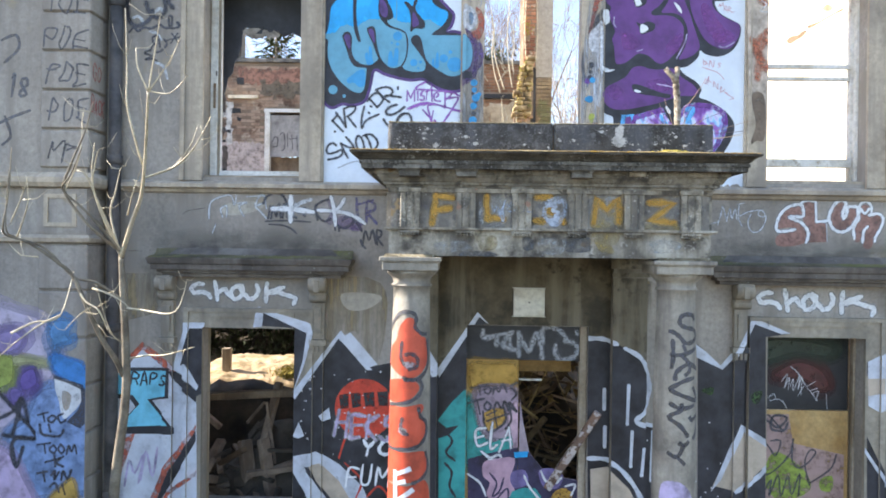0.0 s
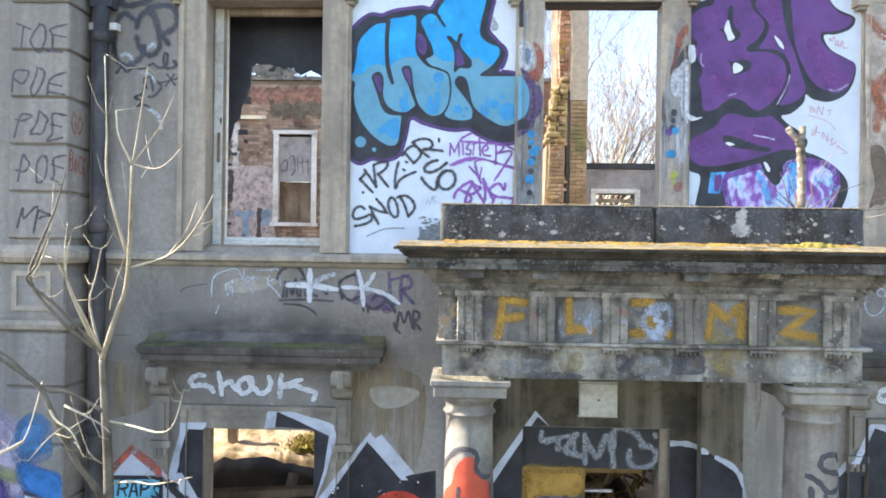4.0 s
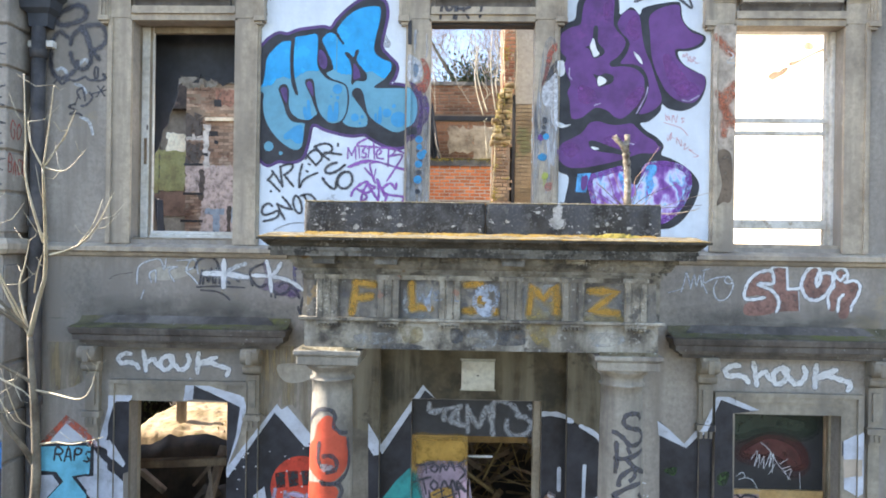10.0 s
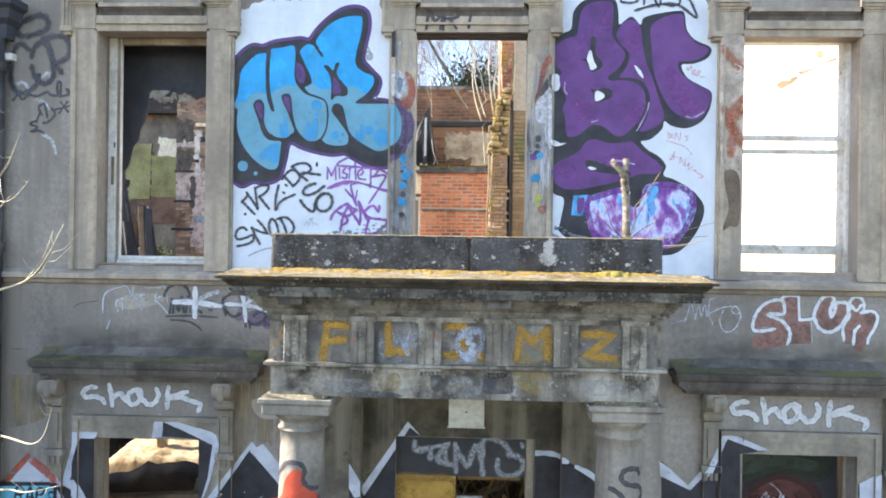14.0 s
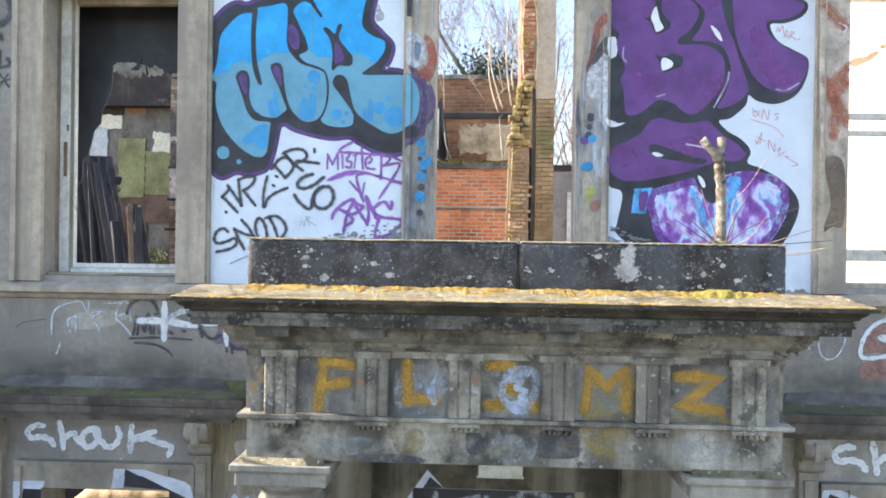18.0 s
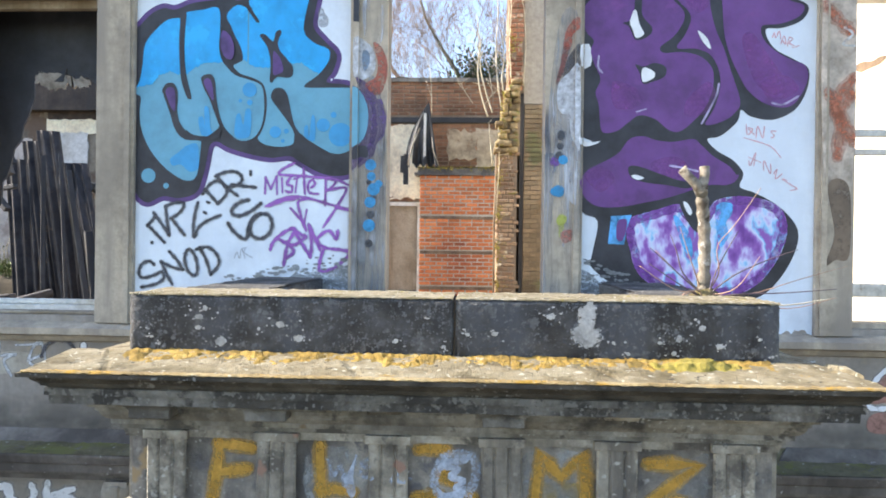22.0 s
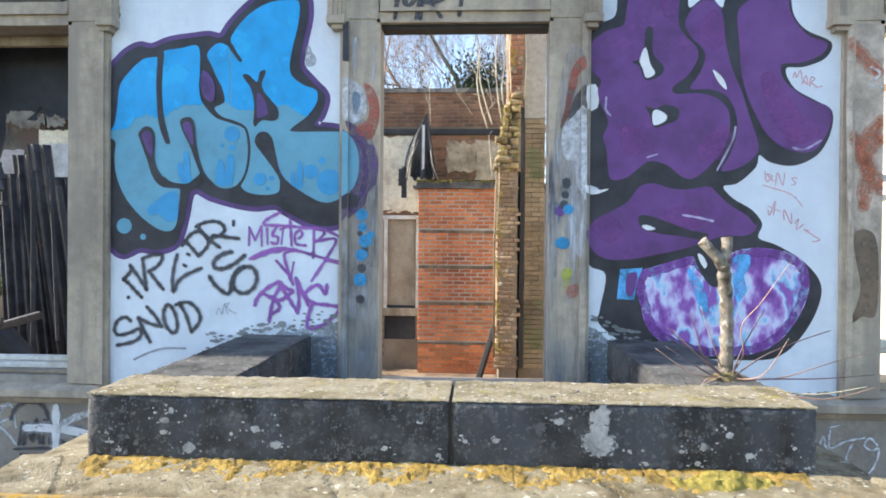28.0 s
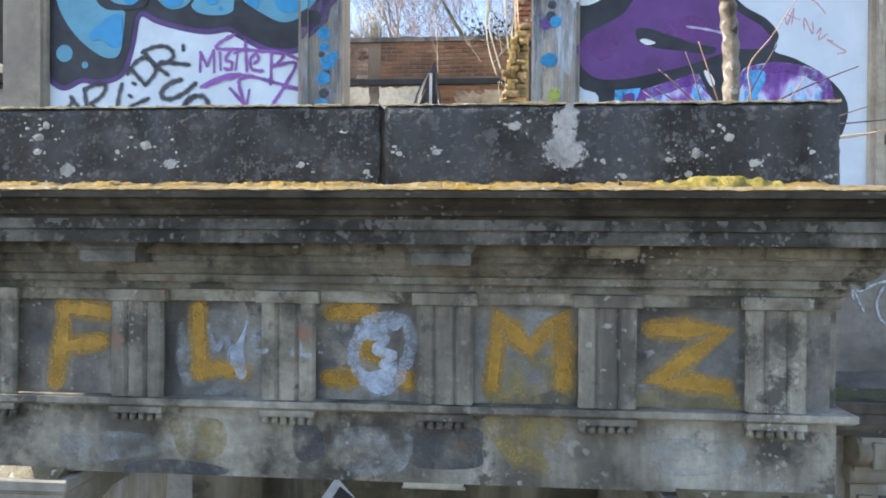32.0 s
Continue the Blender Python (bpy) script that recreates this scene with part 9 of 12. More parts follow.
# frieze: white smudges over a letter
strokes("pale_ring", [[(0.69, 3.88), (0.67, 3.85), (0.65, 3.79), (0.66, 3.75), (0.69, 3.71), (0.73, 3.69), (0.77, 3.72), (0.80, 3.78), (0.81, 3.83), (0.79, 3.88), (0.74, 3.89), (0.69, 3.88)]], 0.034, PALEMIST, porch, 2.2, FRIEZE, label="pale blue ring over a letter", shift=OFF)
paint("pale_blob", [[(0.66, 3.76), (0.69, 3.74), (0.73, 3.75), (0.77, 3.77), (0.76, 3.72), (0.72, 3.68), (0.68, 3.71)]], PALEBLUE, porch, 2.6, FRIEZE, 4, "pale blue blob over a letter", shift=OFF)
strokes("pale_swirl", [[(0.67, 3.83), (0.70, 3.86), (0.75, 3.86), (0.78, 3.88)], [(0.69, 3.84), (0.74, 3.83), (0.71, 3.80), (0.76, 3.79), (0.73, 3.76)]], 0.024, PALEBLUE, porch, 2.8, FRIEZE, label="pale swirl over a letter", shift=OFF)
# letters down the columns
REDCOL = spray("red paint on the column", (0.52, 0.075, 0.035), 0.2, thin=0.22, speck=16)
for loop in ([(-0.118, 2.79), (-0.088, 2.89), (-0.017, 2.96), (0.043, 2.94), (0.053, 2.88), (0.092, 2.82), (0.159, 2.78), (0.162, 2.62), (0.117, 2.55), (0.045, 2.50), (-0.041, 2.50), (-0.125, 2.54), (-0.251, 2.61), (-0.193, 2.72)], [(-0.208, 2.46), (-0.041, 2.49), (0.045, 2.47), (0.083, 2.42), (0.047, 2.36), (-0.038, 2.31), (-0.178, 2.30), (-0.251, 2.34), (-0.251, 2.41)], [(-0.251, 2.24), (-0.038, 2.27), (0.095, 2.29), (0.124, 2.25), (0.082, 2.20), (0.138, 2.15), (0.146, 2.07), (0.100, 2.00), (0.031, 1.96), (-0.103, 1.95), (-0.251, 1.97)], [(-0.251, 1.91), (-0.033, 1.92), (0.129, 1.92), (0.168, 1.83), (0.134, 1.72), (0.035, 1.69), (-0.099, 1.68), (-0.251, 1.69)], [(-0.251, 1.65), (-0.008, 1.66), (0.147, 1.69), (0.188, 1.48), (-0.251, 1.45)]):
    column_paint("red_letter", -0.37, [loop], REDCOL, 1, "red bubble letter on the column")
for l in ([[(-0.251, 2.83), (-0.147, 2.94), (-0.071, 3.00), (0.016, 3.00), (0.052, 2.96), (0.044, 2.89), (0.091, 2.84), (0.157, 2.83)]], [[(0.159, 2.79), (0.172, 2.60), (0.096, 2.50), (0.015, 2.48), (-0.054, 2.50)]], [[(-0.063, 2.78), (-0.071, 2.66), (-0.042, 2.59)], [(-0.043, 2.67), (0.020, 2.68), (0.065, 2.64), (0.057, 2.58), (-0.012, 2.56)]], [[(-0.045, 2.48), (0.068, 2.48), (0.108, 2.43), (0.079, 2.36), (-0.008, 2.31), (-0.201, 2.27)]], [[(0.076, 2.27), (0.096, 2.19), (0.144, 2.15), (0.154, 2.07), (0.106, 1.99), (0.022, 1.95), (-0.103, 1.94), (-0.251, 1.94)]], [[(-0.045, 2.19), (-0.062, 2.12), (-0.030, 2.07), (0.004, 2.06)]], [[(0.142, 1.92), (0.176, 1.80), (0.121, 1.72), (0.026, 1.68)]]):
    column_paint("dark_outline", -0.37, [], SOFTINK, 2, "soft dark outline of a letter", lines=l, width=0.030)
column_paint("pale_eye", -0.37, [[(-0.047, 2.62), (0.043, 2.61), (0.026, 2.57), (-0.033, 2.57)], [(-0.072, 2.11), (-0.014, 2.10), (-0.021, 2.05), (-0.075, 2.07)]], THINGREY, 2, "grey centre of a letter")
for l in ([[(-0.101, 1.78), (-0.092, 1.52)]], [[(-0.085, 1.75), (0.024, 1.80)]], [[(-0.084, 1.68), (-0.013, 1.70)]], [[(-0.072, 1.55), (0.044, 1.64)]]):
    column_paint("white_stroke", -0.37, [], CHALK, 3, "white stroke on the column", lines=l, width=0.045)
COLUMN_TAG_TOP = ([[(0.129, 2.97), (0.106, 3.01), (0.045, 3.02), (-0.005, 3.00), (-0.013, 2.95), (0.034, 2.92), (0.120, 2.90), (0.159, 2.85), (0.110, 2.81), (0.035, 2.80), (-0.015, 2.85), (-0.059, 2.88), (-0.102, 2.89)]], [[(-0.068, 2.83), (-0.061, 2.70), (-0.073, 2.60)], [(-0.089, 2.71), (0.007, 2.71), (0.162, 2.76)], [(0.011, 2.79), (0.036, 2.74)]], [[(0.003, 2.71), (0.097, 2.63), (0.251, 2.57)], [(-0.045, 2.51), (-0.033, 2.58), (0.055, 2.64), (0.074, 2.59), (0.026, 2.55)]],)
COLUMN_TAG_LOW = ([[(-0.094, 2.44), (0.022, 2.51), (0.132, 2.53)], [(-0.089, 2.44), (0.033, 2.39), (0.174, 2.35), (0.106, 2.46)]], [[(-0.088, 2.34), (0.000, 2.30), (0.131, 2.32)], [(0.000, 2.34), (0.005, 2.29), (-0.086, 2.23), (-0.006, 2.17), (0.063, 2.08)]], [[(0.070, 2.24), (0.095, 2.21), (0.161, 2.23), (0.188, 2.19), (0.149, 2.10), (0.107, 2.06)]], [[(-0.016, 2.04), (0.029, 2.02), (0.069, 2.05)], [(0.025, 2.02), (-0.023, 1.93), (-0.096, 1.96)], [(-0.023, 1.93), (0.036, 1.87)]],)
for l in COLUMN_TAG_TOP + COLUMN_TAG_LOW:
    column_paint("black_letter", 1.715, [], SOFTINK, 1, "black letter of a tag running down the column", lines=l, width=0.034)


# ---- interior ruin ----
BY = 17.5


def brick_mesh(w, h, d, wear=0.006, seed=0):
    """One worn brick, centred, shared between alike bricks."""
    rnd = random.Random(seed)
    bm = bmesh.new()
    box(bm, -w / 2, w / 2, -d / 2, d / 2, -h / 2, h / 2, 0.007)
    for v in bm.verts:
        v.co += Vector((rnd.uniform(-1, 1), rnd.uniform(-1, 1), rnd.uniform(-1, 1))) * wear
    me = bpy.data.meshes.new("brick")
    bm.to_mesh(me)
    bm.free()
    return me


def bricks(parent, mat, x0, x1, z0, z1, y, rnd, course=0.079, length=0.235, skip=lambda x, z: False, ragged=0.0, jut=0.006, off=(0, 0, 0)):
    """Courses of separate bricks, stretchers with broken joints, as parts of a wall or breast."""
    shapes = [brick_mesh(length - 0.02, course - 0.018, 0.06, 0.003, s) for s in range(5)]
    halves = [brick_mesh(length / 2 - 0.02, course - 0.018, 0.06, 0.003, s + 9) for s in range(4)]
    for me in shapes + halves:
        if not me.materials:
            me.materials.append(mat)
    n = 0
    row = 0
    z = z0 + course / 2
    while z < z1:
        a = x0 + rnd.uniform(-ragged, ragged)
        b = x1 + rnd.uniform(-ragged, ragged)
        half = row % 2 or rnd.random() < 0.1
        x = a
        while x < b - 0.06:
            w = length / 2 if half or b - x < length * 0.8 else length
            half = False
            if not skip(x + w / 2, z) and x + w < b + 0.07:
                ob = new("brick", (halves if w < length else shapes)[rnd.randrange(4)])
                ob.parent = parent
                ob.location = (x + w / 2 - off[0], y + rnd.uniform(-jut, jut) - off[1], z - off[2])
                ob.rotation_euler = (0, rnd.uniform(-0.012, 0.012), rnd.uniform(-0.02, 0.02))
                n += 1
            x += w
        z += course
        row += 1
    return n


def joined_bricks(name, parent, mat, x0, x1, z0, z1, y, rnd, course=0.079, length=0.235, skip=lambda x, z: False, jut=0.006, face="x", label=""):
    """The bricks too far off to pick apart: real geometry in one mesh."""
    V, F = [], []
    row = 0
    z = z0
    while z + course <= z1 + 0.001:
        x = x0 - (length / 2 if row % 2 else 0)
        while x < x1:
            a, b = max(x, x0) + 0.006, min(x + length, x1) - 0.006
            if b - a > 0.04 and not skip((a + b) / 2, z):
                p = rnd.uniform(-jut, jut)
                q = len(V)
                for u in (a, b):
                    for t in (z + 0.006, z + course - 0.006):
                        for d in (-0.012 + p, 0.02):
                            V.append((u, y + d, t) if face == "x" else (y + d, u, t))
                F += [tuple(q + k for k in f) for f in ((0, 4, 6, 2), (0, 1, 5, 4), (2, 6, 7, 3), (0, 2, 3, 1), (4, 5, 7, 6))]
            x += length
        z += course
        row += 1
    me = bpy.data.meshes.new(name)
    me.from_pydata(V, [], F)
    me.materials.append(mat)
    ob = new(name, me)
    ob.parent = parent
    ob["kind"] = "stuff"
    if label:
        ob["label"] = label
    return ob


rb = random.Random(5)
back = setting("wall_back", wall(-6.35, 1.95, -0.3, 8.12, BY, BY + 0.45, [(-4.83, -4.0, 4.83, 6.8), (-1.16, -0.5, 3.0, 5.5)]), DARKMORTAR, "ruined back wall of old brick with peeling plaster", "wall")
part("coping", rough_up(boxes((-6.3, 1.9, BY - 0.05, BY + 0.5, 8.125, 8.21)), 0.01), SOOTY, back, "dark stone coping")
part("coping_moss", rough_up(grid_sheet(-6.3, 1.9, BY - 0.04, BY + 0.4, 120, 6, lambda x, y: 8.215 + 0.02 * noise.noise(Vector((x * 4, y * 4, 0)))), 0.012, 8), DARKMOSS, back)
part("wall_plate", boxes((-2.5, 1.9, BY - 0.07, BY - 0.001, 7.26, 7.37)), CHARRED, back, "dark timber wall plate")
skip_l = lambda x, z: (-4.95 < x < -3.9 and 4.7 < z < 6.95) or (z > 6.9 and x < -6.0 + (8.0 - z) * 0.2 and rb.random() < 0.5)
joined_bricks("brickwork", back, PALEBRICK, -6.35, -1.64, 2.5, 8.1, BY, rb, skip=skip_l, label="pale limewashed brickwork")
bricks(back, OLDBRICK, -1.4, 1.6, 7.42, 8.1, BY + 0.018, rb)
joined_bricks("brickwork", back, OLDBRICK, -1.62, 1.9, 2.5, 7.25, BY, rb, skip=lambda x, z: -1.24 < x < -0.42 and z < 5.6)
# plaster left on the brick
def flake(name, x0, x1, z0, z1, y, mat, parent, seed, rag=0.12, label=""):
    """A remnant of plaster with a ragged outline and a real edge."""
    rnd = random.Random(seed)
    pts = []
    for (ax, az), (bx, bz) in (((x0, z0), (x1, z0)), ((x1, z0), (x1, z1)), ((x1, z1), (x0, z1)), ((x0, z1), (x0, z0))):
        n = max(2, int((abs(bx - ax) + abs(bz - az)) / 0.09))
        for i in range(n):
            t = i / n
            pts.append((ax + (bx - ax) * t + rnd.uniform(-rag, rag) * 0.6, az + (bz - az) * t + rnd.uniform(-rag, rag) * 0.6))
    bm = bmesh.new()
    f = bm.faces.new([bm.verts.new((x, y, z)) for x, z in pts])
    bm.normal_update()
    if f.normal.y > 0:
        f.normal_flip()
    g = bmesh.ops.extrude_face_region(bm, geom=[f])
    bmesh.ops.translate(bm, verts=[v for v in g["geom"] if isinstance(v, bmesh.types.BMVert)], vec=(0, -0.022, 0))
    bmesh.ops.recalc_face_normals(bm, faces=bm.faces)
    return part(name, bm, mat, parent, label)


flake("plaster", -1.43, -0.42, 5.66, 7.22, BY - 0.013, PLASTER, back, 1, 0.06, "pale plaster beside the chimney")
TANPLASTER = material("stained tan plaster", (0.47, 0.37, 0.25), (0.24, 0.18, 0.12), (0.50, 0.42, 0.32), big=2.4, fine=14, patch=((0.24, 0.15, 0.09), 2.0, 0.56))
flake("plaster", 0.1, 0.75, 6.5, 7.1, BY - 0.013, TANPLASTER, back, 2, 0.09, "patch of pale plaster")
flake("plaster", 0.72, 1.35, 6.3, 7.15, BY - 0.014, TANPLASTER, back, 3, 0.08)
flake("plaster", -2.6, -1.60, 5.37, 7.23, BY - 0.013, PLASTER, back, 4, 0.05, "pale plaster")
flake("worn_pier", -1.62, -1.42, 3.4, 7.25, BY - 0.016, material("worn brown plaster pier", (0.24, 0.19, 0.14), (0.13, 0.10, 0.07), (0.34, 0.28, 0.21), big=3, fine=14), back, 8, 0.05, "worn brown strip of wall between the plaster panels")
flake("dark_panelling", -2.6, -1.62, 2.5, 4.30, BY - 0.014, CHARRED, back, 9, 0.04, "dark charred panelling")
flake("teal_plaster", -2.6, -1.61, 4.32, 5.36, BY - 0.013, material("teal distemper on plaster", (0.28, 0.38, 0.34), (0.20, 0.27, 0.22), (0.36, 0.46, 0.42), big=2, fine=12, patch=((0.40, 0.27, 0.17), 2.0, 0.6)), back, 5, 0.04, "teal distempered plaster")
part("ledge", boxes((-5.85, -5.1, BY - 0.1, BY - 0.014, 7.2, 7.28)), PLASTER, back, "stone ledge")
BWALL = [(-6.35, -1.64, 2.5, 8.1, BY - 0.02)]


def rough_patch(name, r, mat, label="", seed=1, rag=0.03, layer=1):
    """A thin ragged coat on the brickwork, between x and z limits."""
    rnd = random.Random(seed)
    x0, x1, z0, z1 = r
    pts = []
    for (ax, az), (bx, bz) in (((x0, z0), (x1, z0)), ((x1, z0), (x1, z1)), ((x1, z1), (x0, z1)), ((x0, z1), (x0, z0))):
        n = max(2, int((abs(bx - ax) + abs(bz - az)) / 0.06))
        pts += [(ax + (bx - ax) * i / n + rnd.uniform(-rag, rag), az + (bz - az) * i / n + rnd.uniform(-rag, rag)) for i in range(n)]
    return paint(name, [pts], mat, back, layer, BWALL, 0, label)


PINKWASH = spray("pinkish limewash on brick", (0.50, 0.41, 0.37), 0.15, thin=0.36, speck=9, soft=0.16)
WHITEWASH = spray("whitewash on brick", (0.58, 0.55, 0.50), 0.15, thin=0.36, speck=9, soft=0.16)
SOOTWASH = spray("soot on brick", (0.07, 0.055, 0.045), 0.2, thin=0.36, speck=9, soft=0.16)
BLUEWASH = spray("grey-blue distemper", (0.25, 0.32, 0.39), 0.2, thin=0.30, speck=9, soft=0.16)
REDWASH = spray("weathered red brick dust", (0.30, 0.145, 0.095), 0.3, thin=0.36, speck=9, soft=0.16)
BROWNWASH = spray("brown damp on brick", (0.15, 0.115, 0.075), 0.2, thin=0.36, speck=9, soft=0.2)
rough_patch("red_weathering", (-5.58, -3.76, 7.58, 7.96), REDWASH, "weathered red brick under the coping", 31, 0.05, 1)
rough_patch("damp_band", (-5.08, -3.76, 7.26, 7.63), BROWNWASH, "brown damp band on the brick", 32, 0.08, 2)
rough_patch("limewash", (-5.91, -4.86, 5.09, 6.10), PINKWASH, "pinkish limewash over the brick", 1, 0.05)
rough_patch("limewash", (-5.92, -5.76, 6.06, 7.08), WHITEWASH, "whitewash over the brick", 2, 0.05)
rough_patch("limewash", (-6.43, -5.93, 6.73, 6.87), WHITEWASH, "", 3, 0.02)
rough_patch("limewash", (-6.35, -5.95, 5.45, 6.13), PINKWASH, "", 4, 0.05)
rough_patch("limewash", (-5.95, -4.85, 4.29, 5.11), PINKWASH, "", 5, 0.04)
rough_patch("soot_run", (-6.00, -5.87, 5.25, 6.02), SOOTWASH, "soot run beside the flue", 6, 0.03, 2)
rough_patch("soot_run", (-6.36, -5.96, 6.17, 6.67), SOOTWASH, "", 7, 0.06, 2)
rough_patch("soot_run", (-6.48, -5.90, 6.87, 7.34), SOOTWASH, "", 8, 0.1, 2)
rough_patch("blue_paint", (-5.85, -5.36, 4.91, 5.05), BLUEWASH, "grey-blue painted band", 9, 0.015, 3)
rough_patch("blue_paint", (-5.64, -5.48, 4.34, 4.91), BLUEWASH, "", 10, 0.015, 3)
rough_patch("blue_paint", (-5.19, -4.96, 4.70, 5.11), BLUEWASH, "", 11, 0.03, 3)
rough_patch("brown_strip", (-5.30, -5.19, 4.29, 5.13), SOOTWASH, "brown strip", 12, 0.02, 3)
for k, r in enumerate(((-5.66, -5.47, 7.55, 7.74), (-5.77, -5.54, 6.83, 6.97), (-5.64, -5.54, 6.63, 6.73), (-5.92, -5.79, 6.35, 6.42))):
    rough_patch("putlog_hole", r, CHARRED, "dark hole in the brickwork", 20 + k, 0.02, 4)
for r in ((-6.38, -5.92, 6.10, 6.16), (-6.39, -5.91, 5.38, 5.44), (-6.45, -5.90, 4.71, 4.77)):
    part("bond_timber", boxes((r[0], r[1], BY - 0.035, BY - 0.012, r[2], r[3])), CHARRED, back, "dark bonding timber")
# boarded doorway and window in the back wall
bd = tagged(new("window_6"), "boarded opening with grey plywood and flaking white frame", "window", kind="structure")
part("board", boxes((-1.1, -0.5, BY + 0.03, BY + 0.06, 3.7, 5.50)), GREYWOOD, bd)
part("frame_post", boxes((-1.17, -1.1, BY - 0.03, BY + 0.08, 3.66, 5.5)), WHITEWOOD, bd)
part("frame_post", boxes((-0.5, -0.45, BY - 0.03, BY + 0.08, 3.66, 5.5)), WHITEWOOD, bd)
part("frame_head", boxes((-1.24, -0.42, BY - 0.04, BY + 0.08, 5.501, 5.58)), WHITEWOOD, bd)
part("lower_panel", boxes((-1.15, -0.51, BY + 0.03, BY + 0.07, 2.9, 3.499)), CHARRED, bd, "dark timber panel")
part("mid_rail", boxes((-1.1, -0.5, BY + 0.0, BY + 0.08, 3.56, 3.71)), CHARRED, bd)
part("window_sill", boxes((-1.25, -0.42, BY - 0.09, BY + 0.08, 3.5, 3.655)), GREYWOOD, bd)
part("gable_scar", rough_up(boxes((-1.2, -0.6, BY - 0.03, BY - 0.0145, 5.6, 5.68), (-1.05, -0.7, BY - 0.03, BY - 0.0145, 5.69, 5.78), (-0.95, -0.8, BY - 0.03, BY - 0.0145, 5.79, 5.88)), 0.02), OLDBRICK, bd)
wb = tagged(new("window_7"), "back window with flaking white frame, boarded above and dark below", "window", kind="structure")
part("frame_post", boxes((-4.92, -4.80, BY - 0.06, BY + 0.1, 4.79, 6.86)), WHITEWOOD, wb)
part("frame_post", boxes((-4.02, -3.90, BY - 0.06, BY + 0.1, 4.79, 6.86)), WHITEWOOD, wb)
part("frame_head", boxes((-4.94, -3.88, BY - 0.07, BY + 0.1, 6.861, 6.95)), WHITEWOOD, wb)
part("board", boxes((-4.8, -4.02, BY + 0.0, BY + 0.03, 5.75, 6.85)), material("grey painted board", (0.33, 0.31, 0.29), big=2, fine=12), wb, "grey board with a black tag")
strokes("tag", [[(-4.75, 6.1), (-4.68, 6.25), (-4.6, 6.2), (-4.62, 6.02), (-4.72, 6.0)], [(-4.55, 6.3), (-4.45, 6.35), (-4.42, 6.0), (-4.5, 5.9)], [(-4.36, 6.35), (-4.35, 6.0)], [(-4.32, 6.2), (-4.12, 6.22)], [(-4.25, 6.3), (-4.22, 5.95)], [(-4.12, 6.28), (-4.1, 5.92)]], 0.022, INK, wb, 1, [(-4.8, -4.02, 5.75, 6.85, BY)], label="black tag on the board")
part("lower_board", boxes((-4.8, -4.02, BY + 0.12, BY + 0.15, 4.83, 5.75)), TIMBER, wb)
part("window_sill", boxes((-4.98, -3.86, BY - 0.1, BY + 0.1, 4.7, 4.785)), WHITEWOOD, wb)

chim = thing("chimney_breast", "red brick chimney breast with recessed timber courses and mossy stone top", "chimney breast", (0.43, 17.0, 0))
part("core", boxes((-0.835, 0.835, 0.0, 0.49, 0.0, 6.1)), MORTAR, chim)
seams = (5.24, 4.53, 3.80, 3.0)
bricks(chim, BRICK, -0.42, 1.27, 3.05, 6.1, 17.022, rb, length=0.24, course=0.0805, skip=lambda x, z: any(abs(z - s) < 0.04 for s in seams), off=(0.43, 17.0, 0), jut=0.004)
joined_bricks("lower_brickwork", chim, BRICK, -0.84, 0.84, 0.3, 3.0, 0.0, rb)
for s in seams:
    part("bond_timber", rough_up(boxes((-0.82, 0.82, -0.006, 0.02, s - 0.035, s + 0.03)), 0.012, 6, s), TIMBER, chim, "dark recessed bonding timber")
part("top_slab", rough_up(boxes((-0.95, 0.86, -0.06, 0.5, 6.105, 6.16), (-0.88, 0.84, -0.03, 0.5, 6.161, 6.26)), 0.014, 5), SOOTY, chim)
part("moss", rough_up(grid_sheet(-0.9, 0.84, -0.05, 0.3, 60, 8, lambda x, y: 6.275 + 0.02 * noise.noise(Vector((x * 9, y * 9, 3)))), 0.012, 20), MOSS, chim)

# black sheeting crumpled on the chimney
tarp = thing("plastic_sheet", "torn black plastic sheet hanging in folds on the chimney breast", "plastic sheet", (-0.3, 17.1, 6.28))
bm = bmesh.new()
n = 26
apex = Vector((0.04, 0.1, 1.38))
rings = []
for j in range(9):
    t = j / 8
    row = []
    for i in range(n + 1):
        u = i / n
        x = -0.44 + 0.70 * u
        fold = (0.07 * math.sin(u * 17 + 1) + 0.05 * noise.noise(Vector((u * 9, t * 3, 4)))) * t
        row.append(bm.verts.new(apex.lerp(Vector((x, -0.06 + fold, 0.02 + 0.05 * math.sin(u * 31))), t) + Vector((-0.12 * math.sin(t * 3.14) * (1 - u), 0, 0))))
    rings.append(row)
for a, b in zip(rings, rings[1:]):
    for i in range(n):
        if not (3 < i < 6 and a is not rings[0] and rings.index(a) > 3):
            bm.faces.new((a[i], a[i + 1], b[i + 1], b[i]))
part("folds", bm, TARP, tarp)
part("torn_strip", rough_up(boxes((-0.46, -0.35, -0.1, -0.08, -0.36, 0.25), (-0.52, -0.42, -0.11, -0.09, -0.12, 0.22)), 0.03, 6), TARP, tarp)
for a, b in (((-0.12, -0.12, 0.8), (-0.36, -0.15, 0.03)), ((0.12, -0.10, 0.6), (0.27, -0.12, 0.02))):
    bm = bmesh.new()
    tube(bm, [a, (Vector(a) + Vector(b)) / 2 + Vector((-0.03, -0.03, 0)), b], [0.006, 0.016, 0.012], 5)
    part("pale_strip", bm, PALESTRIP, tarp, "pale dusty fold of the sheet")
part("support_pole", boxes((-0.05, 0.0, -0.08, -0.03, 0, 1.1)), WHITEWOOD, tarp)

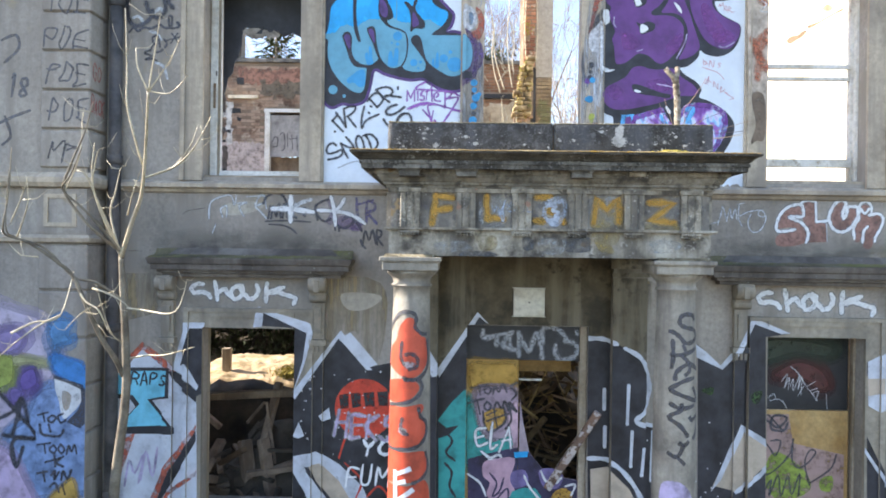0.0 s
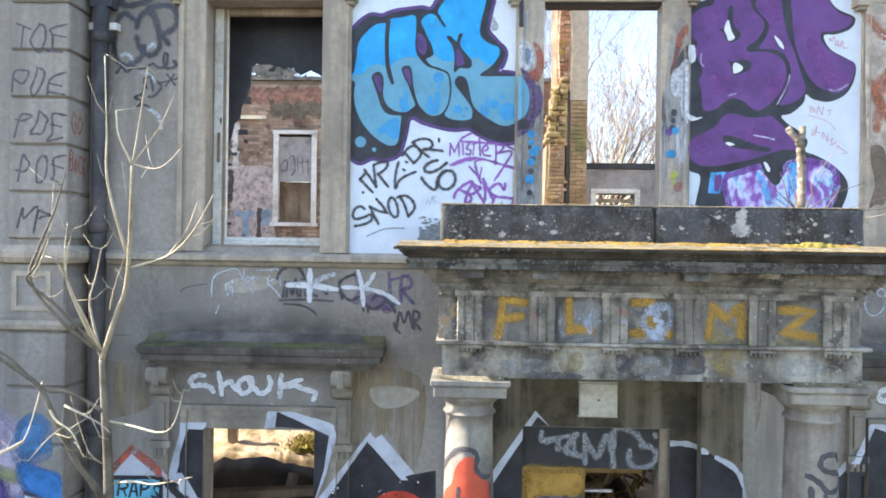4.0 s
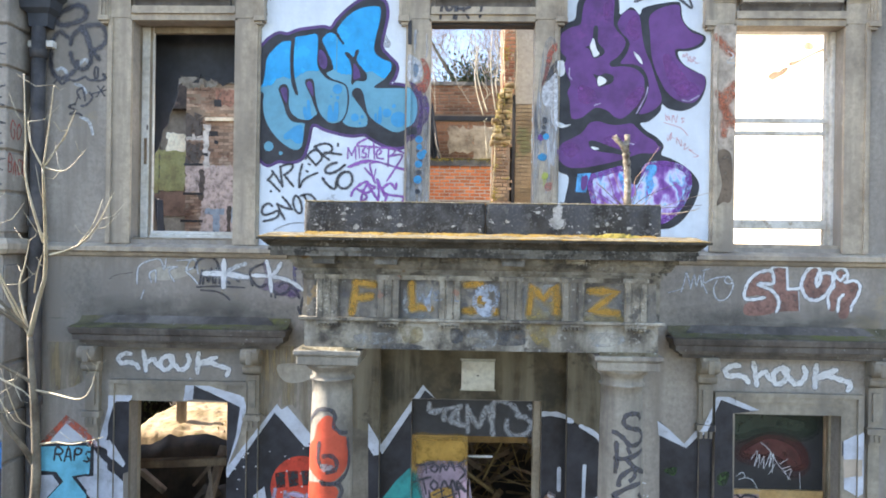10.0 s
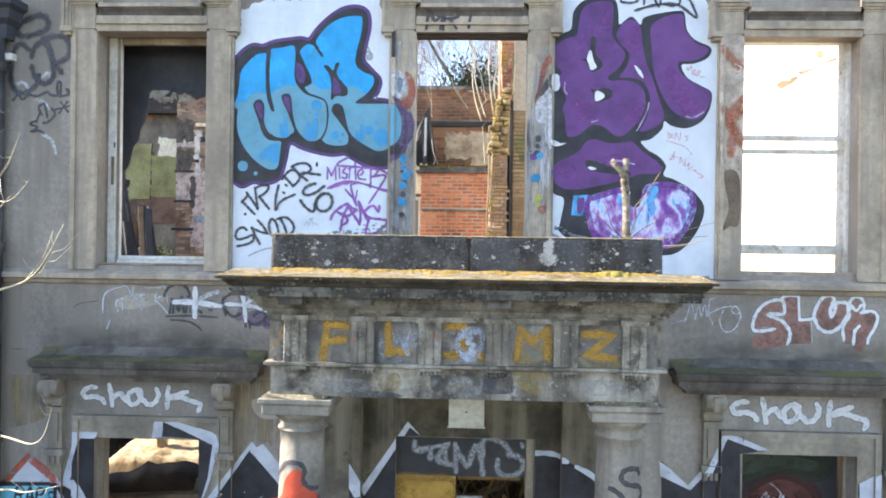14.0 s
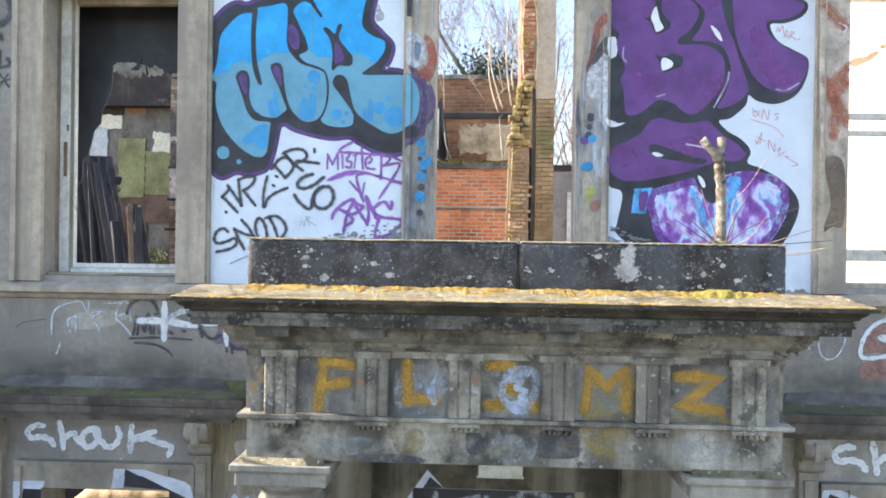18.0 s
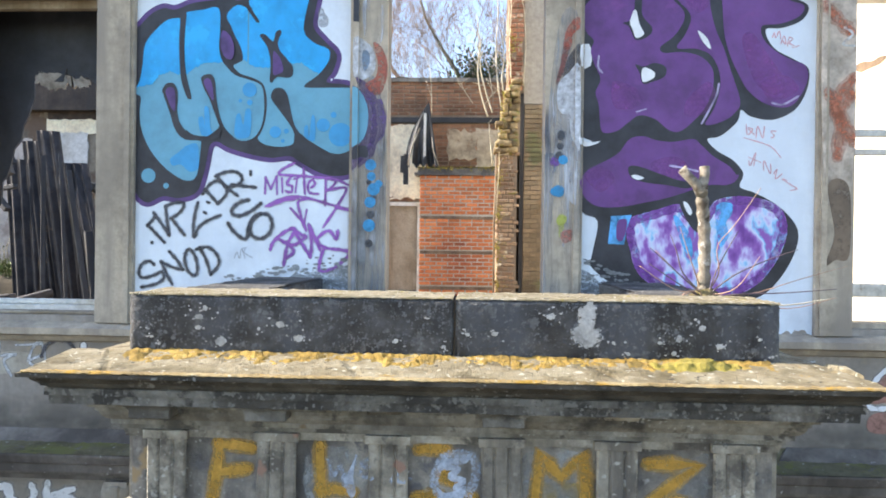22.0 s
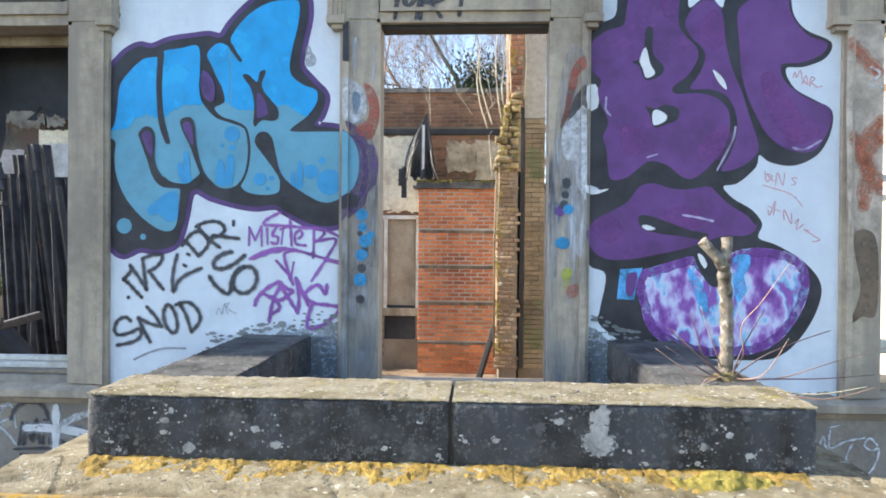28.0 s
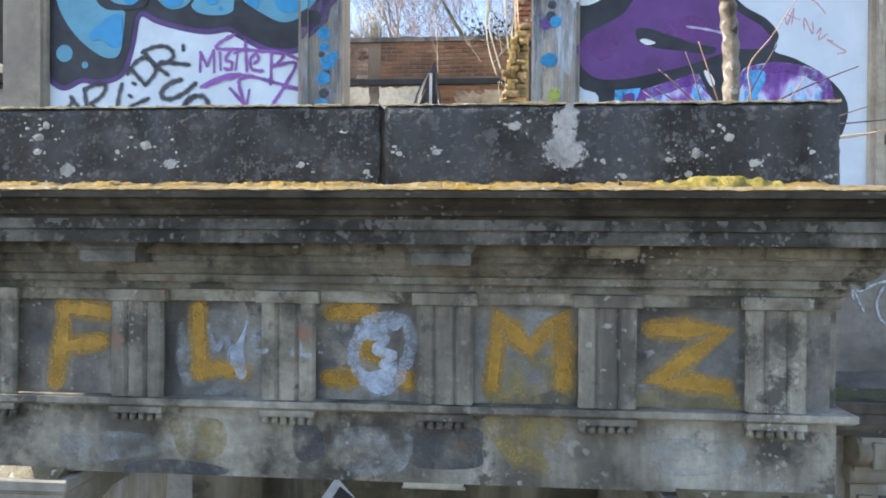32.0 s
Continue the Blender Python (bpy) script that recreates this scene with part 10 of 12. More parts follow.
# fragment of an inner wall: a broken brick end and a rendered face
REDFRAG = material("weathered red-brown brick", (0.36, 0.155, 0.085), (0.18, 0.08, 0.05), (0.46, 0.25, 0.15), big=2.2, fine=30, bump=0.8, rand=0.35, patch=((0.46, 0.38, 0.29), 6.0, 0.58))
frag = setting("wall_fragment", boxes((1.14, 1.42, 14.205, 15.2, 0, 6.2), (1.23, 1.46, 14.205, 15.2, 6.201, 7.2), (1.31, 1.50, 14.215, 15.2, 7.201, 9.3), (1.461, 1.86, 14.40, 15.2, 0, 9.3)), DARKMORTAR, "tall fragment of an inner wall, broken brick end beside grey render", "wall")
rb2 = random.Random(8)
FRAGBRICK = material("broken brick with lime on it", (0.30, 0.20, 0.125), (0.13, 0.085, 0.05), (0.42, 0.31, 0.20), big=2.2, fine=30, bump=0.8, rand=0.35, patch=((0.48, 0.42, 0.32), 6.0, 0.57), spots=((0.24, 0.21, 0.06), 5.0, 0.64))
MOSSTONE = material("broken stone with golden moss", (0.30, 0.225, 0.11), (0.14, 0.10, 0.05), (0.44, 0.35, 0.20), big=5.0, fine=30, bump=1.0, rand=0.3, patch=((0.20, 0.19, 0.05), 6.0, 0.55))
bricks(frag, FRAGBRICK, 1.07, 1.42, 3.0, 6.2, 14.22, rb2, ragged=0.035, jut=0.014, length=0.2, course=0.07, skip=lambda x, z: rb2.random() < 0.06)
bricks(frag, REDFRAG, 1.27, 1.50, 7.22, 9.3, 14.225, rb2, ragged=0.03, jut=0.02, skip=lambda x, z: rb2.random() < 0.05)
# mossy broken stones between the two heights of brick
z = 6.2
while z < 7.2:
    h = rb2.uniform(0.07, 0.13)
    a = 1.10 + 0.09 * (z - 6.2) + rb2.uniform(-0.03, 0.03)
    b = 1.43 + 0.03 * (z - 6.2) + rb2.uniform(-0.02, 0.01)
    m = a + (b - a) * rb2.uniform(0.35, 0.65)
    for p, q in ((a, m - 0.008), (m + 0.008, b)):
        y = 14.13 + rb2.uniform(-0.04, 0.03)
        part("broken_stone", rough_up(dense_box(p, q, y, 14.35, z + 0.004, min(z + h, 7.21) - 0.004, 0.045, ((0.018, 7, rb2.random() * 9), (0.01, 22, 2))), 0.006, 9), MOSSTONE, frag)
    z += h
for a, b, z in ((1.03, 1.26, 6.18), (1.06, 1.33, 6.30), (1.06, 1.18, 6.62), (1.27, 1.45, 7.20), (1.30, 1.48, 7.30)):
    part("ledge_stone", dense_box(a, b, 14.06, 14.4, z, z + 0.09, 0.04, ((0.02, 8, z), (0.012, 25, 3))), MOSSTONE, frag, "broken projecting stone")
part("lit_edge", dense_box(1.10, 1.142, 14.27, 15.15, 3.0, 6.2, 0.05, ((0.02, 4, 1), (0.014, 13, 2))), FRAGBRICK, frag, "broken mossy edge of the wall")
part("lit_edge", dense_box(1.255, 1.31, 14.26, 15.15, 7.2, 9.2, 0.05, ((0.025, 4, 1), (0.016, 13, 2))), FRAGBRICK, frag, "broken limey edge of the wall")
part("render_coat", rough_up(boxes((1.525, 1.865, 14.365, 14.40, 7.04, 9.3)), 0.004), RENDER, frag, "smooth grey render")
joined_bricks("brickwork", frag, material("dull mossy brown brick", (0.26, 0.195, 0.115), (0.12, 0.09, 0.052), (0.37, 0.29, 0.185), big=1.2, fine=30, rand=0.25, patch=((0.15, 0.15, 0.07), 1.0, 0.58)), 1.535, 1.86, 3.0, 7.04, 14.38, rb2)
part("dark_chase", boxes((1.465, 1.525, 14.32, 14.40, 3.0, 7.2)), CHARRED, frag, "dark slot beside the broken brick")
bm = bmesh.new()
tube(bm, [(1.06, 14.12, 3.2), (1.05, 14.1, 5.0), (1.08, 14.1, 6.2)], [0.018, 0.018, 0.016], 6)
part("cable", bm, TIMBER, frag, "brown cable hanging on the broken edge")
bm = bmesh.new()
for pts in ([(1.30, 14.17, 7.4), (1.27, 14.15, 8.0), (1.29, 14.15, 8.6), (1.26, 14.15, 9.2)], [(1.50, 14.17, 7.3), (1.53, 14.15, 7.9), (1.50, 14.15, 8.5), (1.47, 14.12, 8.66), (1.62, 14.05, 8.62)], [(1.08, 14.1, 5.2), (1.12, 14.08, 6.0), (1.10, 14.05, 6.6)]):
    p = spline(pts, 5, False)
    tube(bm, p, [0.011 * (1 - 0.6 * k / len(p)) for k in range(len(p))], 4)
    for k in range(7):
        q = p[rb2.randrange(2, len(p))]
        d = Vector((rb2.uniform(-0.12, 0.12), rb2.uniform(-0.05, 0.02), rb2.uniform(-0.06, 0.12)))
        tube(bm, [q, q + d], [0.006, 0.003], 3)
part("dry_creeper", bm, TWIG, frag, "dry pale creeper on the broken wall edge")

# lower back wall beyond the fragment
LOWPLASTER = material("dull lilac-grey plaster", (0.28, 0.25, 0.235), (0.17, 0.15, 0.14), (0.36, 0.33, 0.31), big=1.4, fine=12, patch=((0.40, 0.36, 0.32), 1.6, 0.6))
low = setting("wall_back_low", wall(1.96, 8.2, -0.3, 6.12, BY, BY + 0.4, [(2.62, 3.5, 4.0, 5.55)]), LOWPLASTER, "low plastered back wall with a window head", "wall")
part("coping", rough_up(boxes((1.96, 8.2, BY - 0.06, BY + 0.46, 6.125, 6.25)), 0.01), CHARRED, low)
part("window_head", boxes((2.5, 3.62, BY - 0.06, BY - 0.001, 5.56, 5.66), (2.5, 2.61, BY - 0.05, BY - 0.001, 4.0, 5.555), (3.51, 3.62, BY - 0.05, BY - 0.001, 4.0, 5.555)), WHITEWOOD, low)
part("slats", boxes(*[(2.62, 3.5, BY + 0.1, BY + 0.13, 4.05 + k * 0.13, 4.14 + k * 0.13) for k in range(11)]), GREYWOOD, low)

# bright inner wall seen through the right-hand window
wr = setting("wall_right", wall(WB + 0.01, 13.5, -0.3, 9.5, 4.75, 5.1, [(12.0, 12.8, 4.4, 6.2)], "y"), SUNPLASTER, "sunlit white plastered inner wall", "wall")
for loop in ([(10.32, 6.61), (10.18, 6.63), (9.98, 6.59), (9.85, 6.60), (9.72, 6.57), (9.85, 6.53), (10.04, 6.53), (10.21, 6.53)], [(9.31, 6.74), (9.20, 6.75), (9.08, 6.68), (9.11, 6.64), (9.25, 6.68)], [(9.69, 6.63), (9.39, 6.59), (9.11, 6.58), (8.84, 6.57), (8.84, 6.54), (9.13, 6.57), (9.42, 6.57), (9.66, 6.58)]):
    bm = bmesh.new()
    f = bm.faces.new([bm.verts.new((4.744, p[0], p[1])) for p in spline(loop, 4)])
    part("brown_stain", bm, TIMBER, wr, "brown patch of bare lath")
part("dark_post", rough_up(boxes((3.1, 3.2, WB + 0.3, WB + 0.42, 0.0, 5.15)), 0.02, 8), TIMBER, wr, "dark broken timber post")

CHARWALL = material("charred brown brick", (0.045, 0.034, 0.029), (0.020, 0.016, 0.015), (0.10, 0.075, 0.06), big=2.2, fine=20, bump=0.8, streak=(0.03, 0.026, 0.026), patch=((0.14, 0.10, 0.08), 3.0, 0.62))
# far inner wall at the left with a window on evergreens
wl = setting("wall_back_left", wall(-17, -6.36, -0.3, 10.2, 20.0, 20.4, [(-14.9, -12.6, 4.95, 7.2)]), SOOTPLASTER, "far plastered wall with a window opening", "wall")
part("charred_beam", rough_up(boxes((-17, -6.4, 19.7, 19.99, 7.95, 10.2)), 0.05, 2), CHARWALL, wl, "charred brown wall head")
flake("dark_recess", -10.17, -8.69, 7.76, 8.61, 19.97, material("sooty brown timber and brick", (0.05, 0.035, 0.028), (0.025, 0.018, 0.015), (0.09, 0.06, 0.045), big=4, fine=20), wl, 10, 0.05, "sooty recess with charred boards")
flake("pale_lintel", -10.20, -8.75, 7.39, 7.76, 19.985, PLASTER, wl, 11, 0.03, "pale plastered lintel")
flake("white_plaster", -10.16, -9.13, 6.37, 7.42, 19.979, material("dirty white plaster", (0.60, 0.60, 0.60), (0.45, 0.44, 0.42), (0.68, 0.68, 0.68), big=1.6, fine=10, patch=((0.40, 0.34, 0.24), 1.2, 0.60)), wl, 11, 0.05, "dirty white plaster patch")
flake("green_plaster", -8.82, -8.12, 5.60, 7.14, 19.985, GREENPLASTER, wl, 12, 0.04, "yellow-green distempered plaster")
flake("brick_patch", -8.65, -8.11, 7.79, 8.81, 19.985, OLDBRICK, wl, 14, 0.05, "bare brown brick")
flake("brown_dado", -9.10, -8.07, 4.38, 5.58, 19.985, material("brown painted dado", (0.16, 0.10, 0.07), big=2, fine=14), wl, 15, 0.04, "brown painted lower wall")
flake("green_plaster", -8.10, -7.37, 5.67, 6.83, 19.982, GREENPLASTER, wl, 13, 0.06, "yellow-green distempered plaster")
flake("pale_plaster", -7.91, -7.38, 6.80, 7.30, 19.979, PLASTER, wl, 16, 0.08, "pale plaster above the green wall")
flake("brown_dado", -8.08, -7.36, 4.96, 5.65, 19.982, material("rust-brown painted dado", (0.20, 0.12, 0.085), big=2, fine=14), wl, 17, 0.04, "brown painted lower wall")
LILACWALL = material("dirty lilac-grey plaster", (0.42, 0.38, 0.36), (0.28, 0.24, 0.22), (0.52, 0.48, 0.46), big=1.4, fine=10, patch=((0.24, 0.20, 0.17), 1.6, 0.6))
flake("pale_wall", -12.45, -10.6, 4.0, 7.25, 19.965, LILACWALL, wl, 21, 0.05, "dirty pale plaster beside the far window")
flake("pale_wall", -15.6, -12.46, 3.9, 4.86, 19.965, LILACWALL, wl, 22, 0.03, "dirty pale plaster below the far window")
flake("pale_lintel", -14.2, -11.2, 7.3, 7.85, 19.955, LILACWALL, wl, 23, 0.05, "pale plastered lintel over the far window")
wf = tagged(new("window_8"), "far white sash frame with no glass", "window", kind="structure")
part("frame_post", boxes((-12.68, -12.55, 19.93, 20.1, 4.95, 7.2)), WHITEWOOD, wf)
part("glazing_bar", boxes((-13.72, -13.65, 19.95, 20.05, 6.1, 7.2)), WHITEWOOD, wf)
part("meeting_rail", boxes((-14.9, -12.68, 19.95, 20.05, 6.05, 6.12)), WHITEWOOD, wf)
part("bottom_rail", boxes((-14.9, -12.55, 19.93, 20.1, 4.87, 4.95)), WHITEWOOD, wf)

# charred sheet inside the first window
ch = thing("charred_sheet", "torn black charred sheet hanging inside the window head", "charred sheet", (-2.2, 7.625, 6.4))
pts = [(-2.95, 6.55), (-1.45, 6.55), (-1.45, 5.80), (-1.76, 5.79), (-1.86, 5.84), (-1.95, 5.80), (-2.02, 5.86), (-2.11, 5.84), (-2.17, 5.88), (-2.25, 5.925), (-2.37, 5.90), (-2.415, 5.81), (-2.42, 5.70), (-2.46, 5.57), (-2.50, 5.50), (-2.515, 5.40), (-2.57, 5.34), (-2.58, 5.26), (-2.61, 5.15), (-2.65, 5.10), (-2.66, 4.95), (-2.72, 4.85), (-2.95, 4.8)]
bm = bmesh.new()
f = bm.faces.new([bm.verts.new((x + 2.2, 0.0, z - 6.4)) for x, z in pts])
g = bmesh.ops.extrude_face_region(bm, geom=[f])
bmesh.ops.translate(bm, verts=[v for v in g["geom"] if isinstance(v, bmesh.types.BMVert)], vec=(0, 0.015, 0))
bmesh.ops.recalc_face_normals(bm, faces=bm.faces)
part("sheet", rough_up(bm, 0.008, 9), CHARSHEET, ch)
part("torn_flap", rough_up(boxes((-0.15, 0.02, -0.02, -0.005, -0.58, -0.48)), 0.03, 11), CHARSHEET, ch, "pale torn edge")
SCRAP = material("dirty pale plaster scrap", (0.36, 0.33, 0.29), (0.20, 0.18, 0.155), (0.46, 0.43, 0.39), big=9, fine=30)
for loop in ([(-0.193, -0.527), (-0.085, -0.514), (0.035, -0.539), (0.027, -0.611), (-0.041, -0.636), (-0.179, -0.594)], [(0.035, -0.552), (0.181, -0.560), (0.182, -0.610), (0.087, -0.619)]):
    bm = bmesh.new()
    ring = [(x + 0.03 * noise.noise(Vector((x * 70, z * 70, 1))), z + 0.03 * noise.noise(Vector((x * 70, z * 70, 7)))) for x, z in spline(loop, 9)]
    f = bm.faces.new([bm.verts.new((x, -0.004, z)) for x, z in ring])
    g = bmesh.ops.extrude_face_region(bm, geom=[f])
    bmesh.ops.translate(bm, verts=[v for v in g["geom"] if isinstance(v, bmesh.types.BMVert)], vec=(0, -0.012, 0))
    bmesh.ops.recalc_face_normals(bm, faces=bm.faces)
    part("plaster_scrap", bm, SCRAP, ch, "pale scrap of plaster on the torn edge")
part("batten", boxes((-0.72, 0.72, 0.017, 0.06, 0.0, 0.06)), CHARRED, ch)

# corrugated sheets and fallen beams
def corrugated(name, p0, p1, width, lean, label):
    ob = thing(name, label, "corrugated sheet", p0, "leaning corrugated sheets")
    bm = bmesh.new()
    d = Vector(p1) - Vector(p0)
    n = 48
    rows = []
    for j in (0, 1):
        row = []
        for i in range(n + 1):
            u = i / n
            row.append(bm.verts.new(d * j + Vector((width * u, 0.04 * math.sin(u * width * 38) + lean * u, -0.12 * u * (1 - j)))))
        rows.append(row)
    for i in range(n):
        bm.faces.new((rows[0][i], rows[0][i + 1], rows[1][i + 1], rows[1][i])).smooth = True
    r = bmesh.ops.extrude_face_region(bm, geom=bm.faces[:])
    bmesh.ops.translate(bm, verts=[v for v in r["geom"] if isinstance(v, bmesh.types.BMVert)], vec=(0, 0.004, 0))
    bmesh.ops.recalc_face_normals(bm, faces=bm.faces)
    part("sheet", bm, SHEET, ob)
    return ob


for p0, p1, wide_by, lean in (((-7.35, 15.9, 0.2), (-8.75, 16.85, 6.75), 0.62, 0.10), ((-6.85, 15.8, 0.2), (-8.35, 16.7, 6.95), 0.40, 0.16), ((-6.35, 15.8, 0.2), (-7.95, 16.9, 6.30), 0.55, 0.05), ((-5.9, 15.6, 0.2), (-7.55, 16.6, 5.7), 0.34, 0.14), ((-7.9, 15.7, 0.2), (-9.0, 16.7, 6.35), 0.5, 0.1), ((-5.6, 15.9, 0.2), (-7.05, 16.9, 5.25), 0.3, 0.1)):
    corrugated("corrugated_sheet", p0, p1, wide_by, lean, "dark rusted corrugated sheet leaning on the ruin")


def beam(name, a, b, w, mat, label, group="fallen timbers"):
    a, b = Vector(a), Vector(b)
    ob = thing(name, label, "timber", a, group)
    q = (b - a).to_track_quat("Z", "Y").to_matrix().to_4x4()
    bm = boxes((-w / 2, w / 2, -w * 0.35, w * 0.35, 0, (b - a).length), bevel=w * 0.08)
    bmesh.ops.transform(bm, matrix=q, verts=bm.verts)
    part("timber", rough_up(bm, w * 0.12, 3), mat, ob)
    return ob


CHARTIMBER = material("charred grey timber", (0.062, 0.058, 0.056), (0.03, 0.028, 0.027), (0.11, 0.10, 0.095), big=3, fine=40)
FLAKED = material("brown timber with flaking paint", (0.18, 0.115, 0.08), (0.11, 0.07, 0.05), (0.30, 0.165, 0.115), big=4, fine=30, spots=((0.50, 0.45, 0.42), 14.0, 0.52), patch=((0.42, 0.36, 0.33), 9.0, 0.54))
beam("fallen_beam", (-10.12, 16.40, 7.02), (-8.46, 16.00, 5.26), 0.14, CHARTIMBER, "grey charred roof timber leaning across the far window")
beam("fallen_beam", (-8.57, 15.60, 7.20), (-7.98, 15.40, 5.91), 0.15, CHARTIMBER, "charred rafter hanging down")
beam("fallen_beam", (-8.96, 15.80, 6.63), (-8.14, 15.60, 6.40), 0.13, CHARRED, "charred stub of a rafter")
beam("fallen_beam", (-8.61, 15.20, 5.51), (-7.60, 15.00, 5.66), 0.11, CHARRED, "charred timber lying across the gap")
beam("fallen_beam", (-8.68, 15.90, 7.29), (-8.20, 15.80, 6.14), 0.10, CHARRED, "charred rafter hanging down")
beam("roof_beam", (-11.16, 17.60, 8.29), (-9.28, 17.40, 7.63), 0.24, GREYWOOD, "pale roof beam hanging at a slant")
beam("fallen_beam", (-8.99, 18.50, 6.09), (-8.07, 18.60, 5.92), 0.26, CHARRED, "charred fallen timber")
beam("fallen_beam", (-8.62, 18.60, 6.22), (-8.09, 18.60, 5.67), 0.14, TIMBER, "grey fallen roof timber")
beam("fallen_beam", (-7.59, 17.50, 5.41), (-7.16, 17.30, 4.30), 0.2, TIMBER, "grey fallen roof timber")
beam("fallen_beam", (-7.21, 17.50, 5.29), (-6.87, 17.30, 4.30), 0.22, CHARRED, "charred fallen timber")
for a, b, w, m in (((-7.67, 15.9, 6.33), (-7.20, 15.2, 2.6), 0.09, CHARRED), ((-7.34, 15.9, 6.40), (-6.75, 15.2, 3.2), 0.06, CHARRED), ((-7.17, 15.9, 6.04), (-6.42, 15.3, 3.4), 0.10, CHARRED), ((-6.45, 15.9, 5.19), (-6.04, 15.3, 3.2), 0.12, TIMBER), ((-6.27, 15.9, 5.14), (-5.93, 15.3, 3.2), 0.14, CHARRED), ((-6.76, 15.9, 4.86), (-6.20, 15.3, 3.0), 0.16, CHARRED)):
    beam("charred_plank", a, b, w, m, "charred plank leaning among the corrugated sheets", "charred planks")
beam("fallen_beam", (0.75, 16.3, 2.2), (1.35, 16.1, 4.2), 0.14, CHARRED, "charred timber leaning by the chimney")
beam("fallen_beam", (1.2, 16.2, 2.2), (1.3, 16.0, 4.0), 0.12, CHARRED, "charred timber leaning by the chimney")
beam("floor_beam", (-4.6, 8.15, 1.62), (-0.6, 8.0, 1.90), 0.12, TIMBER, "grey floor beam across the cellar")
beam("door_plank", (0.94, 7.20, 1.06), (1.43, 7.07, 1.87), 0.12, FLAKED, "brown plank with flaking white paint wedged across the doorway")
beam("fallen_beam", (0.2, 8.4, 1.9), (1.6, 8.6, 2.3), 0.09, TIMBER, "fallen lath in the doorway")
beam("fallen_beam", (0.5, 9.0, 0.8), (1.6, 8.6, 2.35), 0.07, TIMBER, "fallen lath in the doorway")
beam("fallen_beam", (0.55, 8.2, 2.2), (1.1, 8.3, 1.1), 0.05, TIMBER, "splintered lath in the doorway")

BROWNLATH = material("brown splintered laths", (0.17, 0.115, 0.055), (0.08, 0.055, 0.028), (0.27, 0.19, 0.09), big=4, fine=40)
rl = random.Random(19)
for k in range(60):
    p = Vector((rl.uniform(0.5, 1.6), rl.uniform(7.75, 8.6), rl.uniform(0.35, 2.25)))
    d = Vector((rl.choice((-1, 1, 1)) * rl.uniform(0.3, 1), rl.gauss(0, 0.3), rl.gauss(-0.3, 0.5))).normalized() * rl.uniform(0.3, 0.9)
    beam("broken_lath", p, p + d, rl.choice((0.025, 0.035, 0.05, 0.09)), rl.choice((BROWNLATH, BROWNLATH, TIMBER)), "brown splintered lath heaped inside the doorway", "laths heaped in the doorway")
scrap = thing("plywood_scrap", "stained brown plywood scrap hanging behind the door head", "plywood", (0.97, 7.66, 2.3), "scrap in the doorway")
part("sheet", rough_up(boxes((-0.33, 0.27, 0, 0.015, -0.13, 0.12)), 0.012, 5), PLY, scrap)
twigs = thing("dry_twigs", "golden dry twigs tangled inside the doorway", "twigs", (0.95, 7.9, 1.9))
TWIGGOLD = material("golden dry stems", (0.30, 0.215, 0.085), (0.16, 0.11, 0.04), (0.42, 0.32, 0.14), big=6, fine=40)
rt = random.Random(44)
for k in range(34):
    a = Vector((rt.uniform(-0.5, 0.5), rt.uniform(-0.15, 0.5), rt.uniform(-0.75, 0.5)))
    d = Vector((rt.gauss(0, 1), rt.gauss(0, 0.4), rt.gauss(0.1, 0.8))).normalized() * rt.uniform(0.12, 0.55)
    bm = bmesh.new()
    tube(bm, [a, a + d * 0.5 + Vector((0, 0, rt.uniform(-0.05, 0.05))), a + d], [0.006, 0.005, 0.002], 4)
    part("twig", bm, TWIGGOLD, twigs)
beam("lath", (0.50, 7.75, 1.93), (0.90, 7.8, 1.62), 0.045, TWIGGOLD, "pale splintered lath in the doorway", "laths in the doorway")
beam("lath", (1.02, 7.9, 2.16), (0.80, 7.85, 1.72), 0.022, TWIGGOLD, "thin golden lath in the doorway", "laths in the doorway")
beam("lath", (-2.52, 10.9, 2.5), (-2.42, 10.5, 1.72), 0.06, TIMBER, "brown lath leaning behind the mound", "laths behind the mound")
beam("stub_post", (-3.42, 10.3, 1.4), (-3.42, 10.3, 1.97), 0.13, GREYWOOD, "pale stub of a post beside the mound", "stub posts")

# unseen slabs added to keep light off the ground floor
setting("floor_remains", boxes((-9.0, 4.74, WB + 0.01, 9.7, 3.05, 3.25), (-0.6, 4.74, 9.701, 11.6, 3.05, 3.25)), TIMBER, "unseen boards added along the front wall to shade the ground floor", "floor")
setting("floor_remains_back", boxes((-6.3, 1.9, 12.0, BY - 0.1, 2.2, 2.4)), TIMBER, "unseen boards added along the back wall to shade the undergrowth", "floor")
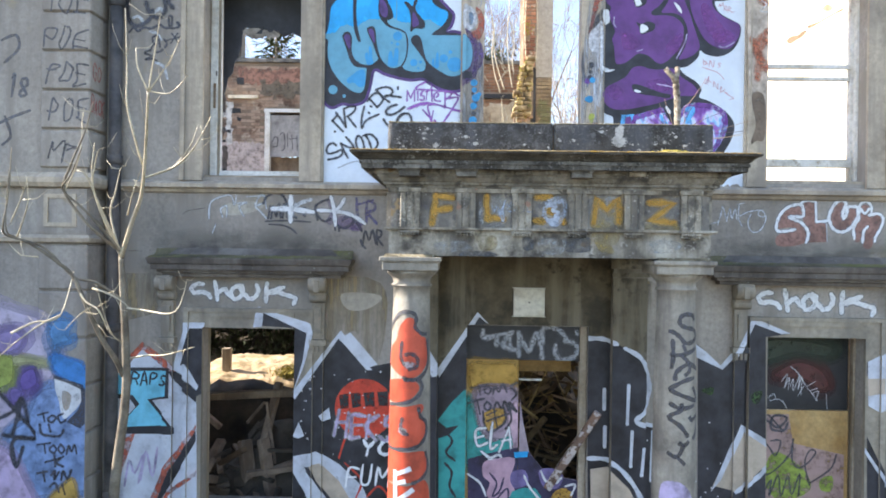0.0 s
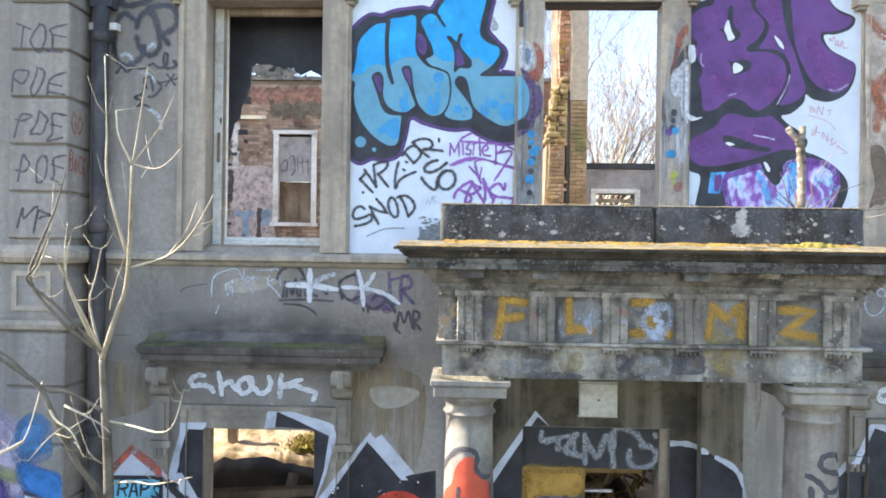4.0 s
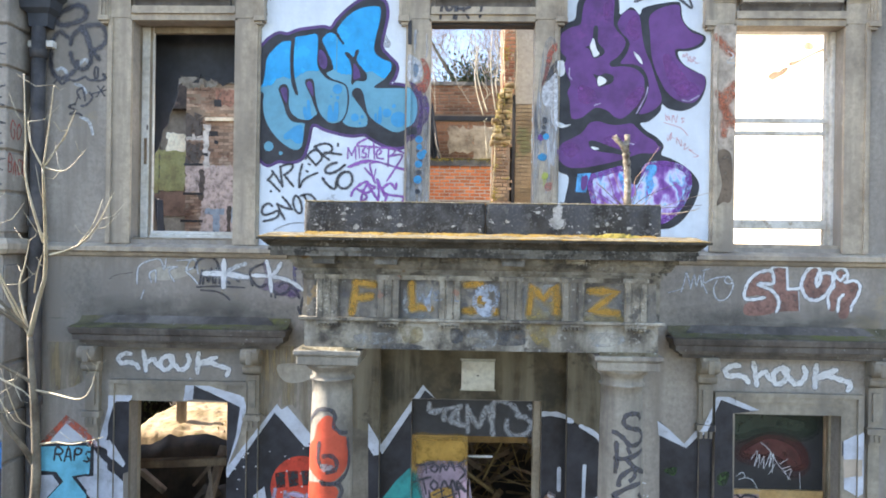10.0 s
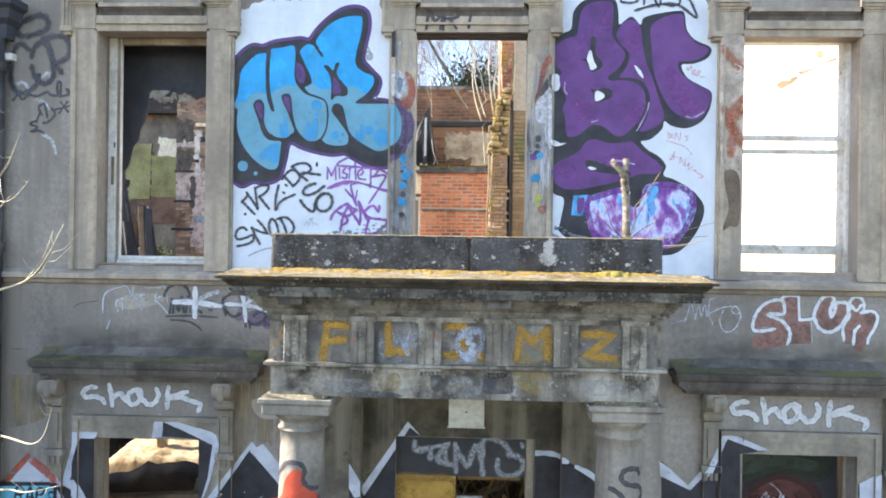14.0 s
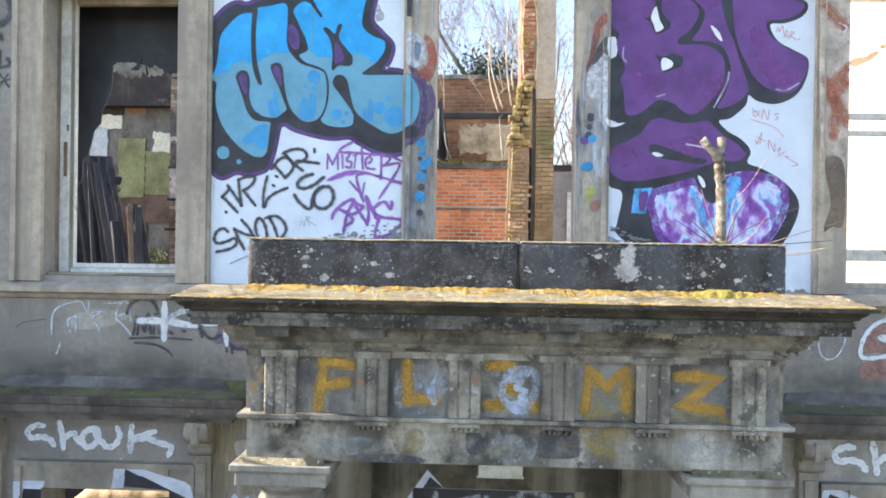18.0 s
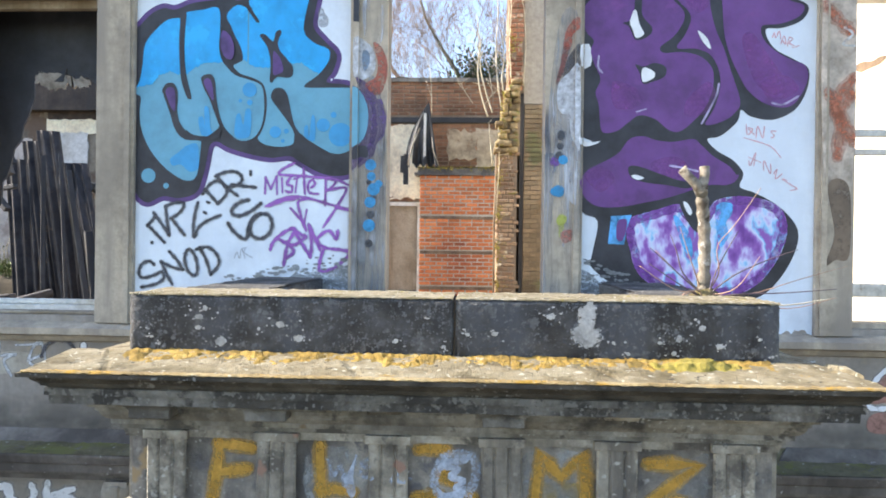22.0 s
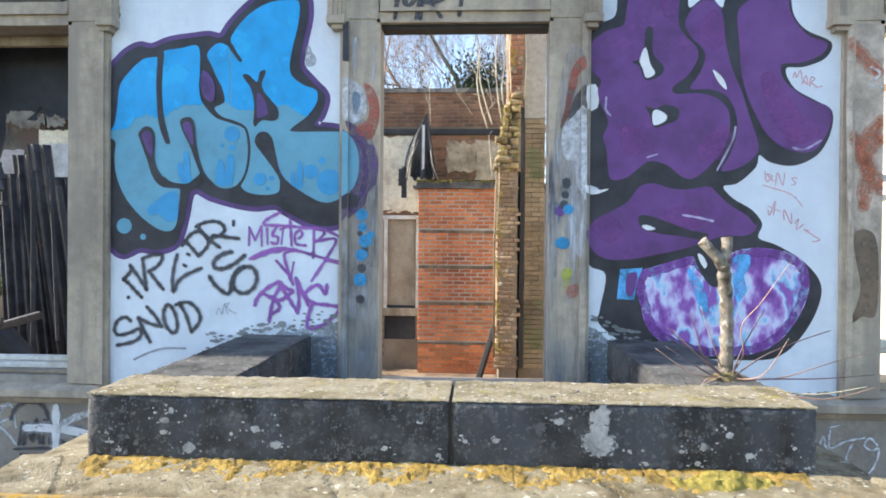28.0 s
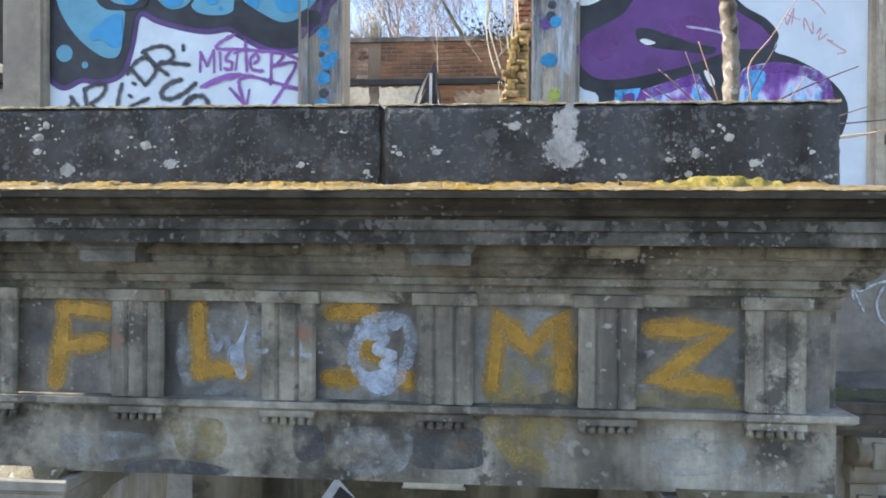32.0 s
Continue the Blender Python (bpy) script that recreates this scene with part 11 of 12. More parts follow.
# rubble floor with a sunlit mound
def rubble_height(x, y):
    h = 0.35 + 0.25 * noise.noise(Vector((x * 0.7, y * 0.7, 0))) + 0.1 * noise.noise(Vector((x * 2.6, y * 2.6, 5)))
    h += 0.8 * math.exp(-((x + 3.2) / 1.5) ** 2 - ((y - 10.8) / 0.9) ** 2)
    h += 0.9 * math.exp(-((x + 2.1) / 0.8) ** 2 - ((y - 8.6) / 0.6) ** 2) + 1.65 * math.exp(-((x - 0.9) / 0.95) ** 4 - ((y - 9.2) / 0.6) ** 2)
    h += 1.1 * math.exp(-((y - 16.8) / 1.4) ** 2)
    h += (1.05 + 0.12 * noise.noise(Vector((x * 3, 1, 6)))) * math.exp(-((y - 9.62) / 0.24) ** 2) * math.exp(-((x + 2.9) / 1.6) ** 4)
    return h + 0.05 * noise.noise(Vector((x * 9, y * 9, 2)))


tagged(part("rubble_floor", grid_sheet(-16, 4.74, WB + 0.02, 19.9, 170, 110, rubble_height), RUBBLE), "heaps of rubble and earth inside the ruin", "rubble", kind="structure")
def mound_height(x, y):
    u = min(1.0, max(0.0, (y - 9.9) / 0.9))
    edge = 1 - math.exp(-((x + 4.7) / 0.5) ** 2) - math.exp(-((x + 1.1) / 0.45) ** 2)
    drop = 0.6 * max(0.0, (9.96 - y) / 0.1) ** 0.7
    return 1.0 + edge * (0.585 + 0.11 * u * u * (3 - 2 * u) + 0.03 * noise.noise(Vector((x * 1.7, y * 1.7, 4))) + 0.035 * noise.noise(Vector((x * 6, y * 6, 9))) + 0.018 * noise.noise(Vector((x * 19, y * 19, 2)))) - drop


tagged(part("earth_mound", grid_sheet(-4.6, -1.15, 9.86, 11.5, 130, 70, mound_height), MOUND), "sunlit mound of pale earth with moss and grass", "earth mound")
V, F = [], []
rs = random.Random(3)
for i in range(1500):
    x, y = rs.uniform(-6, 4.4), rs.uniform(7.8, 16.5)
    s = rs.choice((0.04, 0.06, 0.09, 0.14))
    if -4.6 < x < -1.2 and 9.3 < y < 11.6 or -0.6 < x < 2.6 and y < 13:
        continue
    c = Vector((x, y, rubble_height(x, y) + s * 0.2))
    q = len(V)
    e = Euler((rs.uniform(0, 6), rs.uniform(0, 6), rs.uniform(0, 6))).to_matrix()
    for dx in (-1, 1):
        for dy in (-0.7, 0.7):
            for dz in (-0.4, 0.4):
                V.append(c + e @ (Vector((dx, dy, dz)) * s * rs.uniform(0.6, 1)))
    F += [tuple(q + k for k in f) for f in ((0, 1, 3, 2), (4, 6, 7, 5), (0, 4, 5, 1), (2, 3, 7, 6), (0, 2, 6, 4), (1, 5, 7, 3))]
me = bpy.data.meshes.new("rubble_stones")
me.from_pydata(V, [], F)
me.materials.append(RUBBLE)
tagged(new("rubble_stones", me), "loose stones and brick rubble on the floor", "rubble", kind="stuff")


# broken joists and lumps below the first ground floor window
rj = random.Random(61)
# Timber colour lightened to stand in for haze over the dark opening.
HAZEWOOD = material("dusty grey-brown timber", (0.325, 0.250, 0.188), (0.188, 0.138, 0.100), (0.450, 0.362, 0.275), big=2.0, fine=40, streak=(0.175, 0.125, 0.088))
for k in range(40):
    x, y = rj.uniform(-3.0, -1.4), rj.uniform(7.85, 8.9)
    z = rj.uniform(0.5, 1.25)
    d = Vector((rj.gauss(0, 0.8), rj.gauss(0, 0.3), rj.gauss(0, 0.5))).normalized() * rj.uniform(0.25, 0.8)
    beam("broken_joist", (x, y, z), Vector((x, y, z)) + d, rj.uniform(0.04, 0.13), rj.choice((HAZEWOOD, HAZEWOOD, TIMBER, RUBBLE)), "dark broken joist in the rubble", "broken joists")
beam("leaning_joist", (-2.05, 7.95, 0.3), (-2.25, 8.1, 1.25), 0.13, HAZEWOOD, "dark joist standing in the rubble", "broken joists")
beam("leaning_joist", (-2.3, 8.0, 0.2), (-2.5, 8.2, 1.2), 0.15, HAZEWOOD, "dark joist standing in the rubble", "broken joists")


def leaves(name, mat, label, count, place, size, seed, category="undergrowth"):
    """Leaves and blades nobody could count, in one mesh."""
    rnd = random.Random(seed)
    V, F = [], []
    for i in range(count):
        c = Vector(place(rnd))
        e = Euler((rnd.uniform(0, 6), rnd.uniform(0, 6), rnd.uniform(0, 6))).to_matrix()
        s = size * rnd.uniform(0.5, 1.3)
        q = len(V)
        V += [c + e @ Vector(p) * s for p in ((-0.5, 0, 0), (0, -0.22, 0.05), (0.6, 0, 0), (0, 0.22, 0.05))]
        F.append((q, q + 1, q + 2, q + 3))
    me = bpy.data.meshes.new(name)
    me.from_pydata(V, [], F)
    me.materials.append(mat)
    return tagged(new(name, me), label, category, kind="stuff")


leaves("slab_moss", MOSS, "yellow moss hanging along the chimney top", 260, lambda r: (r.uniform(-0.45, 1.27), 16.95 + r.uniform(-0.03, 0.05), 6.26 - abs(r.gauss(0, 0.03)) + (0.03 if r.random() < 0.3 else 0.0)), 0.045, 33, "moss")
leaves("wall_moss", MOSS, "golden moss and dry stems on the broken wall edge", 700, lambda r: (lambda z: (1.07 + (0.09 * (z - 6.2) if 6.2 < z < 7.2 else 0.2 if z > 7.2 else 0.0) + abs(r.gauss(0, 0.07)), 14.12 + r.uniform(-0.04, 0.06), z))(r.choice((3.4, 4.0, 4.6, 5.2, 5.8, 6.3, 6.5, 6.9, 7.1, 7.2, 8.0)) + r.gauss(0, 0.1)), 0.045, 29, "moss")
leaves("undergrowth", IVY, "dark ivy and bramble inside the ruin", 12000, lambda r: (lambda x, y: (x, y, 0.3 + r.random() ** 0.7 * (2.0 + 0.5 * noise.noise(Vector((x * 1.3, y, 3))))))(r.uniform(-5.5, 0.5), 13.3 + r.gauss(0, 0.6)), 0.085, 21)
def bank_height(x, y):
    return 3.92 - 0.9 * max(0.0, 17.15 - y) ** 2 * 6 + 0.10 * noise.noise(Vector((x * 0.9, y, 3))) + 0.05 * noise.noise(Vector((x * 4, y * 4, 8)))


bank = tagged(part("earth_bank", grid_sheet(-15.0, -6.45, 16.8, 19.65, 90, 40, bank_height), GROUND), "bank of earth against the far wall", "earth bank")
GRASSY = material("fresh green undergrowth", (0.095, 0.125, 0.03), (0.035, 0.05, 0.015), (0.17, 0.20, 0.06), rough=0.8, big=2, fine=20, bump=0, rand=0.35)
leaves("undergrowth", GRASSY, "fresh green grass and ivy by the far wall", 12000, lambda r: (lambda x, y: (x, y, bank_height(x, y) + abs(r.gauss(0, 0.13)) * (1.4 + noise.noise(Vector((x * 1.2, 4, 4))))))(r.uniform(-14.5, -6.6), r.uniform(17.05, 18.6)), 0.075, 22)
stems = thing("dry_weeds", "dry pale weeds standing by the far wall", "weeds", (-9.9, 17.6, 3.9))
rq = random.Random(91)
for k in range(34):
    bm = bmesh.new()
    x, hi = rq.gauss(0, 0.9), rq.uniform(0.3, 1.1)
    tube(bm, [(x, 0, 0), (x + rq.uniform(-0.12, 0.12), rq.uniform(-0.1, 0.1), hi * 0.55), (x + rq.uniform(-0.35, 0.35), rq.uniform(-0.1, 0.1), hi)], [0.009, 0.007, 0.004], 3)
    part("stem", bm, TWIG, stems)


def heap_height(x, y):
    return 0.4 + 3.35 * math.exp(-((x + 7.4) / 2.0) ** 4 - ((y - 13.2) / 1.25) ** 4) + 0.14 * noise.noise(Vector((x * 1.7, y * 1.7, 6))) + 0.06 * noise.noise(Vector((x * 7, y * 7, 2)))


tagged(part("charred_heap", grid_sheet(-10.2, -4.8, 11.5, 15.0, 80, 50, heap_height), CHARRED), "heap of charred rubble inside the ruin", "rubble heap")
beam("pale_plank", (-8.3, 13.15, 3.98), (-6.95, 12.95, 3.84), 0.16, WHITEWOOD, "pale plank lying on the charred heap")
beam("fallen_beam", (-8.9, 12.7, 3.62), (-6.2, 12.9, 3.80), 0.18, CHARTIMBER, "charred timber on the heap")
beam("fallen_beam", (-6.9, 12.4, 3.5), (-5.9, 13.4, 3.86), 0.16, CHARTIMBER, "charred timber on the heap")
leaves("grass_tufts", MOSS, "yellow-green grass on the earth mound", 1800, lambda r: (lambda x, y: (x, y, mound_height(x, y) + r.uniform(0.0, 0.1)))(r.gauss(-2.35, 0.14), r.uniform(9.98, 10.4)), 0.045, 23, "grass")
leaves("straw_litter", material("dry straw", (0.22, 0.155, 0.06), (0.14, 0.10, 0.04), (0.32, 0.24, 0.10), rand=0.3, bump=0), "dry straw and stems inside the doorway", 90, lambda r: (r.uniform(0.3, 1.7), r.uniform(8.0, 9.2), r.uniform(1.1, 2.6)), 0.16, 24, "straw")

# ---- trees ----
def grow_tree(bm, start, direction, length, radius, depth, rnd, spread=0.5, up=0.15, kids=(2, 4), seg=5):
    pts, rad = [Vector(start)], [radius]
    d = Vector(direction).normalized()
    steps = 4
    for i in range(steps):
        d = (d + Vector((rnd.gauss(0, 0.13), rnd.gauss(0, 0.13), rnd.gauss(0, 0.08) + up * 0.3))).normalized()
        pts.append(pts[-1] + d * length / steps)
        rad.append(radius * (1 - 0.55 * (i + 1) / steps))
    tube(bm, pts, [max(q, 0.0046) for q in rad], max(3, seg))
    if depth <= 0:
        return
    for k in range(rnd.randint(*kids)):
        j = rnd.randint(1, steps)
        nd = (d + Vector((rnd.gauss(0, spread), rnd.gauss(0, spread), rnd.gauss(0, spread * 0.6) + up))).normalized()
        grow_tree(bm, pts[j], nd, length * rnd.uniform(0.55, 0.8), rad[j] * rnd.uniform(0.45, 0.7), depth - 1, rnd, spread, up, kids, max(3, seg - 1))


def bare_tree(x, y, h, r, seed, depth=5, mat=FARTWIG, label="bare winter tree with reddish twigs behind the ruin"):
    rnd = random.Random(seed)
    t = thing("tree", label, "tree", (x, y, 0), "bare trees behind the ruin")
    bm = bmesh.new()
    top = Vector((rnd.uniform(-0.3, 0.3), 0, h * 0.4))
    tube(bm, [(0, 0, -0.2), top * 0.5, top], [r, r * 0.85, r * 0.7], 8)
    part("trunk", bm, BARK, t)
    bm = bmesh.new()
    for k in range(6):
        a = rnd.uniform(0, 6.28)
        grow_tree(bm, top * rnd.uniform(0.6, 1.0), (math.cos(a) * 0.6, math.sin(a) * 0.6, 1.0), h * 0.3, r * 0.27, depth - 1, rnd, 0.6, 0.16, (3, 4), 4)
    part("crown", bm, mat, t)
    return t


big = bare_tree(0.35, 27, 19.0, 0.36, 32, 6)
bm = bmesh.new()
tube(bm, [(0.2, 0, 9.0), (-0.36, 0, 10.67), (-0.9, 0, 11.5), (-1.5, 0.1, 12.6), (-1.9, 0.2, 14.0)], [0.10, 0.085, 0.065, 0.045, 0.02], 7)
part("leaning_limb", bm, BARK, big, "thick limb leaning aside")
bare_tree(1.6, 30, 17.0, 0.2, 52)
bare_tree(2.6, 30, 19.0, 0.22, 33)
bare_tree(-1.9, 31, 17.0, 0.26, 39)
bare_tree(6.4, 30, 12.5, 0.16, 34)
bare_tree(4.2, 22.5, 8.8, 0.10, 36, mat=TWIG, label="pale bare shrub behind the low wall")
DARKTWIG = material("dark brown winter twigs", (0.17, 0.12, 0.10), (0.10, 0.07, 0.06), (0.26, 0.19, 0.15), big=0.5, fine=8, bump=0)


def shrub(x, y, z, seed, stems, reach, mat, label):
    rnd = random.Random(seed)
    t = thing("shrub", label, "shrub", (x, y, z), "bare shrubs behind the low wall")
    for k in range(stems):
        bm = bmesh.new()
        grow_tree(bm, (rnd.uniform(-0.25, 0.25), rnd.uniform(-0.3, 0.3), 0), (rnd.uniform(-0.5, 1.1), rnd.uniform(-0.3, 0.3), 1.0), reach * rnd.uniform(0.6, 1.0), 0.032, 3, rnd, 0.42, 0.14, (3, 4), 4)
        part("stem", bm, mat, t)


shrub(3.5, 20.5, 5.4, 61, 14, 3.4, DARKTWIG, "brown bare shrub with many arching stems behind the low wall")
shrub(3.15, 20.0, 5.2, 62, 5, 3.0, TWIG, "pale bare shrub stems behind the low wall")
shrub(5.4, 21.0, 5.2, 63, 12, 2.4, DARKTWIG, "brown bare shrub with many arching stems behind the low wall")
bare_tree(8.5, 34, 15.0, 0.2, 37)
bare_tree(-9.0, 33, 18.0, 0.22, 38)


def evergreen(x, y, h, w, seed, count=4200):
    t = thing("evergreen_tree", "dark evergreen tree behind the ruin", "tree", (x, y, 0), "evergreens behind the ruin")
    bm = bmesh.new()
    tube(bm, [(0, 0, -0.2), (0, 0, h * 0.9)], [0.2, 0.04], 7)
    part("trunk", bm, BARK, t)
    rnd = random.Random(seed)
    V, F = [], []
    for i in range(count):
        z = h * (0.12 + 0.88 * rnd.random() ** 1.2)
        a = rnd.uniform(0, 6.28)
        lobes = 0.65 + 0.35 * math.sin(a * 5 + z * 2.2) * math.sin(z * 3.1)
        r = w * (1 - z / h * 0.85) * math.sqrt(rnd.random()) * lobes
        c = Vector((math.cos(a) * r, math.sin(a) * r, z - 0.25 * r))
        e = Euler((rnd.uniform(-0.6, 0.6), rnd.uniform(-0.6, 0.6), a)).to_matrix()
        s = rnd.uniform(0.12, 0.34)
        q = len(V)
        V += [c + e @ Vector(p) * s for p in ((-0.7, 0, 0), (0, -0.2, 0), (0.8, 0, -0.15), (0, 0.2, 0))]
        F.append((q, q + 1, q + 2, q + 3))
    me = bpy.data.meshes.new("foliage")
    me.from_pydata(V, [], F)
    me.materials.append(IVY)
    ob = new("foliage", me)
    ob.parent = t


evergreen(-7.2, 27, 14.6, 3.6, 41)
evergreen(-17, 29, 10, 3.4, 42, 9000)
evergreen(-21, 30, 9.5, 3.4, 43, 9000)
evergreen(-19.2, 27, 9.2, 3.0, 47, 9000)
evergreen(5.5, 36, 8.4, 1.8, 44)
evergreen(8.0, 37, 8.8, 1.8, 45)
leaves("trunk_ivy", IVY, "dark ivy grown over the big bare tree", 3800, lambda r: (0.85 + r.gauss(0, 0.55), 27.0 + r.gauss(0, 0.35), 9.9 + abs(r.gauss(0, 0.62))), 0.13, 46, "ivy")

# saplings rooted on the ruin
sap = thing("sapling", "pale bare sapling stems rooted in the wall above the chimney", "sapling", (1.0, 17.1, 7.3))
rs = random.Random(12)
for line in ([(0.96, 7.33), (0.81, 7.81), (0.74, 8.28), (0.77, 8.79), (0.70, 9.4)], [(1.05, 7.40), (0.85, 8.06), (0.79, 8.40), (0.80, 9.0)], [(1.24, 7.45), (1.15, 8.06), (1.11, 8.70), (1.14, 9.51), (1.10, 10.2)], [(1.28, 7.80), (1.24, 8.15), (1.28, 8.57), (1.22, 9.1)], [(1.05, 7.80), (0.94, 8.36), (0.80, 8.66)], [(0.65, 7.60), (0.47, 7.85), (0.34, 8.02)], [(0.90, 7.59), (1.03, 7.76), (1.16, 7.89)], [(-0.19, 7.40), (-0.22, 8.10), (-0.27, 8.49)]):
    bm = bmesh.new()
    p = spline([(x - 1.0, rs.uniform(-0.06, 0.02), z - 7.3) for x, z in line], 6, False)
    r = 0.019 if len(line) > 3 else 0.009
    tube(bm, p, [r * (1 - 0.6 * k / len(p)) for k in range(len(p))], 5)
    for k in range(4):
        q = p[rs.randrange(3, len(p))]
        tube(bm, [q, q + Vector((rs.uniform(-0.25, 0.25), 0, rs.uniform(0.05, 0.35)))], [0.007, 0.003], 4)
    part("stem", bm, TWIG, sap)
weed = thing("chimney_weed", "thin dry stems growing on the chimney top", "weeds", (1.1, 17.05, 6.27))
for line in ([(1.07, 6.27), (1.00, 7.0), (0.99, 7.19)], [(1.15, 6.27), (1.11, 6.78), (1.04, 6.95)], [(1.10, 6.27), (1.12, 6.6), (1.18, 6.9)]):
    bm = bmesh.new()
    p = spline([(x - 1.1, 0.0, z - 6.27) for x, z in line], 5, False)
    tube(bm, p, [0.014 * (1 - 0.6 * k / len(p)) for k in range(len(p))], 5)
    for k in range(4):
        q = p[rs.randrange(3, len(p))]
        tube(bm, [q, q + Vector((rs.uniform(-0.15, 0.15), 0, rs.uniform(0.05, 0.2)))], [0.006, 0.003], 4)
    part("stem", bm, TWIG, weed)
tuft = thing("wall_top_grass", "dry grass tufts on the wall head", "grass", (-1.6, BY + 0.1, 8.2))
bm = bmesh.new()
for k in range(60):
    x = rs.gauss(0, 0.22)
    h = rs.uniform(0.15, 1.0)
    tube(bm, [(x, 0, 0), (x + rs.uniform(-0.1, 0.1), rs.uniform(-0.1, 0.1), h * 0.6), (x + rs.uniform(-0.25, 0.25), -0.1, h * rs.uniform(0.6, 1))], [0.008, 0.006, 0.003], 3)
part("blades", bm, TWIG, tuft)

# young tree in front of the wing
tree = thing("young_tree", "young bare tree with sunlit twigs in front of the wall corner", "tree", (-3.1, 6.25, 0))
BOUGHS = [
    [(-3.10, 6.25, 1.10), (-3.05, 6.22, 1.52), (-2.97, 6.20, 2.14), (-2.97, 6.18, 2.65), (-2.99, 6.16, 3.06), (-3.00, 6.14, 3.38)],
    [(-3.00, 6.14, 3.38), (-2.81, 5.95, 3.71), (-2.67, 5.80, 3.91), (-2.55, 5.60, 4.24), (-2.42, 5.35, 4.68)],
    [(-2.42, 5.35, 4.68), (-2.48, 5.30, 4.85), (-2.50, 5.30, 5.00)], [(-2.42, 5.35, 4.68), (-2.35, 5.30, 4.98), (-2.29, 5.25, 5.25)], [(-2.42, 5.35, 4.68), (-2.24, 5.30, 4.90), (-2.13, 5.25, 5.08)], [(-2.42, 5.35, 4.69), (-2.23, 5.30, 4.66), (-2.06, 5.25, 4.80)]]
BOUGHS2 = [
    [(-2.61, 5.72, 4.05), (-2.31, 5.60, 4.13), (-2.11, 5.50, 4.28), (-1.96, 5.45, 4.52)], [(-2.31, 5.60, 4.13), (-2.19, 5.60, 4.29), (-2.12, 5.60, 4.48)], [(-2.6, 5.66, 4.15), (-2.70, 5.60, 4.6), (-2.71, 5.60, 4.93), (-2.73, 5.60, 5.41)],
    [(-3.00, 6.14, 3.38), (-3.06, 6.00, 3.65), (-3.13, 5.90, 3.96), (-3.12, 5.90, 4.18), (-3.06, 5.85, 4.30)], [(-3.13, 5.90, 3.96), (-3.23, 5.85, 4.13), (-3.33, 5.80, 4.00)]]
BOUGHS3 = [
    [(-3.03, 6.10, 3.46), (-3.21, 6.00, 3.65), (-3.38, 5.90, 3.94), (-3.30, 5.85, 4.17), (-3.16, 5.80, 4.43), (-3.09, 5.80, 4.69)], [(-3.38, 5.90, 3.94), (-3.26, 5.90, 4.23), (-3.23, 5.90, 4.62)],
    [(-3.00, 6.16, 3.00), (-3.15, 6.00, 3.16), (-3.29, 5.90, 3.21), (-3.48, 5.80, 3.45), (-3.66, 5.70, 3.54), (-3.69, 5.60, 3.63), (-3.67, 5.60, 4.09)], [(-3.66, 5.70, 3.54), (-3.51, 5.60, 3.82), (-3.53, 5.60, 4.05)]]
BOUGHS4 = [
    [(-3.29, 5.90, 3.21), (-3.17, 5.85, 3.02), (-3.02, 5.80, 2.94), (-2.94, 5.80, 2.77)], [(-2.97, 6.18, 2.60), (-3.07, 6.10, 2.73), (-3.15, 6.00, 3.14)], [(-2.97, 6.17, 2.93), (-2.74, 6.10, 2.91), (-2.50, 6.00, 2.90), (-2.41, 6.00, 2.98), (-2.35, 6.00, 3.20)],
    [(-2.95, 6.20, 2.47), (-2.74, 6.10, 2.52), (-2.54, 6.00, 2.54), (-2.24, 5.90, 2.63)], [(-3.00, 6.14, 3.38), (-3.13, 6.20, 3.76), (-3.09, 6.20, 3.96), (-3.05, 6.20, 4.17)], [(-3.57, 5.50, 2.77), (-3.45, 5.60, 2.85), (-3.29, 5.70, 2.90), (-3.29, 5.90, 3.26)]]
BOUGHS5 = [
    [(-3.00, 6.20, 2.32), (-3.02, 6.10, 2.48), (-3.09, 6.00, 2.67), (-3.17, 5.90, 2.95), (-3.27, 5.85, 3.22), (-3.38, 5.80, 3.34), (-3.56, 5.70, 3.50), (-3.72, 5.65, 3.56), (-3.71, 5.60, 3.65), (-3.67, 5.60, 3.91), (-3.65, 5.60, 4.27)],
    [(-3.51, 5.75, 3.38), (-3.63, 5.70, 3.40), (-3.70, 5.65, 3.50)], [(-3.65, 5.60, 3.66), (-3.54, 5.55, 3.84), (-3.45, 5.50, 4.02)], [(-3.14, 5.90, 2.95), (-3.19, 5.80, 2.89), (-3.25, 5.70, 2.78)]]
BOUGHS6 = [
    [(-3.29, 5.70, 2.90), (-3.40, 5.60, 2.83), (-3.52, 5.50, 2.71), (-3.66, 5.50, 2.59)], [(-3.00, 6.14, 3.41), (-3.05, 6.00, 3.57), (-3.20, 5.90, 3.78), (-3.34, 5.80, 3.95), (-3.22, 5.70, 4.06), (-3.07, 5.60, 4.28)],
    [(-2.99, 6.14, 3.41), (-3.08, 6.05, 3.68), (-3.14, 5.90, 4.01), (-3.10, 5.85, 4.35)], [(-3.07, 5.80, 3.12), (-2.92, 5.70, 3.10), (-2.78, 5.70, 3.03), (-2.71, 5.70, 2.97)], [(-2.88, 6.00, 3.75), (-2.79, 5.90, 3.94), (-2.65, 5.80, 4.20)]]
rs = random.Random(77)
base = Vector((-3.1, 6.25, 0))
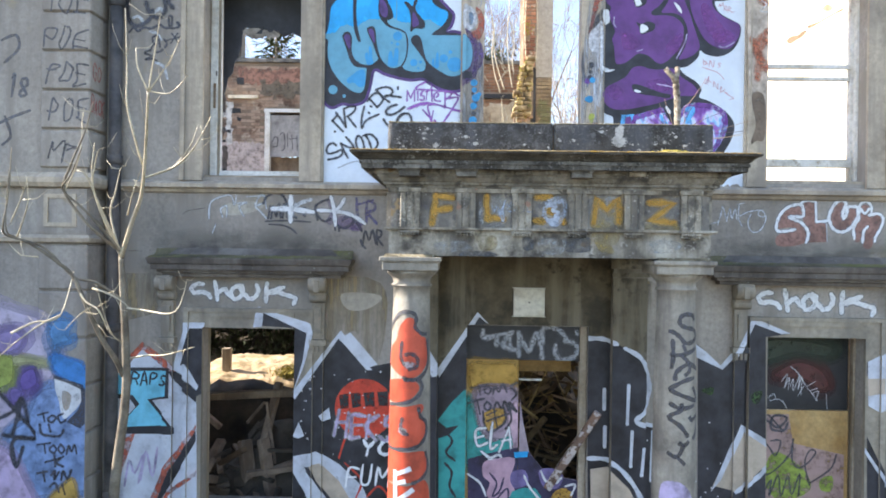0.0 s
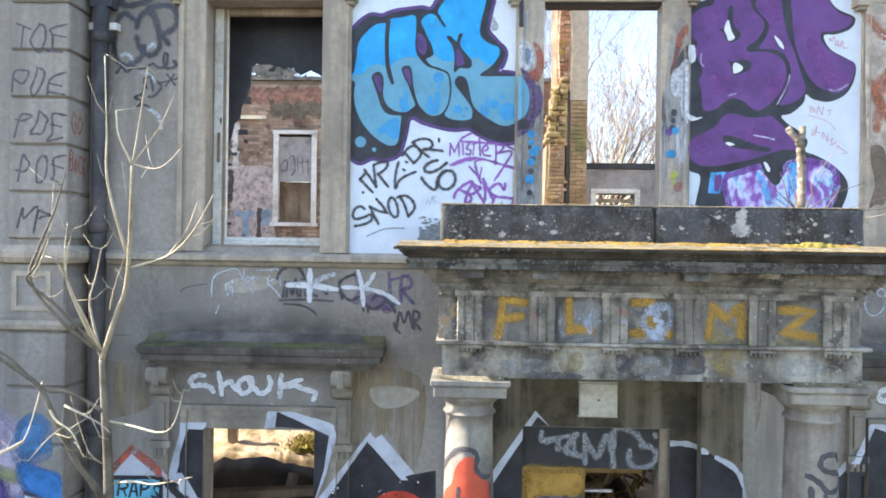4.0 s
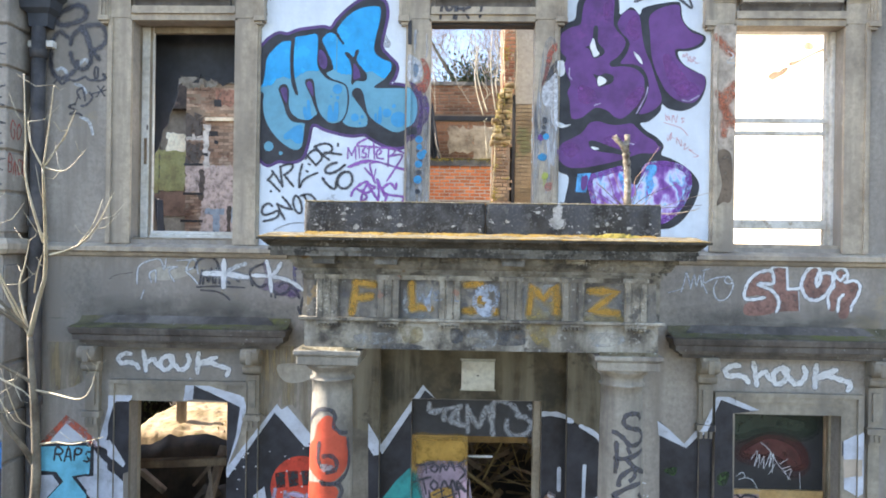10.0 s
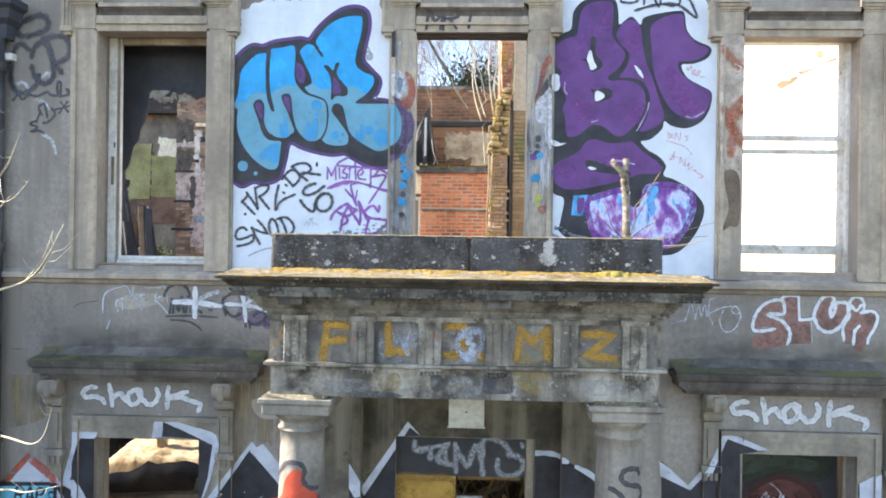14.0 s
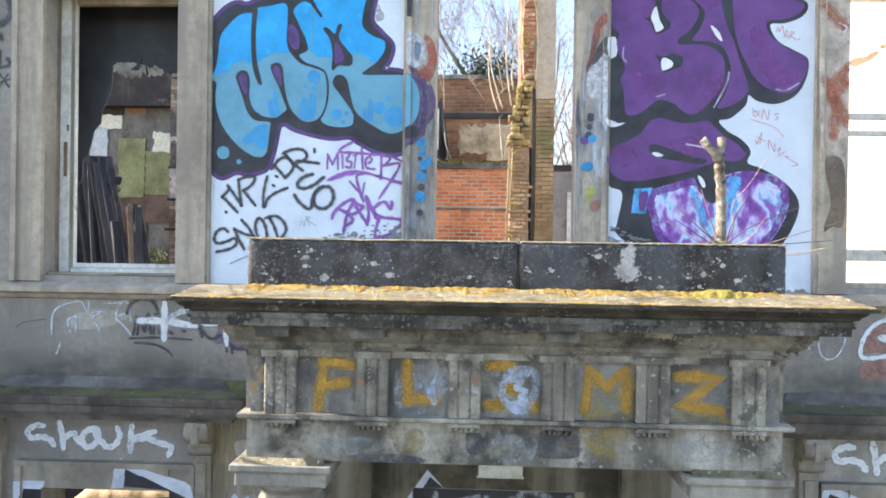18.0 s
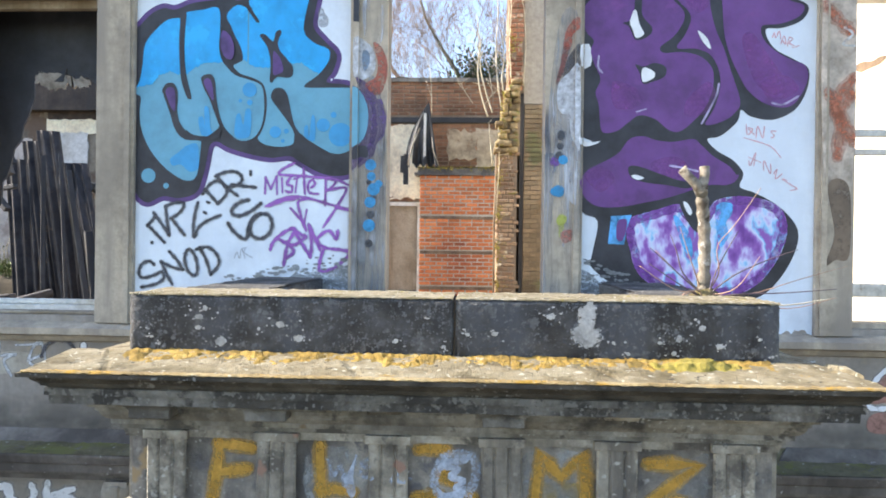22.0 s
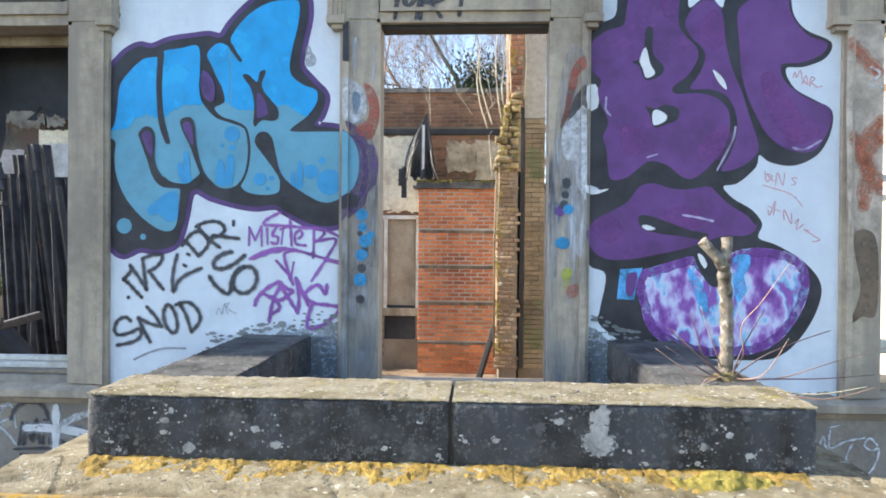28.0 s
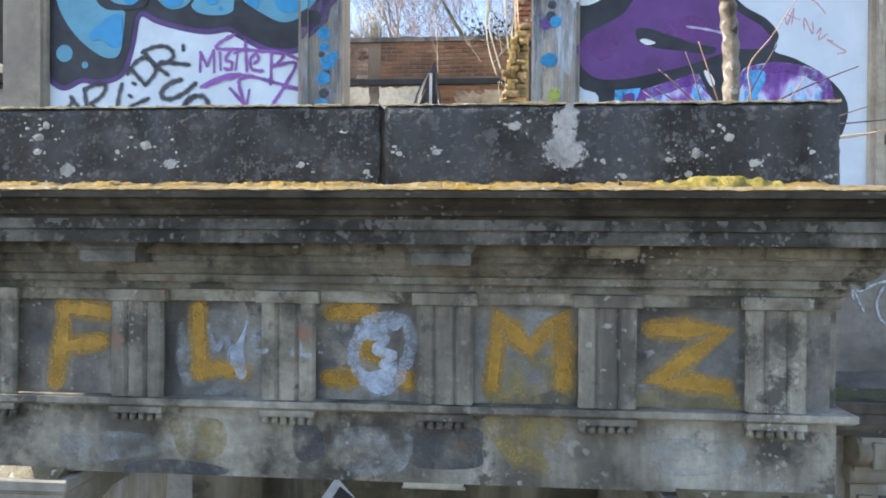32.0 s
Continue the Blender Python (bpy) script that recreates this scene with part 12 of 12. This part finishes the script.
for i, bough in enumerate(BOUGHS + BOUGHS2 + BOUGHS3 + BOUGHS4 + BOUGHS5 + BOUGHS6):
    bm = bmesh.new()
    p = spline([Vector(q) - base for q in bough], 5, False)
    if i == 0:
        p = [Vector((0.02, 0, -0.1)), Vector((0.0, 0, 0.5))] + p
    r0, r1 = (0.050, 0.022) if i == 0 else (0.021, 0.009) if i == 1 else (0.024, 0.004) if len(bough) > 9 else (0.015, 0.004) if len(bough) > 5 else (0.011, 0.003) if len(bough) > 3 else (0.007, 0.002)
    tube(bm, p, [r0 + (r1 - r0) * k / (len(p) - 1) for k in range(len(p))], 8)
    br = part("trunk" if i == 0 else "branch", bm, BARK if i == 0 or len(bough) > 5 else TWIG, tree)
    if i:
        for k in range(2 + len(bough) // 4):
            s = p[rs.randrange(len(p) // 3, len(p))]
            d = Vector((rs.gauss(0, 0.7), rs.gauss(0, 0.5), rs.uniform(-0.2, 1))).normalized()
            ln = rs.uniform(0.06, 0.26)
            bm = bmesh.new()
            m = s + d * ln * 0.5 + Vector((0, 0, -0.012))
            e = s + d * ln + Vector((0, 0, ln * 0.3))
            tube(bm, [s, m, e], [0.0034, 0.0027, 0.0013], 4)
            part("twig", bm, TWIG, br)

# stump growing on the porch
stump = thing("birch_stump", "cut birch stem with thin shoots growing on the porch parapet", "stump", (1.82, 5.95, 4.45))
BIRCH = material("peeling birch bark", (0.238, 0.205, 0.158), (0.079, 0.059, 0.040), (0.343, 0.317, 0.271), big=16, fine=40, bump=0.9, patch=((0.056, 0.038, 0.025), 13.0, 0.58), spots=((0.396, 0.376, 0.337), 24, 0.60))
bm = bmesh.new()
trunk = spline([(0.014, 0, -0.02), (0.010, 0, 0.06), (0.010, -0.01, 0.18), (0.004, -0.02, 0.30), (-0.010, -0.035, 0.41), (-0.020, -0.045, 0.485)], 5, False)
tube(bm, trunk, [0.0265 + 0.02 * math.exp(-k / 3) + 0.0035 * math.sin(k * 2.1) for k in range(len(trunk))], 14)
part("stem", rough_up(bm, 0.004, 30), BIRCH, stump)
for name, q, r in (("fork", [(-0.014, -0.045, 0.465), (-0.045, -0.055, 0.515), (-0.082, -0.06, 0.55), (-0.112, -0.062, 0.582)], (0.026, 0.022, 0.020, 0.0215)), ("fork", [(-0.018, -0.045, 0.475), (-0.014, -0.05, 0.52), (-0.008, -0.05, 0.56), (-0.010, -0.05, 0.598)], (0.027, 0.023, 0.021, 0.022))):
    bm = bmesh.new()
    tube(bm, q, r, 12)
    part(name, rough_up(bm, 0.003, 40), BIRCH, stump, "cut stub of the forked stem")
bm = bmesh.new()
lathe(bm, 0.01, 0, [(0.085, -0.01), (0.075, 0.012), (0.055, 0.03), (0.03, 0.045)], 18)
part("root_collar", rough_up(bm, 0.014, 22), material("mossy root collar", (0.15, 0.12, 0.05), (0.07, 0.05, 0.03), (0.24, 0.20, 0.07), rough=1.0, big=14, fine=60, bump=1.0), stump, "mossy root collar")
SHOOT = material("reddish shoot bark", (0.36, 0.22, 0.15), (0.25, 0.15, 0.10), (0.48, 0.33, 0.22), rough=0.5, big=5, fine=40)
for q in ([(0.02, -0.02, 0.02), (0.2, -0.05, 0.03), (0.42, -0.05, 0.10), (0.62, -0.05, 0.16)], [(0, -0.02, 0.03), (0.12, -0.1, 0.0), (0.3, -0.2, -0.02), (0.5, -0.2, 0.03)], [(0, 0, 0.03), (-0.12, -0.05, 0.12), (-0.22, -0.05, 0.22)], [(0, 0, 0.03), (-0.15, -0.1, 0.05), (-0.3, -0.1, 0.15)],
          [(0, 0, 0.04), (-0.08, -0.08, 0.2), (-0.12, -0.08, 0.32)], [(0.02, 0, 0.02), (0.06, -0.05, 0.12), (0.05, -0.06, 0.24), (0.12, -0.08, 0.34), (0.22, -0.1, 0.5)], [(0, 0, 0.02), (-0.1, -0.12, 0.04), (-0.18, -0.2, -0.02)], [(0, -0.02, 0.0), (-0.06, -0.15, 0.05), (-0.14, -0.2, 0.03)], [(0.02, -0.02, 0.02), (0.1, -0.15, 0.06), (0.22, -0.1, 0.2)]):
    bm = bmesh.new()
    p = spline(q, 5, False)
    tube(bm, p, [0.0034 * (1 - 0.65 * k / len(p)) for k in range(len(p))], 5)
    part("shoot", bm, SHOOT, stump)
DARKSHOOT = material("dark violet-brown shoot bark", (0.11, 0.075, 0.085), (0.07, 0.05, 0.055), (0.17, 0.12, 0.12), rough=0.5, big=5, fine=40)
for q in ([(0, -0.03, 0.02), (-0.09, -0.06, 0.09), (-0.17, -0.07, 0.16), (-0.25, -0.08, 0.23)], [(0, -0.03, 0.02), (-0.10, -0.06, 0.12), (-0.13, -0.07, 0.21), (-0.16, -0.07, 0.29)], [(-0.01, -0.03, 0.01), (-0.12, -0.08, 0.07), (-0.26, -0.10, 0.16)],
          [(0.02, -0.03, 0.02), (0.05, -0.05, 0.13), (0.09, -0.06, 0.22), (0.14, -0.06, 0.31)], [(0.02, -0.03, 0.02), (0.12, -0.06, 0.11), (0.26, -0.07, 0.18), (0.39, -0.08, 0.23)], [(0.02, -0.03, 0.01), (0.15, -0.07, 0.03), (0.33, -0.10, 0.04), (0.55, -0.10, 0.06)]):
    bm = bmesh.new()
    p = spline(q, 4, False)
    tube(bm, p, [0.0042 * (1 - 0.6 * k / len(p)) for k in range(len(p))], 5)
    part("shoot", bm, DARKSHOOT, stump, "dark thin shoot")
for q in ([(0.02, -0.05, 0.0), (-0.07, -0.12, -0.005), (-0.13, -0.16, 0.02), (-0.22, -0.2, -0.01), (-0.42, -0.22, -0.02)], [(-0.02, -0.1, 0.0), (-0.10, -0.16, 0.012), (0.02, -0.2, -0.012), (0.06, -0.22, -0.01)], [(0.03, -0.05, 0.01), (0.12, -0.12, 0.0), (0.3, -0.16, -0.01), (0.5, -0.14, 0.02)]):
    bm = bmesh.new()
    p = spline(q, 4, False)
    tube(bm, p, [0.005 * (1 - 0.6 * k / len(p)) for k in range(len(p))], 5)
    part("shoot", bm, TWIG, stump, "pale dry trailing shoot")

# small things on the porch and wall
bx = thing("wall_box", "off-white square metal box fixed above the doorway", "wall box", (0.715, WY, 2.97))
part("body", boxes((-0.155, 0.155, -0.06, -0.001, -0.14, 0.135), bevel=0.006), BOXWHITE, bx)
part("rim", boxes((-0.165, 0.165, -0.03, -0.002, -0.15, -0.142), (-0.165, 0.165, -0.03, -0.002, 0.137, 0.145)), BOXWHITE, bx)
bm = bmesh.new()
lathe(bm, 0, 0, [(0.009, -0.002), (0.009, 0.004)], 10)
bmesh.ops.rotate(bm, verts=bm.verts, matrix=Euler((radians(90), 0, 0)).to_matrix())
bmesh.ops.translate(bm, verts=bm.verts, vec=(0, -0.061, 0.0))
part("screw", bm, IRON, bx)

def moss_bed(name, x0, x1, y0, y1, z, nx, ny, cover, mat, label, high=0.022, slope=0.0):
    """Moss in broken patches: a fine uneven sheet that rises out of the stone where it grows."""
    cx, cy = (x0 + x1) / 2, (y0 + y1) / 2
    m = thing(name, label, "moss", (cx, cy, z), "moss on the porch")

    def h(x, y):
        g = cover(x + cx, y + cy) + 0.75 * noise.noise(Vector((x * 7, y * 10, 1))) + 0.4 * noise.noise(Vector((x * 28, y * 28, 4)))
        return -0.009 + slope * (y - (y1 - cy)) + max(0.0, min(1.0, g)) * high + 0.0035 * noise.noise(Vector((x * 80, y * 80, 2))) + 0.003 * noise.noise(Vector((x * 170, y * 170, 5)))
    part("cushion", grid_sheet(x0 - cx, x1 - cx, y0 - cy, y1 - cy, nx, ny, h), mat, m)


OCHRE = material("orange moss", (0.34, 0.215, 0.04), (0.175, 0.120, 0.03), (0.45, 0.33, 0.09), rough=1.0, big=12, fine=90, bump=1.0, spots=((0.360, 0.320, 0.224), 30.0, 0.62))
for x0, x1 in ((-0.54, -0.02), (-0.018, 0.41), (0.412, 0.93), (0.932, 1.36), (1.362, 1.9)):
    moss_bed("moss_patch", x0, x1, 5.22, 5.402, 4.252, int(172 * (x1 - x0)), 34, lambda x, y: 0.92 - abs(y - 5.385) * 5.4 + 0.3 * noise.noise(Vector((x * 5, 2, 8))) + 0.28 * noise.noise(Vector((x * 60, y * 60, 8))), OCHRE, "orange moss growing in patches along the foot of the parapet", 0.021, 0.115)
moss_bed("moss_cushion", 1.40, 1.90, 5.22, 5.41, 4.252, 120, 46, lambda x, y: 1.1 - ((x - 1.62) / 0.2) ** 2 - ((y - 5.33) / 0.075) ** 2, MOSS, "yellow moss cushion at the foot of the parapet", 0.036, 0.115)
moss_bed("moss_cushion", 1.40, 1.90, 5.42, 5.74, 4.475, 120, 60, lambda x, y: 0.5 - ((x - 1.76) / 0.2) ** 2 - ((y - 5.62) / 0.16) ** 2, MOSS, "yellow moss on the parapet top", 0.022)
LIME = material("white lichen crust", (0.44, 0.44, 0.43), (0.26, 0.26, 0.25), (0.56, 0.56, 0.55), big=14, fine=90, bump=0.8)
lt = LIME.node_tree
co = lt.nodes.new("ShaderNodeTexCoord")
away = lt.nodes.new("ShaderNodeVectorMath")
away.operation = "MULTIPLY_ADD"
away.inputs[1].default_value, away.inputs[2].default_value = (2, 0, 2), (-1, 0, -1)
lt.links.new(co.outputs["Generated"], away.inputs[0])
reach = lt.nodes.new("ShaderNodeVectorMath")
reach.operation = "LENGTH"
lt.links.new(away.outputs[0], reach.inputs[0])
fray = lt.nodes.new("ShaderNodeMath")
fray.operation = "MULTIPLY_ADD"
fray.inputs[1].default_value = 1.5
lt.links.new(noise_fac(lt, 75, 5, 0.72, shift=2), fray.inputs[0])
lt.links.new(reach.outputs["Value"], fray.inputs[2])
lt.links.new(ramp(lt, fray.outputs[0], [(0.0, (1, 1, 1)), (0.71, (1, 1, 1)), (0.78, (0, 0, 0))]), lt.nodes["Principled BSDF"].inputs["Alpha"])
halve = lt.nodes.new("ShaderNodeMath")
halve.operation = "MULTIPLY"
halve.inputs[1].default_value = 0.5
lt.links.new(fray.outputs[0], halve.inputs[0])
for link in [q for q in lt.links if q.to_node.bl_idname == "ShaderNodeValToRGB" and q.from_node == fray]:
    lt.links.new(halve.outputs[0], link.to_socket)


def crust(cx, cz, rx, rz, seed, wob=0.35):
    """A thin rounded crust of lichen on the parapet's front, fraying towards its rim."""
    rnd = random.Random(seed)
    n = 10
    rx, rz = rx * 1.25, rz * 1.25
    ring = spline([(math.cos(6.283 * k / n) * (1 - wob * 0.6 * rnd.random()), math.sin(6.283 * k / n) * (1 - wob * 0.6 * rnd.random())) for k in range(n)], 3)
    bm = bmesh.new()
    mid = bm.verts.new((cx, 5.3935, cz))
    a = [bm.verts.new((cx + p[0] * rx, 5.3945, cz + p[1] * rz)) for p in ring]
    for k in range(len(ring)):
        bm.faces.new((mid, a[k], a[(k + 1) % len(ring)]))
    bm.normal_update()
    for f in bm.faces:
        if f.normal.y > 0:
            f.normal_flip()
    return pp("lichen_crust", bm, LIME)


crust(1.216, 4.342, 0.066, 0.056, 1, 0.28)
crust(1.222, 4.385, 0.042, 0.05, 6, 0.3)
crust(1.230, 4.432, 0.036, 0.044, 2, 0.3)
crust(1.198, 4.432, 0.016, 0.026, 3, 0.6)
BLOBS = [(-0.257, 4.425), (-0.276, 4.390), (-0.282, 4.348), (-0.193, 4.296), (0.044, 4.365), (-0.041, 4.348), (0.118, 4.313), (0.608, 4.400), (0.493, 4.309), (0.677, 4.289), (-0.435, 4.282), (-0.467, 4.309), (-0.487, 4.341)]
BLOBS2 = [(1.083, 4.414), (1.323, 4.319), (1.378, 4.278), (1.496, 4.322), (1.565, 4.338), (1.551, 4.282), (1.653, 4.381), (1.717, 4.312), (1.863, 4.340), (1.912, 4.277), (0.872, 4.342), (0.769, 4.340)]
for i, (p, r) in enumerate(zip(BLOBS + BLOBS2, (0.016, 0.021, 0.015, 0.026, 0.018, 0.010, 0.022, 0.008, 0.012, 0.011, 0.010, 0.009, 0.008, 0.021, 0.010, 0.011, 0.010, 0.020, 0.014, 0.018, 0.019, 0.009, 0.008, 0.015, 0.011))):
    rc = random.Random(i + 50)
    crust(p[0], p[1], r, r * 0.8, i + 5, 0.55)
    for k in range(int(r * 380)):
        crust(p[0] + rc.gauss(0, r * 1.5), p[1] + rc.gauss(0, r * 0.9), rc.uniform(0.0025, 0.008), rc.uniform(0.0025, 0.006), i * 9 + k + 200, 0.5)

setting("ground", grid_sheet(-150, 150, -60, 220, 60, 60, lambda x, y: -0.02 + (0.06 * noise.noise(Vector((x * 0.2, y * 0.2, 0))) if -20 < x < 20 and -20 < y < 30 else 0)), GROUND, "rough ground of grass and leaf litter", "ground")
